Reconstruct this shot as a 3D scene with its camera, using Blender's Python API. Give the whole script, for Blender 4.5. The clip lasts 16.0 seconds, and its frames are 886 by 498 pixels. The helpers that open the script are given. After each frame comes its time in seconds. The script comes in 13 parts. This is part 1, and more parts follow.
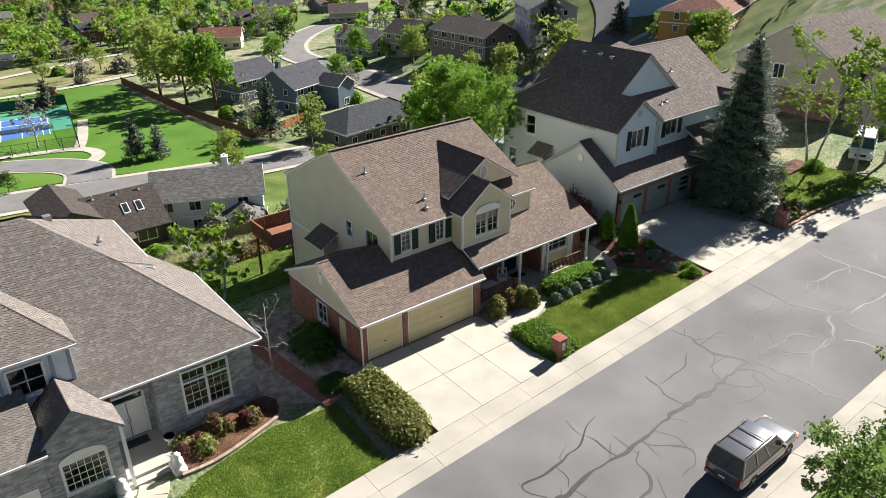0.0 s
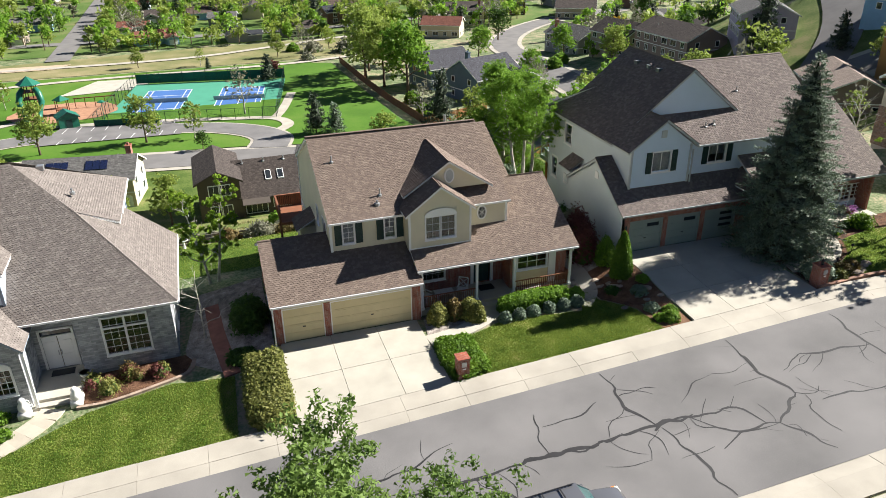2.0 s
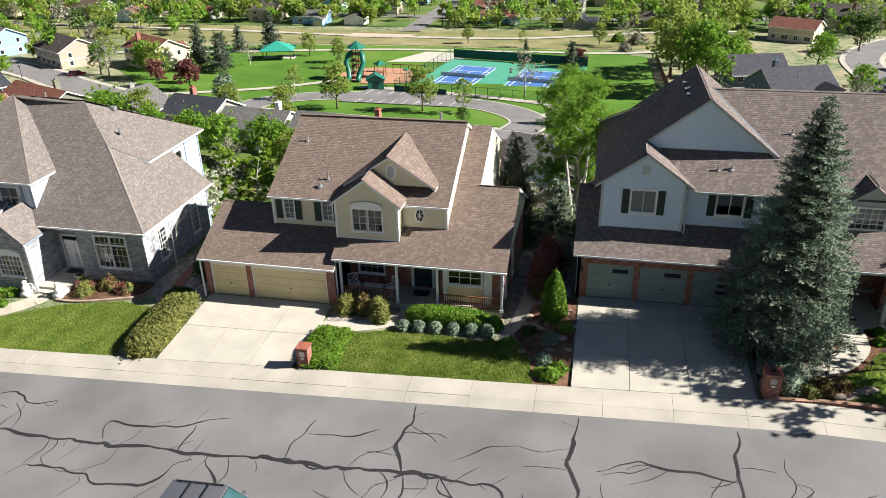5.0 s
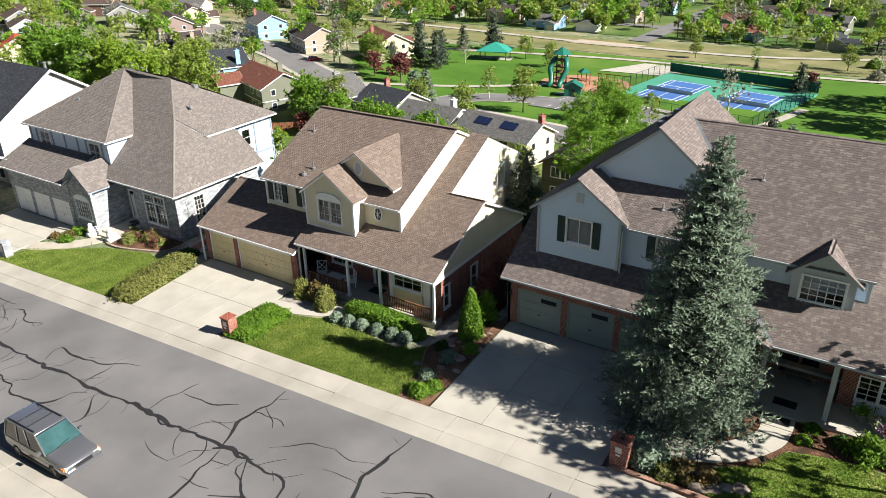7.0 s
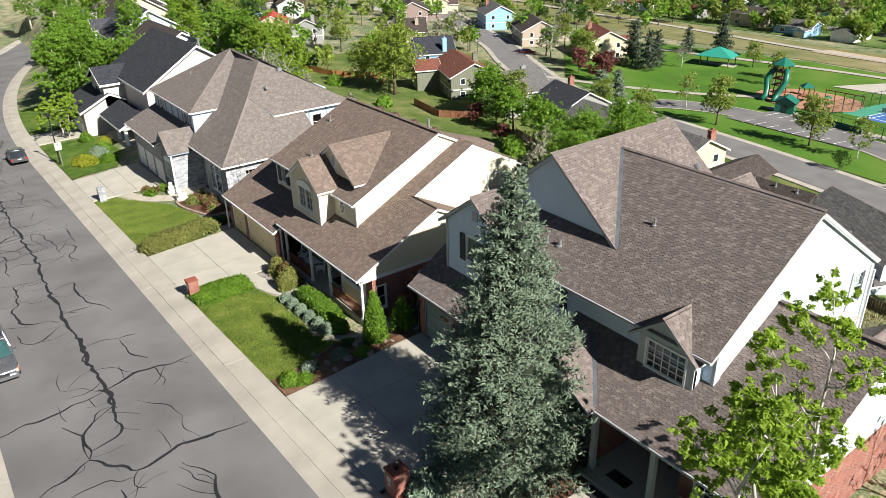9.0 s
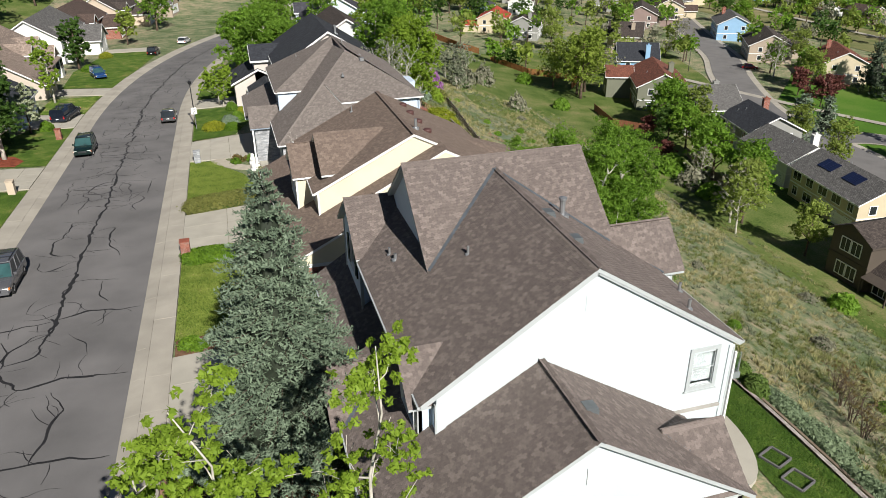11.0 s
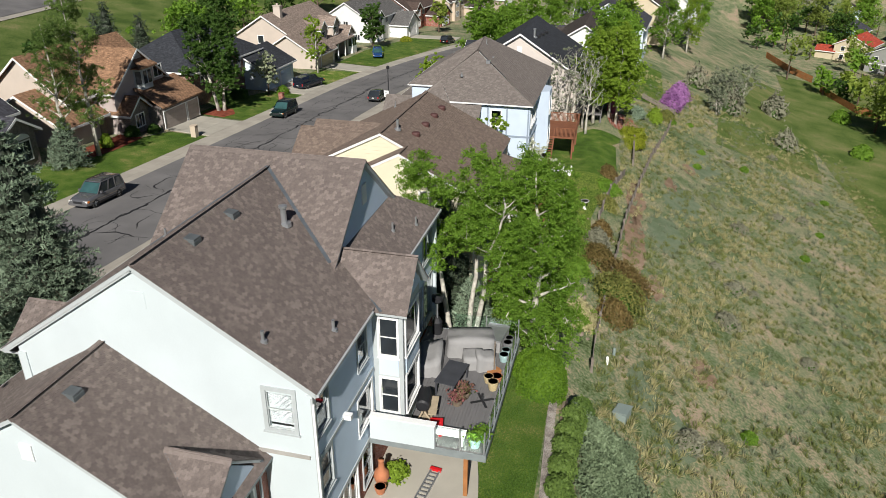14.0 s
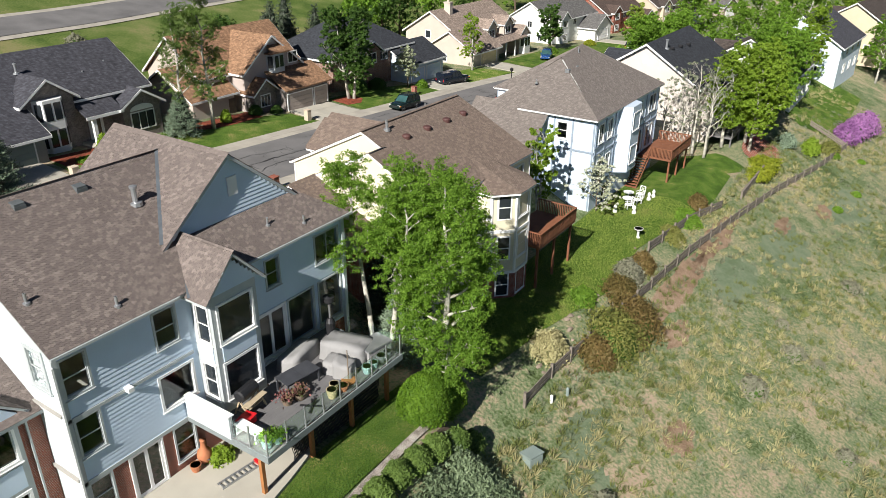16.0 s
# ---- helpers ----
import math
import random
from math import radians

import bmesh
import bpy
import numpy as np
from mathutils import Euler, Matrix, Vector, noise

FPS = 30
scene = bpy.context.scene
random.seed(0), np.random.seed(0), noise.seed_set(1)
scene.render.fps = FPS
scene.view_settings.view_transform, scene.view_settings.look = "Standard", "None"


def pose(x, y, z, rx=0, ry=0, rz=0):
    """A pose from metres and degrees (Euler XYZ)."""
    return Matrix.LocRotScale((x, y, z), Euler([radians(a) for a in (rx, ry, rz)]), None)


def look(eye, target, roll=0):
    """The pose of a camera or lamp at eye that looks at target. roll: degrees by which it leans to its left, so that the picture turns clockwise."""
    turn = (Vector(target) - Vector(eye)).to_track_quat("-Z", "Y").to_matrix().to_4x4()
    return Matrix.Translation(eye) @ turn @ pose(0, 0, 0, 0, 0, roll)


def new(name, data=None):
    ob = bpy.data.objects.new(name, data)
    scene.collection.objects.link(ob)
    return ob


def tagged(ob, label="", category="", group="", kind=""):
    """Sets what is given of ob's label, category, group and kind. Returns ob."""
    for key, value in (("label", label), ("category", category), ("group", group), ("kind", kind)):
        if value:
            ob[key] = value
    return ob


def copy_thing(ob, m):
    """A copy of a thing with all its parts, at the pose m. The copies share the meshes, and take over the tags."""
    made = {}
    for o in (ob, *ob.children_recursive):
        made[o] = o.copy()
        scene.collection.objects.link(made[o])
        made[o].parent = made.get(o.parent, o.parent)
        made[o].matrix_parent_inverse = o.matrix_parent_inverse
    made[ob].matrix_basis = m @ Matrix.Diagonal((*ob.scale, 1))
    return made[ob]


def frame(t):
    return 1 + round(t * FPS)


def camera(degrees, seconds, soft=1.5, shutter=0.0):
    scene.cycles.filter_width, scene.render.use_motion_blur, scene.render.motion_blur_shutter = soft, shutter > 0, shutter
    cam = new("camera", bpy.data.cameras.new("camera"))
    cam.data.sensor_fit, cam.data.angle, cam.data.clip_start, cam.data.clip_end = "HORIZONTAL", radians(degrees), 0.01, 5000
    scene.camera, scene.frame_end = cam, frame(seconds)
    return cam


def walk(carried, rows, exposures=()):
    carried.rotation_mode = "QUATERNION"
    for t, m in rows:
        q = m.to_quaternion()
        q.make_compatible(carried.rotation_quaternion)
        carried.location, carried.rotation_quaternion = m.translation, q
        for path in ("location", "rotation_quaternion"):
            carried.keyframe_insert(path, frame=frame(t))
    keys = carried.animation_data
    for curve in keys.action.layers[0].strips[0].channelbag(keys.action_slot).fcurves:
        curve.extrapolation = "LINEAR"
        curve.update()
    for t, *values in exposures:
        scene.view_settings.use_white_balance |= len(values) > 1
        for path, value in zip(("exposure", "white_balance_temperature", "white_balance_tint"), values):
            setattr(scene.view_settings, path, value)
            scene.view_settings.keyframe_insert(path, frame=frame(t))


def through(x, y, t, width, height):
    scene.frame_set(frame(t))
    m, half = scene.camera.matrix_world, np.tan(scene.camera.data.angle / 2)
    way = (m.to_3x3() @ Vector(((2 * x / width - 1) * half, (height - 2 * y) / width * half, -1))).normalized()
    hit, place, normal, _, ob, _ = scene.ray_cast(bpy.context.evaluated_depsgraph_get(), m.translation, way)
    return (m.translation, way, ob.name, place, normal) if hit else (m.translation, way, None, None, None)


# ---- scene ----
cam = camera(62.2, 16.0, soft=0.5)
PATH = [
    (0, (-17.788, -29.958, 23.841), (-16.682, -28.542, 22.963), -0.6),
    (0.5, (-14.14, -32.255, 23.808), (-13.162, -30.749, 22.927), -0.7),
    (1, (-10.275, -34.238, 23.771), (-9.434, -32.652, 22.889), -0.6),
    (1.5, (-6.399, -35.891, 23.735), (-5.698, -34.239, 22.853), -0.6),
    (2, (-2.337, -37.202, 23.71), (-1.781, -35.497, 22.826), -0.6),
    (2.5, (1.749, -38.149, 23.688), (2.156, -36.403, 22.802), -0.6),
    (3, (5.946, -38.687, 23.736), (6.201, -36.916, 22.844), -0.5),
    (3.5, (10.185, -38.929, 23.772), (10.283, -37.143, 22.877), -0.6),
    (4, (14.565, -38.858, 23.768), (14.502, -37.072, 22.87), -0.7),
    (4.2, (16.277, -38.641, 23.757), (16.151, -36.86, 22.857), -0.8),
    (6.3, (33.954, -33.451, 23.227), (33.163, -31.838, 22.348), -1.3),
    (6.5, (35.502, -32.682, 23.21), (34.653, -31.097, 22.333), -1.3),
    (7, (39.184, -30.385, 23.208), (38.199, -28.881, 22.332), -1.2),
    (7.5, (42.571, -27.795, 23.248), (41.456, -26.386, 22.37), -1.4),
    (8, (45.859, -24.804, 23.261), (44.622, -23.5, 22.384), -1.3),
    (8.5, (48.718, -21.534, 23.267), (47.369, -20.348, 22.388), -1.5),
    (9, (51.507, -17.997, 23.356), (50.057, -16.938, 22.475), -1.4),
    (9.2, (52.429, -16.493, 23.372), (50.943, -15.487, 22.488), -1.5),
    (11.3, (59.045, 0.268, 23.044), (57.292, 0.681, 22.174), -0.3),
    (11.5, (59.403, 1.939, 23.017), (57.636, 2.292, 22.15), -0.1),
    (12, (59.807, 6.373, 22.888), (58.014, 6.567, 22.023), 0.1),
    (12.5, (59.755, 10.58, 22.735), (57.95, 10.62, 21.874), 0.2),
    (13, (59.462, 14.957, 22.689), (57.66, 14.837, 21.83), 0.3),
    (13.5, (58.752, 19.102, 22.743), (56.968, 18.826, 21.882), 0.2),
    (14, (57.622, 23.363, 22.797), (55.87, 22.928, 21.935), 0.2),
    (14.5, (56.199, 27.277, 22.851), (54.493, 26.694, 21.985), 0.1),
    (15, (54.382, 31.136, 22.919), (52.733, 30.408, 22.051), 0.2),
    (15.5, (52.431, 34.733, 23.004), (50.849, 33.87, 22.137), 0.1),
    (16, (50.039, 38.245, 23.067), (48.537, 37.249, 22.199), 0.3),
]
walk(cam, [(t, look(eye, target, roll)) for t, eye, target, roll in PATH], [(0, 1.46), (4, 1.43), (7, 1.29), (9, 1.05), (11.5, 0.41), (12.5, 0.31), (14.5, 0.35), (16, 0.76)])

# ---------------------------------------------------------------- light
world = bpy.data.worlds.new("sky")
scene.world = world
world.use_nodes = True
_n = world.node_tree.nodes
_sky = _n.new("ShaderNodeTexSky")
_sky.sky_type = "NISHITA"
_sky.sun_disc = False
SUN = Vector((3.1, 0.40, 2.25)).normalized()
_sky.sun_elevation = math.asin(SUN.z)
_sky.sun_rotation = math.atan2(SUN.x, SUN.y)
_sky.altitude = 1700
_sky.air_density, _sky.dust_density = 0.6, 0.2
_n["Background"].inputs[1].default_value = 0.042
world.node_tree.links.new(_sky.outputs[0], _n["Background"].inputs[0])
_sun = new("sun", bpy.data.lights.new("sun", "SUN"))
_sun.data.energy, _sun.data.angle, _sun.data.color = 5.0, radians(0.53), (1.0, 0.965, 0.91)
_sun.matrix_basis = look(SUN * 200, (0, 0, 0))


# ---------------------------------------------------------------- materials
def mat(name, color, rough=0.8, metal=0.0, vary=0.12, scale=3.0, bump=0.0, fine=40.0, spec=0.4, tone=None, island=0.0, stain=0.0):
    """A plain painted, mineral or metal surface with stains, grain and a slight relief."""
    m = bpy.data.materials.new(name)
    m.use_nodes = True
    nt = m.node_tree
    b = nt.nodes["Principled BSDF"]
    b.inputs["Roughness"].default_value, b.inputs["Metallic"].default_value = rough, metal
    b.inputs["Specular IOR Level"].default_value = spec
    tc = nt.nodes.new("ShaderNodeTexCoord")
    big = nt.nodes.new("ShaderNodeTexNoise")
    big.inputs["Scale"].default_value, big.inputs["Detail"].default_value = scale, 5
    small = nt.nodes.new("ShaderNodeTexNoise")
    small.inputs["Scale"].default_value, small.inputs["Detail"].default_value = fine, 3
    geo = nt.nodes.new("ShaderNodeNewGeometry")
    for q in (big, small):
        nt.links.new(geo.outputs["Position"], q.inputs["Vector"])
    mix = nt.nodes.new("ShaderNodeMix")
    mix.data_type = "RGBA"
    lo = [c * (1 - vary * 1.6) for c in color]
    hi = [min(1, c * (1 + vary)) for c in (tone or color)]
    mix.inputs[6].default_value, mix.inputs[7].default_value = (*lo, 1), (*hi, 1)
    add = nt.nodes.new("ShaderNodeMath")
    add.operation = "MULTIPLY_ADD"
    add.inputs[1].default_value = 0.35
    nt.links.new(small.outputs[0], add.inputs[0])
    sc = nt.nodes.new("ShaderNodeMath")
    sc.operation = "MULTIPLY_ADD"
    sc.inputs[1].default_value, sc.inputs[2].default_value = 1.6, -0.5
    nt.links.new(big.outputs[0], sc.inputs[0])
    nt.links.new(sc.outputs[0], add.inputs[2])
    fac = add.outputs[0]
    if island:
        oi = nt.nodes.new("ShaderNodeObjectInfo")
        s1 = nt.nodes.new("ShaderNodeMath")
        s1.operation = "ADD"
        nt.links.new(geo.outputs["Random Per Island"], s1.inputs[0])
        nt.links.new(oi.outputs["Random"], s1.inputs[1])
        s2 = nt.nodes.new("ShaderNodeMath")
        s2.operation = "FRACT"
        nt.links.new(s1.outputs[0], s2.inputs[0])
        s3 = nt.nodes.new("ShaderNodeMath")
        s3.operation = "MULTIPLY_ADD"
        s3.inputs[1].default_value = island
        nt.links.new(s2.outputs[0], s3.inputs[0])
        s4 = nt.nodes.new("ShaderNodeMath")
        s4.operation = "MULTIPLY_ADD"
        s4.inputs[1].default_value, s4.inputs[2].default_value = 1 - island, -0.2 * (1 - island)
        nt.links.new(fac, s4.inputs[0])
        nt.links.new(s4.outputs[0], s3.inputs[2])
        fac = s3.outputs[0]
    nt.links.new(fac, mix.inputs[0])
    nt.links.new(mix.outputs[2], b.inputs["Base Color"])
    if bump:
        bp = nt.nodes.new("ShaderNodeBump")
        bp.inputs["Strength"].default_value, bp.inputs["Distance"].default_value = bump, 0.02
        nt.links.new(small.outputs[0], bp.inputs["Height"])
        nt.links.new(bp.outputs[0], b.inputs["Normal"])
    return m


def ground_mat(name, stops, scale=0.35, fine=9.0, bump=0.5, detail=8, patch=0.06, grain=0.45, broad=0.8):
    """Soil, turf or meadow: colours run along a noise of three scales."""
    m = bpy.data.materials.new(name)
    m.use_nodes = True
    nt = m.node_tree
    b = nt.nodes["Principled BSDF"]
    b.inputs["Roughness"].default_value = 0.95
    b.inputs["Specular IOR Level"].default_value = 0.15
    geo = nt.nodes.new("ShaderNodeNewGeometry")
    n1, n2, n3 = (nt.nodes.new("ShaderNodeTexNoise") for _ in range(3))
    for q, s, d in ((n1, scale, detail), (n2, fine, 4), (n3, patch, 3)):
        q.inputs["Scale"].default_value, q.inputs["Detail"].default_value = s, d
        nt.links.new(geo.outputs["Position"], q.inputs["Vector"])
    a1 = nt.nodes.new("ShaderNodeMath")
    a1.operation = "MULTIPLY_ADD"
    a1.inputs[1].default_value = grain
    nt.links.new(n2.outputs[0], a1.inputs[0])
    nt.links.new(n1.outputs[0], a1.inputs[2])
    a2 = nt.nodes.new("ShaderNodeMath")
    a2.operation = "MULTIPLY_ADD"
    a2.inputs[1].default_value = broad
    nt.links.new(n3.outputs[0], a2.inputs[0])
    nt.links.new(a1.outputs[0], a2.inputs[2])
    rng = nt.nodes.new("ShaderNodeMapRange")
    rng.inputs[1].default_value, rng.inputs[2].default_value = 0.15 + (grain + broad) / 2, 0.85 + (grain + broad) / 2
    nt.links.new(a2.outputs[0], rng.inputs[0])
    ramp = nt.nodes.new("ShaderNodeValToRGB")
    el = ramp.color_ramp.elements
    while len(el) < len(stops):
        el.new(0.5)
    for e, (p, c) in zip(el, stops):
        e.position, e.color = p, (*c, 1)
    nt.links.new(rng.outputs[0], ramp.inputs[0])
    nt.links.new(ramp.outputs[0], b.inputs["Base Color"])
    if bump:
        bp = nt.nodes.new("ShaderNodeBump")
        bp.inputs["Strength"].default_value, bp.inputs["Distance"].default_value = bump, 0.08
        nt.links.new(n2.outputs[0], bp.inputs["Height"])
        nt.links.new(bp.outputs[0], b.inputs["Normal"])
    return m


def brick_mat(name, c1, c2, mortar, w=0.21, h=0.072, rough=0.9):
    m = bpy.data.materials.new(name)
    m.use_nodes = True
    nt = m.node_tree
    b = nt.nodes["Principled BSDF"]
    b.inputs["Roughness"].default_value = rough
    b.inputs["Specular IOR Level"].default_value = 0.25
    geo = nt.nodes.new("ShaderNodeNewGeometry")
    sep = nt.nodes.new("ShaderNodeSeparateXYZ")
    nt.links.new(geo.outputs["Position"], sep.inputs[0])
    ad = nt.nodes.new("ShaderNodeMath")
    ad.operation = "ADD"
    nt.links.new(sep.outputs[0], ad.inputs[0])
    nt.links.new(sep.outputs[1], ad.inputs[1])
    com = nt.nodes.new("ShaderNodeCombineXYZ")
    nt.links.new(ad.outputs[0], com.inputs[0])
    nt.links.new(sep.outputs[2], com.inputs[1])
    br = nt.nodes.new("ShaderNodeTexBrick")
    br.inputs["Scale"].default_value = 1.0
    br.inputs["Brick Width"].default_value, br.inputs["Row Height"].default_value = w, h
    br.inputs["Mortar Size"].default_value = 0.008
    br.inputs["Color1"].default_value, br.inputs["Color2"].default_value = (*c1, 1), (*c2, 1)
    br.inputs["Mortar"].default_value = (*mortar, 1)
    nt.links.new(com.outputs[0], br.inputs["Vector"])
    no = nt.nodes.new("ShaderNodeTexNoise")
    no.inputs["Scale"].default_value, no.inputs["Detail"].default_value = 2.5, 6
    nt.links.new(geo.outputs["Position"], no.inputs["Vector"])
    mx = nt.nodes.new("ShaderNodeMix")
    mx.data_type, mx.blend_type = "RGBA", "OVERLAY"
    mx.inputs[0].default_value = 0.55
    nt.links.new(br.outputs[0], mx.inputs[6])
    nt.links.new(no.outputs[0], mx.inputs[7])
    nt.links.new(mx.outputs[2], b.inputs["Base Color"])
    bp = nt.nodes.new("ShaderNodeBump")
    bp.inputs["Strength"].default_value, bp.inputs["Distance"].default_value = 0.6, 0.01
    bp.invert = True
    nt.links.new(br.outputs[1], bp.inputs["Height"])
    nt.links.new(bp.outputs[0], b.inputs["Normal"])
    return m


def shingle_mat(name, dark, mid, light):
    """Asphalt shingles: every tab takes its own tone, mineral grain inside it."""
    m = bpy.data.materials.new(name)
    m.use_nodes = True
    nt = m.node_tree
    b = nt.nodes["Principled BSDF"]
    b.inputs["Roughness"].default_value = 0.92
    b.inputs["Specular IOR Level"].default_value = 0.2
    geo = nt.nodes.new("ShaderNodeNewGeometry")
    oi = nt.nodes.new("ShaderNodeObjectInfo")
    s1 = nt.nodes.new("ShaderNodeMath")
    s1.operation = "ADD"
    nt.links.new(geo.outputs["Random Per Island"], s1.inputs[0])
    nt.links.new(oi.outputs["Random"], s1.inputs[1])
    s2 = nt.nodes.new("ShaderNodeMath")
    s2.operation = "FRACT"
    nt.links.new(s1.outputs[0], s2.inputs[0])
    rare = nt.nodes.new("ShaderNodeMath")
    rare.operation = "POWER"
    rare.inputs[1].default_value = 2.0
    nt.links.new(s2.outputs[0], rare.inputs[0])
    n1 = nt.nodes.new("ShaderNodeTexNoise")
    n1.inputs["Scale"].default_value, n1.inputs["Detail"].default_value = 0.9, 4
    n2 = nt.nodes.new("ShaderNodeTexNoise")
    n2.inputs["Scale"].default_value, n2.inputs["Detail"].default_value = 60, 2
    for q in (n1, n2):
        nt.links.new(geo.outputs["Position"], q.inputs["Vector"])
    s3 = nt.nodes.new("ShaderNodeMath")
    s3.operation = "MULTIPLY_ADD"
    s3.inputs[1].default_value = 0.12
    n3 = nt.nodes.new("ShaderNodeTexNoise")
    n3.inputs["Scale"].default_value, n3.inputs["Detail"].default_value = 7.5, 2
    nt.links.new(geo.outputs["Position"], n3.inputs["Vector"])
    blotch = nt.nodes.new("ShaderNodeMath")
    blotch.operation = "MULTIPLY_ADD"
    blotch.inputs[1].default_value = 2.2
    nt.links.new(n3.outputs[0], blotch.inputs[0])
    nt.links.new(n1.outputs[0], blotch.inputs[2])
    nt.links.new(blotch.outputs[0], s3.inputs[0])
    s4 = nt.nodes.new("ShaderNodeMath")
    s4.operation = "MULTIPLY_ADD"
    s4.inputs[1].default_value, s4.inputs[2].default_value = 0.24, 0.06
    nt.links.new(rare.outputs[0], s4.inputs[0])
    nt.links.new(s4.outputs[0], s3.inputs[2])
    s5 = nt.nodes.new("ShaderNodeMath")
    s5.operation = "MULTIPLY_ADD"
    s5.inputs[1].default_value, s5.inputs[2].default_value = 0.5, -0.25
    nt.links.new(n2.outputs[0], s5.inputs[0])
    s6 = nt.nodes.new("ShaderNodeMath")
    s6.operation = "ADD"
    nt.links.new(s3.outputs[0], s6.inputs[0])
    nt.links.new(s5.outputs[0], s6.inputs[1])
    ramp = nt.nodes.new("ShaderNodeValToRGB")
    el = ramp.color_ramp.elements
    el.new(0.5)
    for e, (p, c) in zip(el, ((0.02, dark), (0.35, mid), (0.68, light))):
        e.position, e.color = p, (*c, 1)
    nt.links.new(s6.outputs[0], ramp.inputs[0])
    nt.links.new(ramp.outputs[0], b.inputs["Base Color"])
    bp = nt.nodes.new("ShaderNodeBump")
    bp.inputs["Strength"].default_value, bp.inputs["Distance"].default_value = 0.35, 0.01
    nt.links.new(n2.outputs[0], bp.inputs["Height"])
    nt.links.new(bp.outputs[0], b.inputs["Normal"])
    return m


def leaf_mat(name, dark, light, through=0.35):
    """Leaves: tone changes from clump to clump, and light shines through."""
    m = bpy.data.materials.new(name)
    m.use_nodes = True
    nt = m.node_tree
    b = nt.nodes["Principled BSDF"]
    b.inputs["Roughness"].default_value = 0.6
    b.inputs["Specular IOR Level"].default_value = 0.25
    geo = nt.nodes.new("ShaderNodeNewGeometry")
    oi = nt.nodes.new("ShaderNodeObjectInfo")
    no = nt.nodes.new("ShaderNodeTexNoise")
    no.inputs["Scale"].default_value, no.inputs["Detail"].default_value = 0.8, 3
    nt.links.new(geo.outputs["Position"], no.inputs["Vector"])
    s1 = nt.nodes.new("ShaderNodeMath")
    s1.operation = "MULTIPLY_ADD"
    s1.inputs[1].default_value = 0.5
    nt.links.new(geo.outputs["Random Per Island"], s1.inputs[0])
    s2 = nt.nodes.new("ShaderNodeMath")
    s2.operation = "MULTIPLY_ADD"
    s2.inputs[1].default_value, s2.inputs[2].default_value = 0.9, -0.3
    nt.links.new(no.outputs[0], s2.inputs[0])
    nt.links.new(s2.outputs[0], s1.inputs[2])
    s3 = nt.nodes.new("ShaderNodeMath")
    s3.operation = "MULTIPLY_ADD"
    s3.inputs[1].default_value = 0.3
    nt.links.new(oi.outputs["Random"], s3.inputs[0])
    nt.links.new(s1.outputs[0], s3.inputs[2])
    mix = nt.nodes.new("ShaderNodeMix")
    mix.data_type = "RGBA"
    mix.inputs[6].default_value, mix.inputs[7].default_value = (*dark, 1), (*light, 1)
    nt.links.new(s3.outputs[0], mix.inputs[0])
    nt.links.new(mix.outputs[2], b.inputs["Base Color"])
    tr = nt.nodes.new("ShaderNodeBsdfTranslucent")
    nt.links.new(mix.outputs[2], tr.inputs[0])
    ms = nt.nodes.new("ShaderNodeMixShader")
    ms.inputs[0].default_value = through
    nt.links.new(b.outputs[0], ms.inputs[1])
    nt.links.new(tr.outputs[0], ms.inputs[2])
    nt.links.new(ms.outputs[0], nt.nodes["Material Output"].inputs[0])
    return m


def glass_mat(name, tint=(0.9, 0.95, 0.95)):
    m = bpy.data.materials.new(name)
    m.use_nodes = True
    b = m.node_tree.nodes["Principled BSDF"]
    b.inputs["Base Color"].default_value = (*tint, 1)
    b.inputs["Roughness"].default_value = 0.01
    b.inputs["Transmission Weight"].default_value = 1.0
    b.inputs["IOR"].default_value = 1.45
    return m


M = {}
M["glass"] = glass_mat("window_glass", (0.75, 0.8, 0.8))
M["rail_glass"] = glass_mat("rail_glass", (0.8, 0.93, 0.9))
M["dark_glass"] = mat("dark_glass", (0.025, 0.03, 0.035), 0.05, vary=0.3, scale=0.6, spec=0.5)
M["room"] = mat("room_plaster", (0.35, 0.33, 0.3), 0.9, scale=1)
M["white"] = mat("white_paint", (0.78, 0.78, 0.76), 0.55, vary=0.05, scale=1.2, fine=25)
M["w_siding"] = mat("pale_siding_paint", (0.55, 0.655, 0.765), 0.6, vary=0.05, scale=0.7, fine=18, bump=0.1)
M["w_stucco"] = mat("white_board_paint", (0.54, 0.595, 0.605), 0.7, vary=0.05, scale=0.5, fine=14, bump=0.15)
M["w_trim"] = mat("grey_trim_paint", (0.42, 0.45, 0.45), 0.6, vary=0.06)
M["b_siding"] = mat("cream_siding_paint", (0.64, 0.585, 0.43), 0.65, vary=0.05, scale=0.8, fine=18, bump=0.1)
M["b_door"] = mat("cream_door_paint", (0.62, 0.53, 0.31), 0.5, vary=0.05, scale=1.5)
M["shutter"] = mat("dark_green_paint", (0.010, 0.036, 0.032), 0.5, vary=0.15)
M["g_door"] = mat("sage_door_paint", (0.22, 0.27, 0.25), 0.5, vary=0.06, scale=1.0)
M["l_panel"] = mat("pale_blue_panel_paint", (0.52, 0.60, 0.70), 0.6, vary=0.05, scale=0.8)
M["l_trim"] = mat("slate_blue_trim_paint", (0.25, 0.30, 0.36), 0.6, vary=0.08)
M["brick"] = brick_mat("red_brick", (0.30, 0.085, 0.05), (0.20, 0.06, 0.04), (0.36, 0.30, 0.26))
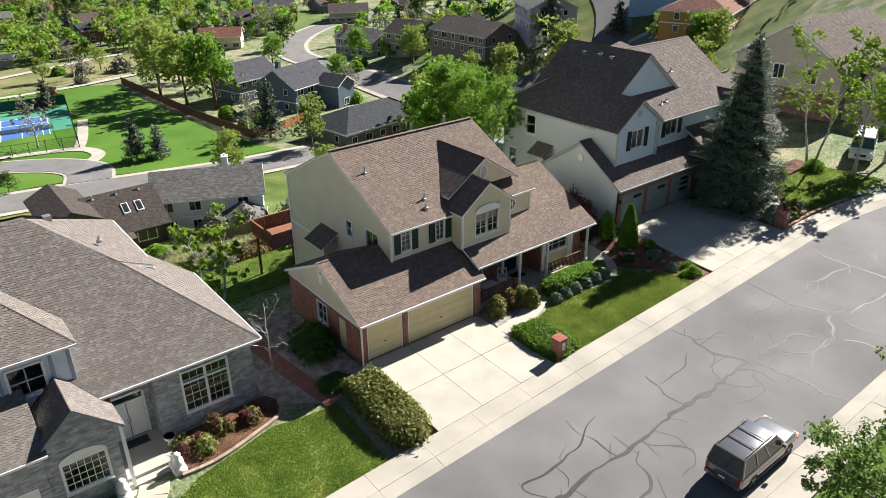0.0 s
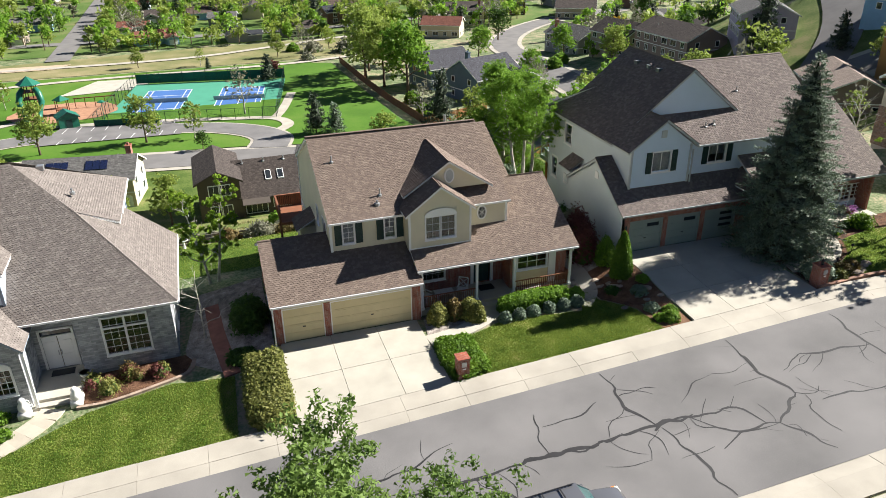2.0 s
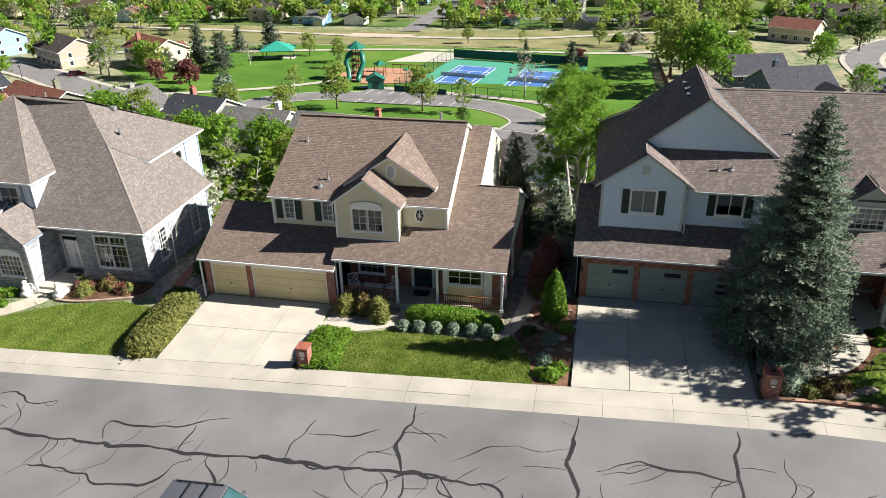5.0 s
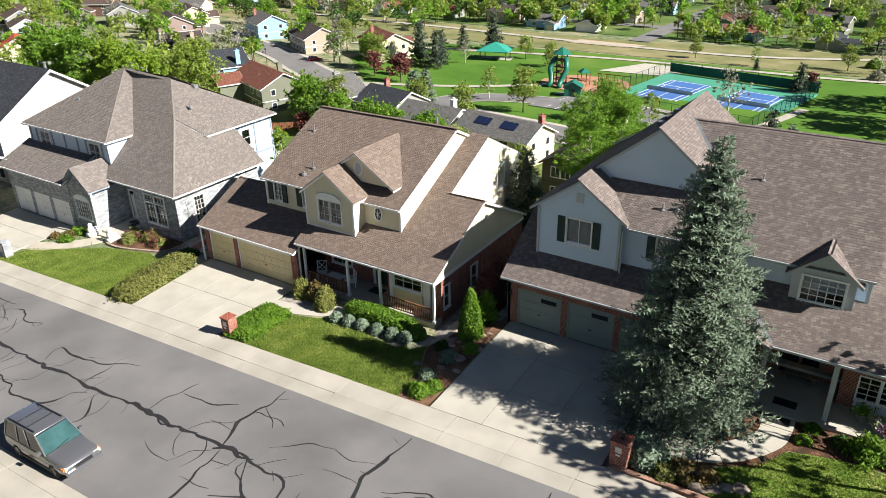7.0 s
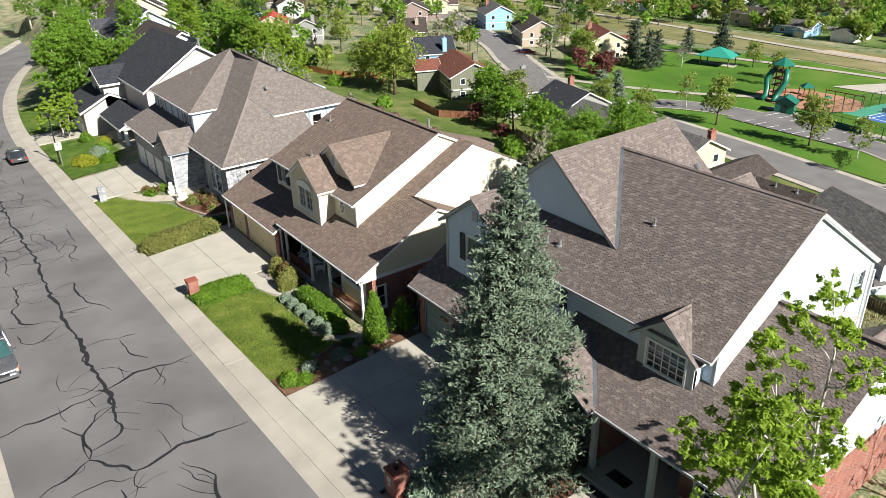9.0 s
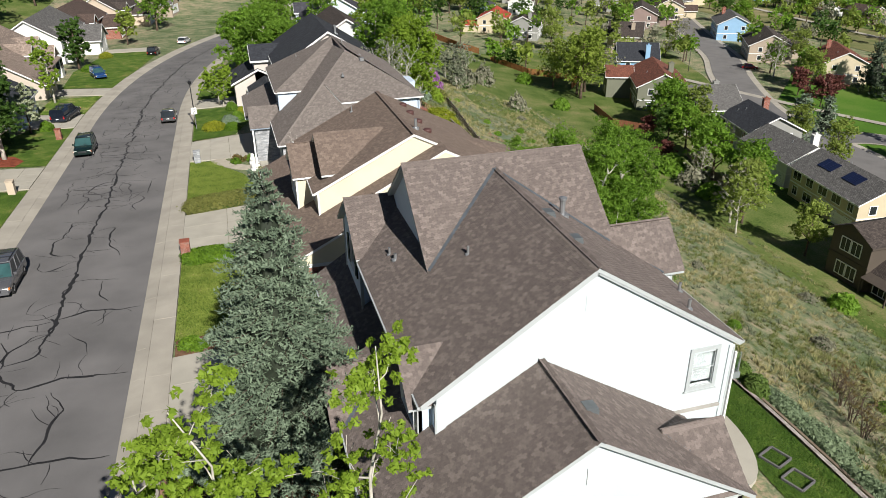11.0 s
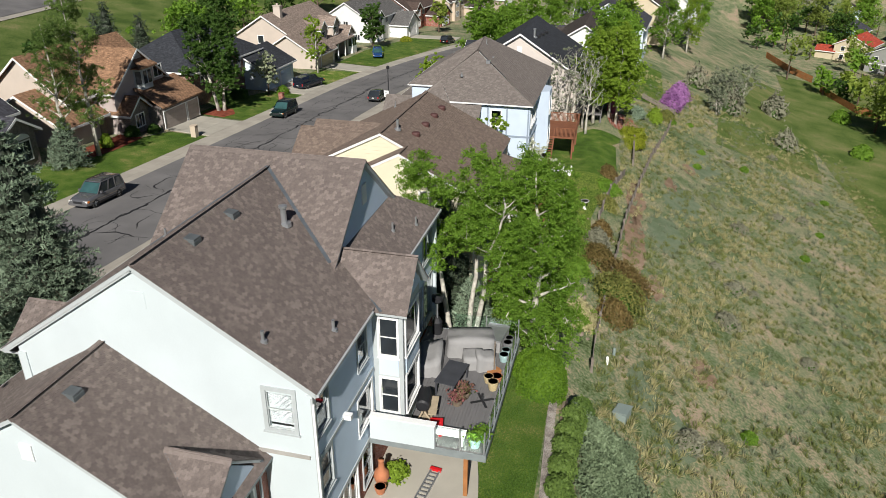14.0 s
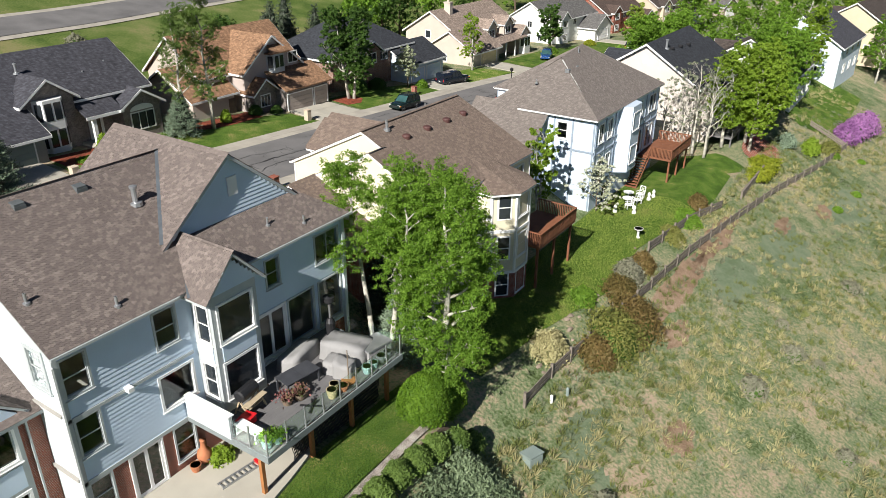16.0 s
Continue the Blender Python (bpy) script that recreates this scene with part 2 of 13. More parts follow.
M["stone"] = brick_mat("grey_ledge_stone", (0.42, 0.43, 0.44), (0.22, 0.23, 0.245), (0.26, 0.26, 0.26), w=0.42, h=0.11)
M["concrete"] = mat("pale_concrete", (0.44, 0.41, 0.345), 0.9, vary=0.12, scale=0.6, fine=30, bump=0.15, spec=0.2, island=0.12)
M["walk"] = mat("sidewalk_concrete", (0.42, 0.385, 0.325), 0.9, vary=0.16, scale=0.5, fine=22, bump=0.2, spec=0.2, island=0.12)
M["asphalt"] = mat("old_asphalt", (0.142, 0.137, 0.135), 0.92, vary=0.16, scale=0.22, fine=32, bump=0.5, spec=0.25, tone=(0.178, 0.17, 0.166))
M["tar"] = mat("crack_tar", (0.026, 0.025, 0.026), 0.6, vary=0.25, scale=2, spec=0.33)
M["shingle_b"] = shingle_mat("brown_shingles", (0.091, 0.067, 0.056), (0.169, 0.129, 0.105), (0.260, 0.202, 0.165))
M["shingle_w"] = shingle_mat("mixed_brown_shingles", (0.076, 0.064, 0.058), (0.158, 0.130, 0.117), (0.268, 0.223, 0.201))
M["shingle_l"] = shingle_mat("grey_brown_shingles", (0.088, 0.074, 0.068), (0.165, 0.143, 0.129), (0.252, 0.222, 0.198))
M["shingle_dark"] = shingle_mat("charcoal_shingles", (0.022, 0.024, 0.028), (0.04, 0.044, 0.052), (0.062, 0.067, 0.077))
M["shingle_tan"] = shingle_mat("tan_shingles", (0.10, 0.055, 0.03), (0.24, 0.14, 0.08), (0.36, 0.24, 0.15))
M["umber_trim"] = mat("umber_trim_paint", (0.075, 0.06, 0.048), 0.7, vary=0.1)
M["cap"] = mat("ridge_metal", (0.06, 0.055, 0.055), 0.7, vary=0.2)
M["flashing"] = mat("blue_grey_flashing", (0.11, 0.125, 0.14), 0.55, 0.2, vary=0.2)
M["vent"] = mat("weathered_vent_metal", (0.14, 0.155, 0.16), 0.5, 0.3, vary=0.15)
M["metal"] = mat("galvanised_metal", (0.42, 0.43, 0.44), 0.4, 0.7, vary=0.1)
M["black"] = mat("black_metal", (0.02, 0.02, 0.022), 0.5, vary=0.2)
M["wood"] = mat("weathered_wood", (0.22, 0.17, 0.12), 0.85, vary=0.25, scale=3, fine=30, bump=0.2, island=0.3)
M["redwood"] = mat("stained_redwood", (0.23, 0.09, 0.045), 0.75, vary=0.2, scale=2, fine=30, island=0.3)
M["cedar"] = mat("orange_cedar", (0.36, 0.15, 0.05), 0.8, vary=0.2, scale=2, island=0.3)
M["decking"] = mat("grey_decking", (0.15, 0.145, 0.145), 0.8, vary=0.12, scale=1.5, fine=30, island=0.35)
M["trunk"] = mat("brown_bark", (0.12, 0.085, 0.06), 0.95, vary=0.35, scale=4, fine=22, bump=0.6)
M["birch"] = mat("pale_bark", (0.50, 0.47, 0.40), 0.85, vary=0.4, scale=3, fine=10, bump=0.4)
M["mulch"] = ground_mat("bark_mulch", ((0.1, (0.045, 0.028, 0.018)), (0.5, (0.115, 0.058, 0.034)), (0.9, (0.20, 0.115, 0.07))), 1.5, 16, 0.9, grain=0.8)
M["redbark"] = ground_mat("red_bark", ((0.1, (0.10, 0.03, 0.018)), (0.5, (0.22, 0.055, 0.03)), (0.9, (0.32, 0.10, 0.06))), 1.5, 16, 0.9, grain=0.8)
M["blind"] = mat("grey_blind", (0.34, 0.35, 0.36), 0.7, vary=0.06)
M["gravel"] = ground_mat("pale_gravel", ((0.1, (0.13, 0.11, 0.095)), (0.5, (0.32, 0.28, 0.245)), (0.9, (0.52, 0.47, 0.42))), 2.0, 20, 1.0, grain=0.9)
M["lawn"] = ground_mat("lawn_turf", ((0.05, (0.049, 0.095, 0.011)), (0.40, (0.091, 0.159, 0.018)), (0.70, (0.152, 0.213, 0.037)), (0.95, (0.354, 0.305, 0.134))), 0.8, 14, 1.0, patch=0.2, grain=1.0, broad=0.7)
M["lush"] = ground_mat("watered_turf", ((0.06, (0.036, 0.074, 0.010)), (0.45, (0.069, 0.129, 0.016)), (0.75, (0.118, 0.170, 0.031)), (0.95, (0.235, 0.213, 0.078))), 0.7, 14, 1.0, patch=0.15, grain=1.0)
M["park"] = ground_mat("park_turf", ((0.1, (0.045, 0.105, 0.012)), (0.5, (0.068, 0.15, 0.016)), (0.95, (0.115, 0.18, 0.032))), 0.10, 3, 0.3, patch=0.02)
M["meadow"] = ground_mat("hillside_meadow", ((0.02, (0.060, 0.085, 0.028)), (0.24, (0.106, 0.144, 0.062)), (0.44, (0.155, 0.186, 0.098)), (0.60, (0.210, 0.214, 0.120)), (0.78, (0.295, 0.258, 0.158)), (0.97, (0.36, 0.27, 0.195))), 0.45, 5.0, 1.0, patch=0.09, grain=1.2, broad=0.9)
M["leaf_spring"] = leaf_mat("spring_leaves", (0.115, 0.205, 0.015), (0.32, 0.45, 0.05), 0.5)
M["leaf_green"] = leaf_mat("green_leaves", (0.065, 0.145, 0.012), (0.27, 0.45, 0.055), 0.52)
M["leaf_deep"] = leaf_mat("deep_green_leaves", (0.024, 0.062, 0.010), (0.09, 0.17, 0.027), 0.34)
M["leaf_valley"] = leaf_mat("valley_spring_leaves", (0.15, 0.20, 0.032), (0.34, 0.42, 0.095), 0.5)
M["leaf_olive"] = leaf_mat("olive_green_leaves", (0.050, 0.098, 0.018), (0.185, 0.275, 0.062), 0.4)
M["leaf_pale"] = leaf_mat("pale_willow_leaves", (0.17, 0.24, 0.03), (0.33, 0.41, 0.075), 0.45)
M["leaf_grey"] = leaf_mat("grey_twigs", (0.135, 0.135, 0.092), (0.30, 0.295, 0.205), 0.2)
M["leaf_red"] = leaf_mat("purple_leaves", (0.09, 0.03, 0.026), (0.19, 0.07, 0.055), 0.3)
M["leaf_lilac"] = leaf_mat("lilac_blossom", (0.18, 0.06, 0.20), (0.50, 0.24, 0.50), 0.3)
M["leaf_rust"] = leaf_mat("rusty_shrub_leaves", (0.085, 0.08, 0.02), (0.20, 0.135, 0.05), 0.3)
M["leaf_gold"] = leaf_mat("golden_leaves", (0.32, 0.20, 0.02), (0.5, 0.34, 0.04), 0.35)
M["needle_blue"] = leaf_mat("blue_spruce_needles", (0.046, 0.072, 0.044), (0.235, 0.305, 0.205), 0.05)
# Near-black green: the shade between boughs put into the core's colour.
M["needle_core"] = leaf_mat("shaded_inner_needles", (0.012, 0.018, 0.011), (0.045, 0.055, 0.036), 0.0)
M["needle"] = leaf_mat("dark_needles", (0.022, 0.036, 0.020), (0.100, 0.135, 0.078), 0.05)
M["leaf_straw"] = leaf_mat("straw_blades", (0.23, 0.215, 0.095), (0.52, 0.475, 0.25), 0.3)
M["leaf_tuft"] = leaf_mat("tuft_blades", (0.085, 0.115, 0.033), (0.26, 0.28, 0.09), 0.3)
M["leaf_sage"] = leaf_mat("sage_leaves", (0.095, 0.12, 0.068), (0.28, 0.305, 0.20), 0.25)
M["leaf_blossom"] = leaf_mat("white_blossom", (0.20, 0.26, 0.10), (0.62, 0.62, 0.50), 0.3)
M["leaf_flower"] = leaf_mat("yellow_flowers", (0.11, 0.16, 0.012), (0.32, 0.33, 0.025), 0.3)
M["leaf_pink"] = leaf_mat("pink_blossom", (0.30, 0.06, 0.14), (0.62, 0.20, 0.34), 0.3)
M["leaf_petal"] = leaf_mat("mixed_petals", (0.05, 0.11, 0.02), (0.34, 0.10, 0.13), 0.3)
M["leaf_lush"] = leaf_mat("watered_blades", (0.030, 0.075, 0.010), (0.115, 0.20, 0.035), 0.35)
M["leaf_turf"] = leaf_mat("turf_blades", (0.075, 0.135, 0.014), (0.30, 0.36, 0.075), 0.4)
M["leaf_jun"] = leaf_mat("juniper_sprays", (0.085, 0.125, 0.062), (0.26, 0.33, 0.19), 0.25)
M["hedge"] = leaf_mat("hedge_leaves", (0.045, 0.11, 0.008), (0.165, 0.285, 0.022), 0.36)
M["hedge_tan"] = leaf_mat("dry_hedge_leaves", (0.069, 0.094, 0.019), (0.312, 0.306, 0.085), 0.36)


# ---------------------------------------------------------------- mesh helpers
HOME = {}


class MB:
    """Gathers vertices and faces for one mesh."""

    def __init__(self):
        self.v, self.f = [], []

    def face(self, *pts):
        k = len(self.v)
        self.v += [tuple(p) for p in pts]
        self.f.append(tuple(range(k, k + len(pts))))
        return self

    def box(self, x0, x1, y0, y1, z0, z1):
        k = len(self.v)
        self.v += [(x, y, z) for z in (z0, z1) for x, y in ((x0, y0), (x1, y0), (x1, y1), (x0, y1))]
        self.f += [tuple(k + i for i in q) for q in ((3, 2, 1, 0), (4, 5, 6, 7), (0, 1, 5, 4), (1, 2, 6, 5), (2, 3, 7, 6), (3, 0, 4, 7))]
        return self

    def prism(self, pts, d):
        """A flat polygon pushed along the vector d."""
        k, n = len(self.v), len(pts)
        d = Vector(d)
        pts = [Vector(p) for p in pts]
        if sum(((p - pts[0]).cross(q - pts[0]).dot(d) for p, q in zip(pts, pts[1:])), 0.0) < 0:
            pts = pts[::-1]
        self.v += [tuple(p) for p in pts] + [tuple(Vector(p) + d) for p in pts]
        self.f += [tuple(k + i for i in range(n))[::-1], tuple(k + n + i for i in range(n))]
        self.f += [(k + i, k + (i + 1) % n, k + n + (i + 1) % n, k + n + i) for i in range(n)]
        return self

    def beam(self, a, b, w, h, up=(0, 0, 1)):
        a, b = Vector(a), Vector(b)
        d = (b - a).normalized()
        s = d.cross(Vector(up))
        s = s.normalized() if s.length > 1e-4 else Vector((1, 0, 0))
        u = s.cross(d)
        k = len(self.v)
        for p in (a, b):
            self.v += [tuple(p + s * i * w / 2 + u * j * h / 2) for i, j in ((-1, -1), (1, -1), (1, 1), (-1, 1))]
        self.f += [tuple(k + i for i in q) for q in ((3, 2, 1, 0), (4, 5, 6, 7), (0, 1, 5, 4), (1, 2, 6, 5), (2, 3, 7, 6), (3, 0, 4, 7))]
        return self

    def tube(self, pts, radii, n=7, cap=True):
        k0 = len(self.v)
        pts = [Vector(p) for p in pts]
        for i, p in enumerate(pts):
            d = (pts[min(i + 1, len(pts) - 1)] - pts[max(i - 1, 0)]).normalized()
            s = d.cross(Vector((0.31, 0.95, 0.05)))
            s = s.normalized() if s.length > 1e-3 else Vector((1, 0, 0))
            u = d.cross(s)
            for j in range(n):
                a = 2 * math.pi * j / n
                self.v.append(tuple(p + (s * math.cos(a) + u * math.sin(a)) * radii[i]))
        for i in range(len(pts) - 1):
            for j in range(n):
                a, b = k0 + i * n + j, k0 + i * n + (j + 1) % n
                self.f.append((a, b, b + n, a + n))
        if cap:
            self.f.append(tuple(k0 + j for j in range(n))[::-1])
            self.f.append(tuple(k0 + (len(pts) - 1) * n + j for j in range(n)))
        return self

    def lathe(self, prof, c=(0, 0, 0), n=14):
        """Rings of (radius, height) round the upright axis at c."""
        return self.tube([(c[0], c[1], c[2] + z) for r, z in prof], [max(r, 1e-3) for r, z in prof], n)

    def mesh(self, name, material, smooth=False):
        used = sorted({i for f in self.f for i in f})
        if len(used) < len(self.v):
            at = {i: k for k, i in enumerate(used)}
            self.v, self.f = [self.v[i] for i in used], [tuple(at[i] for i in f) for f in self.f]
        me = bpy.data.meshes.new(name)
        me.from_pydata(self.v, [], self.f)
        me.materials.append(material)
        if smooth:
            me.shade_smooth()
        me.update()
        return me


def thing(name, at, label, category, group="", kind="", rz=0.0, here=True):
    """A top-level Empty at a thing's base. here: its parts are given in world coordinates."""
    ob = new(name)
    ob.empty_display_size = 0.3
    ob.matrix_basis = pose(*at, 0, 0, rz)
    HOME[ob.name] = ob.matrix_basis.inverted() if here else Matrix()
    return tagged(ob, label, category, group, kind)


def part(name, mb, material, parent, label="", smooth=False, kind=""):
    ob = new(name, mb if isinstance(mb, bpy.types.Mesh) else mb.mesh(name, material, smooth))
    ob.parent = parent
    ob.matrix_parent_inverse = HOME.get(parent.name, Matrix())
    return tagged(ob, label, kind=kind)


def pieces(name, mb, material, parent, label=""):
    """Each loose piece of a mesh as a part of its own."""
    root = list(range(len(mb.v)))

    def top(i):
        while root[i] != i:
            root[i] = root[root[i]]
            i = root[i]
        return i

    for f in mb.f:
        for i in f[1:]:
            root[top(i)] = top(f[0])
    groups = {}
    for f in mb.f:
        groups.setdefault(top(f[0]), []).append(f)
    for fs in groups.values():
        q = MB()
        ids = sorted({i for f in fs for i in f})
        at = {i: k for k, i in enumerate(ids)}
        q.v = [mb.v[i] for i in ids]
        q.f = [tuple(at[i] for i in f) for f in fs]
        part(name, q, material, parent, label)


def solid(name, mb, material, label, category, group="", kind="", smooth=False):
    """A thing that is one mesh, its origin at its base."""
    lo = [min(p[i] for p in mb.v) for i in range(3)]
    hi = [max(p[i] for p in mb.v) for i in range(3)]
    c = ((lo[0] + hi[0]) / 2, (lo[1] + hi[1]) / 2, lo[2])
    mb.v = [(p[0] - c[0], p[1] - c[1], p[2] - c[2]) for p in mb.v]
    ob = new(name, mb.mesh(name, material, smooth))
    ob.location = c
    return tagged(ob, label, category, group, kind)


def sm(a, b, x):
    u = min(1, max(0, (x - a) / (b - a)))
    return u * u * (3 - 2 * u)


def lerp(v, ps):
    if v <= ps[0][0]:
        return ps[0][1]
    for (a, b), (c, d) in zip(ps, ps[1:]):
        if v <= c:
            return b + (d - b) * (v - a) / (c - a)
    return ps[-1][1]


# ---------------------------------------------------------------- the lie of the land
def road_mid(x):
    if x < -40:
        return -14 + 0.0019 * (x + 40) ** 2
    if x > 32:
        return -14 - 0.012 * min(x - 32, 60) ** 2
    return -14.0


def street_z(x):
    return 0.055 * max(x, -150) - 0.5


PADS = ((-60, -3.7), (-26, -1.75), (-18, -1.35), (-5.2, -0.75), (-1, -0.03), (19, 0.03), (22.3, 1.25), (33, 1.35), (46, 1.75), (70, 3.1))
YARDS = ((-30, -3.4), (-6, -2.75), (4, -2.6), (20, -2.4), (24, -0.9), (31, -0.5), (41, -0.5), (46, 0.2), (70, 1.5))
HILL = ((14, -0.2), (20.75, -2.7), (45, -12.6), (58, -18.0), (72, -20.4), (140, -23), (300, -27), (700, -31))


def G(x, y):
    st = street_z(x)
    s = y - (road_mid(x) + 14)
    if s < -20.6:
        far = -20.6 - s
        return st + 0.35 * sm(0, 8, far) + max(0, far - 24) * 0.17 * sm(20, 45, far)
    pad = lerp(x, PADS)
    z = st + (pad - st) * sm(-7.0, -0.3, s)
    if y > 9:
        z = z + (lerp(x, YARDS) - z) * sm(9, 14.3, y)
    if y > 17.5:
        h = lerp(y, HILL)
        k = sm(23, 26, x) * (1 - sm(48, 54, x))
        z = z + (h - z) * sm(17.5 + 3.7 * k, 23.5 + 2.2 * k, y)
    if x > 75 and y > -5:
        z += sm(75, 190, x) * 34 * sm(-10, 40, y) * (1 - sm(110, 190, y))
    return z


def drape(name, xs, ys, material, label, category, lift=0.0, fn=None, keep=None, kind="structure"):
    """A sheet laid over the ground on a grid of xs and ys; keep(x, y) leaves cells out."""
    mb = MB()
    z = fn or G
    idx = {}

    def vid(i, j):
        if (i, j) not in idx:
            idx[i, j] = len(mb.v)
            mb.v.append((xs[i], ys[j], z(xs[i], ys[j]) + lift))
        return idx[i, j]

    for i in range(len(xs) - 1):
        for j in range(len(ys) - 1):
            if keep is None or keep((xs[i] + xs[i + 1]) / 2, (ys[j] + ys[j + 1]) / 2):
                mb.f.append((vid(i, j), vid(i + 1, j), vid(i + 1, j + 1), vid(i, j + 1)))
    ob = new(name, mb.mesh(name, material, True))
    return tagged(ob, label, category, kind=kind)


def steps(*runs):
    out = []
    for a, b, d in runs:
        n = max(1, round((b - a) / d))
        out += [a + (b - a) * i / n for i in range(n)]
    return out + [runs[-1][1]]


def patch(name, outline, material, label, category, lift, cell=1.0, fn=None):
    """A region of ground cover with the given outline, cut smoothly and laid on the ground."""
    bm = bmesh.new()
    bm.faces.new([bm.verts.new((x, y, 0)) for x, y in outline])
    x0, x1 = min(p[0] for p in outline), max(p[0] for p in outline)
    y0, y1 = min(p[1] for p in outline), max(p[1] for p in outline)
    for axis, a, b in (((1, 0, 0), x0, x1), ((0, 1, 0), y0, y1)):
        n = int((b - a) / cell)
        for i in range(1, n + 1):
            c = a + (b - a) * i / (n + 1)
            bmesh.ops.bisect_plane(bm, geom=bm.verts[:] + bm.edges[:] + bm.faces[:], plane_co=(c * axis[0], c * axis[1], 0), plane_no=axis)
    z = fn or G
    for v in bm.verts:
        v.co.z = z(v.co.x, v.co.y) + lift
    bm.normal_update()
    if sum(f.normal.z for f in bm.faces) < 0:
        bmesh.ops.reverse_faces(bm, faces=bm.faces[:])
    me = bpy.data.meshes.new(name)
    bm.to_mesh(me)
    bm.free()
    me.materials.append(material)
    return tagged(new(name, me), label, category, kind="structure")


def ring(cx, cy, rx, ry, n=28, wob=0.0, seed=1, a0=0.0, a1=360.0):
    r = random.Random(seed)
    return [(cx + rx * math.cos(radians(a0 + (a1 - a0) * i / n)) * (1 + wob * r.uniform(-1, 1)), cy + ry * math.sin(radians(a0 + (a1 - a0) * i / n)) * (1 + wob * r.uniform(-1, 1))) for i in range(n)]


def band(pts, w):
    """The outline of a strip of width w along a line."""
    L, R = [], []
    for i, p in enumerate(pts):
        a, b = Vector(pts[max(i - 1, 0)]), Vector(pts[min(i + 1, len(pts) - 1)])
        d = (b - a).normalized()
        L.append((p[0] - d.y * w / 2, p[1] + d.x * w / 2))
        R.append((p[0] + d.y * w / 2, p[1] - d.x * w / 2))
    return L + R[::-1]


def bend(pts, n=6):
    """A smooth line through a few points."""
    out = []
    for i in range(len(pts) - 1):
        p0, p1, p2, p3 = (Vector((*pts[min(max(k, 0), len(pts) - 1)], 0)) for k in (i - 1, i, i + 1, i + 2))
        for j in range(n):
            t = j / n
            q = 0.5 * (2 * p1 + (p2 - p0) * t + (2 * p0 - 5 * p1 + 4 * p2 - p3) * t * t + (3 * p1 - p0 - 3 * p2 + p3) * t ** 3)
            out.append((q.x, q.y))
    return out + [tuple(pts[-1])]


# ---------------------------------------------------------------- parts of houses
def cut(a0, a1, holes):
    """What is left of the stretch a0..a1 outside the holes."""
    out = [(a0, a1)]
    for h0, h1 in holes:
        nxt = []
        for s, e in out:
            if h1 <= s or h0 >= e:
                nxt.append((s, e))
            else:
                if h0 > s:
                    nxt.append((s, h0))
                if h1 < e:
                    nxt.append((h1, e))
        out = nxt
    return out


def P3(axis, c, a, z):
    return (c, a, z) if axis == "x" else (a, c, z)


def wall(mb, axis, c, out, a0, a1, z0, z1, holes=(), thick=0.18, top=None):
    """A wall whose outer face lies in the plane axis=c and faces out (+1/-1), with holes (a0, a1, z0, z1). top: a gable's outline above z1."""
    if axis == "x":
        c, a0, a1 = c + out * 0.003, a0 + 0.004, a1 - 0.004
    al = sorted({a0, a1, *[q for h in holes for q in h[:2] if a0 < q < a1]})
    zl = sorted({z0, z1, *[q for h in holes for q in h[2:4] if z0 < q < z1]})
    na, nz = len(al) - 1, len(zl) - 1

    def full(i, j):
        if not (0 <= i < na and 0 <= j < nz):
            return False
        a, z = (al[i] + al[i + 1]) / 2, (zl[j] + zl[j + 1]) / 2
        return not any(h[0] < a < h[1] and h[2] < z < h[3] for h in holes)

    seen = {}

    def vid(i, j, k):
        if (i, j, k) not in seen:
            seen[i, j, k] = len(mb.v)
            mb.v.append(P3(axis, c - out * thick * k, al[i], zl[j]))
        return seen[i, j, k]

    for i in range(na):
        for j in range(nz):
            if full(i, j):
                ring4 = ((i, j), (i + 1, j), (i + 1, j + 1), (i, j + 1))
                mb.f.append(tuple(vid(*p, 0) for p in ring4))
                mb.f.append(tuple(vid(*p, 1) for p in ring4[::-1]))
                for e, (di, dj) in enumerate(((0, -1), (1, 0), (0, 1), (-1, 0))):
                    if not full(i + di, j + dj):
                        p, q = ring4[e], ring4[(e + 1) % 4]
                        mb.f.append((vid(*q, 0), vid(*p, 0), vid(*p, 1), vid(*q, 1)))
    if top:
        k = len(mb.v)
        pts = [P3(axis, c, a, z) for a, z in top]
        mb.prism(pts, (-out * thick, 0, 0) if axis == "x" else (0, -out * thick, 0))
        swap = {}
        for i in range(k, len(mb.v)):
            for q in seen.values():
                if (Vector(mb.v[i]) - Vector(mb.v[q])).length < 0.08:
                    swap[i] = q
                    break
        mb.f = [tuple(swap.get(i, i) for i in f) for f in mb.f]
    return mb


def span(poly, z):
    """The stretch of a convex outline at height z."""
    xs = []
    for (a, b), (c, d) in zip(poly, poly[1:] + poly[:1]):
        if (b <= z) != (d <= z):
            xs.append(a + (c - a) * (z - b) / (d - b))
    return (min(xs), max(xs)) if len(xs) > 1 else None


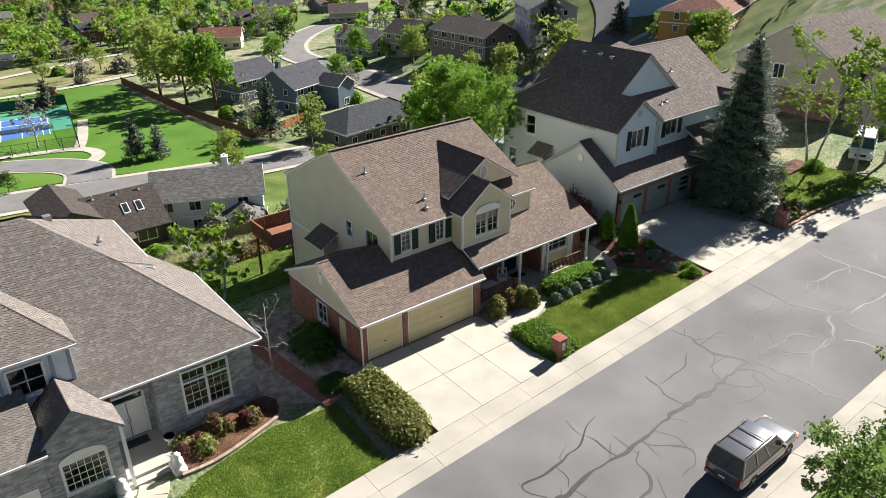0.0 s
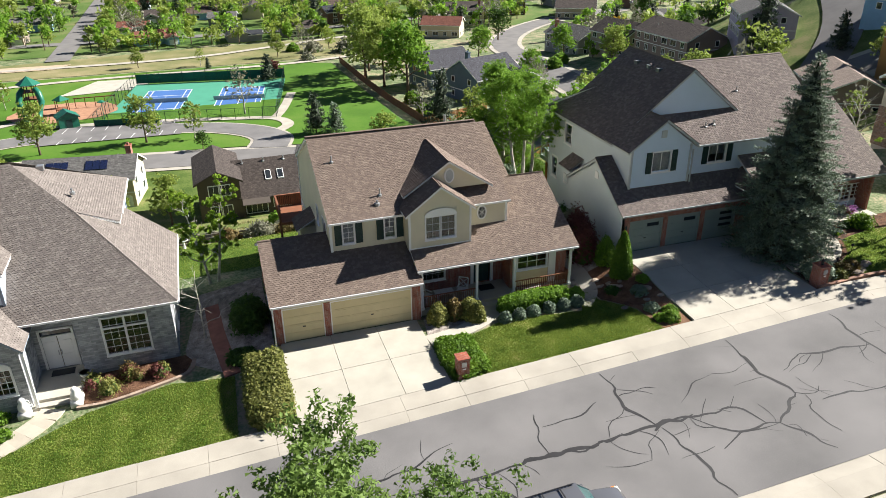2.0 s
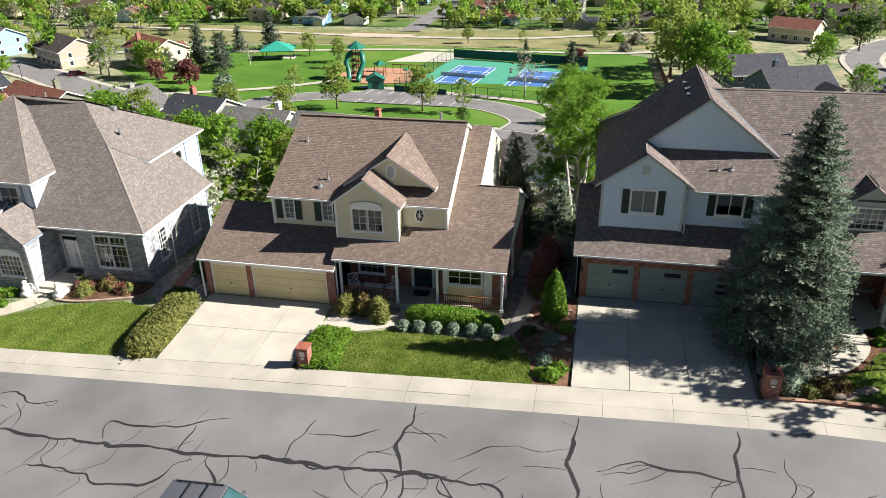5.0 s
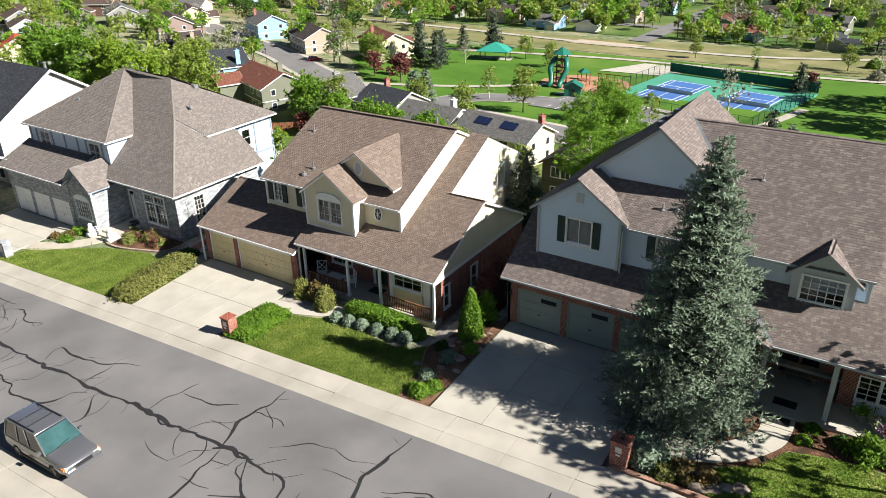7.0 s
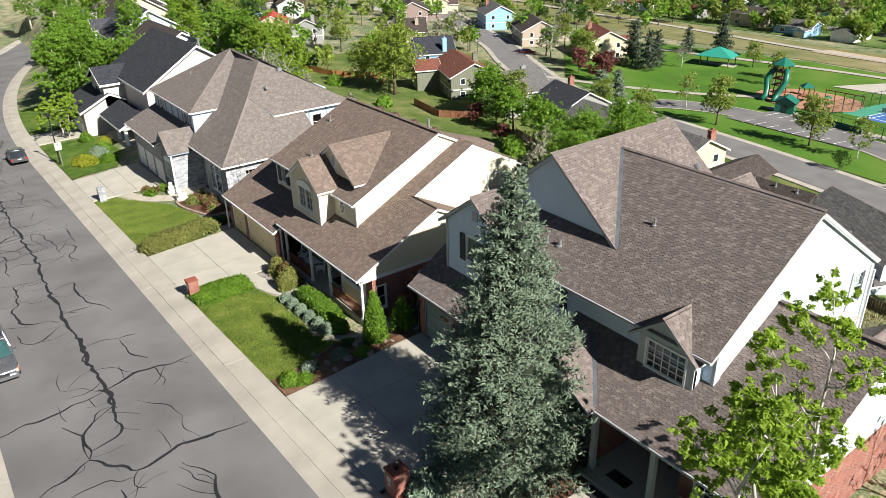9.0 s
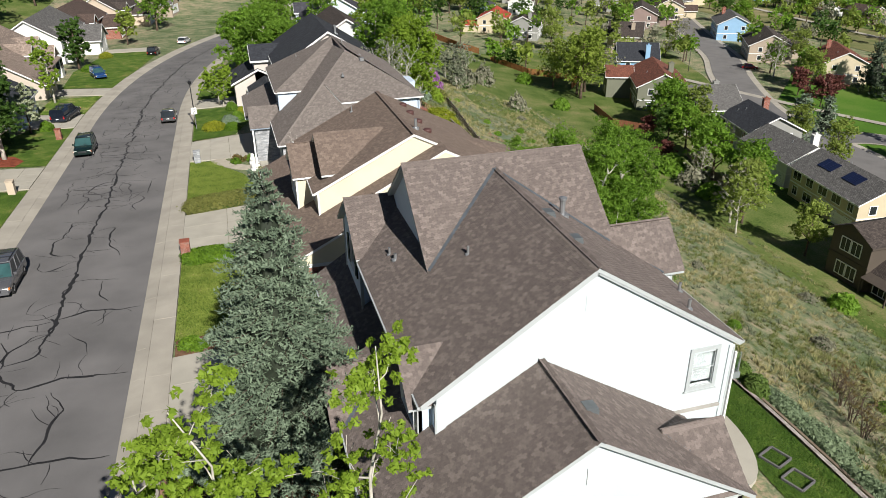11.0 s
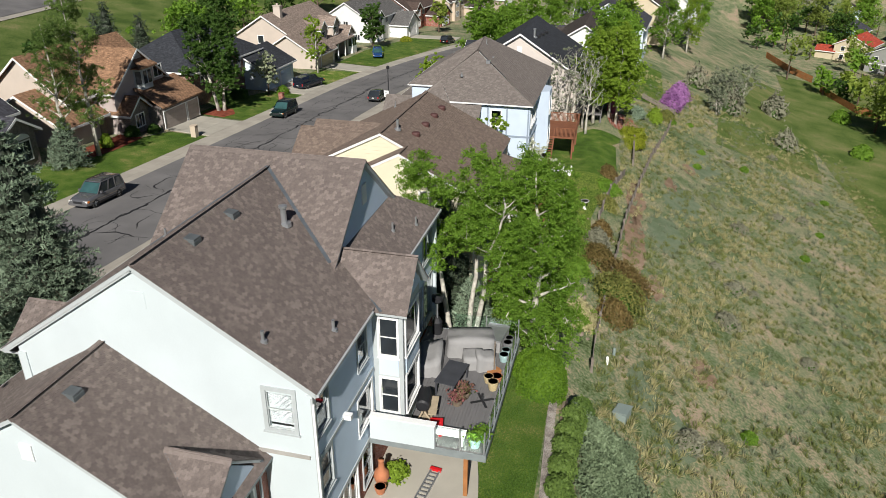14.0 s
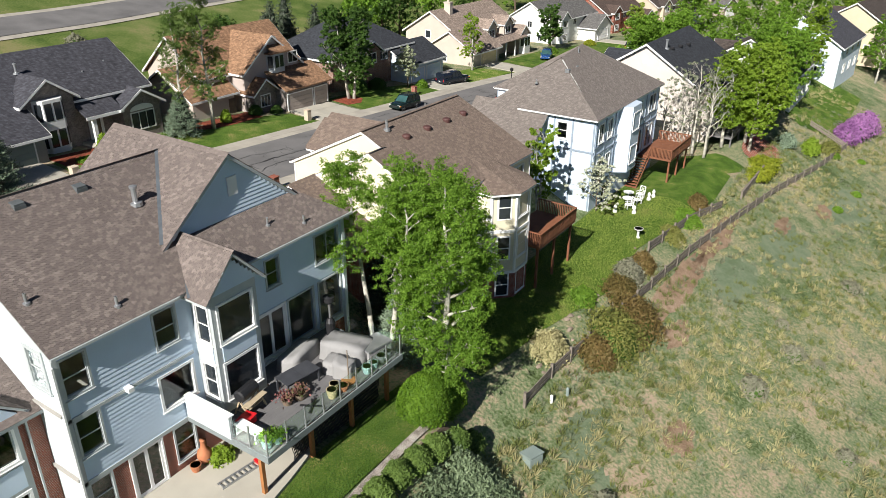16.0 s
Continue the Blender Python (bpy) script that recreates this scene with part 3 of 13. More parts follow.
def siding(parent, axis, c, out, poly, holes, material, course=0.19, split=False, name="siding"):
    """Lapped boards over a wall with the given outline (a, z)."""
    z, z1 = min(p[1] for p in poly), max(p[1] for p in poly)
    mb = MB()
    while z < z1 - 0.03:
        h = min(course, z1 - z)
        s = span(poly, z + h * 0.5)
        if s:
            for a, b in cut(*s, [(q[0], q[1]) for q in holes if q[2] < z + h * 0.5 < q[3]]):
                if b - a < 0.04:
                    continue
                m = MB() if split else mb
                f, t = c + out * 0.03, c + out * 0.007
                k = len(m.v)
                m.v += [P3(axis, q, aa, zz) for q, aa, zz in ((f, a, z), (f, b, z), (t, b, z + h), (t, a, z + h), (c, a, z), (c, b, z))]
                m.f += [(k, k + 1, k + 2, k + 3), (k + 4, k + 5, k + 1, k), (k + 4, k, k + 3), (k + 5, k + 2, k + 1)]
                if split:
                    part("board", m, material, parent)
        z += course
    if not split:
        part(name, mb, material, parent)


def window(parent, axis, c, out, a0, a1, z0, z1, nx=2, nz=2, frame="white", trim=0.09, pane="glass", blind=0.0, rail=0.035, arch=False, name="window"):
    """A framed window set in a wall: casing, sash bars, pane and sill."""
    o = out

    def bx(mb, a, b, lo, hi, d0, d1):
        q0, q1 = sorted((c + o * d0, c + o * d1))
        return mb.box(*((q0, q1, a, b) if axis == "x" else (a, b, q0, q1)), lo, hi)

    t = trim
    f = wall(MB(), axis, c + o * 0.055, o, a0 - t, a1 + t, z0 - t, z1 + t, [(a0, a1, z0, z1)], 0.115)
    if arch:
        m, r = (a0 + a1) / 2, (a1 - a0) / 2 + t
        arc = [P3(axis, c - o * 0.02, m + r * math.cos(math.pi * i / 14), z1 + t + r * 0.42 * math.sin(math.pi * i / 14)) for i in range(15)]
        f.prism(arc, (o * 0.08, 0, 0) if axis == "x" else (0, o * 0.08, 0))
    w = part(name, f, M[frame], parent)
    g = MB()
    bx(g, a0, a1, z0, z1, -0.055, -0.045)
    gl = part("pane", g, M[pane], w, "dark reflecting pane")
    gl.visible_shadow = not blind
    k, e = rail / 2, rail * 0.8
    al = [(a0 + e if i == 0 else a0 + (a1 - a0) * i / nx + k, a1 - e if i == nx - 1 else a0 + (a1 - a0) * (i + 1) / nx - k) for i in range(nx)]
    zl = [(z0 + e if j == 0 else z0 + (z1 - z0) * j / nz + k, z1 - e if j == nz - 1 else z0 + (z1 - z0) * (j + 1) / nz - k) for j in range(nz)]
    s = wall(MB(), axis, c, o, a0, a1, z0, z1, [(*q, *w2) for q in al for w2 in zl], 0.04)
    part("sash", s, M[frame], w)
    q = MB()
    bx(q, a0 - t * 1.3, a1 + t * 1.3, z0 - t - 0.035, z0 - t, -0.02, 0.10)
    part("sill", q, M[frame], w)
    if blind:
        bl = MB()
        zz = z1
        while zz > z1 - (z1 - z0) * blind + 0.03:
            bx(bl, a0 + 0.02, a1 - 0.02, zz - 0.045, zz - 0.004, -0.11, -0.10)
            zz -= 0.05
        part("blind", bl, M["blind"], w, "closed pale slatted blind")
    return w


def shutters(parent, axis, c, out, a0, a1, z0, z1, w=0.42):
    """Louvred shutters, one on each side of a window."""
    for a in (a0 - w - 0.1, a1 + 0.1):
        mb = MB()
        lo, hi = z0 - 0.06, z1 + 0.06

        def bx(s, e, b, t, d):
            q = sorted((c + out * 0.02, c + out * d))
            mb.box(*((q[0], q[1], s, e) if axis == "x" else (s, e, q[0], q[1])), b, t)

        bx(a, a + w, lo, hi, 0.085)
        for s, e in ((a, a + 0.055), (a + w - 0.055, a + w)):
            bx(s, e, lo, hi, 0.105)
        for k in range(16):
            b = lo + 0.05 + (hi - lo - 0.1) * k / 16
            bx(a + 0.055, a + w - 0.055, b, b + 0.02, 0.096)
        part("shutter", mb, M["shutter"], parent, "dark green louvred shutter")


def garage_door(parent, x0, x1, y, z0, z1, material, rows=4, cols=8, lites=(), trim="white"):
    """A sectional door facing -y, with pressed panels."""
    d = MB()
    h = (z1 - z0) / rows
    for r in range(rows):
        d.box(x0, x1, y + 0.03, y + 0.08, z0 + r * h + 0.008, z0 + (r + 1) * h - 0.008)
        for q in range(cols):
            w = (x1 - x0) / cols
            d.box(x0 + q * w + 0.08, x0 + (q + 1) * w - 0.08, y + 0.018, y + 0.035, z0 + r * h + 0.09, z0 + (r + 1) * h - 0.09)
    door = part("garage_door", d, material, parent)
    f = MB()
    f.box(x0 - 0.1, x0, y - 0.02, y + 0.1, z0, z1 + 0.1).box(x1, x1 + 0.1, y - 0.02, y + 0.1, z0, z1 + 0.1).box(x0, x1, y - 0.02, y + 0.1, z1, z1 + 0.1)
    part("door_frame", f, M[trim], door)
    hd = MB()
    m = (x0 + x1) / 2
    hd.box(m - 0.08, m + 0.08, y - 0.01, y + 0.02, z0 + 0.85, z0 + 0.9)
    part("handle", hd, M["black"], door)
    for a, b, lo, hi in lites:
        g = MB().box(a, b, y + 0.005, y + 0.03, lo, hi)
        part("lite", g, M["dark_glass"], door, "dark glazed strip")
    return door


def shingles(parent, pts, material, expo=0.142, lift=0.022, seed=3, loose=0):
    """Tabs in courses over the flat outline pts, whose first edge is the eave. loose: how many of the lowest are objects of their own."""
    pts = [Vector(p) for p in pts]
    O, u = pts[0], (pts[1] - pts[0]).normalized()
    n = None
    for i in range(2, len(pts)):
        n = u.cross(pts[i] - O)
        if n.length > 0.05:
            break
    n = n.normalized()
    if n.z < 0:
        n = -n
    v = n.cross(u).normalized()
    if sum((p - O).dot(v) for p in pts) < 0:
        v = -v
    poly = [((p - O).dot(u), (p - O).dot(v)) for p in pts]
    vmax = max(p[1] for p in poly)
    r = random.Random(seed)
    mb = MB()
    j, vv = 0, -0.03
    base = (O.x, O.y, O.z)
    made = 0
    while vv < vmax:
        s = span(poly, min(max(vv + expo * 0.5, 0.005), vmax - 0.002))
        if s:
            a, end = s[0] - (0.02 if s[1] - s[0] > 0.3 else 0), s[1] + 0.02
            b = a + 0.2 * ((j * 0.5 + 0.1 * r.random()) % 1.0)
            top = vv + expo + 0.012
            while a < s[1] - 0.01:
                if b - a < 0.03:
                    b += 0.2
                b = min(b, end)
                hi = lift + r.choice((0.0, 0.003, 0.006))
                low = vv - (0.05 if vv > 0 else 0.0)
                m = a + (b - a) * r.uniform(0.45, 0.55)
                tile = mb if made >= loose else MB()
                k = len(tile.v)
                for uu, ww in ((a, low), (m, low), (m, vv), (b, vv), (b, top), (a, top)):
                    p = O + u * uu + v * ww + n * (0.003 + (hi - 0.003) * (top - ww) / (top - low))
                    tile.v.append((p.x, p.y, p.z))
                for uu, ww in ((a, low), (m, low), (m, vv), (b, vv)):
                    p = O + u * uu + v * ww - n * 0.004
                    tile.v.append((p.x, p.y, p.z))
                tile.f += ((k, k + 1, k + 2, k + 5), (k + 2, k + 3, k + 4, k + 5), (k + 6, k + 7, k + 1, k), (k + 7, k + 8, k + 2, k + 1), (k + 8, k + 9, k + 3, k + 2), (k + 6, k, k + 5), (k + 9, k + 4, k + 3))
                if tile is not mb:
                    part("shingle", tile, material, parent)
                    made += 1
                a, b = b, b + 0.2 * r.uniform(0.94, 1.06)
        vv += expo
        j += 1
    if mb.f:
        part("shingle_course", mb, material, parent, kind="stuff")


def roof(parent, planes, material, edge="white", thick=0.16, caps=(), expo=0.142, seed=1, name="roof", loose=0, gutters=()):
    """Roof planes as slabs with shingle courses on them; each plane's first edge is its eave."""
    slab = MB()
    for pts in planes:
        slab.prism([Vector(p) - Vector((0, 0, thick + 0.02)) for p in pts], (0, 0, thick))
    r = part(name, slab, M[edge], parent)
    for i, pts in enumerate(planes):
        shingles(r, pts, material, expo, seed=seed * 31 + i, loose=loose if i == 0 else 0)
    for a, b in caps:
        a, b = Vector(a), Vector(b)
        d = b - a
        k = max(1, int(d.length / 0.2))
        s = d.cross(Vector((0, 0, 1))).normalized()
        mb = MB()
        for i in range(k):
            p, q = a + d * (i / k), a + d * ((i + 1.25) / k)
            zl, zh = 0.045, 0.03
            c = len(mb.v)
            for pt, hh in ((p, zl), (q, zh)):
                for sx, dz in ((-0.14, -0.12), (0, 0.0), (0.14, -0.12)):
                    w = pt + s * sx
                    mb.v.append((w.x, w.y, w.z + hh + dz))
            mb.f += [(c, c + 1, c + 4, c + 3), (c + 1, c + 2, c + 5, c + 4)]
            if i:
                mb.f += [(c - 3, c - 2, c + 1, c), (c - 2, c - 1, c + 2, c + 1)]
        part("ridge_cap", mb, material, r)
    for a, b in gutters:
        a, b = Vector(a), Vector(b)
        part("gutter", MB().beam(a + Vector((0, 0, -0.08)), b + Vector((0, 0, -0.08)), 0.12, 0.11), M[edge], r)
    return r


def downspout(parent, x, y, z0, z1, edge="white"):
    part("downspout", MB().box(x - 0.04, x + 0.04, y - 0.04, y + 0.04, z0, z1), M[edge], parent)


def vent_pipe(parent, x, y, z, h=0.35, r=0.05):
    top = ((r * 1.45, h), (r * 1.45, h + 0.1), (r * 0.3, h + 0.15)) if r > 0.1 else ((r * 0.6, h),)
    mb = MB().lathe(((r * 2.6, -0.12), (r * 2.4, 0.03), (r, 0.06), (r, h), *top), (x, y, z), 10)
    part("vent_pipe", mb, M["metal"], parent)


def roof_vent(parent, x, y, z, sy, slope):
    """A low square ventilator on a slope that falls towards sy."""
    mb = MB()
    w = 0.2
    mb.prism([(x - w, y - w, z - sy * -w * slope * -1 + 0.02), (x + w, y - w, z + sy * w * slope + 0.02), (x + w, y + w, z - sy * w * slope + 0.02), (x - w, y + w, z - sy * w * slope + 0.02)], (0, 0, 0.16))
    part("roof_vent", mb, M["metal"], parent)



# ---------------------------------------------------------------- plants
def leaf_mesh(name, centres, sizes, material, rng, flat=0.0, out=None, long=1.35, tri=False):
    """Many small pointed leaves as one mesh. out: directions that they lean to."""
    c = np.asarray(centres, float)
    n = len(c)
    d = rng.normal(size=(n, 3))
    if out is not None:
        d = d * 0.75 + np.asarray(out) * 1.0
    d[:, 2] += flat
    d /= np.linalg.norm(d, axis=1)[:, None] + 1e-9
    t = np.cross(d, rng.normal(size=(n, 3)))
    t /= np.linalg.norm(t, axis=1)[:, None] + 1e-9
    b = np.cross(d, t)
    s = np.asarray(sizes, float)[:, None]
    v = np.stack([c - t * s * long / 2, c + b * s / 2 + t * s * 0.1, c + t * s * long / 2, c - b * s / 2 + t * s * 0.1], 1).reshape(-1, 3)
    f = np.arange(n * 4).reshape(-1, 4)
    if tri:
        v = np.stack([c - t * s * long / 2 - b * s * 0.45, c - t * s * long / 2 + b * s * 0.45, c + t * s * long * 0.6], 1).reshape(-1, 3)
        f = np.arange(n * 3).reshape(-1, 3)
    me = bpy.data.meshes.new(name)
    me.from_pydata(v.tolist(), [], f.tolist())
    me.materials.append(material)
    me.update()
    return me


def limbs(rng, height, spread, trunk_r, first=0.3, count=9, lean=0.0, multi=1, rise=0.55, lite=False):
    """Trunk and limbs as one mesh, and the points along the outer limbs where leaves grow."""
    mb, tips = MB(), []
    for m in range(multi):
        a = 2 * math.pi * (m + rng.random()) / multi
        off = 0.0 if multi == 1 else trunk_r * 1.6
        base = Vector((off * math.cos(a), off * math.sin(a), -0.25))
        k = 7
        line, rad = [], []
        lx, ly = rng.normal(0, lean + 0.02, 2)
        if multi > 1:
            lx, ly = lx + 0.16 * math.cos(a), ly + 0.16 * math.sin(a)
        for i in range(k + 1):
            q = i / k
            line.append(base + Vector((lx * q * height + rng.normal(0, 0.015) * height * q, ly * q * height + rng.normal(0, 0.015) * height * q, q * height * 0.92 + (0.25 if i else 0))))
            rad.append(trunk_r / math.sqrt(multi) * (1.25 if i == 0 else 1) * (1 - 0.88 * q))
        mb.tube(line, rad, 5 if lite else 8)
        for j in range(count):
            q = first + (0.97 - first) * (j + rng.random() * 0.8) / count
            i = min(int(q * k), k - 1)
            p = line[i].lerp(line[i + 1], q * k - i)
            az = 2.4 * j + rng.random() * 1.2
            reach = spread * (1.0 - 0.62 * max(0, q - first) / (1 - first)) * rng.uniform(0.75, 1.12) / (1 if multi == 1 else 1.35)
            e = Vector((math.cos(az), math.sin(az), rise * rng.uniform(0.7, 1.5)))
            pts, rr = [p], [rad[i] * 0.6]
            for s in range(1, 5):
                w = s / 4
                pts.append(p + e * reach * w + Vector((rng.normal(0, 0.06), rng.normal(0, 0.06), 0.1 * w * w)) * reach)
                rr.append(rad[i] * 0.6 * (1 - 0.85 * w))
            mb.tube(pts, rr, 3 if lite else 5, not lite)
            tips += [(pts[2], 0.6), (pts[3], 0.9), (pts[4], 1.0)]
            for s in range(2 if lite else 4):
                w = rng.uniform(0.3, 0.95)
                b0 = pts[1].lerp(pts[4], w)
                e2 = Vector(rng.normal(size=3)) * 0.8 + Vector((0, 0, 0.35))
                e2 = e2.normalized() * reach * rng.uniform(0.25, 0.5)
                mb.tube([b0, b0 + e2 * 0.5 + Vector((0, 0, 0.03)), b0 + e2], [rad[i] * 0.2, rad[i] * 0.13, 0.012], 3, False)
                tips += [(b0 + e2 * 0.6, 0.7), (b0 + e2, 0.8)]
        tips.append((line[-1], 0.8))
    return mb, tips


def tree_parts(name, rng, height, spread, trunk_r, leaves, size, bark, leafmat, first=0.3, count=9, clump=None, multi=1, lean=0.0, rise=0.55, droop=0.0, lite=False, tuft=30):
    mb, tips = limbs(rng, height, spread, trunk_r, first, count, lean, multi, rise, lite)
    trunk = mb.mesh("trunk", bark, True)
    cl = clump or spread * 0.3
    crown = None
    if leaves:
        w = np.array([t[1] for t in tips])
        n = max(24, leaves // tuft)
        pick = rng.choice(len(tips), n, p=w / w.sum())
        rad = rng.normal(size=(n, 3))
        rad /= np.linalg.norm(rad, axis=1)[:, None]
        dist = cl * rng.random(n) ** 0.6
        off = rad * dist[:, None]
        off[:, 2] *= 0.8
        off[:, 2] -= droop * dist
        knot = (np.array([tuple(tips[i][0]) for i in pick]) + off)[rng.integers(0, n, leaves)]
        fluff = rng.normal(size=(leaves, 3))
        fluff /= np.linalg.norm(fluff, axis=1)[:, None]
        cen = knot + fluff * (max(0.24 * cl, size) * rng.random(leaves) ** 0.5)[:, None] * np.array([1, 1, 0.7])
        crown = leaf_mesh("crown", cen, size * rng.uniform(0.7, 1.3, leaves), leafmat, rng, 0.5, fluff, tri=True)
    return trunk, crown


def tree(name, at, label, height, spread, trunk_r, leaves, size, bark="trunk", leaf="leaf_green", seed=1, group="", stretch=1.0, **kw):
    rng = np.random.default_rng(seed)
    t, c = tree_parts(name, rng, height, spread, trunk_r, leaves, size, M[bark], M[leaf], **kw)
    ob = thing(name, at, label, "tree", group, here=False)
    part("trunk", t, None, ob)
    if c:
        part("crown", c, None, ob)
    return ob


def conifer_mesh(rng, height, radius, leafmat, tiers=26, per=11, twigs=14, needles=9, size=0.14, taper=0.85, skirt=0.12, tuck=0.0, fine=0.13):
    """A spruce: whorls of drooping boughs with upturned tips, twigs along both sides, needles round each twig."""
    mb = MB()
    k = 8
    mb.tube([(0, 0, -0.2 + (height + 0.1) * i / k) for i in range(k + 1)], [height * 0.018 * (1 - 0.94 * i / k) for i in range(k + 1)], 8)
    root, way, siz = [], [], []
    for i in range(tiers):
        q = (i + 0.3) / tiers
        z = height * (skirt + (1 - skirt) * q)
        r = (radius * (1 - q) ** taper + 0.1) * (1 - tuck * max(0.0, 1 - q / 0.22))
        m = max(4, int(per * (0.4 + 0.6 * (1 - q))))
        for j in range(m):
            a = 2 * math.pi * (j + rng.random() * 0.9) / m + i * 1.7
            rr = r * rng.uniform(0.74, 1.14)
            dip = rng.uniform(0.16, 0.34) * (1 - q) - 0.3 * q
            e, side = np.array((math.cos(a), math.sin(a), 0)), np.array((-math.sin(a), math.cos(a), 0))
            zz = z + rng.normal(0, 0.4) * height / tiers
            at = lambda w: e * rr * w + np.array((0, 0, zz - dip * rr * w + 0.22 * rr * dip * w ** 3))
            mb.tube([tuple(at(w)) for w in (0, 0.5, 1)], [0.035 * (1 - q) + 0.008, 0.02 * (1 - q) + 0.006, 0.004], 4, False)
            n = max(5, int(twigs * (0.35 + 0.65 * rr / radius)))
            for s in range(n):
                w = 0.25 + 0.75 * (s + rng.random()) / n
                sd = (-1 if s % 2 else 1) * rng.uniform(0.5, 1.0)
                ln = rr * (0.34 * (1.12 - w)) + size * 0.9
                d = e * 0.75 + side * sd + np.array((0, 0, rng.normal(0.05, 0.16)))
                d = d / np.linalg.norm(d) * ln
                p = at(min(w, 1.0))
                c = max(3, int(needles * ln / (size * 3.2)))
                t = (np.arange(c) + rng.random(c)) / c
                root.append(p + d * t[:, None])
                way.append(np.repeat([d / ln], c, 0))
                siz.append(size * rng.uniform(0.7, 1.3, c))
    root, way, siz = np.concatenate(root), np.concatenate(way), np.concatenate(siz)[:, None]
    n = len(root)
    d = way * 0.7 + rng.normal(0, 0.5, (n, 3)) + np.array((0, 0, 0.22))
    d /= np.linalg.norm(d, axis=1)[:, None]
    t = np.cross(d, np.array((0, 0, 1.0)) + way * 0.5 + rng.normal(0, 0.35, (n, 3)))
    t /= np.linalg.norm(t, axis=1)[:, None]
    v = np.stack([root - t * siz * fine, root + t * siz * fine, root + d * siz + t * siz * fine * 0.5, root + d * siz - t * siz * fine * 0.5], 1).reshape(-1, 3)
    me = bpy.data.meshes.new("needles")
    me.from_pydata(v.tolist(), [], np.arange(n * 4).reshape(-1, 4).tolist())
    me.materials.append(leafmat)
    me.update()
    return mb.mesh("trunk", M["trunk"], True), me


def conifer(name, at, label, height, radius, seed=1, leaf="needle", group="", **kw):
    rng = np.random.default_rng(seed)
    t, c = conifer_mesh(rng, height, radius, M[leaf], **kw)
    ob = thing(name, at, label, "tree", group, here=False)
    part("trunk", t, None, ob)
    # Closed dark cone added inside: it paints the inner shade and thickens the shadow.
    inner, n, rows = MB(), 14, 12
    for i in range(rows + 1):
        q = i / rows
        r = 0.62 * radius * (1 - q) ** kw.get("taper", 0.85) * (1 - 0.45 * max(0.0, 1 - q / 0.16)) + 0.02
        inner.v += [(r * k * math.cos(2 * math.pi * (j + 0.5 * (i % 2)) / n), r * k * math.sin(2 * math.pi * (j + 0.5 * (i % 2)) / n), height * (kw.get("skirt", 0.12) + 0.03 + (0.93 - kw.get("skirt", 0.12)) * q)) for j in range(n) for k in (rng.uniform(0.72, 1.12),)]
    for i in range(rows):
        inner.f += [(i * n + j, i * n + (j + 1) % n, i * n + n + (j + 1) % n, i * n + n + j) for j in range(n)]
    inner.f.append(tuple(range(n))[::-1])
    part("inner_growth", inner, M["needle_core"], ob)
    part("needles", c, None, ob)
    return ob


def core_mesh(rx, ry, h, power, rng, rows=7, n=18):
    """An uneven closed core of a shrub or hedge, coloured dark for the shade inside."""
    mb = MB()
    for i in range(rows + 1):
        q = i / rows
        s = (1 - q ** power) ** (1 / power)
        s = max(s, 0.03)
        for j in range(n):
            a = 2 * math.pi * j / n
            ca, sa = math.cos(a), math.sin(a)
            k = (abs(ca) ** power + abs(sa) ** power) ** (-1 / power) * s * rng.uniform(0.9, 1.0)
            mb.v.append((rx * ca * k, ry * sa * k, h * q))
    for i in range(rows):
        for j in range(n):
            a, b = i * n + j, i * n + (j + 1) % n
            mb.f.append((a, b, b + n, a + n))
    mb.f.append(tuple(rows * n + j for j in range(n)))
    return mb


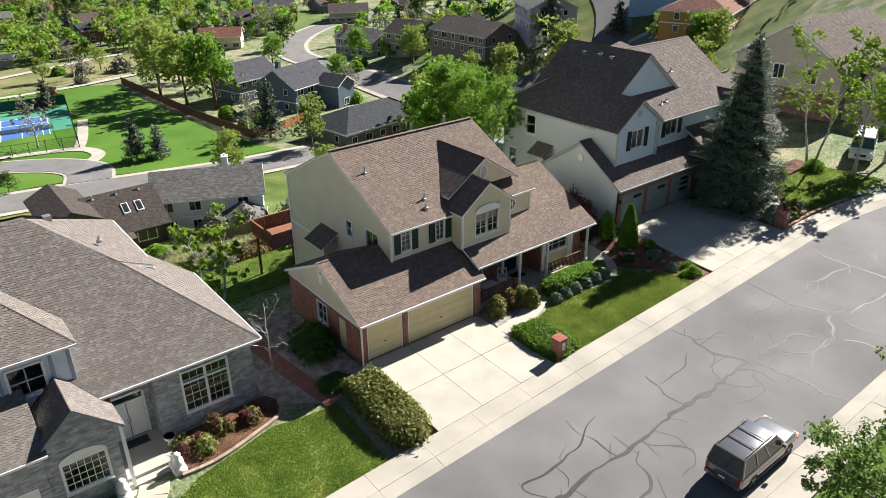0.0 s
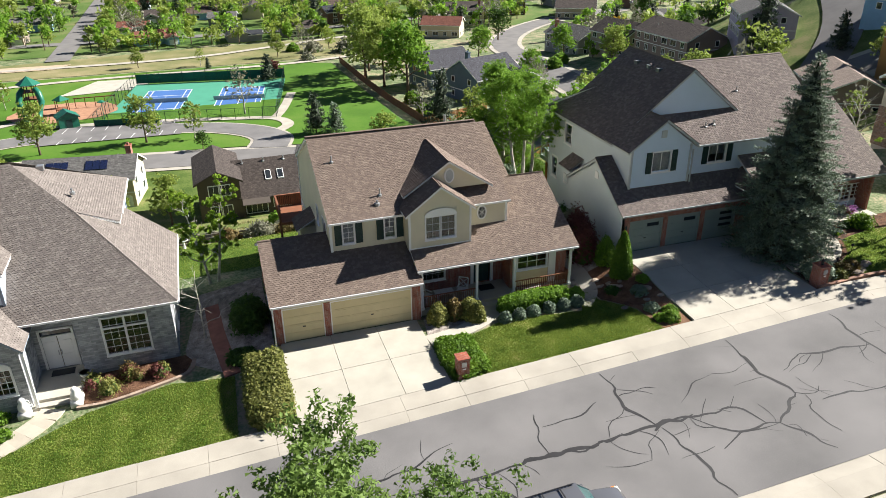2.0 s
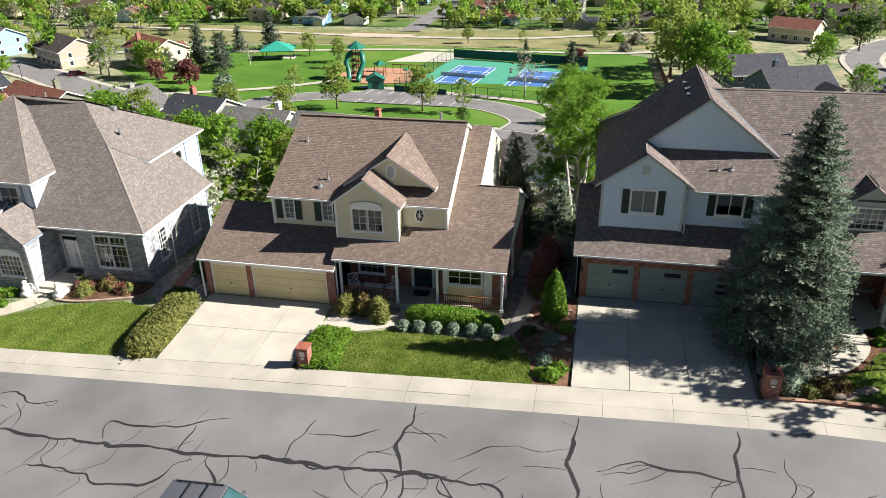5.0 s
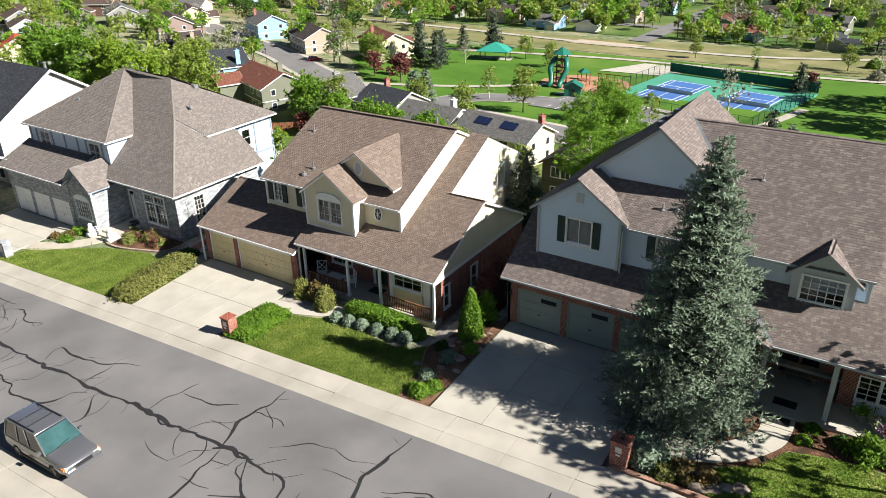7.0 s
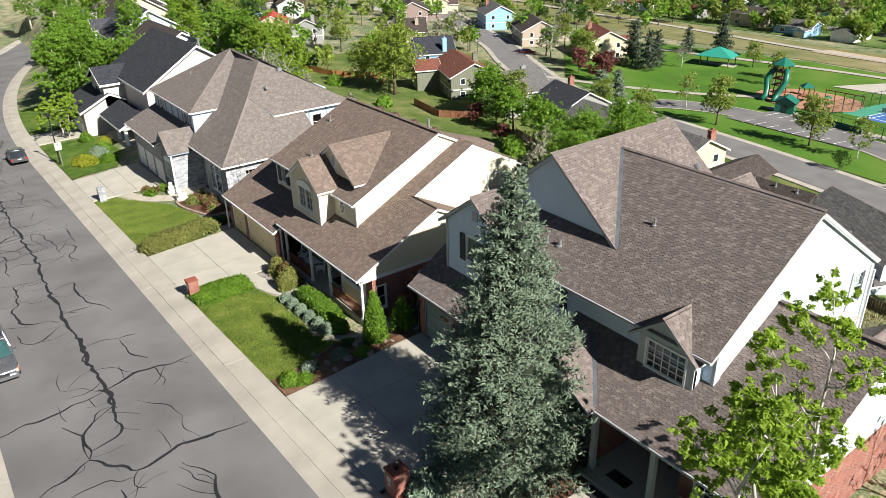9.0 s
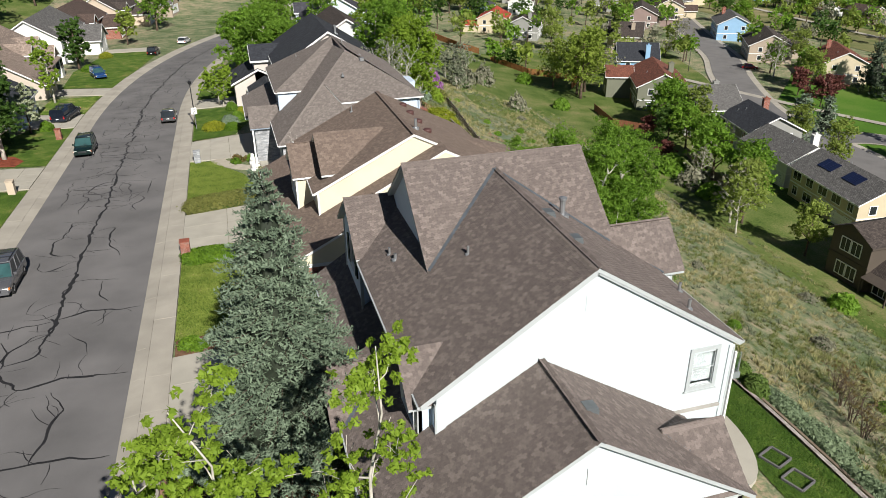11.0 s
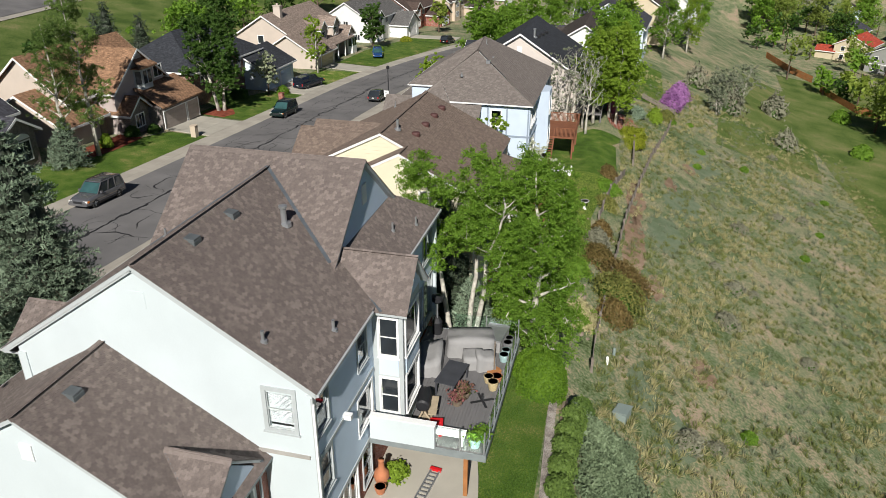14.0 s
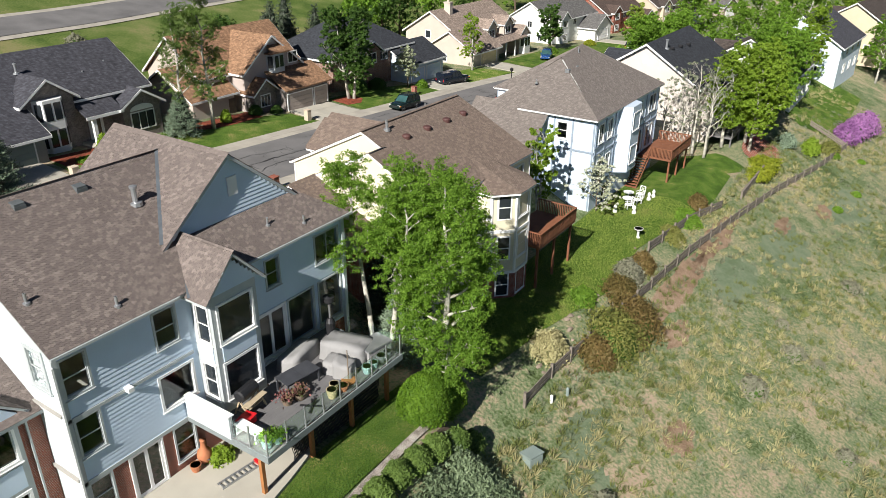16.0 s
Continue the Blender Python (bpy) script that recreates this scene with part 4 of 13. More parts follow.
def shrub(name, at, label, rx, ry, h, leaves, size, leaf, seed=1, power=2.2, rz=0.0, category="shrub", group="", rough=0.1, follow=False):
    """A clipped or loose bush: a shell of leaves round a dark core that paints the inner shade."""
    rng = np.random.default_rng(seed)
    ob = thing(name, at, label, category, group, rz=rz, here=False)
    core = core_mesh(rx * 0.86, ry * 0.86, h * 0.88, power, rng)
    ang = rng.random(leaves) * 2 * math.pi
    q = rng.random(leaves) ** 0.8
    flat = rng.random(leaves) < 0.42
    ca, sa = np.cos(ang), np.sin(ang)
    k = (np.abs(ca) ** power + np.abs(sa) ** power) ** (-1 / power)
    rad = np.where(flat, np.sqrt(rng.random(leaves)), 1.0)
    zz = np.where(flat, (1 - np.clip(rad, 0, 0.999) ** power) ** (1 / power), q)
    rr = np.where(flat, rad, (1 - np.clip(q, 0, 0.999) ** power) ** (1 / power))
    lump = 1 + rough * (np.sin(ang * 5 + seed) * 0.5 + rng.normal(0, 0.6, leaves)) - 0.12 * rng.random(leaves)
    c = np.stack([rx * ca * k * rr * lump, ry * sa * k * rr * lump, np.maximum(0.03, h * zz * (1 + rough * 0.5 * rng.normal(0, 1, leaves)))], 1)
    nrm = np.stack([ca * rr / rx, sa * rr / ry, zz / h], 1)
    nrm /= np.linalg.norm(nrm, axis=1)[:, None] + 1e-9
    if follow:
        g0 = at[2]
        R = radians(rz)
        for arr in (core.v,):
            for i, p in enumerate(arr):
                wx, wy = at[0] + p[0] * math.cos(R) - p[1] * math.sin(R), at[1] + p[0] * math.sin(R) + p[1] * math.cos(R)
                arr[i] = (p[0], p[1], p[2] + G(wx, wy) - g0)
        for i in range(leaves):
            wx, wy = at[0] + c[i, 0] * math.cos(R) - c[i, 1] * math.sin(R), at[1] + c[i, 0] * math.sin(R) + c[i, 1] * math.cos(R)
            c[i, 2] += G(wx, wy) - g0
    # Core in dark leaf green, so gaps between the leaves look shaded.
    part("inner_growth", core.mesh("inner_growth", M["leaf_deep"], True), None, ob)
    part("foliage", leaf_mesh("foliage", c, size * 1.18 * rng.uniform(0.6, 1.35, leaves), M[leaf], rng, 0.2, nrm, tri=True), None, ob)
    return ob


def plant(proto, x, y, s=1.0, rz=0.0, dz=0.0, sz=1.0):
    """A copy of a tree or bush set on the ground."""
    ob = copy_thing(proto, pose(x, y, G(x, y) + dz, 0, 0, rz) @ Matrix.Diagonal((s, s, s * sz, 1)))
    return ob



# ---------------------------------------------------------------- ground, street and pavements
def bare(x, y):
    s = y - (road_mid(x) + 14)
    return G(x, y) - (0.14 if -20.9 < s < -6.9 and x > -170 else 0.0)


GX = steps((-700, -170, 25), (-170, -50, 4), (-50, 50, 1.0), (50, 150, 4), (150, 700, 25))
GY = steps((-600, -60, 20), (-60, -26, 2), (-26, 64, 1.0), (64, 200, 4), (200, 900, 25))
drape("ground", GX, GY, M["meadow"], "grassy hillside falling to a wide green valley", "ground", fn=bare)
RX = steps((-170, -60, 4), (-60, 60, 2), (60, 130, 4))


def strip(name, s0, s1, z0, z1, xs, material, label, category, n=4):
    """A strip along the street between the offsets s0 and s1, raised z0 to z1 above its grade."""
    mb = MB()
    for x in xs:
        for j in range(n + 1):
            q = j / n
            crown = 0.06 * math.sin(math.pi * q) if material is M["asphalt"] else 0
            mb.v.append((x, road_mid(x) + 14 + s0 + (s1 - s0) * q, street_z(x) + z0 + (z1 - z0) * q + crown))
    for i in range(len(xs) - 1):
        for j in range(n):
            a = i * (n + 1) + j
            mb.f.append((a, a + n + 1, a + n + 2, a + 1))
    return tagged(new(name, mb.mesh(name, material, True)), label, category, kind="structure")


strip("road", -19.0, -9.0, -0.02, -0.02, RX, M["asphalt"], "worn grey asphalt street with tar-sealed cracks", "road", 10)


def slab_row(parent, x0, x1, step, s0, s1, z0, z1, material, name, alone):
    """Concrete slabs along the street, each with open joints."""
    joined = MB()
    x = x0
    r = random.Random(int(s0 * 10))
    while x < x1 - 0.1:
        e = min(x + step, x1)
        mb = MB() if alone(x) else joined
        g = 0.006
        ys = [(road_mid(q) + 14) for q in (x + g, e - g)]
        lift = r.uniform(-0.008, 0.008)
        top = [(x + g, ys[0] + s0 + g, street_z(x) + z0 + lift), (e - g, ys[1] + s0 + g, street_z(e) + z0 + lift), (e - g, ys[1] + s1 - g, street_z(e) + z1 + lift), (x + g, ys[0] + s1 - g, street_z(x) + z1 + lift)]
        mb.prism([(p[0], p[1], p[2] - 0.16) for p in top], (0, 0, 0.16))
        if mb is not joined:
            part(name, mb, material, parent)
        x = e
    if joined.f:
        part(name + "_run", joined, material, parent, kind="stuff")


near_walk = thing("pavement", (8, -8, 0), "pale concrete sidewalk with a rolled kerb", "pavement", kind="structure")
slab_row(near_walk, -163.44, 58, 3.24, -8.25, -7.0, 0.10, 0.13, M["walk"], "walk_slab", lambda x: -24 < x < 44)
slab_row(near_walk, -163.44, 58, 3.24, -9.05, -8.25, -0.04, 0.095, M["walk"], "kerb_stone", lambda x: -24 < x < 44)
far_walk = thing("pavement", (0, -20, -0.5), "sunlit concrete sidewalk across the street", "pavement", kind="structure")
slab_row(far_walk, -165, 58, 3.04, -21.0, -19.75, 0.13, 0.10, M["walk"], "walk_slab", lambda x: -30 < x < 28)
slab_row(far_walk, -165, 58, 3.04, -19.75, -18.95, 0.095, -0.04, M["walk"], "kerb_stone", lambda x: -30 < x < 28)


def crack(mb, pts, w, r):
    """A ribbon of sealing tar that wanders along the given line, wide and narrow by turns."""
    w *= 0.85
    line = [pts[0]]
    for (a, b), (c, d) in zip(pts, pts[1:]):
        k = max(1, int(math.hypot(c - a, d - b) / 0.5))
        line += [(a + (c - a) * i / k + (r.gauss(0, 0.13) if i < k else 0), b + (d - b) * i / k + (r.gauss(0, 0.13) if i < k else 0)) for i in range(1, k + 1)]
    for turn in range(1):
        soft = [line[0]]
        for (a, b), (c, d) in zip(line, line[1:]):
            soft += [(a * 0.75 + c * 0.25, b * 0.75 + d * 0.25), (a * 0.25 + c * 0.75, b * 0.25 + d * 0.75)]
        line = soft + [line[-1]]
    wide = [r.uniform(0.5, 1.5) for i in range(len(line) // 3 + 3)]
    k = len(mb.v)
    for i, (x, y) in enumerate(line):
        a, b = line[max(i - 1, 0)], line[min(i + 1, len(line) - 1)]
        L = math.hypot(b[0] - a[0], b[1] - a[1]) + 1e-6
        ww = 0.68 * w * (wide[i // 3] + (wide[i // 3 + 1] - wide[i // 3]) * (i % 3) / 3 + r.uniform(-0.12, 0.12)) * min(1.0, 0.3 + 0.12 * min(i, len(line) - 1 - i))
        nx, ny = -(b[1] - a[1]) / L * ww / 2, (b[0] - a[0]) / L * ww / 2
        for sx, sy in ((x - nx, y - ny), (x + nx, y + ny)):
            s = sy - (road_mid(sx) + 14)
            q = (s + 19) / 10
            mb.v.append((sx, sy, street_z(sx) - 0.02 + 0.06 * math.sin(math.pi * min(1, max(0, q))) + 0.006))
    for i in range(len(line) - 1):
        mb.f.append((k + 2 * i, k + 2 * i + 2, k + 2 * i + 3, k + 2 * i + 1))


def crack_net():
    r = random.Random(7)
    thick, thin = MB(), MB()
    lo = lambda x: road_mid(x) - 4.8
    hi = lambda x: road_mid(x) + 4.9
    main = [(x, -13.87 + 0.05 * math.sin(x * 1.9) if x > -4 else road_mid(x) + 0.3 + r.gauss(0, 0.12)) for x in list(range(-120, 19, 2))]

    def twigs(c):
        for (x0, y0), (x1, y1) in zip(c, c[1:]):
            if r.random() < 0.75:
                q, s = r.uniform(0.2, 0.9), r.choice((-1, 1))
                p2 = [(x0 + (x1 - x0) * q, y0 + (y1 - y0) * q)]
                ang = math.atan2(y1 - y0, x1 - x0) + s * r.uniform(0.6, 1.4)
                for i in range(r.randint(1, 4)):
                    ang += r.gauss(0, 0.45)
                    e = r.uniform(0.3, 0.7)
                    g = (p2[-1][0] + math.cos(ang) * e, p2[-1][1] + math.sin(ang) * e)
                    if not lo(g[0]) < g[1] < hi(g[0]):
                        break
                    p2.append(g)
                if len(p2) > 1:
                    crack(thin, p2, r.uniform(0.05, 0.12), r)

    crack(thick, main, 0.3, r)
    twigs(main[56:])
    crack(thick, [(8.9, -13.78), (12.4, -14.02), (14.2, -13.75)], 0.26, r)
    crack(thick, [(15.7, -14.2), (16.3, -13.8)], 0.6, r)
    # wide seals
    for c in ([(16.0, -14.0), (17.4, -13.8), (19.7, -14.0), (20.4, -14.3), (20.8, -15.7)], [(16.0, -14.0), (15.2, -12.2), (15.7, -10.5), (15.5, -9.2)], [(16.1, -14.1), (16.5, -16.1), (16.7, -18.9)], [(21.4, -15.9), (23.5, -14.6), (23.2, -12.8), (23.3, -10.3), (23.4, -9.2)], [(21.4, -15.9), (22.2, -17.2), (22.6, -18.2)], [(17.6, -13.8), (18.8, -15.4), (20.2, -15.8), (21.4, -15.9)]):
        crack(thick, c, 0.25, r)
        twigs(c)
    for c in ([(30.4, -9.3), (30.1, -11.9), (30.1, -13.6), (30.0, -15.1), (29.6, -16.3), (30.2, -18.6)], [(30.0, -15.1), (29.1, -15.7), (27.8, -15.7), (26.1, -15.3), (24.4, -15.3)], [(30.0, -12.6), (28.5, -12.2), (27.1, -12.2), (26.1, -11.8), (24.3, -12.7)], [(30.0, -15.1), (31.7, -16.1), (34.5, -16.6), (37.0, -18.6)], [(0.8, -13.5), (0.3, -12.7), (0.4, -12.2), (2.4, -12.4), (4.0, -12.3), (5.2, -11.7), (6.5, -11.3)], [(-2.4, -16.4), (-1.9, -15.6), (0.1, -15.6), (2.5, -16.4), (4.6, -16.2), (6.1, -14.3)]):
        crack(thick, c, 0.19, r)
        twigs(c)
    # middling seals
    for c in ([(15.2, -12.2), (13.9, -12.9), (13.5, -13.8)], [(15.3, -11.3), (17.5, -11.4)], [(10.4, -13.8), (10.3, -12.6), (10.9, -10.9)], [(10.9, -11.9), (12.5, -11.9), (14.2, -11.2)], [(5.1, -14.0), (5.0, -12.0)], [(6.7, -13.9), (8.0, -16.0), (7.2, -16.6), (6.2, -16.6)], [(-0.9, -15.6), (-1.6, -13.7)], [(17.9, -16.4), (18.8, -16.0), (19.4, -15.7), (20.1, -15.9), (21.4, -15.9)], [(17.7, -14.0), (18.6, -15.1), (19.2, -15.7)], [(23.9, -14.7), (23.4, -16.2), (23.6, -17.4)], [(23.5, -14.3), (24.6, -14.8), (25.0, -14.4)]):
        crack(thick, c, 0.16, r)
    for c in ([(-8.3, -11.7), (-7.3, -10.8), (-6.2, -10.8), (-5.3, -11.4), (-4.2, -11.3), (-3.5, -11.0), (-3.6, -11.6), (-4.2, -11.4)], [(-5.8, -11.5), (-4.6, -12.7), (-4.5, -13.6)], [(-6.7, -13.6), (-6.8, -12.9), (-6.2, -12.2)], [(2.4, -12.4), (2.4, -13.3), (1.9, -13.7)], [(2.0, -13.7), (2.1, -15.0), (1.2, -15.9)], [(-0.1, -13.8), (-0.5, -15.4)], [(-1.9, -13.8), (-1.7, -15.5)], [(7.7, -13.9), (8.2, -15.0), (8.0, -15.6)], [(27.8, -15.7), (27.4, -17.2), (26.6, -18.4)], [(29.0, -15.7), (28.6, -17.6)], [(33.2, -16.3), (33.6, -14.0), (35.2, -12.6)]):
        crack(thick, c, 0.14, r)
    # hair cracks
    for c in ([(23.2, -12.8), (21.2, -12.8)], [(18.0, -12.9), (19.5, -11.7), (20.8, -11.5)], [(20.8, -11.5), (22.0, -11.8), (23.1, -11.4)], [(12.4, -15.4), (13.5, -15.8), (14.5, -15.8)], [(15.8, -16.2), (17.6, -16.1)], [(24.5, -12.9), (26.8, -12.0)], [(24.0, -14.2), (25.3, -15.0)], [(14.5, -15.8), (14.9, -14.8), (15.9, -14.2)], [(30.2, -11.7), (31.6, -11.8)], [(5.4, -15.9), (4.4, -17.2)]):
        crack(thin, c, 0.10, r)
    x = -118.0
    while x < 42:
        if -8 < x < 31:
            x = 31.5
        for side in (1, -1):
            if r.random() < 0.8:
                y0 = road_mid(x) + 0.5
                ln = r.uniform(1.4, 4.6)
                ang = r.uniform(-0.7, 0.7)
                p = [(x, y0)]
                for i in range(4):
                    ang += r.gauss(0, 0.45)
                    q = (p[-1][0] + math.sin(ang) * ln / 4, p[-1][1] + side * math.cos(ang) * ln / 4)
                    if not lo(q[0]) < q[1] < hi(q[0]):
                        break
                    p.append(q)
                if len(p) > 1:
                    crack(thick, p, r.uniform(0.12, 0.2), r)
                    for k in range(r.randint(1, 3)):
                        b = r.choice(p[1:])
                        a2 = r.uniform(0, 6.28)
                        p2 = [b]
                        for i in range(r.randint(2, 4)):
                            a2 += r.gauss(0, 0.6)
                            q = (p2[-1][0] + math.cos(a2) * 0.75, p2[-1][1] + math.sin(a2) * 0.5)
                            if not lo(q[0]) < q[1] < hi(q[0]):
                                break
                            p2.append(q)
                        if len(p2) > 1:
                            crack(thin, p2, r.uniform(0.06, 0.11), r)
        x += r.uniform(1.6, 3.4) if x < -5 else r.uniform(2.4, 4.2)
    for off in (-3.4, -1.7, 2.0, 3.6):
        p = [(x, road_mid(x) + off + r.gauss(0, 0.3)) for x in range(-120, 0, 2)]
        i = r.randint(0, 3)
        while i < len(p) - 3:
            n = r.randint(2, 5)
            crack(thick if r.random() < 0.5 else thin, p[i:i + n], r.uniform(0.1, 0.16), r)
            i += n + r.randint(0, 3)
    x = -112.0
    while x < -4:
        y0, y1 = road_mid(x) + r.uniform(-4.6, -1.5), road_mid(x) + r.uniform(1.0, 4.7)
        n = 5
        crack(thick, [(x + r.gauss(0, 0.35), y0 + (y1 - y0) * q / n) for q in range(n + 1)], r.uniform(0.12, 0.18), r)
        x += r.uniform(1.6, 3.6)
    part("main_seam", thick, M["tar"], ROAD_MARK)
    part("hair_crack", thin, M["tar"], ROAD_MARK, kind="stuff")


ROAD_MARK = thing("crack_sealing", (10, -13.5, street_z(10)), "black tar seals over branching asphalt cracks", "road marking", kind="structure")
crack_net()


def slabs(parent, xs, ys, top, material, name="slab", gap=0.012, thick=0.12):
    """Poured panels between the joints xs and ys; top(x, y) is their height."""
    for x0, x1 in zip(xs, xs[1:]):
        for y0, y1 in zip(ys, ys[1:]):
            q = [(x0 + gap, y0 + gap), (x1 - gap, y0 + gap), (x1 - gap, y1 - gap), (x0 + gap, y1 - gap)]
            part(name, MB().prism([(x, y, top(x, y) - thick) for x, y in q], (0, 0, thick)), material, parent)


drive_b = thing("driveway", (4, -3.5, -0.2), "pale sunlit concrete driveway in large panels", "driveway", kind="structure")
slabs(drive_b, [-0.25, 2.65, 5.4, 7.95], [-7.0, -3.7, -0.25], lambda x, y: 0.05 + (street_z(x) + 0.135 - 0.05) * sm(-0.5, -6.99, y) if y > -6.99 else street_z(x) + 0.135, M["concrete"])
drive_w = thing("driveway", (27, -3, 1.0), "concrete driveway half shaded by a spruce", "driveway", kind="structure")
slabs(drive_w, [22.9, 25.75, 28.6, 31.6], [-7.0, -4.2, -1.4, 1.3], lambda x, y: street_z(x) + 0.135 + (1.36 - street_z(x) - 0.135) * sm(-7, 1.0, y), M["concrete"])
drive_l = thing("driveway", (-21, -4, -1.5), "concrete driveway below three garage doors", "driveway", kind="structure")
slabs(drive_l, [-25.4, -22.6, -19.8, -17.0], [-7.0, -5.0, -3.0, -0.4], lambda x, y: street_z(x) + 0.135 + (-1.3 - street_z(x) - 0.135) * sm(-7, -0.6, y), M["concrete"])

patch("lawn", [(8.1, -6.95), (21.0, -6.95), (20.6, -4.5), (19.4, -2.2), (19.2, -0.6), (17.8, -2.9), (13.2, -2.2), (12.4, -2.3), (11.2, -2.8), (9.6, -3.2), (8.1, -3.35)], M["lawn"], "mown front lawn, dry in patches", "lawn", 0.035, 0.8)
patch("lawn", [(-3.2, -6.95), (-16.9, -6.95), (-16.4, -4.6), (-13.6, -3.6), (-11.9, -2.6), (-10.6, -1.9), (-6.3, -1.0), (-3.0, -2.0)], M["lawn"], "mown front lawn with a browned patch", "lawn", 0.035, 0.8)
patch("lawn", [(33.6, -6.0), (36.0, -7.0), (46, -7.6), (46, -1.9), (40.6, -1.8), (39.3, -1.9), (38.1, -2.3), (36.9, -4.0), (35.4, -5.0), (34.2, -5.2)], M["lawn"], "shaded green lawn beside the front walk", "lawn", 0.035, 0.8)
patch("flower_bed", [(20.9, -6.9), (22.8, -6.9), (22.85, 1.0), (20.3, 1.0), (19.5, -0.8), (19.5, -2.2), (20.7, -4.5)], M["mulch"], "bark mulch bed with rocks and low plants", "flower bed", 0.04, 0.6)
patch("flower_bed", [(31.9, -6.8), (36.0, -6.9), (34.4, -5.2), (37.2, -4.0), (38.1, -2.2), (40.6, -1.7), (46, -1.8), (46, 0.0), (31.8, 0.9)], M["mulch"], "red bark mulch under the spruce", "flower bed", 0.04, 0.6)
patch("flower_bed", [(-11.2, -1.2), (-9.5, -1.3), (-7.2, -0.8), (-5.6, -0.2), (-5.2, 0.9), (-5.6, 1.6), (-11.0, 1.6)], M["mulch"], "mulched rose bed edged with brick", "flower bed", 0.05, 0.6)
patch("gravel_strip", [(-5.4, 0.6), (-3.3, -1.6), (-0.6, -1.6), (-0.5, 8.5), (-4.6, 8.5), (-5.6, 2.0)], M["gravel"], "pale gravel between the two houses", "gravel", 0.03, 0.7)
patch("gravel_strip", [(18.8, -0.5), (20.2, 0.8), (22.4, 1.2), (22.4, 9.0), (18.7, 9.0)], M["gravel"], "gravel strip beside the brick wall", "gravel", 0.03, 0.7)
patch("flower_bed", [(8.1, -2.15), (9.2, -2.05), (10.6, -1.7), (11.6, -1.2), (12.1, -0.6), (12.1, -0.1), (8.4, -0.1)], M["gravel"], "gravelled shrub bed in front of the porch", "flower bed", 0.045, 0.6)
patch("lawn", [(-28, 15.3), (-8, 15.3), (4, 15.5), (19, 16.2), (19, 20.4), (12, 21.0), (4, 22.2), (-4, 21.6), (-12, 22.4), (-20, 23.4), (-28, 23.0)], M["lush"], "sunny back lawn", "lawn", 0.05, 0.8)
patch("lawn", [(23, 18.2), (31, 18.6), (40, 18.4), (48, 18.0), (48, 21.4), (36, 21.5), (30, 21.35), (24.6, 21.2)], M["lush"], "narrow strip of watered lawn below the deck", "lawn", 0.05, 0.8)


def inside(x, y, poly):
    hit = False
    for (a, b), (c, d) in zip(poly, poly[1:] + poly[:1]):
        if (b > y) != (d > y) and x < a + (c - a) * (y - b) / (d - b):
            hit = not hit
    return hit


def turf(outline, per, label, seed, lift=0.03, leaf="leaf_turf"):
    """Short blades of mown grass over a lawn."""
    rng = np.random.default_rng(seed)
    (x0, y0), (x1, y1) = np.min(outline, 0), np.max(outline, 0)
    n = int((x1 - x0) * (y1 - y0) * per)
    c = np.array([(x, y, G(x, y) + lift) for x, y in zip(rng.uniform(x0, x1, n), rng.uniform(y0, y1, n)) if inside(x, y, outline)])
    n = len(c)
    a, b = rng.random((2, n)) * 2 * math.pi
    w, h, k = rng.uniform(0.02, 0.035, n), rng.uniform(0.05, 0.10, n), rng.uniform(0.2, 0.9, n)
    side = np.stack([np.cos(a) * w, np.sin(a) * w, 0 * w], 1)
    tip = np.stack([np.cos(b) * h * k, np.sin(b) * h * k, h], 1)
    me = bpy.data.meshes.new("turf")
    me.from_pydata(np.stack([c - side, c + side, c + tip], 1).reshape(-1, 3).tolist(), [], np.arange(n * 3).reshape(-1, 3).tolist())
    me.materials.append(M[leaf])
    me.update()
    tagged(new("turf", me), label, "grass", kind="stuff")


turf([(8.1, -6.95), (21.0, -6.95), (20.6, -4.5), (19.4, -2.2), (19.2, -0.6), (17.8, -2.9), (13.2, -2.2), (11.2, -2.8), (9.6, -3.2), (8.1, -3.35)], 650, "mown grass blades of the front lawn beside the hedge", 1)
turf([(-3.2, -6.95), (-16.9, -6.95), (-16.4, -4.6), (-13.6, -3.6), (-10.6, -1.9), (-6.3, -1.0), (-3.0, -2.0)], 500, "mown grass blades of the lawn before the stone house", 2)
turf([(33.6, -6.0), (36.0, -7.0), (46, -7.6), (46, -1.9), (40.6, -1.8), (38.1, -2.3), (36.9, -4.0), (35.4, -5.0), (34.2, -5.2)], 350, "mown grass blades of the shaded lawn", 3)
turf([(23, 18.2), (31, 18.6), (40, 18.4), (48, 18.0), (48, 21.4), (36, 21.5), (30, 21.35), (24.6, 21.2)], 300, "mown grass blades of the lawn below the deck", 4, 0.035, "leaf_lush")
turf([(-16, 15.4), (4, 15.5), (19, 16.2), (19, 20.4), (12, 21.0), (4, 22.2), (-4, 21.6), (-16, 22.6)], 170, "mown grass blades of the back lawn", 5, 0.045)

path_b = thing("garden_path", (9, -3.4, 0), "curved pale concrete front walk", "path", kind="structure")


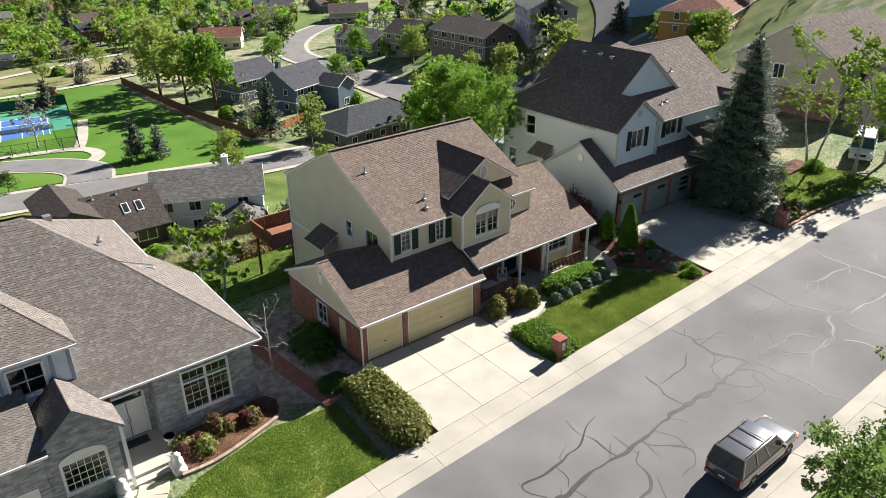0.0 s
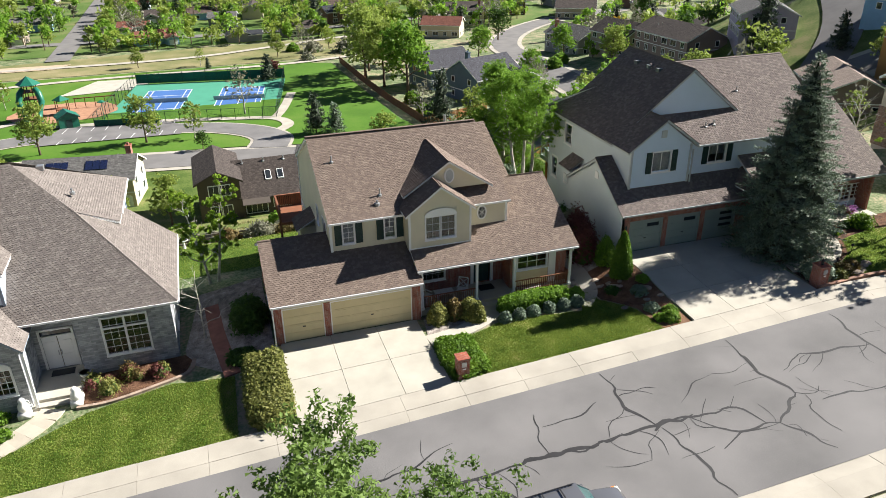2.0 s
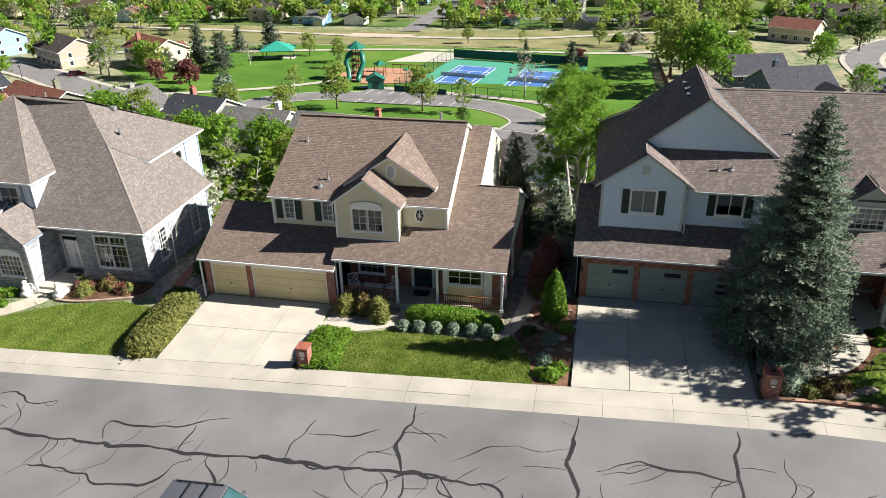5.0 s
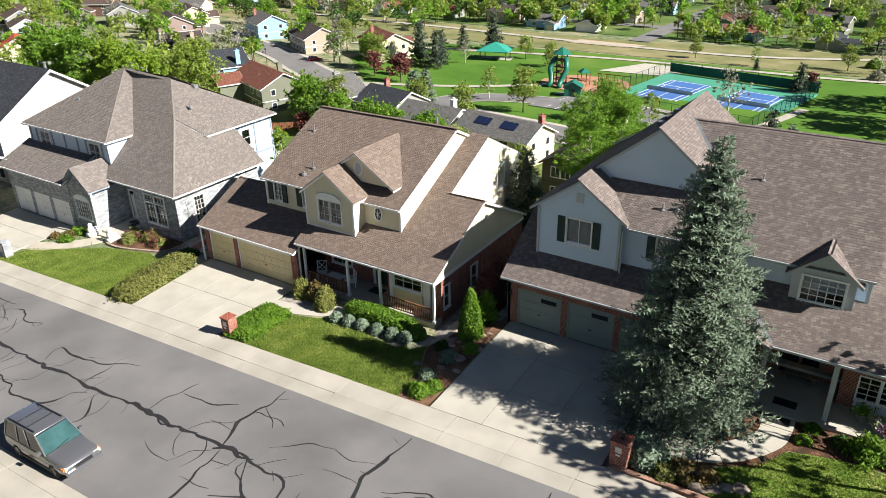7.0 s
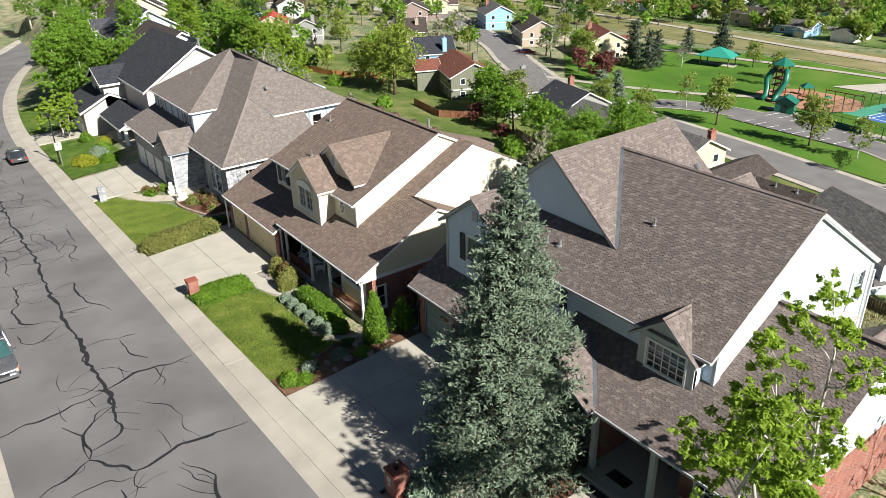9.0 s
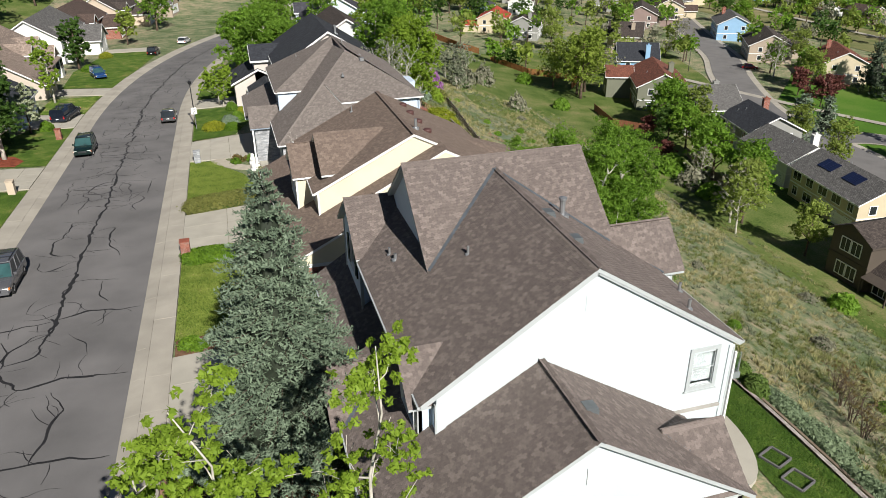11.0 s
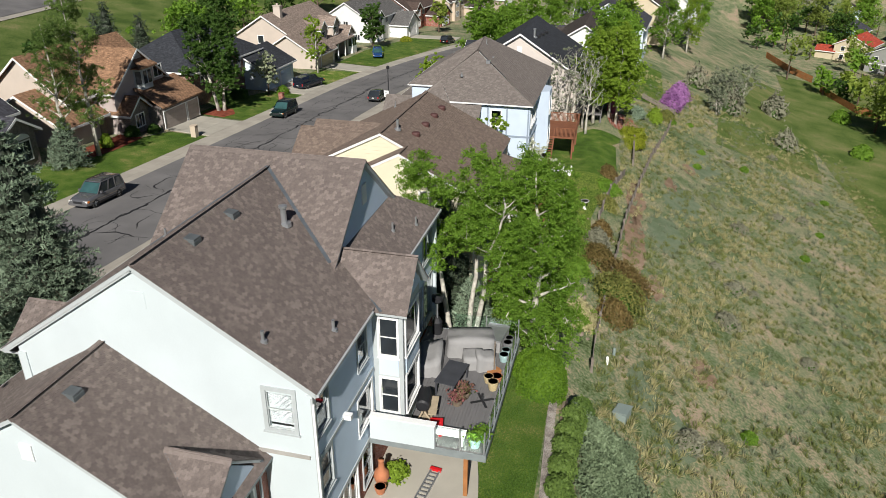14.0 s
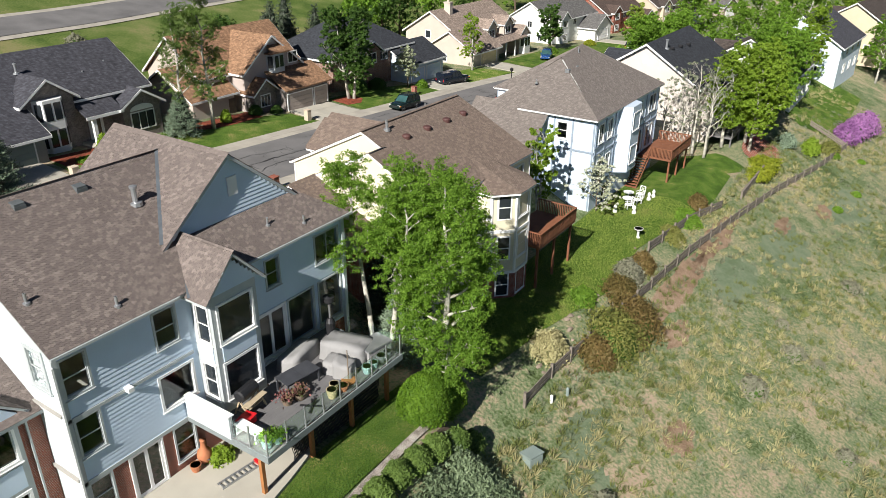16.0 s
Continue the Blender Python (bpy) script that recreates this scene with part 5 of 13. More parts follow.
def path_slabs(parent, pts, w, material, lift=0.07, n=5, every=6):
    line = bend(pts, n)
    for i in range(0, len(line) - 1, every):
        seg = line[i:i + every + 1]
        if len(seg) < 2:
            continue
        o = band(seg, w - 0.02)
        mb = MB()
        k = len(seg)
        for (x0, y0), (x1, y1), (a1, b1), (a0, b0) in zip(o[:k - 1], o[1:k], o[k:][::-1][1:], o[k:][::-1]):
            q = [(x0, y0), (x1, y1), (a1, b1), (a0, b0)]
            mb.prism([(x, y, G(x, y) + lift - 0.1) for x, y in q], (0, 0, 0.1))
        part("slab", mb, material, parent)


path_slabs(path_b, [(7.98, -2.75), (9.2, -2.6), (10.4, -2.3), (11.5, -1.85), (12.4, -1.2), (12.9, -0.5), (13.1, 0.0)], 1.15, M["concrete"])
path_side = thing("garden_path", (20, 2, 0.2), "narrow concrete path along the side of the house", "path", kind="structure")
path_slabs(path_side, [(18.2, -2.3), (19.3, -1.2), (19.7, 0.5), (20.0, 4.0), (20.1, 9.0)], 0.95, M["walk"])
path_w = thing("garden_path", (35, -3, 1.3), "concrete front walk with a dark joint", "path", kind="structure")
path_slabs(path_w, [(32.0, -4.1), (33.4, -4.3), (35.0, -4.1), (36.3, -3.2), (37.2, -1.9), (37.35, -0.9)], 1.3, M["concrete"])
path_l = thing("garden_path", (-14, -2, -1.0), "flagstone walk to the front steps", "path", kind="structure")
path_slabs(path_l, [(-17.0, -4.3), (-15.6, -3.9), (-14.2, -3.0), (-12.9, -1.8), (-12.4, -0.9)], 1.4, mat("sandstone", (0.46, 0.41, 0.33), 0.9, vary=0.15, scale=1.5, island=0.4), every=4)
brick_path = thing("garden_path", (-3.5, 2, -0.4), "red brick path beside gravel", "path", kind="structure")
path_slabs(brick_path, [(-3.1, -1.8), (-3.4, 0.5), (-3.7, 3.0), (-3.9, 6.5)], 0.9, mat("red_paver", (0.30, 0.13, 0.095), 0.9, vary=0.2, scale=3, island=0.3), every=3)



# ---------------------------------------------------------------- the cream house
def house_b():
    h = thing("house", (9, 7, 0), "two-storey cream house with brown shingle roof and brick base", "house")
    S = 0.4924
    # walls
    front = [(4.3, 4.95, 4.62, 5.95), (6.86, 7.48, 4.62, 5.95)]
    left = [(3.6, 4.9, 3.7, 5.4), (6.6, 7.2, 4.2, 5.3)]
    mb = wall(MB(), "y", 2.3, -1, 3.55, 14.75, 2.6, 6.15, front)
    part("wall", mb, M["b_siding"], h)
    siding(h, "y", 2.3, -1, [(3.6, 4.0), (14.7, 4.0), (14.7, 6.1), (3.6, 6.1)], front, M["b_siding"], 0.25)
    z0l = lambda y: 6.15 + (y - 2.0) * S
    gable = [(2.3, 6.15), (15.0, 6.15), (15.0, 6.2), (8.6, 9.35), (2.3, 6.2)]
    part("wall", wall(MB(), "x", 3.55, -1, 2.3, 15.0, -2.7, 6.15, left, top=gable), M["b_siding"], h)
    siding(h, "x", 3.55, -1, [(2.35, 2.7), (15, 2.7), (15, 6.15), (8.6, 9.3), (2.35, 6.15)], left, M["b_siding"], 0.25)
    part("wall", wall(MB(), "x", 14.75, 1, 2.3, 15.0, 2.0, 6.15, top=gable), M["b_siding"], h)
    siding(h, "x", 14.75, 1, [(2.35, 4.7), (15, 4.7), (15, 6.15), (8.6, 9.3), (2.35, 6.15)], [], M["b_siding"], 0.25)
    rear = [(4.5, 5.9, 4.0, 5.5), (14.0, 15.4, 4.0, 5.5), (4.4, 6.6, 1.0, 3.0), (4.6, 6.0, -2.2, -0.4)]
    part("wall", wall(MB(), "y", 15.0, 1, 3.55, 16.2, -2.7, 6.15, rear), M["b_siding"], h)
    for q in rear:
        window(h, "y", 15.0, 1, *q, nx=2, nz=1)
    for q in front:
        window(h, "y", 2.3, -1, *q, nx=2, nz=4, rail=0.022, blind=0.95)
        shutters(h, "y", 2.3, -1, *q)
    window(h, "x", 3.55, -1, *left[0], nx=2, nz=1)
    window(h, "x", 3.55, -1, *left[1], nx=1, nz=2)
    # upper corner boards and frieze
    t = MB()
    for x, y in ((3.5, 2.24), (14.68, 2.24)):
        t.box(x, x + 0.14, y, y + 0.12, 4.0, 6.1)
    t.box(3.5, 14.8, 2.22, 2.27, 5.98, 6.12).box(3.46, 3.5, 2.3, 15.0, 2.55, 2.72)
    t.box(3.46, 3.52, 14.9, 15.05, -2.6, 6.1)
    pieces("corner_trim", t, M["white"], h)
    # main roof
    A, B, z1, zr = 3.4, 14.92, 6.15, 9.4
    roof(h, [[(A, 2.0, z1), (B, 2.0, z1), (B, 8.6, zr), (A, 8.6, zr)], [(B, 15.2, z1), (A, 15.2, z1), (A, 8.6, zr), (B, 8.6, zr)]], M["shingle_b"], seed=1, caps=(((A, 8.6, zr), (B, 8.6, zr)),), gutters=(((A, 1.97, z1), (8.0, 1.97, z1)), ((12.2, 1.97, z1), (B, 1.97, z1))), loose=120)
    # the long lower slope over porch and side wing
    k = 0.507
    zp = lambda y: 3.33 + k * (y + 0.19)
    roof(h, [[(8.13, -0.19, zp(-0.19)), (18.75, -0.19, zp(-0.19)), (18.75, 2.35, zp(2.35)), (8.13, 2.35, zp(2.35))], [(14.7, 2.35, zp(2.35)), (18.75, 2.35, zp(2.35)), (18.75, 5.6, zp(5.6)), (14.7, 5.6, zp(5.6))], [(14.7, 5.6, zp(5.6)), (16.3, 5.6, zp(5.6)), (16.3, 10.3, zp(10.3)), (14.7, 10.3, zp(10.3))], [(16.3, 15.2, 6.1), (14.7, 15.2, 6.1), (14.7, 10.3, 8.6), (16.3, 10.3, 8.6)], [(18.75, 11.3, 3.35), (16.2, 11.3, 3.35), (16.2, 5.6, zp(5.6)), (18.75, 5.6, zp(5.6))]], M["shingle_b"], seed=2, name="porch_roof", caps=(((16.3, 5.6, zp(5.6)), (18.75, 5.6, zp(5.6))),), gutters=(((8.13, -0.23, 3.3), (18.75, -0.23, 3.3)),), loose=80)
    part("wall", MB().prism([(16.25, 5.62, 2.2), (16.25, 15.0, 2.2), (16.25, 15.0, 6.15), (16.25, 10.3, 8.5), (16.25, 5.62, 6.15)], (-0.18, 0, 0)), M["b_siding"], h)
    siding(h, "x", 16.25, 1, [(5.6, 2.8), (15, 2.8), (15, 6.15), (10.3, 8.45), (5.62, 6.1)], [(11.6, 12.6, 4.6, 6.2)], M["b_siding"], 0.25)
    window(h, "x", 16.27, 1, 11.6, 12.6, 4.6, 6.2, nx=1, nz=2)
    # east side: cream gable over brick
    sideholes = [(1.2, 1.75, 0.9, 2.3), (4.3, 5.0, 0.7, 2.3)]
    part("wall", wall(MB(), "x", 18.5, 1, 0.9, 11.2, -1.2, 2.95, sideholes), M["brick"], h, "red brick side wall")
    part("wall", MB().prism([(18.5, 0.0, 2.95), (18.5, 11.2, 2.95), (18.5, 11.2, 3.2), (18.5, 5.6, 6.1), (18.5, 0.0, 3.25)], (-0.18, 0, 0)), M["b_siding"], h)
    siding(h, "x", 18.5, 1, [(0.0, 3.1), (11.2, 3.1), (11.2, 3.25), (5.6, 6.1), (0.0, 3.3)], [], M["b_siding"], 0.25)
    part("trim", MB().box(18.5, 18.56, 0.0, 11.25, 2.88, 3.1), M["white"], h)
    for q in sideholes:
        window(h, "x", 18.5, 1, *q, nx=1, nz=2)
    part("wall", wall(MB(), "y", 11.2, 1, 16.2, 18.5, -2.6, 3.3), M["brick"], h)
    # ground floor front behind the porch
    gholes = [(9.0, 10.6, 1.15, 2.5), (12.6, 13.75, 0.45, 2.5), (15.1, 17.1, 1.65, 2.6)]
    part("wall", wall(MB(), "y", 2.3, -1, 8.3, 14.6, 0.0, 4.3, gholes), M["brick"], h, "red brick porch wall")
    part("wall", wall(MB(), "y", 0.9, -1, 14.6, 18.5, 0.0, 3.4, gholes[2:]), M["brick"], h, "red brick wall beside the entrance")
    part("wall", wall(MB(), "x", 14.6, -1, 0.9, 2.3, 0.0, 3.6), M["brick"], h)
    window(h, "y", 2.3, -1, *gholes[0], nx=4, nz=3, rail=0.025)
    window(h, "y", 0.9, -1, *gholes[2], nx=3, nz=2)
    part("panel", MB().box(15.0, 17.2, 0.83, 0.9, 0.5, 1.5), M["b_door"], h, "cream panel below the window")
    part("panel", MB().box(14.75, 15.0, 0.85, 0.9, 0.4, 2.9), M["white"], h)
    part("panel", MB().box(17.25, 17.75, 0.85, 0.9, 0.4, 2.9), M["white"], h)
    d = MB().box(12.68, 13.67, 2.34, 2.4, 0.42, 2.48)
    for z in (0.6, 1.55):
        for x in (12.8, 13.25):
            d.box(x, x + 0.3, 2.32, 2.345, z, z + 0.75)
    door = part("door", d, M["shutter"], h, "dark green panelled front door")
    pieces("door_frame", MB().box(12.4, 12.6, 2.24, 2.36, 0.4, 2.6).box(13.75, 13.95, 2.24, 2.36, 0.4, 2.6).box(12.4, 13.95, 2.24, 2.36, 2.5, 2.68), M["white"], door)
    part("handle", MB().lathe(((0.03, 0), (0.035, 0.03), (0.01, 0.05)), (12.78, 2.3, 1.4), 8), M["metal"], door)
    # porch floor, posts, railings
    part("porch_floor", MB().box(8.35, 18.5, 0.1, 2.3, -0.1, 0.38).box(12.3, 13.9, -0.35, 0.1, -0.15, 0.18), M["concrete"], h)
    for x in (8.5, 12.05, 14.55, 18.45):
        p = MB().box(x - 0.07, x + 0.07, 0.12, 0.26, 0.38, 3.1).box(x - 0.11, x + 0.11, 0.08, 0.3, 0.38, 0.55).box(x - 0.11, x + 0.11, 0.08, 0.3, 2.95, 3.1)
        part("porch_post", p, M["white"], h, "white square porch post")
    part("porch_beam", MB().box(8.3, 18.6, 0.1, 0.28, 3.05, 3.25), M["white"], h)
    for a, b in ((8.6, 11.95), (14.65, 18.35)):
        r = MB().box(a, b, 0.16, 0.22, 1.22, 1.28).box(a, b, 0.16, 0.22, 0.5, 0.55)
        n = int((b - a) / 0.13)
        for i in range(1, n):
            x = a + (b - a) * i / n
            r.box(x - 0.018, x + 0.018, 0.17, 0.21, 0.55, 1.22)
        part("railing", r, M["redwood"], h, "stained wooden porch railing")
    r = MB().box(18.42, 18.48, 0.3, 0.95, 1.22, 1.28).box(18.42, 18.48, 0.3, 0.95, 0.5, 0.55)
    for i in range(5):
        r.box(18.43, 18.47, 0.35 + i * 0.13, 0.39 + i * 0.13, 0.55, 1.22)
    part("railing", r, M["redwood"], h)
    # front dormer with the arched window
    part("wall", wall(MB(), "y", 1.25, -1, 8.1, 12.0, 3.9, 6.45, [(9.15, 10.98, 4.6, 6.0)], top=[(8.1, 6.45), (12.0, 6.45), (10.05, 7.85)]), M["b_siding"], h)
    siding(h, "y", 1.25, -1, [(8.15, 4.05), (11.95, 4.05), (11.95, 6.45), (10.05, 7.8), (8.15, 6.45)], [(9.05, 11.1, 4.5, 6.45)], M["b_siding"], 0.25)
    window(h, "y", 1.25, -1, 9.15, 10.0, 4.6, 6.0, nx=2, nz=3, rail=0.022)
    window(h, "y", 1.25, -1, 10.13, 10.98, 4.6, 6.0, nx=2, nz=3, rail=0.022)
    arch = [(10.06 + 1.02 * math.cos(math.pi * i / 16), 1.2, 6.1 + 0.45 * math.sin(math.pi * i / 16)) for i in range(17)]
    part("arch_panel", MB().prism(arch, (0, -0.05, 0)), M["white"], h)
    part("wall", wall(MB(), "x", 8.1, -1, 1.25, 2.5, 3.9, 6.45), M["b_siding"], h)
    part("wall", wall(MB(), "x", 12.0, 1, 1.25, 2.5, 3.9, 6.45), M["b_siding"], h)
    t = MB()
    for x in (8.05, 11.9):
        t.box(x, x + 0.13, 1.19, 1.3, 4.0, 6.4)
    t.box(8.1, 12.0, 1.2, 1.25, 4.0, 4.12)
    pieces("corner_trim", t, M["white"], h)
    zd, kd = 7.98, 0.74
    roof(h, [[(7.85, 5.7, zd - 2.2 * kd), (7.85, 1.0, zd - 2.2 * kd), (10.05, 1.0, zd), (10.05, 5.7, zd)], [(12.25, 1.0, zd - 2.2 * kd), (12.25, 5.7, zd - 2.2 * kd), (10.05, 5.7, zd), (10.05, 1.0, zd)]], M["shingle_b"], seed=3, name="dormer_roof", thick=0.14)
    # upper dormer with the oval louvre
    zo, ko = 8.85, 0.654
    part("wall", MB().prism([(8.5, 2.95, 7.0), (13.8, 2.95, 7.0), (11.14, 2.95, 8.72)], (0, 0.15, 0)), M["b_siding"], h)
    roof(h, [[(8.2, 7.4, zo - 2.94 * ko), (8.2, 2.7, zo - 2.94 * ko), (11.14, 2.7, zo), (11.14, 7.4, zo)], [(14.0, 2.7, zo - 2.86 * ko), (14.0, 7.4, zo - 2.86 * ko), (11.14, 7.4, zo), (11.14, 2.7, zo)]], M["shingle_b"], seed=4, name="dormer_roof", thick=0.13)

    def oval(x, y, z, a, b, name, material):
        o = [(x + a * math.cos(2 * math.pi * i / 20), y, z + b * math.sin(2 * math.pi * i / 20)) for i in range(20)]
        q = part(name, MB().prism(o, (0, -0.05, 0)), M["white"], h)
        g = [(x + (a - 0.09) * math.cos(2 * math.pi * i / 20), y - 0.055, z + (b - 0.09) * math.sin(2 * math.pi * i / 20)) for i in range(20)]
        part("pane" if material == "dark_glass" else "louvre", MB().prism(g, (0, -0.012, 0)), M[material], q)
        bars = MB()
        for ang in (0, 60, 120):
            ca, sa = math.cos(radians(ang + 30)) * (a - 0.08), math.sin(radians(ang + 30)) * (b - 0.08)
            bars.beam((x - ca, y - 0.08, z - sa), (x + ca, y - 0.08, z + sa), 0.03, 0.03, (0, 1, 0))
        if material == "dark_glass":
            part("sash", bars, M["white"], q)

    oval(11.2, 2.95, 7.85, 0.33, 0.48, "oval_louvre", "w_trim")
    oval(13.1, 2.27, 5.42, 0.33, 0.48, "oval_window", "dark_glass")
    # garage wing
    gz = 4.85
    pieces("brick_pier", MB().box(-0.4, 0.0, -0.3, 0.1, -0.2, 2.7).box(2.42, 2.78, -0.3, 0.1, -0.2, 2.3).box(7.72, 8.25, -0.3, 0.1, -0.2, 2.7), M["brick"], h, "red brick garage pier")
    part("wall", MB().box(-0.1, 8.2, -0.28, 0.1, 2.28, 2.72), M["b_siding"], h)
    gl = [(1.3, 2.15, 0.1, 2.1), (3.4, 4.4, 0.9, 2.1)]
    part("wall", wall(MB(), "x", -0.4, -1, -0.3, 7.9, -0.5, 2.5, gl), M["brick"], h, "red brick garage side")
    part("wall", MB().prism([(-0.4, -0.3, 2.5), (-0.4, 7.9, 2.5), (-0.4, 7.9, 2.75), (-0.4, 3.7, 4.75), (-0.4, -0.3, 2.75)], (0.18, 0, 0)), M["b_siding"], h)
    siding(h, "x", -0.4, -1, [(-0.3, 2.55), (7.9, 2.55), (7.9, 2.75), (3.7, 4.75), (-0.3, 2.75)], [], M["b_siding"], 0.25)
    part("trim", MB().box(-0.46, -0.4, -0.3, 7.9, 2.42, 2.58), M["white"], h)
    part("louvre", MB().box(-0.47, -0.4, 3.5, 3.9, 3.55, 4.15), M["white"], h)
    window(h, "x", -0.4, -1, *gl[1], nx=2, nz=2)
    part("door", MB().box(-0.36, -0.3, 1.35, 2.1, 0.1, 2.08).box(-0.375, -0.36, 1.45, 2.0, 0.25, 1.0).box(-0.375, -0.36, 1.45, 2.0, 1.1, 1.95), M["b_door"], h, "cream side door")
    part("wall", wall(MB(), "y", 7.9, 1, -0.4, 3.6, -1.5, 2.75), M["b_siding"], h)
    garage_door(h, 0.08, 2.36, -0.22, 0.06, 2.2, M["b_door"], cols=4)
    garage_door(h, 2.86, 7.66, -0.22, 0.06, 2.2, M["b_door"])
    ge = 2.75
    roof(h, [[(-0.62, -0.62, ge), (8.35, -0.62, ge), (8.35, 2.4, ge + 3.02 * 0.49), (-0.62, 2.4, ge + 3.02 * 0.49)], [(-0.62, 2.4, ge + 3.02 * 0.49), (3.6, 2.4, ge + 3.02 * 0.49), (3.6, 3.7, gz), (-0.62, 3.7, gz)], [(3.6, 8.1, ge), (-0.62, 8.1, ge), (-0.62, 3.7, gz), (3.6, 3.7, gz)]], M["shingle_b"], seed=5, name="garage_roof", caps=(((-0.62, 3.7, gz), (3.55, 3.7, gz)),), gutters=(((-0.62, -0.67, ge), (8.35, -0.67, ge)),), loose=80)
    downspout(h, -0.5, -0.55, 0.0, 2.6)
    downspout(h, 8.3, -0.1, 0.1, 3.2)
    # little side porch roof
    part("wall", MB().box(2.5, 3.55, 8.6, 10.4, -2.6, 3.2), M["b_siding"], h)
    roof(h, [[(2.2, 10.6, 3.1), (2.2, 8.4, 3.1), (3.6, 8.4, 3.9), (3.6, 10.6, 3.9)]], M["shingle_b"], seed=6, name="side_roof", thick=0.1)
    # rear bay tower
    bay = [(6.6, 14.9), (6.6, 16.1), (7.75, 17.3), (9.55, 17.3), (10.75, 16.1), (10.75, 14.9)]
    part("wall", MB().prism([(x, y, -2.8) for x, y in bay][::-1], (0, 0, 8.3)), M["b_siding"], h)
    part("base", MB().prism([(8.68 + (x - 8.68) * 1.01, 15 + (y - 15) * 1.02, -2.9) for x, y in bay][::-1], (0, 0, 2.4)), M["brick"], h)
    for z in (-2.2, 0.6, 3.6):
        window(h, "y", 17.3, 1, 8.05, 9.25, z, z + 1.6, nx=1, nz=2, pane="dark_glass")
        window(h, "x", 10.75, 1, 15.1, 15.95, z, z + 1.6, nx=1, nz=2, pane="dark_glass")
    for (xa, ya), (xb, yb) in ((bay[3], bay[4]), (bay[1], bay[2])):
        d = Vector((xb - xa, yb - ya, 0))
        n = Vector((d.y, -d.x, 0)).normalized()
        n = n if n.y > 0 else -n
        for z in (-2.2, 0.6, 3.6):
            p, q = Vector((xa, ya, 0)) + d * 0.2, Vector((xa, ya, 0)) + d * 0.8
            fr = part("window", MB().prism([(p.x, p.y, z - 0.1), (q.x, q.y, z - 0.1), (q.x, q.y, z + 1.7), (p.x, p.y, z + 1.7)], n * 0.05), M["white"], h)
            p, q = Vector((xa, ya, 0)) + d * 0.27 + n * 0.05, Vector((xa, ya, 0)) + d * 0.73 + n * 0.05
            for lo, hi in ((z, z + 0.76), (z + 0.84, z + 1.6)):
                part("pane", MB().prism([(p.x, p.y, lo), (q.x, q.y, lo), (q.x, q.y, hi), (p.x, p.y, hi)], n * 0.012), M["dark_glass"], fr)
    for x, y in bay[1:5]:
        pieces("corner_trim", MB().box(x - 0.09, x + 0.09, y - 0.07, y + 0.07, -0.5, 5.5), M["white"], h)
    for z in (-0.55, 2.55, 5.25):
        pieces("band", MB().prism([(8.68 + (x - 8.68) * 1.012, 15 + (y - 15) * 1.03, z) for x, y in bay], (0, 0, 0.2)), M["white"], h)
    e = [(6.2, 14.8), (6.2, 16.3), (7.55, 17.65), (9.75, 17.65), (11.15, 16.3), (11.15, 14.8)]
    pk1, pk2 = (8.2, 13.2, 7.1), (9.2, 13.2, 7.1)
    roof(h, [[(*e[1], 5.5), (*e[0], 5.5), pk1], [(*e[2], 5.5), (*e[1], 5.5), pk1], [(*e[3], 5.5), (*e[2], 5.5), pk1, pk2], [(*e[4], 5.5), (*e[3], 5.5), pk2], [(*e[5], 5.5), (*e[4], 5.5), pk2]], M["shingle_b"], seed=7, name="bay_roof", thick=0.14)
    # rear deck
    dk = part("deck", MB().box(1.8, 7.7, 15.0, 18.3, 0.75, 0.95), M["redwood"], h, "stained wooden rear deck")
    r = MB()
    for a, b in (((1.8, 18.3), (7.7, 18.3)), ((1.8, 15.1), (1.8, 18.3)), ((7.7, 17.4), (7.7, 18.3))):
        L = math.hypot(b[0] - a[0], b[1] - a[1])
        for i in range(int(L / 0.14) + 1):
            q = i * 0.14 / L
            x, y = a[0] + (b[0] - a[0]) * q, a[1] + (b[1] - a[1]) * q
            r.box(x - 0.05, x + 0.05, y - 0.02, y + 0.02, 0.95, 1.9)
        r.beam((*a, 1.92), (*b, 1.92), 0.14, 0.05)
    part("railing", r, M["redwood"], dk)
    for x in (2.0, 4.8, 7.5):
        part("post", MB().box(x - 0.08, x + 0.08, 17.95, 18.11, G(x, 18.0) - 0.3, 0.75), M["redwood"], dk)
    vent_pipe(h, 6.93, 3.5, 6.95 + 0.0, 0.4)
    vent_pipe(h, 4.6, 6.4, 8.35, 0.4)
    vent_pipe(h, 6.6, 2.9, 6.65, 0.22, 0.07)
    vent_pipe(h, 13.0, 9.2, 9.2, 0.6, 0.09)
    for x, y in ((5.2, 10.2), (7.4, 10.2), (9.8, 10.2), (12.2, 10.2)):
        z = 9.4 - (y - 8.6) * S
        part("roof_vent", MB().lathe(((0.28, -0.12), (0.3, 0.12), (0.24, 0.2), (0.05, 0.24)), (x, y, z), 14), mat("rust_vent", (0.085, 0.038, 0.034), 0.6, vary=0.1) if x < 6 else bpy.data.materials["rust_vent"], h, "rust-red round roof vent")
    part("floor_slab", MB().box(3.8, 14.5, 2.6, 14.8, 3.0, 3.1), M["room"], h)
    return h


house_b()


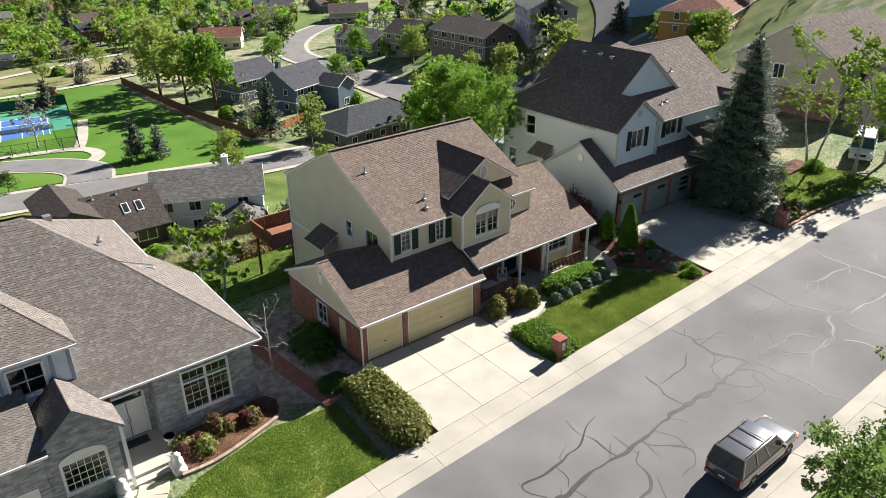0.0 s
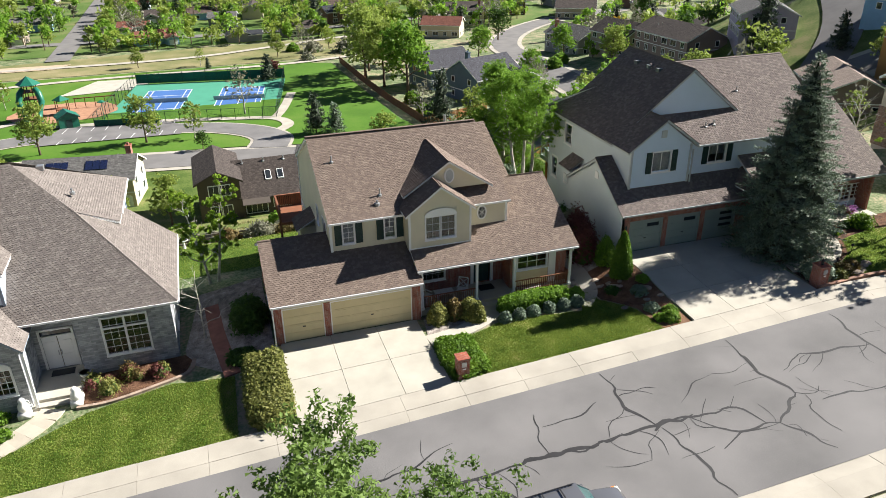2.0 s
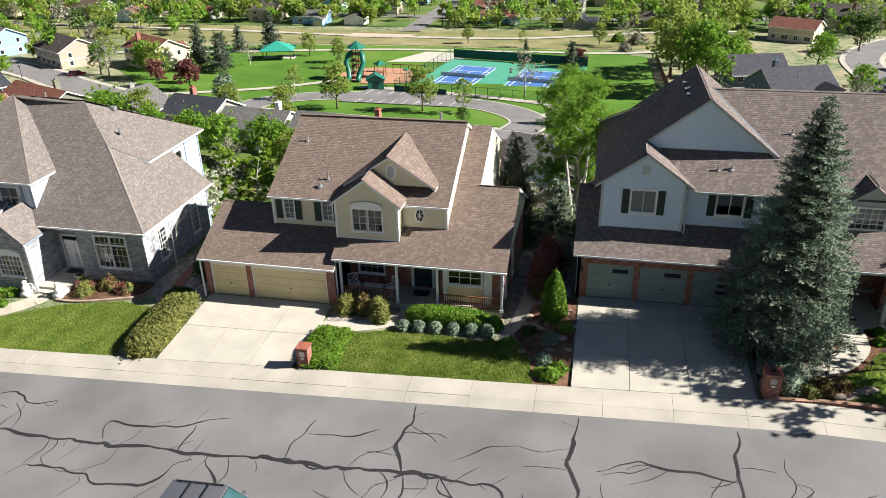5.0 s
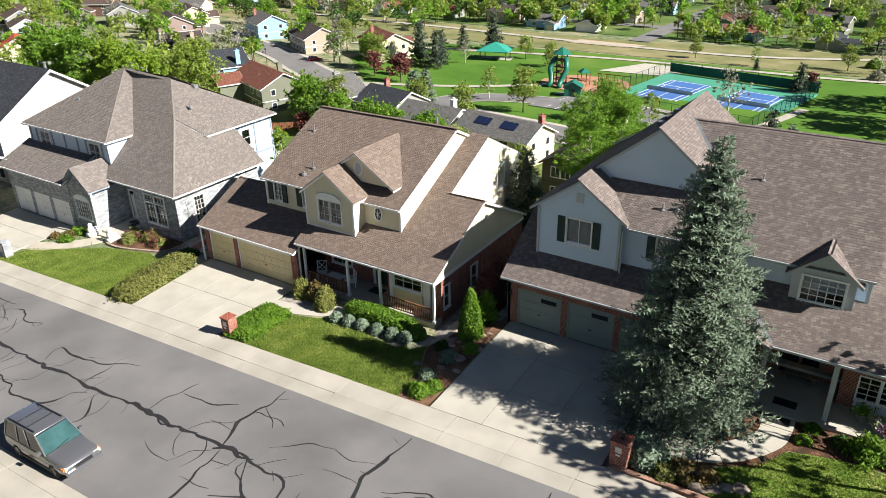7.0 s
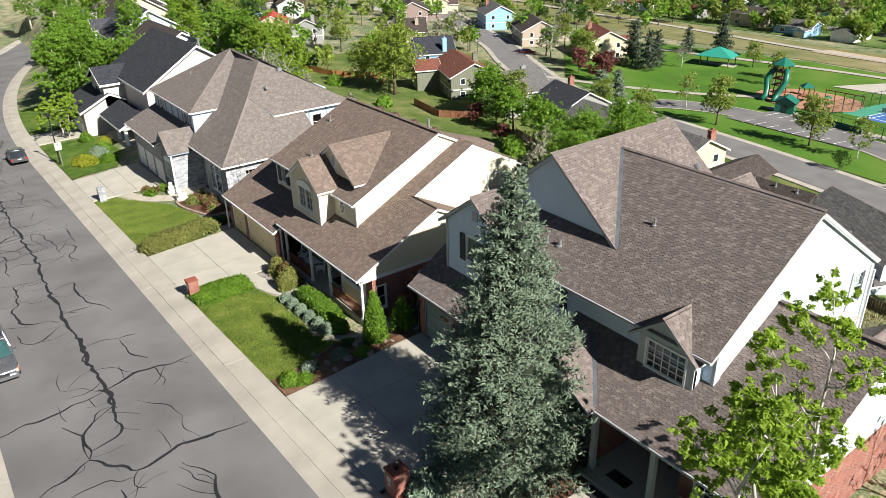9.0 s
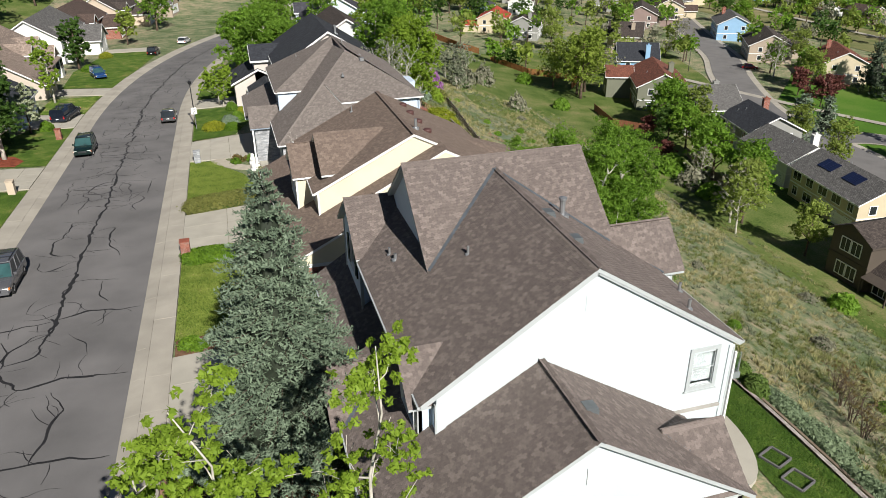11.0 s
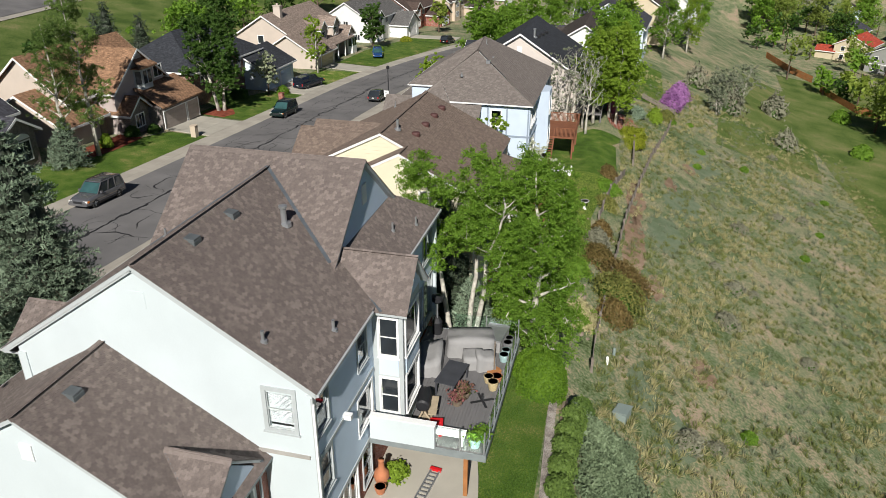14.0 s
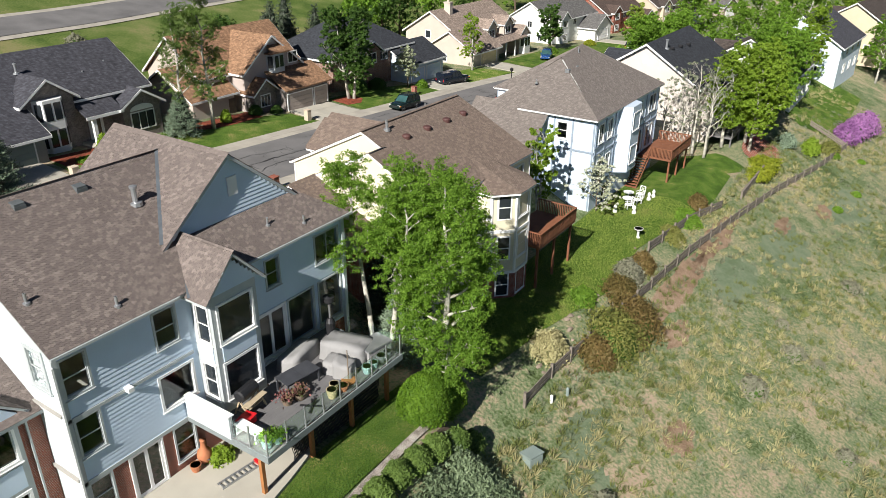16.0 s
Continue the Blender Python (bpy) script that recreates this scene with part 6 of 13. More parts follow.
# ---------------------------------------------------------------- the pale house with the deck
def house_w():
    h = thing("house", (31, 8, 1.3), "large pale blue-white house with mixed brown shingles", "house")
    SW = M["shingle_w"]
    # left wall and garage block
    lw = [(10.9, 11.9, 5.9, 7.4), (13.2, 14.1, 6.0, 7.3), (10.6, 11.2, 2.6, 4.2), (13.0, 13.8, 2.6, 4.2)]
    part("wall", wall(MB(), "x", 23.75, -1, 2.6, 14.6, -0.6, 7.95, lw), M["w_stucco"], h)
    siding(h, "x", 23.75, -1, [(2.65, 1.2), (14.6, 1.2), (14.6, 7.9), (2.65, 7.9)], lw, M["w_stucco"], 0.195)
    for q in lw:
        window(h, "x", 23.75, -1, *q, nx=1, nz=2, frame="white")
    part("side_bay", MB().box(22.8, 23.75, 8.92, 10.4, -0.2, 4.75), M["w_stucco"], h, "boxed bay beside the garage gable")
    roof(h, [[(22.6, 10.55, 4.72), (22.6, 8.8, 4.72), (23.8, 8.8, 5.5), (23.8, 10.55, 5.5)]], SW, "w_trim", seed=20, name="bay_roof", thick=0.1)
    window(h, "x", 22.8, -1, 9.4, 9.9, 3.5, 4.1, nx=1, nz=1, frame="white", trim=0.06)
    # front upper walls
    f1 = [(25.4, 26.75, 6.4, 7.75)]
    part("wall", wall(MB(), "y", 2.6, -1, 23.75, 28.3, 4.4, 8.15, f1, top=[(23.75, 8.15), (28.3, 8.15), (26.05, 9.85)]), M["w_siding"], h)
    siding(h, "y", 2.6, -1, [(23.8, 5.3), (28.25, 5.3), (28.25, 8.1), (26.05, 9.8), (23.8, 8.1)], f1, M["w_siding"], 0.195)
    window(h, "y", 2.6, -1, *f1[0], nx=2, nz=1, blind=1.0)
    shutters(h, "y", 2.6, -1, *f1[0], w=0.4)
    f2 = [(30.1, 31.5, 6.4, 7.72)]
    part("wall", wall(MB(), "y", 3.0, -1, 28.3, 39.5, 4.4, 7.85, f2), M["w_siding"], h)
    siding(h, "y", 3.0, -1, [(28.3, 5.4), (39.45, 5.4), (39.45, 7.8), (28.3, 7.8)], f2, M["w_siding"], 0.195)
    window(h, "y", 3.0, -1, *f2[0], nx=2, nz=1, blind=0.6)
    shutters(h, "y", 3.0, -1, *f2[0], w=0.4)
    part("wall", wall(MB(), "x", 28.3, 1, 2.6, 3.1, 4.4, 8.15), M["w_siding"], h)
    part("louvre", MB().box(25.85, 26.25, 2.53, 2.6, 8.75, 9.25), M["w_trim"], h)
    t = MB().box(23.7, 23.84, 2.53, 2.63, 5.2, 8.1).box(28.2, 28.34, 2.53, 2.63, 5.2, 8.1).box(39.4, 39.54, 2.93, 3.03, 5.3, 7.8)
    pieces("corner_trim", t, M["w_trim"], h)
    # big cross gable, its faces front and rear
    xr, zr, kc = 29.2, 12.6, 0.79
    part("wall", MB().prism([(25.4, 4.75, 9.2), (33.0, 4.75, 9.2), (33.0, 4.75, 9.55), (xr, 4.75, zr - 0.1), (25.4, 4.75, 9.55)], (0, 0.15, 0)), M["w_siding"], h)
    siding(h, "y", 4.75, -1, [(25.3, 9.3), (33.1, 9.3), (xr, zr - 0.1)], [], M["w_siding"], 0.195)
    part("wall", MB().prism([(25.2, 12.6, 9.2), (33.2, 12.6, 9.2), (xr, 12.6, zr - 0.1)], (0, -0.15, 0)), M["w_siding"], h)
    siding(h, "y", 12.6, 1, [(25.2, 9.2), (33.2, 9.2), (xr, zr - 0.1)], [(28.75, 29.3, 10.55, 11.45)], M["w_siding"], 0.195, split=True)
    part("louvre", MB().box(28.75, 29.3, 12.55, 12.68, 10.55, 11.45), M["white"], h)
    zl = zr - (xr - 23.35) * kc
    roof(h, [[(23.35, 14.65, zl), (23.35, 4.45, zl), (xr, 4.45, zr), (xr, 12.85, zr), (25.12, 12.85, 9.38), (25.12, 12.6, 9.38)], [(33.9, 4.45, zr - 4.7 * kc), (33.9, 12.85, zr - 4.7 * kc), (xr, 12.85, zr), (xr, 4.45, zr)]], SW, "w_trim", seed=11, caps=(((xr, 4.45, zr), (xr, 12.85, zr)),), name="cross_roof", loose=60)
    # small front gable
    zs, ks = 10.02, 0.72
    roof(h, [[(23.35, 4.5, zs - 2.72 * ks), (23.35, 2.3, zs - 2.72 * ks), (26.07, 2.3, zs), (26.07, 5.6, zs), (23.35, 5.6, zs - 2.72 * ks)], [(28.7, 2.3, zs - 2.63 * ks), (28.7, 5.6, zs - 2.63 * ks), (26.07, 5.6, zs), (26.07, 2.3, zs)]], SW, "w_trim", seed=12, name="front_gable_roof", thick=0.13)
    # main roof along the street
    e, ym, zm, k1, k2 = 8.0, 8.5, 12.14, 0.684, 0.64
    rear_e = zm - (14.65 - ym) * k2
    roof(h, [[(28.75, 2.4, e), (39.65, 2.4, e), (39.65, ym, zm), (28.4, ym, zm), (26.8, 4.8, 9.5)], [(39.65, 14.65, rear_e), (23.35, 14.65, rear_e), (25.12, 12.6, zm - (12.6 - ym) * k2), (29.0, ym, zm), (39.65, ym, zm)]], SW, "w_trim", seed=13, caps=(((31.0, ym, zm), (39.65, ym, zm)),), gutters=(((28.8, 2.36, e), (39.65, 2.36, e)), ((34.1, 14.69, rear_e), (39.65, 14.69, rear_e)), ((23.2, 14.69, rear_e), (30.6, 14.69, rear_e))), name="main_roof", loose=140)
    # valley flashing
    fl = MB()
    xv = lambda y: xr + (zr - (zm - (y - ym) * k2)) / kc
    fl.beam((xr + (zr - zm) / kc, ym, zm + 0.05), (xv(12.6), 12.6, zm - (12.6 - ym) * k2 + 0.05), 0.16, 0.03)
    fl.beam((xr + (zr - zm) / kc, ym, zm + 0.05), (xr + (zr - (zm - (ym - 4.5) * k1)) / kc, 4.5, zm - (ym - 4.5) * k1 + 0.05), 0.16, 0.03)
    pieces("flashing", fl, M["flashing"], h)
    # right gable wall
    rw = [(12.75, 13.7, 6.4, 7.95)]
    top = [(3.0, 7.85), (14.4, 7.85), (14.4, 8.15), (ym, zm - 0.15), (3.0, 8.2)]
    part("wall", wall(MB(), "x", 39.5, 1, 3.0, 14.4, -0.4, 7.85, rw, top=top), M["w_stucco"], h)
    window(h, "x", 39.5, 1, *rw[0], nx=1, nz=2, frame="w_trim", blind=0.9, trim=0.16)
    t = MB().box(39.5, 39.55, 2.98, 3.3, 5.5, 7.9).box(39.5, 39.55, 14.22, 14.45, -0.3, 8.0).box(39.5, 39.54, 11.8, 14.4, 5.1, 5.35)
    pieces("corner_trim", t, M["w_stucco"], h)
    part("hatch", MB().box(39.5, 39.515, 8.2, 8.75, 10.5, 11.1), M["w_stucco"], h)
    rk = MB()
    for a, b in (((39.6, 2.4, e), (39.6, ym, zm)), ((39.6, ym, zm), (39.6, 14.65, rear_e))):
        rk.beam((a[0], a[1], a[2] - 0.13), (b[0], b[1], b[2] - 0.13), 0.06, 0.22)
    pieces("rake_board", rk, M["w_trim"], h)
    # dormer on the main slope
    part("wall", wall(MB(), "y", 2.45, -1, 36.4, 39.0, 5.9, 7.75, [(36.85, 38.6, 6.35, 7.55)], top=[(36.4, 7.75), (39.0, 7.75), (37.7, 8.75)]), M["w_trim"], h)
    pieces("dormer_cheek", MB().box(36.4, 36.5, 2.5, 3.2, 5.8, 7.8).box(38.9, 39.0, 2.5, 3.2, 5.8, 7.8), M["w_siding"], h)
    window(h, "y", 2.45, -1, 36.85, 38.6, 6.35, 7.55, nx=5, nz=4, rail=0.03)
    roof(h, [[(36.15, 4.6, 7.65), (36.15, 2.1, 7.65), (37.7, 2.1, 8.9), (37.7, 4.6, 8.9)], [(39.25, 2.1, 7.65), (39.25, 4.6, 7.65), (37.7, 4.6, 8.9), (37.7, 2.1, 8.9)]], SW, "w_trim", seed=14, name="dormer_roof", thick=0.12)
    # garage: front, doors, roof, left gable
    gz, gy = 1.36, 1.25
    part("wall", wall(MB(), "y", gy, -1, 22.7, 32.3, 0.9, 4.2, [(23.3, 25.9, 0.8, 3.62), (26.25, 28.85, 0.8, 3.62), (29.2, 31.8, 0.8, 3.62)], 0.3), M["brick"], h, "red brick garage front")
    for a, l in ((23.4, ((24.7, 25.6, 3.05, 3.3),)), (26.35, ((27.6, 28.5, 3.05, 3.3),)), (29.3, ((30.5, 31.5, 3.1, 3.3), (30.5, 31.5, 2.65, 2.85), (30.5, 31.5, 2.2, 2.4)))):
        garage_door(h, a, a + 2.42, gy + 0.06, gz, gz + 2.15, M["g_door"], rows=4, cols=1, lites=l, trim="g_door")
    kg = 0.66
    zg = lambda y: 4.3 + (y - 0.9) * kg
    roof(h, [[(22.45, 0.9, 4.3), (32.75, 0.9, 4.3), (32.75, 3.05, zg(3.05)), (22.45, 3.05, zg(3.05))], [(22.45, 3.05, zg(3.05)), (23.8, 3.05, zg(3.05)), (23.8, 4.94, zg(4.94)), (22.45, 4.94, zg(4.94))], [(23.8, 8.98, 4.3), (22.45, 8.98, 4.3), (22.45, 4.94, zg(4.94)), (23.8, 4.94, zg(4.94))]], SW, "w_trim", seed=15, name="garage_roof", gutters=(((22.45, 0.86, 4.3), (32.75, 0.86, 4.3)),), loose=60)
    part("wall", MB().prism([(22.7, 1.25, 0.5), (22.7, 8.7, 0.5), (22.7, 8.7, 4.4), (22.7, 4.94, 6.85), (22.7, 1.25, 4.45)], (0.18, 0, 0)), M["w_stucco"], h)
    siding(h, "x", 22.7, -1, [(1.25, 1.4), (8.7, 1.4), (8.7, 4.35), (4.94, 6.8), (1.25, 4.4)], [], M["w_stucco"], 0.195)
    part("louvre", MB().box(22.62, 22.7, 4.7, 5.15, 5.5, 6.0), M["white"], h)
    part("wall", wall(MB(), "y", 8.7, 1, 22.7, 23.8, 0.3, 4.4), M["w_stucco"], h)
    part("wall_lamp", MB().lathe(((0.05, 0), (0.09, 0.08), (0.09, 0.26), (0.03, 0.34)), (22.95, 1.12, 3.1), 8), M["black"], h, "black wall lantern")
    # entrance porch and right wing
    kp = 0.602
    zp = lambda y: 4.95 + (y - 0.2) * kp
    yp = 6.7
    roof(h, [[(32.6, 0.2, 4.95), (43.8, 0.2, 4.95), (43.8, 3.05, zp(3.05)), (32.6, 3.05, zp(3.05))], [(39.4, 3.05, zp(3.05)), (43.8, 3.05, zp(3.05)), (43.8, yp, zp(yp)), (39.4, yp, zp(yp))], [(43.8, 12.7, 5.1), (39.4, 12.7, 5.1), (39.4, yp, zp(yp)), (43.8, yp, zp(yp))]], SW, "w_trim", seed=16, name="wing_roof", caps=(((39.5, yp, zp(yp)), (43.8, yp, zp(yp))),), gutters=(((32.6, 0.16, 4.95), (43.8, 0.16, 4.95)),), loose=160)
    part("wall", MB().prism([(43.55, 1.0, 4.68), (43.55, 12.4, 4.68), (43.55, 12.4, 5.1), (43.55, yp, zp(yp) - 0.15), (43.55, 1.0, 5.2)], (-0.18, 0, 0)), M["w_stucco"], h)
    part("wall", MB().box(43.34, 43.52, 1.0, 12.4, -0.6, 4.68), M["brick"], h, "red brick side wall below the white gable")
    part("louvre", MB().box(43.55, 43.6, 6.5, 6.95, 7.1, 7.7), M["white"], h)
    part("wall", wall(MB(), "y", 12.4, 1, 39.5, 43.55, -0.6, 5.1, [(40.7, 42.8, 0.3, 5.05)]), M["brick"], h)
    py = 2.05
    fw = [(40.0 + 0.92 * i, 40.82 + 0.92 * i, 2.3, 3.5) for i in range(4)]
    rec = [(36.55, 38.3, 1.6, 3.9)]
    part("wall", wall(MB(), "y", 3.6, -1, 35.9, 39.3, 1.2, 5.6, rec), M["brick"], h, "shaded red brick porch wall")
    part("wall", wall(MB(), "y", 1.25, -1, 32.3, 35.95, 1.0, 5.0, [(33.2, 34.1, 2.2, 3.9), (34.75, 35.1, 1.6, 4.2)]), M["brick"], h, "red brick wall beside the porch")
    window(h, "y", 1.25, -1, 33.2, 34.1, 2.2, 3.9, nx=2, nz=3)
    window(h, "y", 1.25, -1, 34.75, 35.1, 1.6, 4.2, nx=1, nz=1, frame="g_door", trim=0.06)
    part("wall", wall(MB(), "x", 35.95, 1, 1.25, 3.6, 1.2, 5.2), M["brick"], h)
    part("wall", wall(MB(), "x", 39.3, -1, py, 3.6, 1.2, 5.4), M["brick"], h)
    part("wall", wall(MB(), "y", py, -1, 39.3, 43.55, 1.2, 5.4, fw), M["brick"], h, "brick front below a row of windows")
    for q in fw:
        window(h, "y", py, -1, *q, nx=2, nz=4, rail=0.03, trim=0.05)
        part("panel", MB().box(q[0] - 0.03, q[1] + 0.03, py - 0.05, py, 1.5, 2.2), M["w_siding"], h, "pale panel below the window")
    d = part("door", MB().box(36.6, 38.25, 3.66, 3.72, 1.6, 3.85), M["dark_glass"], h, "dark glazed front door")
    part("door_frame", wall(MB(), "y", 3.56, -1, 36.4, 38.45, 1.5, 4.05, [(36.58, 37.36, 1.62, 3.88), (37.5, 38.28, 1.62, 3.88)], 0.1), M["wood"], d)
    part("porch_floor", MB().box(36.0, 39.25, 0.0, 3.6, 0.9, 1.66), M["concrete"], h)
    part("porch_floor", MB().box(39.25, 43.55, 0.0, py, 0.9, 1.73), M["concrete"], h)
    part("step", MB().box(36.6, 38.0, -0.9, 0.0, 0.9, 1.58), M["concrete"], h)
    for x in (36.15, 39.05):
        part("porch_post", MB().box(x - 0.11, x + 0.11, 0.5, 0.72, 1.45, 4.7), M["w_trim"], h)
    part("porch_beam", MB().box(36.0, 43.55, 0.48, 0.74, 4.6, 4.85), M["w_trim"], h)
    part("porch_ceiling", MB().box(35.95, 43.55, 0.4, 3.6, 4.86, 4.9), M["w_trim"], h)
    # little gable over the entrance
    roof(h, [[(31.8, 3.1, 4.95), (31.8, -0.2, 4.95), (34.1, -0.2, 6.35), (34.1, 3.1, 6.35)], [(36.4, -0.2, 4.95), (36.4, 3.1, 4.95), (34.1, 3.1, 6.35), (34.1, -0.2, 6.35)]], SW, "w_trim", seed=17, name="entry_gable_roof", thick=0.1)
    part("wall", MB().prism([(32.0, 0.1, 4.9), (36.2, 0.1, 4.9), (34.1, 0.1, 6.2)], (0, 0.12, 0)), M["w_trim"], h)
    pieces("flashing", MB().beam((36.35, 0.25, 5.02), (34.1, 2.5, 6.42), 0.14, 0.03), M["flashing"], h)
    # gable on the rear slope of the wing
    part("wall", MB().prism([(40.1, 12.32, 5.1), (43.45, 12.32, 5.1), (41.74, 12.32, 6.55)], (0, 0.12, 0)), M["w_siding"], h, "pale blue gable over a glazed bay")
    gr = [(40.75, 42.75, 3.35, 5.0), (40.75, 42.75, 0.4, 1.7)]
    part("bay", wall(MB(), "y", 12.48, 1, 40.45, 43.05, -0.5, 5.1, gr, 0.22), M["w_trim"], h, "grey panelled bay")
    for q in gr:
        window(h, "y", 12.48, 1, *q, nx=1, nz=1, frame="white", trim=0.12, rail=0.06)
    part("panel", MB().box(40.7, 42.8, 12.48, 12.51, 2.0, 3.05), M["w_siding"], h, "pale panel below the window")
    downspout(h, 40.15, 12.5, -0.4, 4.9, "w_trim")
    roof(h, [[(39.84, 12.55, 5.2), (39.84, 10.2, 5.2), (41.74, 10.2, 6.76), (41.74, 12.55, 6.76)], [(43.64, 10.2, 5.2), (43.64, 12.55, 5.2), (41.74, 12.55, 6.76), (41.74, 10.2, 6.76)]], SW, "w_trim", seed=19, name="rear_gable_roof", thick=0.12, caps=(((41.74, 10.2, 6.78), (41.74, 12.55, 6.78)),))
    for x in (39.95, 43.5):
        pieces("flashing", MB().beam((x, 12.6, 5.24), (41.74, 10.25, 6.72), 0.16, 0.03), M["flashing"], h)
    # rear wall: three storeys of lapped boards
    rh = [(38.3, 39.3, 6.15, 7.75), (34.3, 35.3, 6.15, 7.75), (38.3, 39.25, 3.35, 5.0), (33.9, 35.5, 3.2, 4.75), (38.4, 39.3, 0.35, 1.95), (36.0, 37.5, -0.28, 2.0), (34.3, 35.3, 0.2, 1.95), (24.1, 25.8, 6.1, 7.6), (28.35, 29.15, 6.2, 7.6), (28.2, 30.1, 2.45, 4.95), (26.2, 27.95, 2.45, 4.95), (24.1, 25.75, 2.45, 4.95)]
    yw = 14.4
    part("wall", wall(MB(), "y", yw, 1, 23.75, 39.5, 2.1, 8.0, rh), M["w_siding"], h)
    part("wall", wall(MB(), "y", yw, 1, 23.75, 39.5, -0.7, 2.1, rh), M["brick"], h, "red brick walk-out storey")
    siding(h, "y", yw, 1, [(33.7, 2.15), (39.45, 2.15), (39.45, 7.95), (33.7, 7.95)], [(a - 0.1, b + 0.1, c - 0.1, d + 0.1) for a, b, c, d in rh], M["w_siding"], 0.195, split=True)
    siding(h, "y", yw, 1, [(23.8, 5.15), (30.8, 5.15), (30.8, 7.95), (23.8, 7.95)], [(a - 0.1, b + 0.1, c - 0.1, d + 0.1) for a, b, c, d in rh], M["w_siding"], 0.195, split=True)
    for q in rh[:3] + rh[4:5] + rh[6:7]:
        window(h, "y", yw, 1, *q, nx=1, nz=2, frame="w_trim", rail=0.05)
    window(h, "y", yw, 1, *rh[3], nx=1, nz=1, frame="white", trim=0.12)
    window(h, "y", yw, 1, *rh[7], nx=2, nz=1, frame="w_trim")
    window(h, "y", yw, 1, *rh[8], nx=1, nz=2, frame="w_trim")
    for q in (rh[5], rh[9]):
        window(h, "y", yw, 1, *q, nx=2, nz=1, frame="white", rail=0.16, name="french_door")
    for q in rh[10:]:
        window(h, "y", yw, 1, *q, nx=1, nz=1, frame="w_trim")
    pieces("band", MB().box(33.7, 39.55, yw, yw + 0.06, 5.1, 5.25).box(33.7, 39.55, yw, yw + 0.06, 2.02, 2.2).box(39.36, 39.56, yw - 0.02, yw + 0.06, -0.3, 7.9).box(23.7, 23.9, yw - 0.02, yw + 0.06, -0.3, 7.8), M["w_trim"], h)
    # rear bay with its own gable
    by = 15.7
    bh = [(31.3, 33.1, 5.75, 7.5), (31.3, 33.1, 2.9, 4.6)]
    part("wall", wall(MB(), "y", by, 1, 30.95, 33.45, 2.1, 8.1, bh, top=[(30.95, 8.1), (33.45, 8.1), (32.2, 9.4)]), M["w_trim"], h)
    part("panel", MB().box(31.25, 33.15, by, by + 0.04, 4.8, 5.55), M["w_siding"], h, "pale panel between the windows")
    siding(h, "y", by, 1, [(30.8, 8.05), (33.6, 8.05), (32.2, 9.45)], [], M["w_siding"], 0.195)
    for q in bh:
        window(h, "y", by, 1, *q, nx=1, nz=1, frame="white", trim=0.12, pane="dark_glass")
    for sx, x in ((-1, 30.95), (1, 33.45)):
        sh = [(14.7, 15.45, 5.75, 7.5), (14.7, 15.45, 2.9, 4.6)]
        part("wall", wall(MB(), "x", x, sx, yw, by, 2.1, 8.1, sh), M["w_trim"], h)
        part("panel", MB().box(*sorted((x + sx * 0.003, x + sx * 0.04)), 14.65, 15.5, 4.8, 5.6), M["w_siding"], h, "pale panel between the windows")
        for q in sh:
            window(h, "x", x, sx, *q, nx=1, nz=2, frame="white", pane="dark_glass")
    part("bay_base", MB().box(30.95, 33.45, yw, by, 2.0, 2.12), M["w_siding"], h)
    roof(h, [[(30.55, 16.0, 8.0), (30.55, 12.6, 8.0), (32.2, 12.6, 9.75), (32.2, 16.0, 9.75)], [(33.85, 12.6, 8.0), (33.85, 16.0, 8.0), (32.2, 16.0, 9.75), (32.2, 12.6, 9.75)]], SW, "w_trim", seed=18, name="bay_roof", thick=0.12)
    fl = MB().beam((33.85, 14.95, 8.06), (32.2, 12.7, 9.42), 0.14, 0.03)
    pieces("flashing", fl, M["flashing"], h)
    # fittings on the roof
    zf = lambda y: zm - (ym - y) * k1
    zb = lambda y: zm - (y - ym) * k2
    for x, y, z in ((34.2, 9.1, zb(9.1)), (36.8, 9.0, zb(9.0)), (41.9, 7.3, zp(yp) - 0.36)):
        v = part("roof_vent", MB().box(x - 0.24, x + 0.24, y - 0.24, y + 0.24, z - 0.25, z + 0.02), M["vent"], h, "square metal roof vent")
        part("hood", MB().prism([(x - 0.22, y - 0.2, z + 0.02), (x + 0.22, y - 0.2, z + 0.02), (x + 0.22, y + 0.22, z - 0.02), (x - 0.22, y + 0.22, z - 0.02)], (0, 0, 0.13)), M["vent"], v)
    vent_pipe(h, 32.6, 10.5, zb(10.5), 0.68, 0.12)
    vent_pipe(h, 36.4, 14.0, zb(14.0), 0.4, 0.06)
    vent_pipe(h, 39.0, 12.6, zb(12.6), 0.4, 0.06)
    vent_pipe(h, 28.0, 13.6, zb(13.6), 0.4, 0.05)
    vent_pipe(h, 26.2, 14.2, zb(14.2), 0.4, 0.05)
    vent_pipe(h, 34.0, 5.9, zf(5.9), 0.35, 0.05)
    vent_pipe(h, 30.0, 3.6, zf(3.6), 0.35, 0.05)
    vent_pipe(h, 30.7, 3.7, zf(3.7), 0.3, 0.07)
    for y in (7.4, 8.6, 10.2):
        part("roof_vent", MB().box(28.2, 28.6, y - 0.2, y + 0.2, 12.6 - 0.8 * kc - 0.1, 12.6 - 0.8 * kc + 0.15), M["vent"], h)
    part("floor_slab", MB().box(24.0, 39.6, 3.2, 14.2, 5.3, 5.4), M["room"], h)
    part("floor_slab", MB().box(24.0, 39.6, 3.2, 14.2, 2.15, 2.3), M["room"], h)
    downspout(h, 28.45, 2.5, 4.9, 7.7, "w_trim")
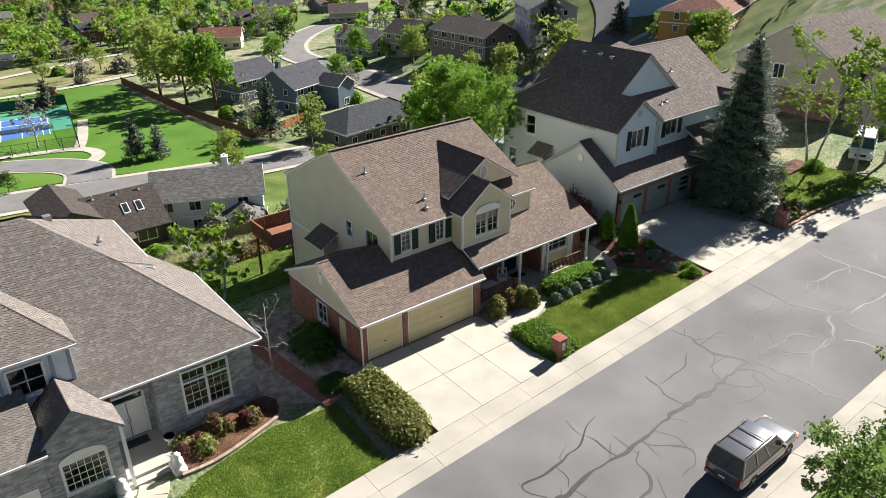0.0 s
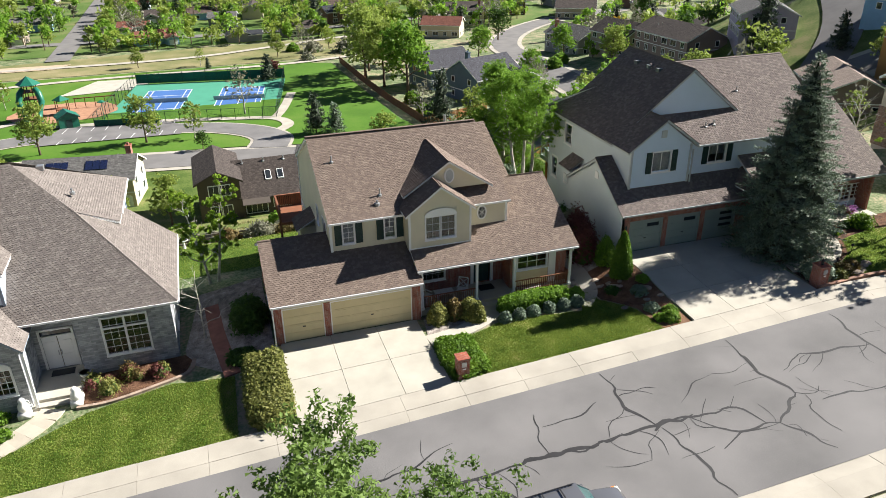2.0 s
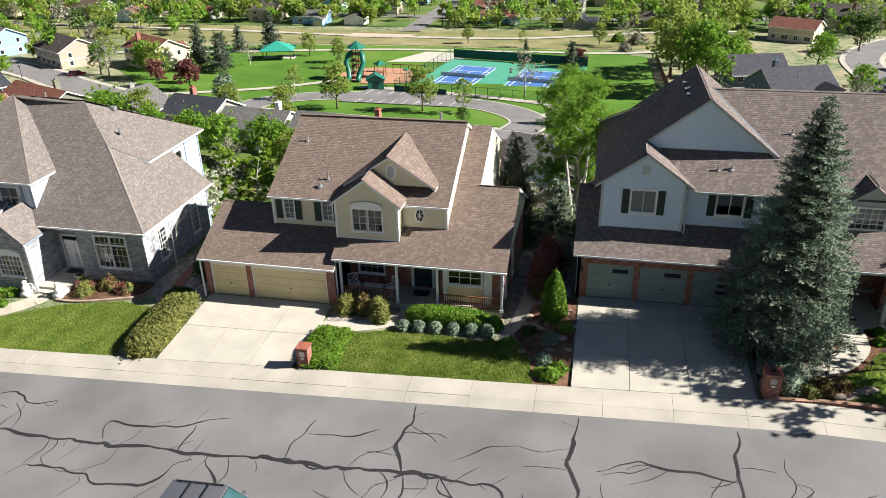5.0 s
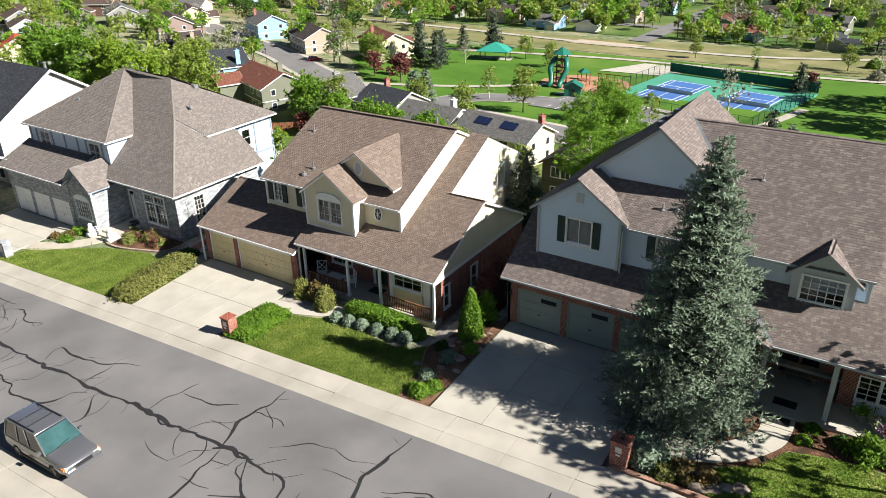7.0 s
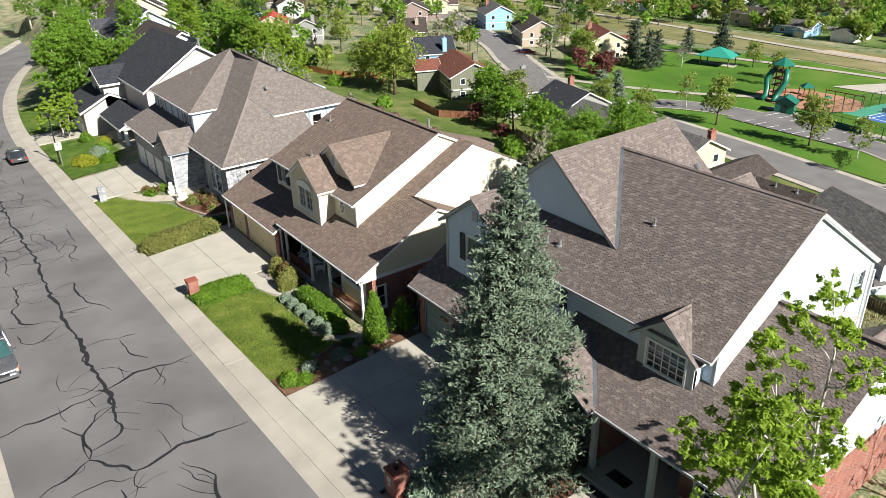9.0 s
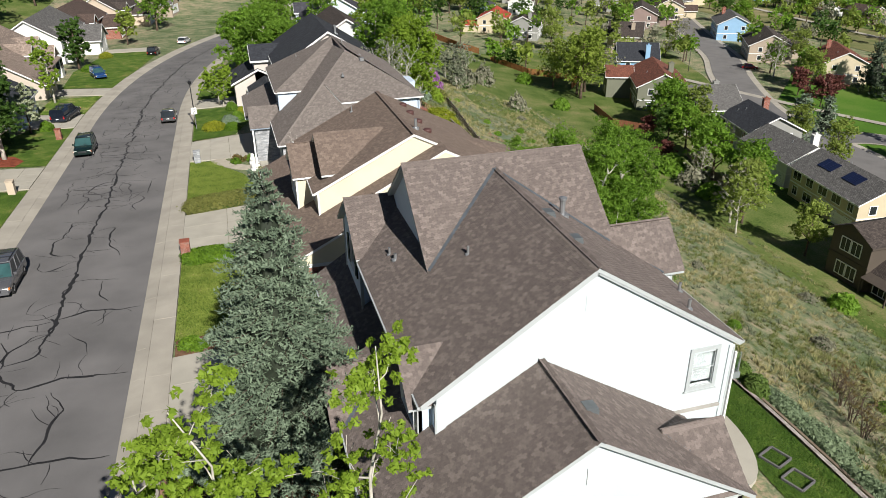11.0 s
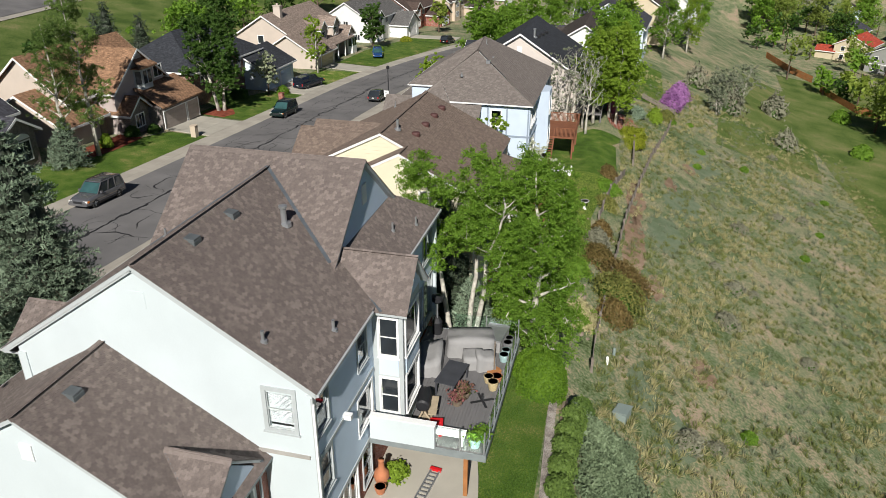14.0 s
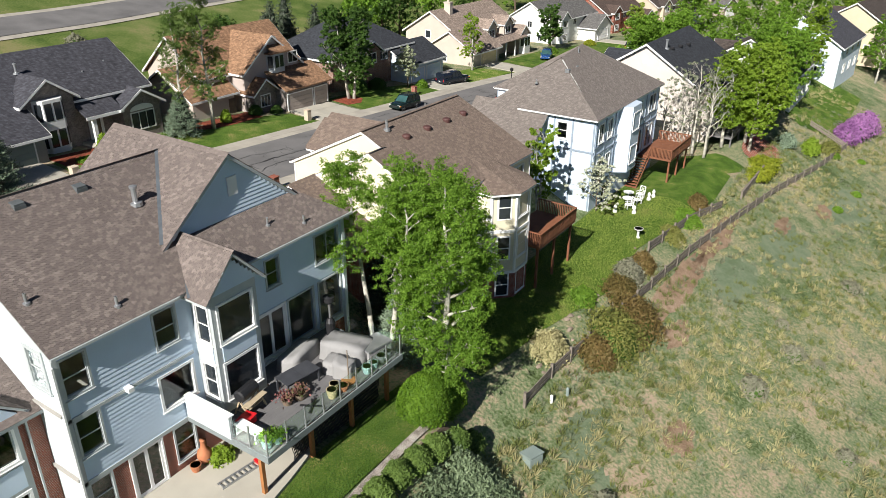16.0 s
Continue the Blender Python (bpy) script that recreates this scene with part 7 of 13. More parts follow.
    downspout(h, 39.6, 14.5, -0.3, 7.7, "white")
    part("flood_lamp", MB().box(36.85, 37.1, 14.4, 14.75, 5.15, 5.35), M["white"], h, "white floodlight under the eaves")
    return h


house_w()


# ---------------------------------------------------------------- the stone-fronted house
def house_l():
    h = thing("house", (-15, 7, -1), "grey stone and pale blue house with hipped grey roof", "house")
    SL = M["shingle_l"]
    z0 = -1.3
    # low stone block
    fh = [(-9.6, -7.3, 0.15, 2.45), (-13.0, -11.4, -0.75, 1.75)]
    part("wall", wall(MB(), "y", 1.7, -1, -11.0, -5.9, z0, 3.1, fh[:1]), M["stone"], h, "grey ledgestone front")
    part("wall", wall(MB(), "y", 2.7, -1, -14.2, -11.0, z0, 3.1, fh[1:]), M["stone"], h)
    part("wall", wall(MB(), "x", -11.0, -1, 1.7, 2.7, z0, 3.1), M["stone"], h)
    sh = [(3.4, 4.3, 0.1, 2.3), (7.8, 8.7, 0.1, 2.3)]
    part("wall", wall(MB(), "x", -5.9, 1, 1.7, 10.2, z0, 3.1, sh), M["stone"], h, "sunlit pale stone side wall")
    for q in sh:
        window(h, "x", -5.9, 1, *q, nx=3, nz=6, rail=0.025)
    window(h, "y", 1.7, -1, *fh[0], nx=6, nz=5, rail=0.016, trim=0.1)
    part("window_mullion", MB().box(-8.5, -8.38, 1.62, 1.7, 0.15, 2.45).box(-9.6, -7.3, 1.62, 1.7, 1.8, 1.9), M["white"], h)
    d = MB()
    for a in (-13.0, -12.18):
        d.box(a + 0.01, a + 0.79, 2.74, 2.8, -0.75, 1.35)
        for z in (-0.6, 0.3):
            d.box(a + 0.12, a + 0.67, 2.72, 2.745, z, z + 0.7)
    door = part("door", d, M["white"], h, "white panelled double front door")
    part("transom", MB().box(-13.0, -11.4, 2.74, 2.77, 1.42, 1.72), M["dark_glass"], door)
    pieces("door_frame", MB().box(-13.12, -13.0, 2.64, 2.8, -0.75, 1.85).box(-11.4, -11.28, 2.64, 2.8, -0.75, 1.85).box(-13.1, -11.3, 2.64, 2.8, 1.36, 1.42).box(-13.1, -11.3, 2.64, 2.8, 1.74, 1.86), M["white"], door)
    part("handle", MB().box(-12.3, -12.26, 2.68, 2.72, 0.1, 0.4).box(-12.14, -12.1, 2.68, 2.72, 0.1, 0.4), M["metal"], door)
    part("porch_floor", MB().box(-13.9, -11.0, -0.2, 2.7, z0 - 0.2, -0.78).box(-13.6, -11.4, -0.65, -0.2, z0 - 0.3, -0.95).box(-13.6, -11.4, -1.05, -0.65, z0 - 0.3, -1.12), M["concrete"], h)
    # eaves of the low hip
    E = (-5.45, 1.32, 3.1)
    k = 0.83
    apex = (-10.4, 6.25, 3.1 + 4.95 * k)
    top_r = (-13.6, 9.05, 9.42)
    roof(h, [[(-14.4, 1.32, 3.1), E, apex, top_r, (-18.7, 9.05, 9.52), (-13.7, 4.63, 5.85), (-14.4, 4.6, 5.8)], [E, (-5.45, 10.6, 3.1), (-8.6, 10.6, 5.7), apex]], SL, seed=21, name="front_hip_roof", caps=((E, apex), (apex, top_r)), gutters=(((-14.2, 1.28, 3.1), (-5.45, 1.28, 3.1)), ((-5.41, 1.32, 3.1), (-5.41, 10.6, 3.1))))
    part("wall", wall(MB(), "y", 10.2, 1, -8.6, -5.9, z0 - 1.5, 3.1), M["l_panel"], h)
    # tall rear block
    rz = 5.75
    ur = [(11.5, 12.4, 3.6, 5.0)]
    part("wall", wall(MB(), "x", -8.7, 1, 9.5, 15.1, -3.2, rz, ur), M["l_panel"], h)
    window(h, "x", -8.7, 1, *ur[0], nx=1, nz=2)
    for y in (9.9, 11.1, 12.9, 14.9):
        pieces("batten", MB().box(-8.7, -8.64, y, y + 0.14, -2.8, rz), M["l_trim"], h)
    pieces("batten", MB().box(-8.7, -8.635, 9.6, 15.1, 2.6, 2.76), M["l_trim"], h)
    rh = [(-24.2, -22.4, 3.4, 5.0), (-20.4, -18.6, 3.6, 5.0), (-12.6, -11.6, 3.4, 5.0), (-10.6, -9.6, 3.4, 5.0), (-24.0, -22.2, -0.3, 1.9), (-21.0, -18.6, -0.4, 2.0), (-12.6, -11.6, 0.3, 1.8), (-10.8, -9.6, -0.2, 1.6), (-12.8, -11.4, -2.9, -1.2), (-21.0, -18.8, -3.0, -1.0)]
    part("wall", wall(MB(), "y", 15.1, 1, -25.2, -8.7, -3.5, rz, rh), M["l_panel"], h)
    for q in rh:
        window(h, "y", 15.1, 1, *q, nx=2, nz=1, pane="dark_glass")
    t = MB()
    for x in (-25.1, -23.3, -21.5, -18.3, -16.9, -13.4, -11.1, -9.0):
        t.box(x, x + 0.16, 15.1, 15.16, -0.6, rz)
    for z in (-0.7, 2.3, 3.0):
        t.box(-25.2, -8.7, 15.1, 15.165, z, z + 0.16)
    pieces("batten", t, M["l_trim"], h)
    bay = MB()
    bay.prism([(-17.6, 15.1, -0.6), (-14.0, 15.1, -0.6), (-14.7, 16.2, -0.6), (-16.9, 16.2, -0.6)], (0, 0, 6.3))
    part("bay", bay, M["l_panel"], h)
    for z in (0.2, 3.4):
        window(h, "y", 16.2, 1, -16.6, -15.0, z, z + 1.6, nx=2, nz=1, pane="dark_glass")
    zr2 = 9.42
    ke = (zr2 - rz) / 5.2
    roof(h, [[(-8.3, 7.6, rz), (-8.3, 15.4, rz), (-13.6, 9.05, zr2), (-10.4, 6.25, 7.23)], [(-8.3, 15.4, rz), (-25.5, 15.4, rz), (-19.2, 8.7, 9.9), (-13.6, 9.05, zr2)], [(-25.5, 15.4, rz), (-25.5, 2.0, rz), (-19.2, 8.7, 9.9)]], SL, seed=22, name="rear_hip_roof", caps=(((-8.3, 15.4, rz), top_r), ((-25.5, 15.4, rz), (-19.2, 8.7, 9.9)), (top_r, (-19.2, 8.7, 9.9))), gutters=(((-8.26, 9.0, rz), (-8.26, 15.4, rz)),))
    # tall front block over the garage
    fz = 5.85
    uh = [(-16.6, -15.2, 3.9, 5.3), (-23.6, -22.2, 3.9, 5.3)]
    part("wall", wall(MB(), "y", 2.3, -1, -25.0, -14.0, 2.0, fz, uh), M["l_panel"], h)
    part("wall", wall(MB(), "x", -14.0, 1, 2.3, 6.0, 2.0, fz), M["l_panel"], h)
    part("wall", wall(MB(), "x", -25.2, -1, 2.3, 15.1, -3.2, fz), M["l_panel"], h)
    for q in uh:
        window(h, "y", 2.3, -1, *q, nx=2, nz=2, frame="white")
    t = MB()
    for x in (-25.0, -24.1, -21.8, -20.0, -18.2, -17.0, -14.9, -14.15):
        t.box(x, x + 0.15, 2.24, 2.3, 3.3, fz)
    t.box(-25.0, -14.0, 2.23, 2.3, 3.25, 3.42).box(-14.0, -13.95, 2.3, 6.0, 3.4, 3.55).box(-25.0, -14.0, 2.23, 2.3, fz - 0.2, fz)
    pieces("batten", t, M["l_trim"], h)
    pk = (-19.2, 8.7, 9.9)
    roof(h, [[(-25.5, 2.0, fz), (-13.7, 2.0, fz), pk], [(-13.7, 2.0, fz), (-13.7, 4.63, fz), (-18.7, 9.05, 9.52), pk]], SL, seed=23, name="front_tall_roof", caps=(((-13.7, 2.0, fz), pk), ((-25.5, 2.0, fz), pk)), gutters=(((-25.5, 1.96, fz), (-13.7, 1.96, fz)),))
    # garage with three doors
    gy, gb = -0.4, -1.28
    pieces("garage_wall", MB().box(-25.3, -24.9, gy, gy + 0.3, gb - 0.3, 2.7).box(-22.45, -22.1, gy, gy + 0.3, gb - 0.3, 1.0).box(-19.65, -19.3, gy, gy + 0.3, gb - 0.3, 1.0).box(-16.85, -16.4, gy, gy + 0.3, gb - 0.3, 2.7).box(-24.9, -16.85, gy, gy + 0.3, 0.95, 2.7), M["stone"], h)
    for a in (-24.85, -22.05, -19.25):
        garage_door(h, a, a + 2.35, gy + 0.06, gb, gb + 2.15, M["white"], cols=4)
    part("wall", wall(MB(), "x", -25.3, -1, gy, 2.3, gb - 0.5, 3.2), M["stone"], h)
    roof(h, [[(-25.7, -0.95, 2.85), (-16.2, -0.95, 2.85), (-16.2, 2.35, 4.3), (-25.7, 2.35, 4.3)]], SL, seed=24, name="garage_roof", gutters=(((-25.7, -0.99, 2.85), (-16.2, -0.99, 2.85)),))
    # gabled stone room with the arched window
    part("wall", wall(MB(), "y", -0.35, -1, -16.4, -13.4, gb - 0.2, 2.6, [(-15.8, -14.0, 0.0, 1.75)], top=[(-16.4, 2.6), (-13.4, 2.6), (-14.9, 4.1)]), M["stone"], h)
    part("wall", wall(MB(), "x", -13.4, 1, -0.35, 2.7, gb - 0.2, 2.6), M["stone"], h)
    window(h, "y", -0.35, -1, -15.8, -14.0, 0.0, 1.5, nx=6, nz=4, rail=0.028, arch=True, trim=0.1)
    roof(h, [[(-16.75, 3.5, 2.65), (-16.75, -0.75, 2.65), (-14.9, -0.75, 4.35), (-14.9, 3.5, 4.35)], [(-13.05, -0.75, 2.65), (-13.05, 3.5, 2.65), (-14.9, 3.5, 4.35), (-14.9, -0.75, 4.35)]], SL, "l_trim", seed=25, name="gable_roof", thick=0.13)
    part("porch_post", MB().box(-13.25, -13.1, -0.6, -0.45, -1.2, 2.6), M["white"], h)
    vent_pipe(h, -10.6, 8.2, 7.7, 0.25, 0.06)
    vent_pipe(h, -21.0, 5.0, 7.6, 0.3, 0.05)
    vent_pipe(h, -17.0, 9.3, 9.5, 0.5, 0.06)
    for x in (-12.4, -14.2):
        part("roof_vent", MB().box(x - 0.2, x + 0.2, 10.2, 10.6, 8.55, 8.85), M["metal"], h)
    # rear deck with stairs
    dk = part("deck", MB().box(-26.8, -20.5, 15.1, 18.6, -0.75, -0.55), M["redwood"], h, "stained wooden rear deck with railing")
    r = MB()
    for a, b in (((-26.8, 18.6), (-20.5, 18.6)), ((-26.8, 15.2), (-26.8, 18.6)), ((-20.5, 16.6), (-20.5, 18.6))):
        L = math.hypot(b[0] - a[0], b[1] - a[1])
        for i in range(int(L / 0.14) + 1):
            q = i * 0.14 / L
            x, y = a[0] + (b[0] - a[0]) * q, a[1] + (b[1] - a[1]) * q
            r.box(x - 0.045, x + 0.045, y - 0.03, y + 0.03, -0.55, 0.4)
        r.beam((*a, 0.42), (*b, 0.42), 0.14, 0.05)
    part("railing", r, M["redwood"], dk)
    for x in (-26.5, -23.6, -20.8):
        part("post", MB().box(x - 0.08, x + 0.08, 18.3, 18.46, G(x, 18.4) - 0.3, -0.75), M["redwood"], dk)
    st = MB()
    for i in range(12):
        st.box(-20.4 + i * 0.26, -20.1 + i * 0.26, 15.3, 16.4, -0.75 - i * 0.2, -0.69 - i * 0.2)
    st.beam((-20.5, 16.42, -0.7), (-17.2, 16.42, -3.1), 0.06, 0.25).beam((-20.5, 16.42, 0.3), (-17.2, 16.42, -2.1), 0.06, 0.08)
    pieces("stair", st, M["redwood"], dk)
    return h


house_l()



# ---------------------------------------------------------------- simple houses
def flat_roof_mat(name, c):
    """Shingle courses that lie level along any slope, each tab in its own tone."""
    return brick_mat(name, [q * 1.3 for q in c], [q * 0.72 for q in c], [q * 0.5 for q in c], w=0.3, h=0.085, rough=0.92)


ROOFS = {"brown": flat_roof_mat("brown_roof", (0.085, 0.06, 0.05)), "grey": flat_roof_mat("grey_roof", (0.12, 0.115, 0.11)), "dark": flat_roof_mat("charcoal_roof", (0.035, 0.038, 0.045)), "red": flat_roof_mat("rust_roof", (0.16, 0.062, 0.042)), "tan": flat_roof_mat("tan_roof", (0.25, 0.145, 0.085)), "tile": flat_roof_mat("bright_red_roof", (0.36, 0.06, 0.035)), "slate": flat_roof_mat("dark_slate_roof", (0.055, 0.055, 0.065)), "clay": flat_roof_mat("pale_clay_roof", (0.25, 0.195, 0.16)), "umber": flat_roof_mat("umber_roof", (0.062, 0.05, 0.044))}
WALLS = {}
for _k, _c in dict(cream=(0.55, 0.47, 0.33), white=(0.70, 0.70, 0.67), putty=(0.56, 0.50, 0.45), grey=(0.27, 0.27, 0.25), blue=(0.25, 0.42, 0.60), slate=(0.11, 0.15, 0.20), tan=(0.38, 0.31, 0.24), olive=(0.16, 0.165, 0.12), bark=(0.085, 0.068, 0.052), brown=(0.14, 0.085, 0.06), mauve=(0.26, 0.19, 0.17), ice=(0.60, 0.68, 0.74), orange=(0.42, 0.22, 0.07), beige=(0.52, 0.43, 0.33), violet=(0.46, 0.40, 0.50)).items():
    WALLS[_k] = mat(_k + "_house_paint", _c, 0.75, vary=0.07, scale=0.6, fine=6)


def gable_block(parent, x0, x1, y0, y1, z0, h, axis, pitch, wallm, roofm, over=0.45, trim="white", hip=False, base=0.0):
    """Walls and a pitched roof over a rectangle, the ridge along the given axis."""
    z1 = z0 + h
    w = MB()
    half = ((y1 - y0) if axis == "x" else (x1 - x0)) / 2
    rise = half * pitch
    if hip:
        w.box(x0, x1, y0, y1, z0 - base, z1)
    elif axis == "x":
        m = (y0 + y1) / 2
        w.prism([(x0, y0, z0 - base), (x0, y1, z0 - base), (x0, y1, z1), (x0, m, z1 + rise), (x0, y0, z1)], (x1 - x0, 0, 0))
    else:
        m = (x0 + x1) / 2
        w.prism([(x0, y0, z0 - base), (x1, y0, z0 - base), (x1, y0, z1), (m, y0, z1 + rise), (x0, y0, z1)], (0, y1 - y0, 0))
    part("wall", w, wallm, parent)
    o, d = over, over * pitch
    e = z1 - d + 0.06
    t = z1 + rise + 0.06
    r = MB()
    if axis == "x":
        m = (y0 + y1) / 2
        A, B = x0 - o, x1 + o
        ra, rb = (A + half, B - half) if hip else (A, B)
        for ye in (y0 - o, y1 + o):
            r.prism([(A, ye, e), (B, ye, e), (rb, m, t), (ra, m, t)], (0, 0, 0.14))
        if hip:
            r.prism([(A, y0 - o, e), (A, y1 + o, e), (ra, m, t)], (0, 0, 0.14)).prism([(B, y0 - o, e), (B, y1 + o, e), (rb, m, t)], (0, 0, 0.14))
        loop = [(A, y0 - o, e), (A, m, t), (A, y1 + o, e), (B, y1 + o, e), (B, m, t), (B, y0 - o, e)]
    else:
        m = (x0 + x1) / 2
        A, B = y0 - o, y1 + o
        ra, rb = (A + half, B - half) if hip else (A, B)
        for xe in (x0 - o, x1 + o):
            r.prism([(xe, A, e), (xe, B, e), (m, rb, t), (m, ra, t)], (0, 0, 0.14))
        if hip:
            r.prism([(x0 - o, A, e), (x1 + o, A, e), (m, ra, t)], (0, 0, 0.14)).prism([(x0 - o, B, e), (x1 + o, B, e), (m, rb, t)], (0, 0, 0.14))
        loop = [(x0 - o, A, e), (m, A, t), (x1 + o, A, e), (x1 + o, B, e), (m, B, t), (x0 - o, B, e)]
    ro = part("roof", r, roofm, parent)
    if hip:
        loop = [p for p in loop if p[2] == e]
    cx, cy = (x0 + x1) / 2, (y0 + y1) / 2
    f = MB()
    for x, y, z in loop:
        sx, sy = (x > cx + 0.01) - (x < cx - 0.01), (y > cy + 0.01) - (y < cy - 0.01)
        for d, dz in ((0.05, 0.10), (0.05, -0.13), (-0.01, -0.13), (-0.01, 0.10)):
            f.v.append((x + sx * d, y + sy * d, z + dz))
    n = len(loop)
    for i in range(n):
        for k in range(4):
            a, b = i * 4 + k, i * 4 + (k + 1) % 4
            c, d = ((i + 1) % n) * 4 + k, ((i + 1) % n) * 4 + (k + 1) % 4
            f.f.append((a, b, d, c))
    part("fascia", f, M[trim], ro)
    return ro


def far_window(parent, axis, c, out, a0, a1, z0, z1, trim="white", bars=1):
    t, n = 0.12, bars + 1
    cell = (a1 - a0) / n
    f = wall(MB(), axis, c + out * 0.06, out, a0 - t, a1 + t, z0 - t, z1 + t, [(a0 + cell * i + (0.03 if i else 0), a0 + cell * (i + 1) - (0.03 if i < bars else 0), z0, z1) for i in range(n)], 0.06)
    w = part("window", f, M[trim], parent)
    q = sorted((c, c + out * 0.025))
    part("pane", MB().box(*((q[0], q[1], a0, a1) if axis == "x" else (a0, a1, q[0], q[1])), z0, z1), M["dark_glass"], w)


def far_garage(parent, x0, x1, y, z0, h=2.1, material="white"):
    mb = MB()
    for i in range(4):
        mb.box(x0, x1, y - 0.05, y, z0 + h * i / 4 + 0.02, z0 + h * (i + 1) / 4 - 0.02)
    part("garage_door", mb, M[material], parent)


def chimney(parent, x, y, z0, z1, material, w=0.8):
    mb = MB().box(x - w / 2, x + w / 2, y - w * 0.7, y + w * 0.7, z0, z1).box(x - w / 2 - 0.08, x + w / 2 + 0.08, y - w * 0.7 - 0.08, y + w * 0.7 + 0.08, z1, z1 + 0.15).box(x - 0.15, x + 0.15, y - 0.15, y + 0.15, z1 + 0.15, z1 + 0.5)
    part("chimney", mb, material, parent)


def simple_house(x, y, rz, w, d, h, wallk, roofk, label, pitch=0.5, axis="x", wing=0, garage=1, hip=False, chim=None, seed=1, solar=False, trim="white", z=None, twos=True, detail=2):
    """A house seen from afar; its front faces local -y."""
    zz = (min(G(x + a * w / 2, y + b * d / 2) for a in (-1, 0, 1) for b in (-1, 0, 1)) if z is None else z)
    h0 = thing("house", (x, y, zz), label, "house", rz=rz, here=False)
    r = random.Random(seed)
    wm, rm = WALLS[wallk], ROOFS[roofk]
    lift = G(x, y) - zz if z is None else 0
    h = h + lift
    gable_block(h0, -w / 2, w / 2, -d / 2, d / 2, 0, h, axis, pitch, wm, rm, trim=trim, hip=hip, base=1.5)
    fy = -d / 2
    if wing:
        s = 1 if wing > 0 else -1
        ww, wd, wh = abs(wing), d * 0.5, max(2.7 + lift, h * (0.55 if garage else 0.95))
        cx = s * (w / 2 - ww / 2)
        gable_block(h0, cx - ww / 2, cx + ww / 2, fy - wd, fy + 0.3, 0, wh, "y", pitch, wm, rm, trim=trim, base=1.5)
        if garage:
            far_garage(h0, cx - ww * 0.36, cx + ww * 0.36, fy - wd, lift, 2.1, r.choice(("white", "b_door", "white")))
            far_window(h0, "y", fy - wd, -1, cx - 0.35, cx + 0.35, wh + 0.2, wh + 0.9, trim, 0)
        else:
            far_window(h0, "y", fy - wd, -1, cx - 0.9, cx + 0.9, lift + 0.9, lift + 2.3, trim, 2)
        if twos and h > 4.6:
            far_window(h0, "y", fy, -1, cx - 0.7, cx + 0.7, h - 1.75, h - 0.5, trim)
    elif garage:
        far_garage(h0, w / 2 - 5.2, w / 2 - 0.5, fy, lift, 2.1)
    n = max(2, int(w / 3.2)) if detail > 1 else 2
    levels = [lift + 0.9] + ([h - 1.75] if twos and h - lift > 4.6 else [])
    for lv in levels:
        for i in range(n):
            c = -w / 2 + w * (i + 0.5) / n
            ww = r.choice((0.55, 0.75, 0.95))
            if detail > 1 or i % 2:
                far_window(h0, "y", d / 2, 1, c - ww, c + ww, lv, lv + 1.25, trim)
            if not wing or c * wing < 0:
                far_window(h0, "y", fy, -1, c - ww, c + ww, lv, lv + 1.25, trim)
        for c in ((-d / 4, d / 4) if detail > 1 else ()):
            far_window(h0, "x", w / 2, 1, c - 0.5, c + 0.5, lv, lv + 1.2, trim, 0)
            far_window(h0, "x", -w / 2, -1, c - 0.5, c + 0.5, lv, lv + 1.2, trim, 0)
    if detail > 1:
        part("door", MB().box(-0.5, 0.5, fy - 0.06, fy, lift + 0.1, lift + 2.1), M["redwood"], h0)
        part("band", MB().box(-w / 2 - 0.04, w / 2 + 0.04, -d / 2 - 0.04, d / 2 + 0.04, lift + 2.55, lift + 2.75), M[trim], h0)
    if chim is not None:
        chimney(h0, chim * w / 2, d * 0.22, h - 0.5, h + d * pitch / 2 + 0.9, wm if r.random() < 0.5 else M["brick"])
    if solar and axis == "x":
        for i in range(2):
            for j in range(3):
                a = -w * 0.3 + i * w * 0.36 + j * 1.1
                k = math.sqrt(1 + pitch * pitch)
                p = MB()
                y0, y1 = -d * 0.12 - 1.7, -d * 0.12
                zt = lambda yy: h + (d / 2 + yy) * pitch + 0.28
                p.prism([(a, y0, zt(y0)), (a + 1.02, y0, zt(y0)), (a + 1.02, y1, zt(y1)), (a, y1, zt(y1))], (0, 0, 0.04))
                part("solar_panel", p, SOLAR, h0, "dark blue solar panel")
    for i in range(2 if detail > 1 else 0):
        px, py = r.uniform(-w * 0.4, w * 0.4), r.choice((-1, 1)) * r.uniform(0.1, 0.3) * d
        if axis == "x" and not hip:
            vent_pipe(h0, px, py, h + (d / 2 - abs(py)) * pitch + 0.1, 0.4, 0.08)
    return h0


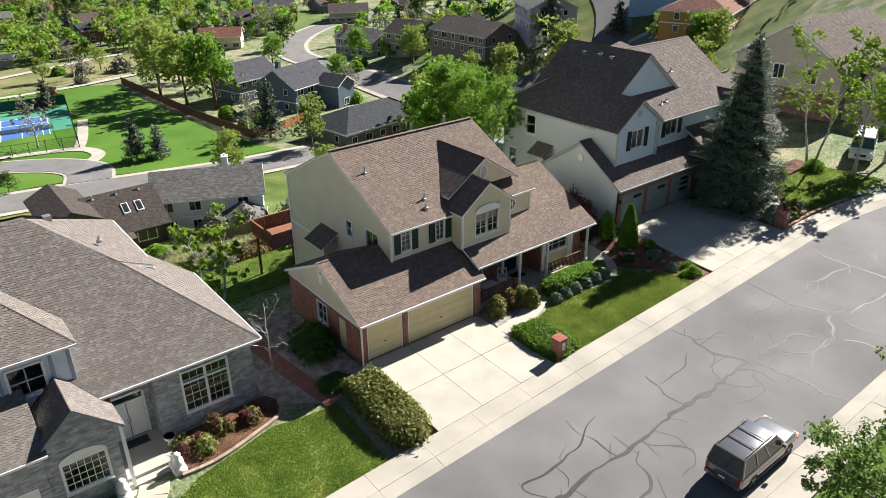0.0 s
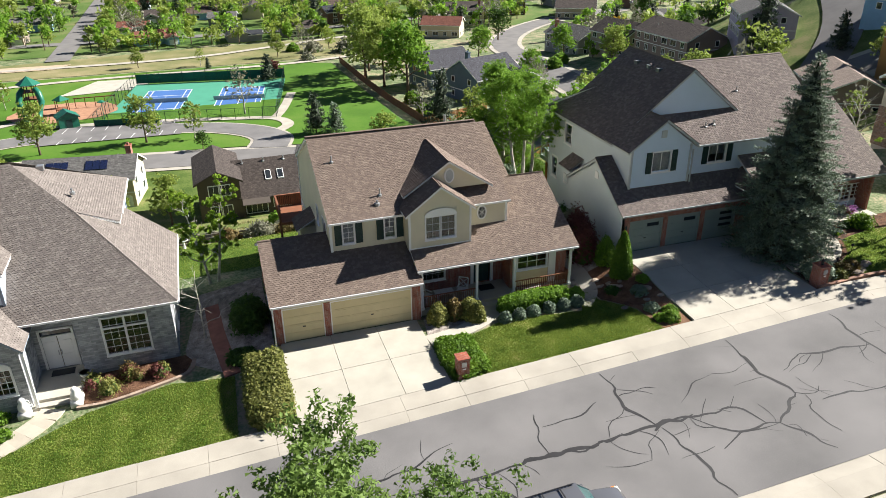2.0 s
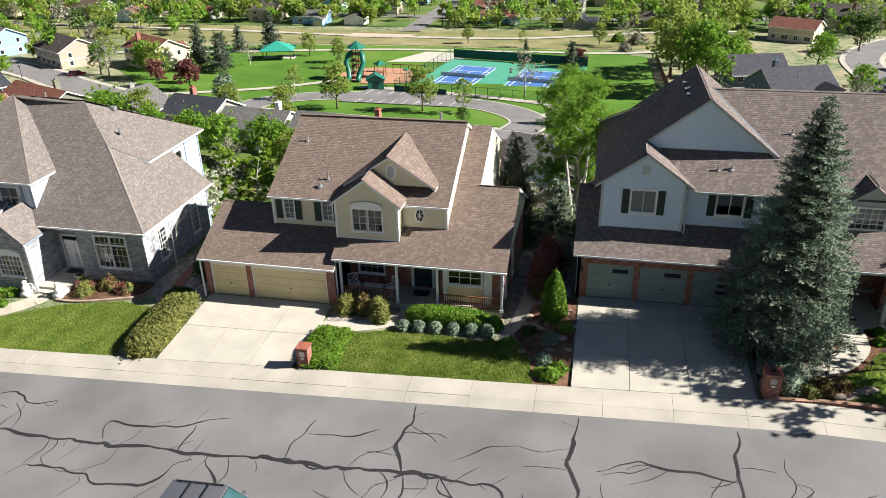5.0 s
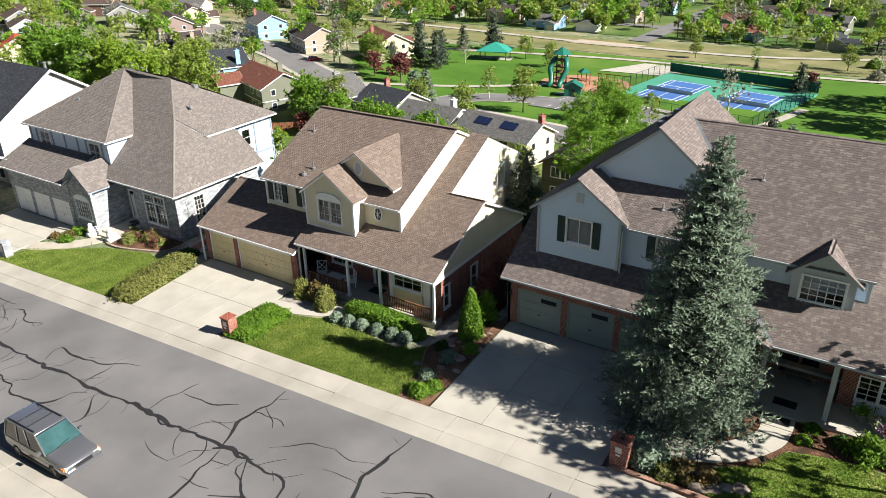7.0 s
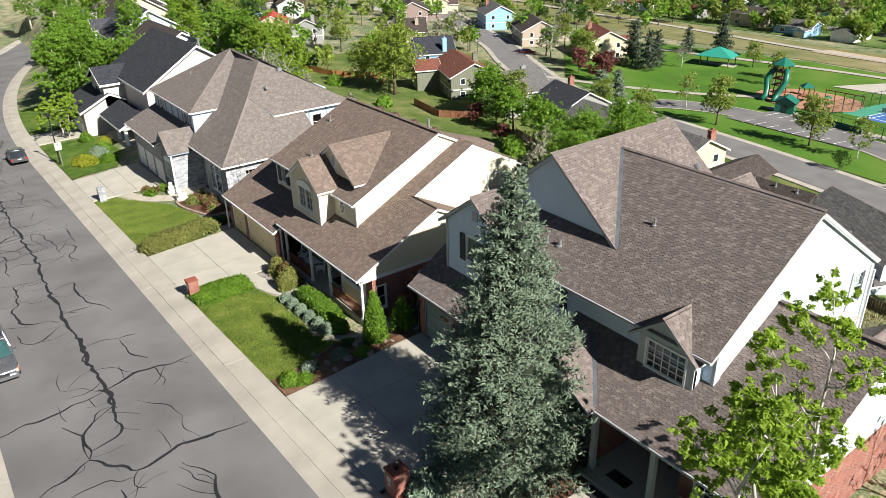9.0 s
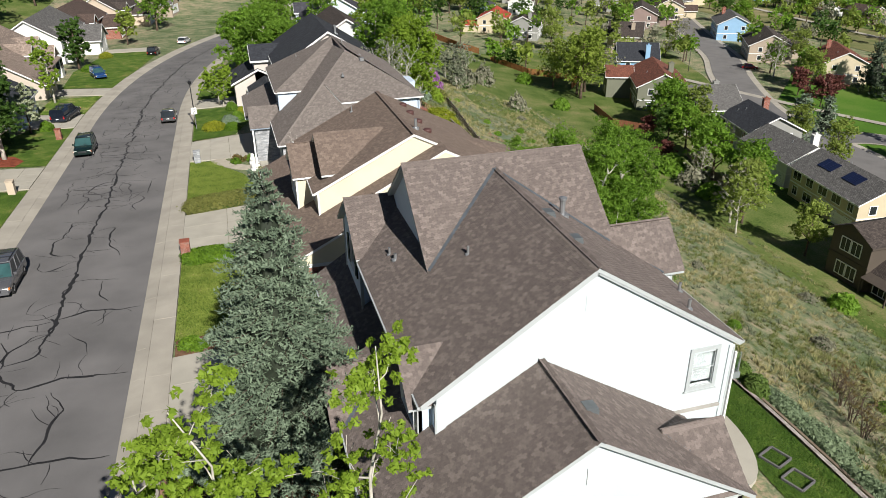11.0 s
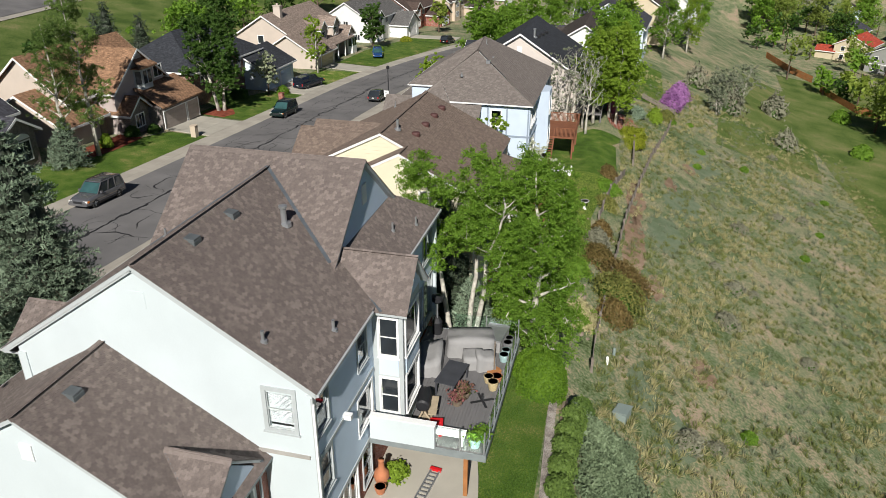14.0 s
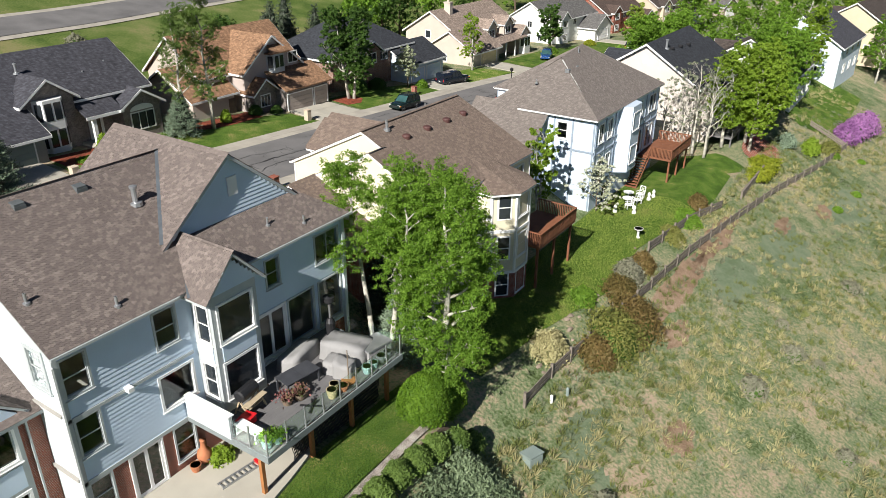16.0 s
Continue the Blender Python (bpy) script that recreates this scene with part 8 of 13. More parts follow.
def brown_house():
    """Two-storey house with a gabled wing towards the slope and skylights in the main roof."""
    z = -19.3
    h = thing("house", (1, 70, z), "dark brown house with gabled wing and two skylights", "house")
    wm, rm = WALLS["bark"], ROOFS["umber"]
    gable_block(h, -5.2, 0.6, 65, 77, z, 6.0, "y", 0.5, wm, rm, trim="umber_trim", base=1.5)
    gable_block(h, 0.4, 9.3, 66, 77, z, 2.8, "x", 0.68, wm, rm, trim="umber_trim", base=1.5)
    for a0, a1 in ((-3.7, -2.4), (-2.1, -0.8)):
        far_window(h, "y", 65, -1, a0, a1, z + 3.9, z + 5.4)
        far_window(h, "y", 65, -1, a0, a1, z + 0.8, z + 2.3)
    part("band", MB().box(-5.3, 0.7, 64.93, 65, z + 2.9, z + 3.15), M["umber_trim"], h)
    part("louvre", MB().box(-2.7, -1.9, 64.92, 65, z + 6.5, z + 7.1), M["umber_trim"], h)
    far_window(h, "y", 66, -1, 5.2, 7.6, z + 0.9, z + 2.3)
    far_window(h, "y", 66, -1, 1.2, 4.2, z + 0.3, z + 2.2, bars=3)
    aw = part("awning", MB().prism([(0.7, 64.2, z + 2.2), (4.6, 64.2, z + 2.2), (4.6, 66, z + 2.75), (0.7, 66, z + 2.75)], (0, 0, 0.08)), M["umber_trim"], h, "slatted timber awning over the door")
    for x in (0.8, 4.5):
        part("post", MB().box(x - 0.07, x + 0.07, 64.2, 64.34, z - 0.8, z + 2.2), M["umber_trim"], aw)
    for x in (4.5, 6.3):
        zt = lambda y: z + 2.8 + (y - 66) * 0.68 + 0.2
        f = part("skylight", MB().prism([(x, 68, zt(68)), (x + 0.9, 68, zt(68)), (x + 0.9, 69.4, zt(69.4)), (x, 69.4, zt(69.4))], (0, 0, 0.16)), M["white"], h, "white framed skylight")
        part("pane", MB().prism([(x + 0.1, 68.1, zt(68.1) + 0.17), (x + 0.8, 68.1, zt(68.1) + 0.17), (x + 0.8, 69.3, zt(69.3) + 0.17), (x + 0.1, 69.3, zt(69.3) + 0.17)], (0, 0, 0.02)), M["dark_glass"], f)
    for x in (1.5, 4.6, 7.6):
        vent_pipe(h, x, 71.0, z + 6.35, 0.5, 0.1)


SOLAR = mat("solar_glass", (0.012, 0.018, 0.05), 0.15, vary=0.1, spec=0.7)

# ---------------------------------------------------------------- valley ground: park, courts, roads
VR = bend([(150, 60), (112, 78), (80, 88), (52, 90), (30, 92.5), (5, 99), (-20, 103.5), (-48, 107), (-75, 111), (-108, 127), (-135, 143), (-175, 160), (-230, 185)], 5)
patch("park_lawn", [(38, 116), (36, 188), (22, 196), (-60, 196), (-105, 186), (-112, 150), (-84, 122), (-50, 113.5), (-20, 110), (8, 106), (26, 99.5), (42, 98)], M["park"], "wide mown park lawn with long tree shadows", "lawn", 0.12, 8)


def ribbon(name, line, w, material, label, category, lift):
    """A strip of even width laid over the ground along a line."""
    mb = MB()
    o = band(line, w)
    k = len(line)
    L, R = o[:k], o[k:][::-1]
    for (a, b), (c, d) in zip(L, R):
        m = ((a + c) / 2, (b + d) / 2)
        for x, y in ((a, b), m, (c, d)):
            mb.v.append((x, y, G(x, y) + lift))
    for i in range(k - 1):
        for j in range(2):
            mb.f.append((3 * i + j, 3 * i + j + 1, 3 * i + j + 4, 3 * i + j + 3))
    mb.f = [q[::-1] for q in mb.f]
    ob = new(name, mb.mesh(name, material))
    return tagged(ob, label, category, kind="structure")


VA = mat("pale_asphalt", (0.17, 0.162, 0.156), 0.92, vary=0.14, scale=0.3, fine=6, spec=0.2)
ribbon("pavement", VR, 12.4, M["walk"], "pale sidewalks along the valley street", "pavement", 0.20)
ribbon("road", VR, 9.2, VA, "sun-bleached valley street with fine cracks", "road", 0.26)
CUL = bend([(86, 118), (88, 135), (92, 165), (96, 195), (112, 222), (140, 246), (180, 262)], 5)
ribbon("pavement", CUL, 11.5, M["walk"], "pale sidewalks of the side street", "pavement", 0.22)
ribbon("road", CUL, 8.6, VA, "pale side street curving between houses", "road", 0.28)
SIDE = bend([(80, 88), (84, 100), (86, 118)], 5)
ribbon("road", SIDE, 8.6, VA, "short link between two streets", "road", 0.30)
UP = bend([(112, 78), (135, 95), (160, 130), (200, 190)], 6)
ribbon("road", UP, 8.5, VA, "street climbing past the houses", "road", 0.30)
LOOP = bend([(8, 103.5), (9.5, 111), (6, 118), (-2, 124), (-14, 127.5), (-28, 129), (-42, 127), (-52, 121), (-55, 113), (-52, 107.5)], 5)
ribbon("kerb", LOOP, 8.6, M["walk"], "pale kerb round the parking loop", "kerb", 0.22)
ribbon("road", LOOP, 7.4, M["asphalt"], "grey parking loop beside the park", "road", 0.27)
patch("parking_lot", [(-36, 122), (-8, 121), (-7, 128), (-12, 134.5), (-33, 135.5)], M["asphalt"], "small car park with white bay lines", "car park", 0.30, 8)
BAYS = thing("bay_lines", (-20, 130, G(-20, 130)), "white parking bay lines", "road marking", kind="structure")
for i in range(9):
    for y0, y1 in ((130.5, 135), (121.5, 125)):
        x = -32 + i * 2.8
        part("bay_line", MB().prism([(x, y0, G(x, y0) + 0.33), (x + 0.08, y0, G(x, y0) + 0.33), (x + 0.68, y1, G(x, y1) + 0.33), (x + 0.6, y1, G(x, y1) + 0.33)], (0, 0, 0.02)), M["white"], BAYS)
for _i, (pts, w) in enumerate((([(9, 113), (14, 120), (12, 127), (4, 130), (-6, 133), (-22, 136.5), (-36, 138)], 2.6), ([(12, 127), (15, 136), (19, 152)], 2.2), ([(-110, 112), (-85, 121), (-72, 126), (-58, 133), (-48, 141), (-42, 146)], 2.4), ([(-130, 172), (-95, 178), (-60, 186), (-35, 190), (0, 191), (24, 192), (40, 196), (62, 202)], 2.6), ([(-330, 232), (-240, 228), (-170, 222), (-124, 220), (-60, 214), (-10, 214), (20, 224), (48, 236), (70, 238)], 3.0))):
    ribbon("park_path", bend(pts, 6), w, M["walk"], "pale concrete park path", "path", 0.24 + 0.012 * _i)
patch("tan_meadow", [(-330, 198), (-120, 196), (-60, 198), (20, 198), (48, 204), (70, 218), (60, 236), (0, 234), (-60, 224), (-120, 230), (-330, 240)], ground_mat("dry_meadow", ((0.05, (0.10, 0.125, 0.042)), (0.5, (0.185, 0.175, 0.078)), (0.95, (0.28, 0.235, 0.13))), 0.12, 2, 0.4, patch=0.02), "dry tan meadow along the creek", "meadow", 0.1, 12)
patch("sand_field", [(-66, 211), (-44, 211), (-40, 218), (-64, 219)], mat("bare_sand", (0.42, 0.32, 0.22), 0.95, vary=0.12), "bare sandy infield", "sports field", 0.25, 8)
patch("ball_court", [(-38, 170), (-20, 172), (-12, 186), (-30, 187)], M["concrete"], "pale concrete ball court", "sports court", 0.25, 9)
patch("play_surface", ring(-34, 152, 12, 10, 22, 0.06, 4), mat("wood_chips", (0.36, 0.19, 0.11), 0.95, vary=0.2, scale=1, fine=5), "orange wood-chip playground surface", "play area", 0.26, 6)

# tennis courts
TC = thing("tennis_court", (0, 155, G(0, 155)), "green hard court with two blue tennis courts", "tennis court", kind="structure")
_o = Vector((-3, 153, 0))
_u, _v = Vector((0.985, -0.17, 0)), Vector((0.17, 0.985, 0))


def tc(a, b, z):
    p = _o + _u * a + _v * b
    return (p.x, p.y, -23.05 + z)


def tquad(a0, a1, b0, b1, z, name, material, h=0.05):
    part(name, MB().prism([tc(a0, b0, z - h), tc(a1, b0, z - h), tc(a1, b1, z - h), tc(a0, b1, z - h)], (0, 0, h)), material, TC)


tquad(-19.5, 19.5, -22, 19, 0.0, "green_surface", mat("court_green", (0.055, 0.255, 0.165), 0.8, vary=0.08, scale=0.3), 1.2)
_blue, _line = mat("court_blue", (0.045, 0.125, 0.33), 0.8, vary=0.06, scale=0.3), M["white"]
for c in (-9.3, 9.3):
    tquad(c - 5.5, c + 5.5, -14, 11, 0.03, "blue_court", _blue)
    for a in (-5.4, -4.1, 4.1, 5.4):
        tquad(c + a - 0.08, c + a + 0.08, -13.5, 10.5, 0.05, "court_line", _line, 0.015)
    for b in (-13.5, -7.9, 4.9, 10.5):
        tquad(c - 5.4, c + 5.4, b - 0.1, b + 0.1, 0.05, "court_line", _line, 0.015)
    tquad(c - 0.08, c + 0.08, -7.9, 4.9, 0.05, "court_line", _line, 0.015)
    tquad(c - 6.2, c + 6.2, -1.53, -1.47, 1.0, "net", M["w_trim"], 0.95)
FENCE = thing("court_fence", (0, 155, -23), "dark green chain-link court fence with windscreens", "fence", kind="structure")
MESH = mat("wind_screen", (0.015, 0.10, 0.075), 0.9, vary=0.3, scale=0.2, fine=3)
for a0, b0, a1, b1, scr in ((-19.5, -22, 19.5, -22, 0.45), (19.5, -22, 19.5, 19, 0.0), (19.5, 19, -19.5, 19, 0.92), (-19.5, 19, -19.5, -22, 0.0)):
    L = math.hypot(a1 - a0, b1 - b0)
    n = int(L / 3)
    for i in range(n + 1):
        q = i / n
        p = tc(a0 + (a1 - a0) * q, b0 + (b1 - b0) * q, -0.4)
        part("post", MB().box(p[0] - 0.05, p[0] + 0.05, p[1] - 0.05, p[1] + 0.05, p[2], p[2] + 3.6), M["shutter"], FENCE)
    p, q = tc(a0, b0, 3.1), tc(a1, b1, 3.1)
    part("rail", MB().beam(p, q, 0.06, 0.06), M["shutter"], FENCE)
    wires = MB()
    for k in range(12):
        zz = 0.1 + k * 0.26
        wires.beam(tc(a0, b0, zz), tc(a1, b1, zz), 0.02, 0.02)
    part("wire_mesh", wires, M["shutter"], FENCE, kind="stuff")
    if scr:
        part("windscreen", MB().prism([tc(a0, b0, 0.2), tc(a0 + (a1 - a0) * (1 if scr > 0.5 else 0.35), b0 + (b1 - b0), 0.2), tc(a0 + (a1 - a0) * (1 if scr > 0.5 else 0.35), b0 + (b1 - b0), 2.6 if scr > 0.5 else 1.9), tc(a0, b0, 2.6 if scr > 0.5 else 1.9)], (0, 0.04, 0)), MESH, FENCE)


def cone_roof(mb, x, y, z, r, h, n=6):
    ps = [(x + r * math.cos(2 * math.pi * i / n), y + r * math.sin(2 * math.pi * i / n), z) for i in range(n)]
    for i in range(n):
        mb.prism([ps[i], ps[(i + 1) % n], (x, y, z + h)], (0, 0, 0.1))


GREEN = mat("play_green", (0.015, 0.14, 0.09), 0.4, vary=0.1)
play = thing("playground_tower", (-39.5, 148, G(-39.5, 148)), "tall green playground tower with tube slides", "playground")
px, py, pz = -39.5, 148.0, G(-39.5, 148)
for a in range(6):
    c, s = math.cos(a * math.pi / 3) * 1.5, math.sin(a * math.pi / 3) * 1.5
    part("post", MB().box(px + c - 0.08, px + c + 0.08, py + s - 0.08, py + s + 0.08, pz, pz + 8.2), M["redwood"], play)
for z in (1.6, 3.3, 4.8, 6.4):
    part("deck", MB().box(px - 1.5, px + 1.5, py - 1.5, py + 1.5, pz + z, pz + z + 0.2), M["redwood"], play)
_r = MB()
cone_roof(_r, px, py, pz + 8.1, 2.6, 1.7)
part("canopy", _r, GREEN, play, "green and white six-sided canopy")
for s in (1, -1):
    line = [(px + s * 1.2, py - 0.6, pz + 7.0), (px + s * 1.9, py - 1.4, pz + 6.3), (px + s * 2.3, py - 2.2, pz + 4.6), (px + s * 1.6, py - 2.8, pz + 2.8), (px + s * 1.2, py - 3.6, pz + 1.2), (px + s * 1.6, py - 4.8, pz + 0.5)]
    part("tube_slide", MB().tube(line, [0.7] * 6, 9), GREEN, play, "green tube slide", smooth=True)
tower2 = thing("playground_tower", (-34, 150, G(-34, 150)), "low play tower with wooden posts", "playground")
for a in range(4):
    c, s = (1.2 if a % 2 else -1.2), (1.2 if a < 2 else -1.2)
    part("post", MB().box(-34 + c - 0.08, -34 + c + 0.08, 150 + s - 0.08, 150 + s + 0.08, pz, pz + 3.6), M["redwood"], tower2)
_r = MB()
cone_roof(_r, -34, 150, pz + 3.5, 1.9, 1.0, 4)
part("canopy", _r, GREEN, tower2)
part("deck", MB().box(-35.2, -32.8, 148.8, 151.2, pz + 1.4, pz + 1.6), M["redwood"], tower2)
part("bridge", MB().box(-38, -35.2, 149.6, 150.6, pz + 1.5, pz + 1.62), M["redwood"], tower2)
swing = thing("swing_set", (-28, 154, G(-28, 154)), "wooden climbing frame on wood chips", "playground")
for i in range(5):
    part("post", MB().box(-32 + i * 2.2, -31.85 + i * 2.2, 155, 155.15, pz - 0.2, pz + 2.4), M["redwood"], swing)
part("beam", MB().box(-32.2, -22.8, 155, 155.15, pz + 2.3, pz + 2.5), M["redwood"], swing)
shed = thing("shed", (-31.5, 137.3, G(-31.5, 137.3)), "small dark green park shed", "shed", rz=18, here=False)
gable_block(shed, -2.0, 2.0, -1.6, 1.6, 0, 2.6, "y", 0.55, GREEN, GREEN, 0.3, "shutter")
part("door", MB().box(-0.6, 0.6, -1.66, -1.6, 0.05, 2.1), M["shutter"], shed)
shelter = thing("picnic_shelter", (-72, 171, G(-72, 171)), "open picnic shelter with green hipped roof", "shelter", rz=15, here=False)
for a, b in ((-4, -3), (4, -3), (4, 3), (-4, 3)):
    part("post", MB().box(a - 0.12, a + 0.12, b - 0.12, b + 0.12, -0.2, 3.0), M["wood"], shelter)
_r = MB()
for q in ([(-5, -4), (5, -4), (0, 0)], [(5, -4), (5, 4), (0, 0)], [(5, 4), (-5, 4), (0, 0)], [(-5, 4), (-5, -4), (0, 0)]):
    _r.prism([(a, b, 2.9 if (a, b) != (0, 0) else 5.2) for a, b in q], (0, 0, 0.12))
part("roof", _r, mat("teal_roof", (0.03, 0.26, 0.19), 0.5, vary=0.08), shelter)
part("slab", MB().box(-5, 5, -4, 4, -0.3, 0.12), M["concrete"], shelter)
part("table", MB().box(-1.2, 1.2, -0.4, 0.4, 0.7, 0.8).box(-1.2, 1.2, -0.9, -0.6, 0.4, 0.46).box(-1.2, 1.2, 0.6, 0.9, 0.4, 0.46).box(-0.1, 0.1, -0.3, 0.3, 0.1, 0.7), M["wood"], shelter)
lamp = thing("park_lamp", (-24.5, 141, G(-24.5, 141)), "green park lamp post", "lamp", here=False)
part("post", MB().tube([(0, 0, -0.2), (0, 0, 4.2)], [0.09, 0.06]), GREEN, lamp)
_r = MB()
cone_roof(_r, 0, 0, 4.2, 0.9, 0.4)
part("shade", _r, GREEN, lamp)

# fences in the valley
def picket(name, pts, h, material, label, step=2.4, w=0.0):
    f = thing(name, (*pts[0], G(*pts[0])), label, "fence", kind="structure")
    for (a, b), (c, d) in zip(pts, pts[1:]):
        L = math.hypot(c - a, d - b)
        n = max(1, int(L / step))
        for i in range(n):
            x0, y0, x1, y1 = a + (c - a) * i / n, b + (d - b) * i / n, a + (c - a) * (i + 1) / n, b + (d - b) * (i + 1) / n
            mb = MB()
            k = 8
            for j in range(k):
                q0, q1 = j / k + 0.01, (j + 0.92) / k
                xa, ya, xb, yb = x0 + (x1 - x0) * q0, y0 + (y1 - y0) * q0, x0 + (x1 - x0) * q1, y0 + (y1 - y0) * q1
                za = G(xa, ya) - 0.1
                mb.prism([(xa, ya, za), (xb, yb, za), (xb, yb, za + h + 0.1), (xa, ya, za + h + 0.1)], ((y1 - y0) / L * n * 0.03, -(x1 - x0) / L * n * 0.03, 0))
            part("panel", mb, material, f)
            part("post", MB().box(x0 - 0.06, x0 + 0.06, y0 - 0.06, y0 + 0.06, G(x0, y0) - 0.2, G(x0, y0) + h + 0.08), material, f)
    return f


picket("park_fence", [(38.5, 188), (39, 160), (40, 130), (41.5, 109)], 1.9, M["redwood"], "red-brown board fence along the park")
picket("garden_fence", [(41.5, 109), (50, 111.5), (58.5, 116)], 1.9, M["cedar"], "bright cedar board fence")
picket("garden_fence", [(9, 66), (14, 58), (27, 56.5), (30, 66)], 1.7, M["wood"], "weathered board fence behind a house")
picket("garden_fence", [(-84, 74), (-72, 72), (-66, 78)], 1.6, M["redwood"], "brown board fence behind a house")
picket("garden_fence", [(-140, 70), (-122, 74), (-112, 84), (-104, 78)], 1.6, M["cedar"], "orange board fence on the slope's foot")
picket("garden_fence", [(-175, 62), (-158, 66), (-150, 70)], 1.7, M["cedar"], "orange board fence by terraces")
picket("garden_fence", [(-52, 76), (-40, 73), (-30, 72)], 1.6, M["wood"], "weathered board fence at the slope's foot")
picket("garden_fence", [(40, 72), (52, 78), (60, 84)], 1.6, M["cedar"], "cedar fence behind a house")

# houses of the valley
simple_house(17.5, 71, -24, 15, 9.5, 5.4, "ice", "grey", "pale blue two-storey house with grey shingles", 0.55, wing=5.5, chim=0.35, seed=1)
brown_house()
simple_house(-22, 84, -8, 16, 9, 5.0, "cream", "grey", "white house with solar panels on the roof", 0.5, chim=0.85, seed=3, solar=True)
simple_house(-39, 87, -6, 13, 9, 4.6, "white", "grey", "white house with grey roof and chimney", 0.5, chim=0.5, seed=31)
simple_house(62, 97, 8, 22, 13, 3.2, "olive", "dark", "long house with dark roof", 0.42, hip=True, seed=4, twos=False)
simple_house(63, 130, 20, 14, 12, 6.0, "slate", "slate", "tall slate blue house with bay and brick chimney", 0.6, wing=6, garage=0, chim=-0.4, seed=5)
simple_house(58, 148, 15, 13, 11, 5.6, "slate", "slate", "dark blue house with steep roof", 0.6, seed=6)
simple_house(-54, 93, -12, 12, 10, 4.8, "grey", "dark", "grey house with dark roof and white chimney", 0.5, chim=-0.6, seed=7)
simple_house(-68, 90, -15, 13, 11, 5.4, "grey", "grey", "grey two-storey house with grey roof and chimney", 0.5, axis="y", chim=-0.2, seed=8)
simple_house(-89, 92, -22, 18, 11, 5.6, "olive", "red", "olive house with rust-red roof and chimney", 0.5, wing=-7, garage=0, chim=0.2, seed=9)
simple_house(-114, 101, -25, 12, 10, 5.6, "blue", "dark", "bright blue gabled house", 0.55, axis="y", chim=0.9, seed=10)
simple_house(-103, 156, 150, 16, 11, 5.5, "cream", "red", "cream house with rust roof across the street", 0.5, wing=7, chim=0.5, seed=11)
simple_house(-132, 156, 150, 17, 12, 5.0, "tan", "umber", "tan house with double garage", 0.5, wing=8, seed=12)
simple_house(-166, 168, 152, 16, 11, 5.6, "blue", "grey", "blue two-storey house with grey roof", 0.5, wing=-7, chim=0.6, seed=13)
simple_house(-196, 150, 150, 16, 12, 5.2, "mauve", "umber", "brown house with two garages", 0.5, wing=7, seed=14)
simple_house(-150, 118, -32, 13, 10, 5.4, "tan", "umber", "tan house with brown roof", 0.5, axis="y", chim=0.5, seed=15)
simple_house(-178, 96, -30, 14, 10, 5.2, "grey", "umber", "dark timber house with terrace", 0.5, chim=0.8, seed=16)
simple_house(-192, 90, -28, 12, 10, 5.0, "cream", "tile", "house with bright red roof", 0.5, wing=5, seed=17)
simple_house(-214, 92, -28, 13, 10, 5.6, "blue", "slate", "blue house with slate roof", 0.5, seed=18)
simple_house(-212, 172, 150, 15, 11, 5.4, "cream", "brown", "cream house with brown roof", 0.5, wing=7, seed=19)
simple_house(-240, 160, 150, 15, 11, 5.4, "grey", "grey", "grey house with white trim", 0.5, wing=6, seed=20)
simple_house(-236, 118, -25, 14, 10, 5.2, "white", "brown", "white gabled house with brown roof", 0.5, seed=21)
simple_house(110, 172, 100, 17, 11, 5.2, "grey", "grey", "grey-brown house with chimney", 0.5, wing=7, chim=0.8, seed=22)
simple_house(112, 148, 100, 15, 11, 5.6, "tan", "umber", "tan house with steep brown roof", 0.55, wing=-6, chim=-0.5, seed=23)
simple_house(112, 122, 95, 20, 12, 5.2, "mauve", "umber", "brown house with garage and long roof", 0.45, wing=7, seed=24)
simple_house(124, 108, 60, 16, 12, 6.0, "violet", "grey", "lilac and blue house with solar roof", 0.5, wing=6, solar=True, seed=25)
simple_house(128, 64, 20, 20, 14, 5.2, "orange", "red", "orange and brown timbered house", 0.42, hip=True, seed=26)
simple_house(140, 84, 20, 14, 12, 8.0, "blue", "slate", "tall blue house with balconies", 0.5, seed=27)
simple_house(98, 82, 12, 14, 12, 3.4, "white", "grey", "low house with pale grey roof", 0.4, hip=True, seed=28, twos=False)
simple_house(107, 65, 62, 17, 12, 4.4, "mauve", "clay", "taupe house with pale clay tile roof", 0.45, wing=-6, garage=0, seed=34)
simple_house(100, 248, 170, 15, 11, 6.0, "cream", "umber", "cream house with tall chimney", 0.5, chim=-0.8, seed=29)
simple_house(128, 272, 160, 17, 12, 6.0, "brown", "slate", "red brick house with dark roof", 0.5, wing=7, chim=0.3, seed=30)
simple_house(150, 248, 150, 16, 12, 4.5, "tan", "umber", "tan house with broad garage", 0.45, wing=8, seed=32)
simple_house(84, 225, 150, 14, 10, 4.5, "cream", "red", "low house with rust roof", 0.45, seed=33)
_r = random.Random(5)
_pal = ("white", "grey", "ice", "cream", "tan", "beige", "brown", "blue", "olive")
_names = {"white": "white", "grey": "grey", "ice": "pale blue", "cream": "cream", "tan": "tan", "beige": "beige", "brown": "brown", "blue": "blue", "olive": "olive"}
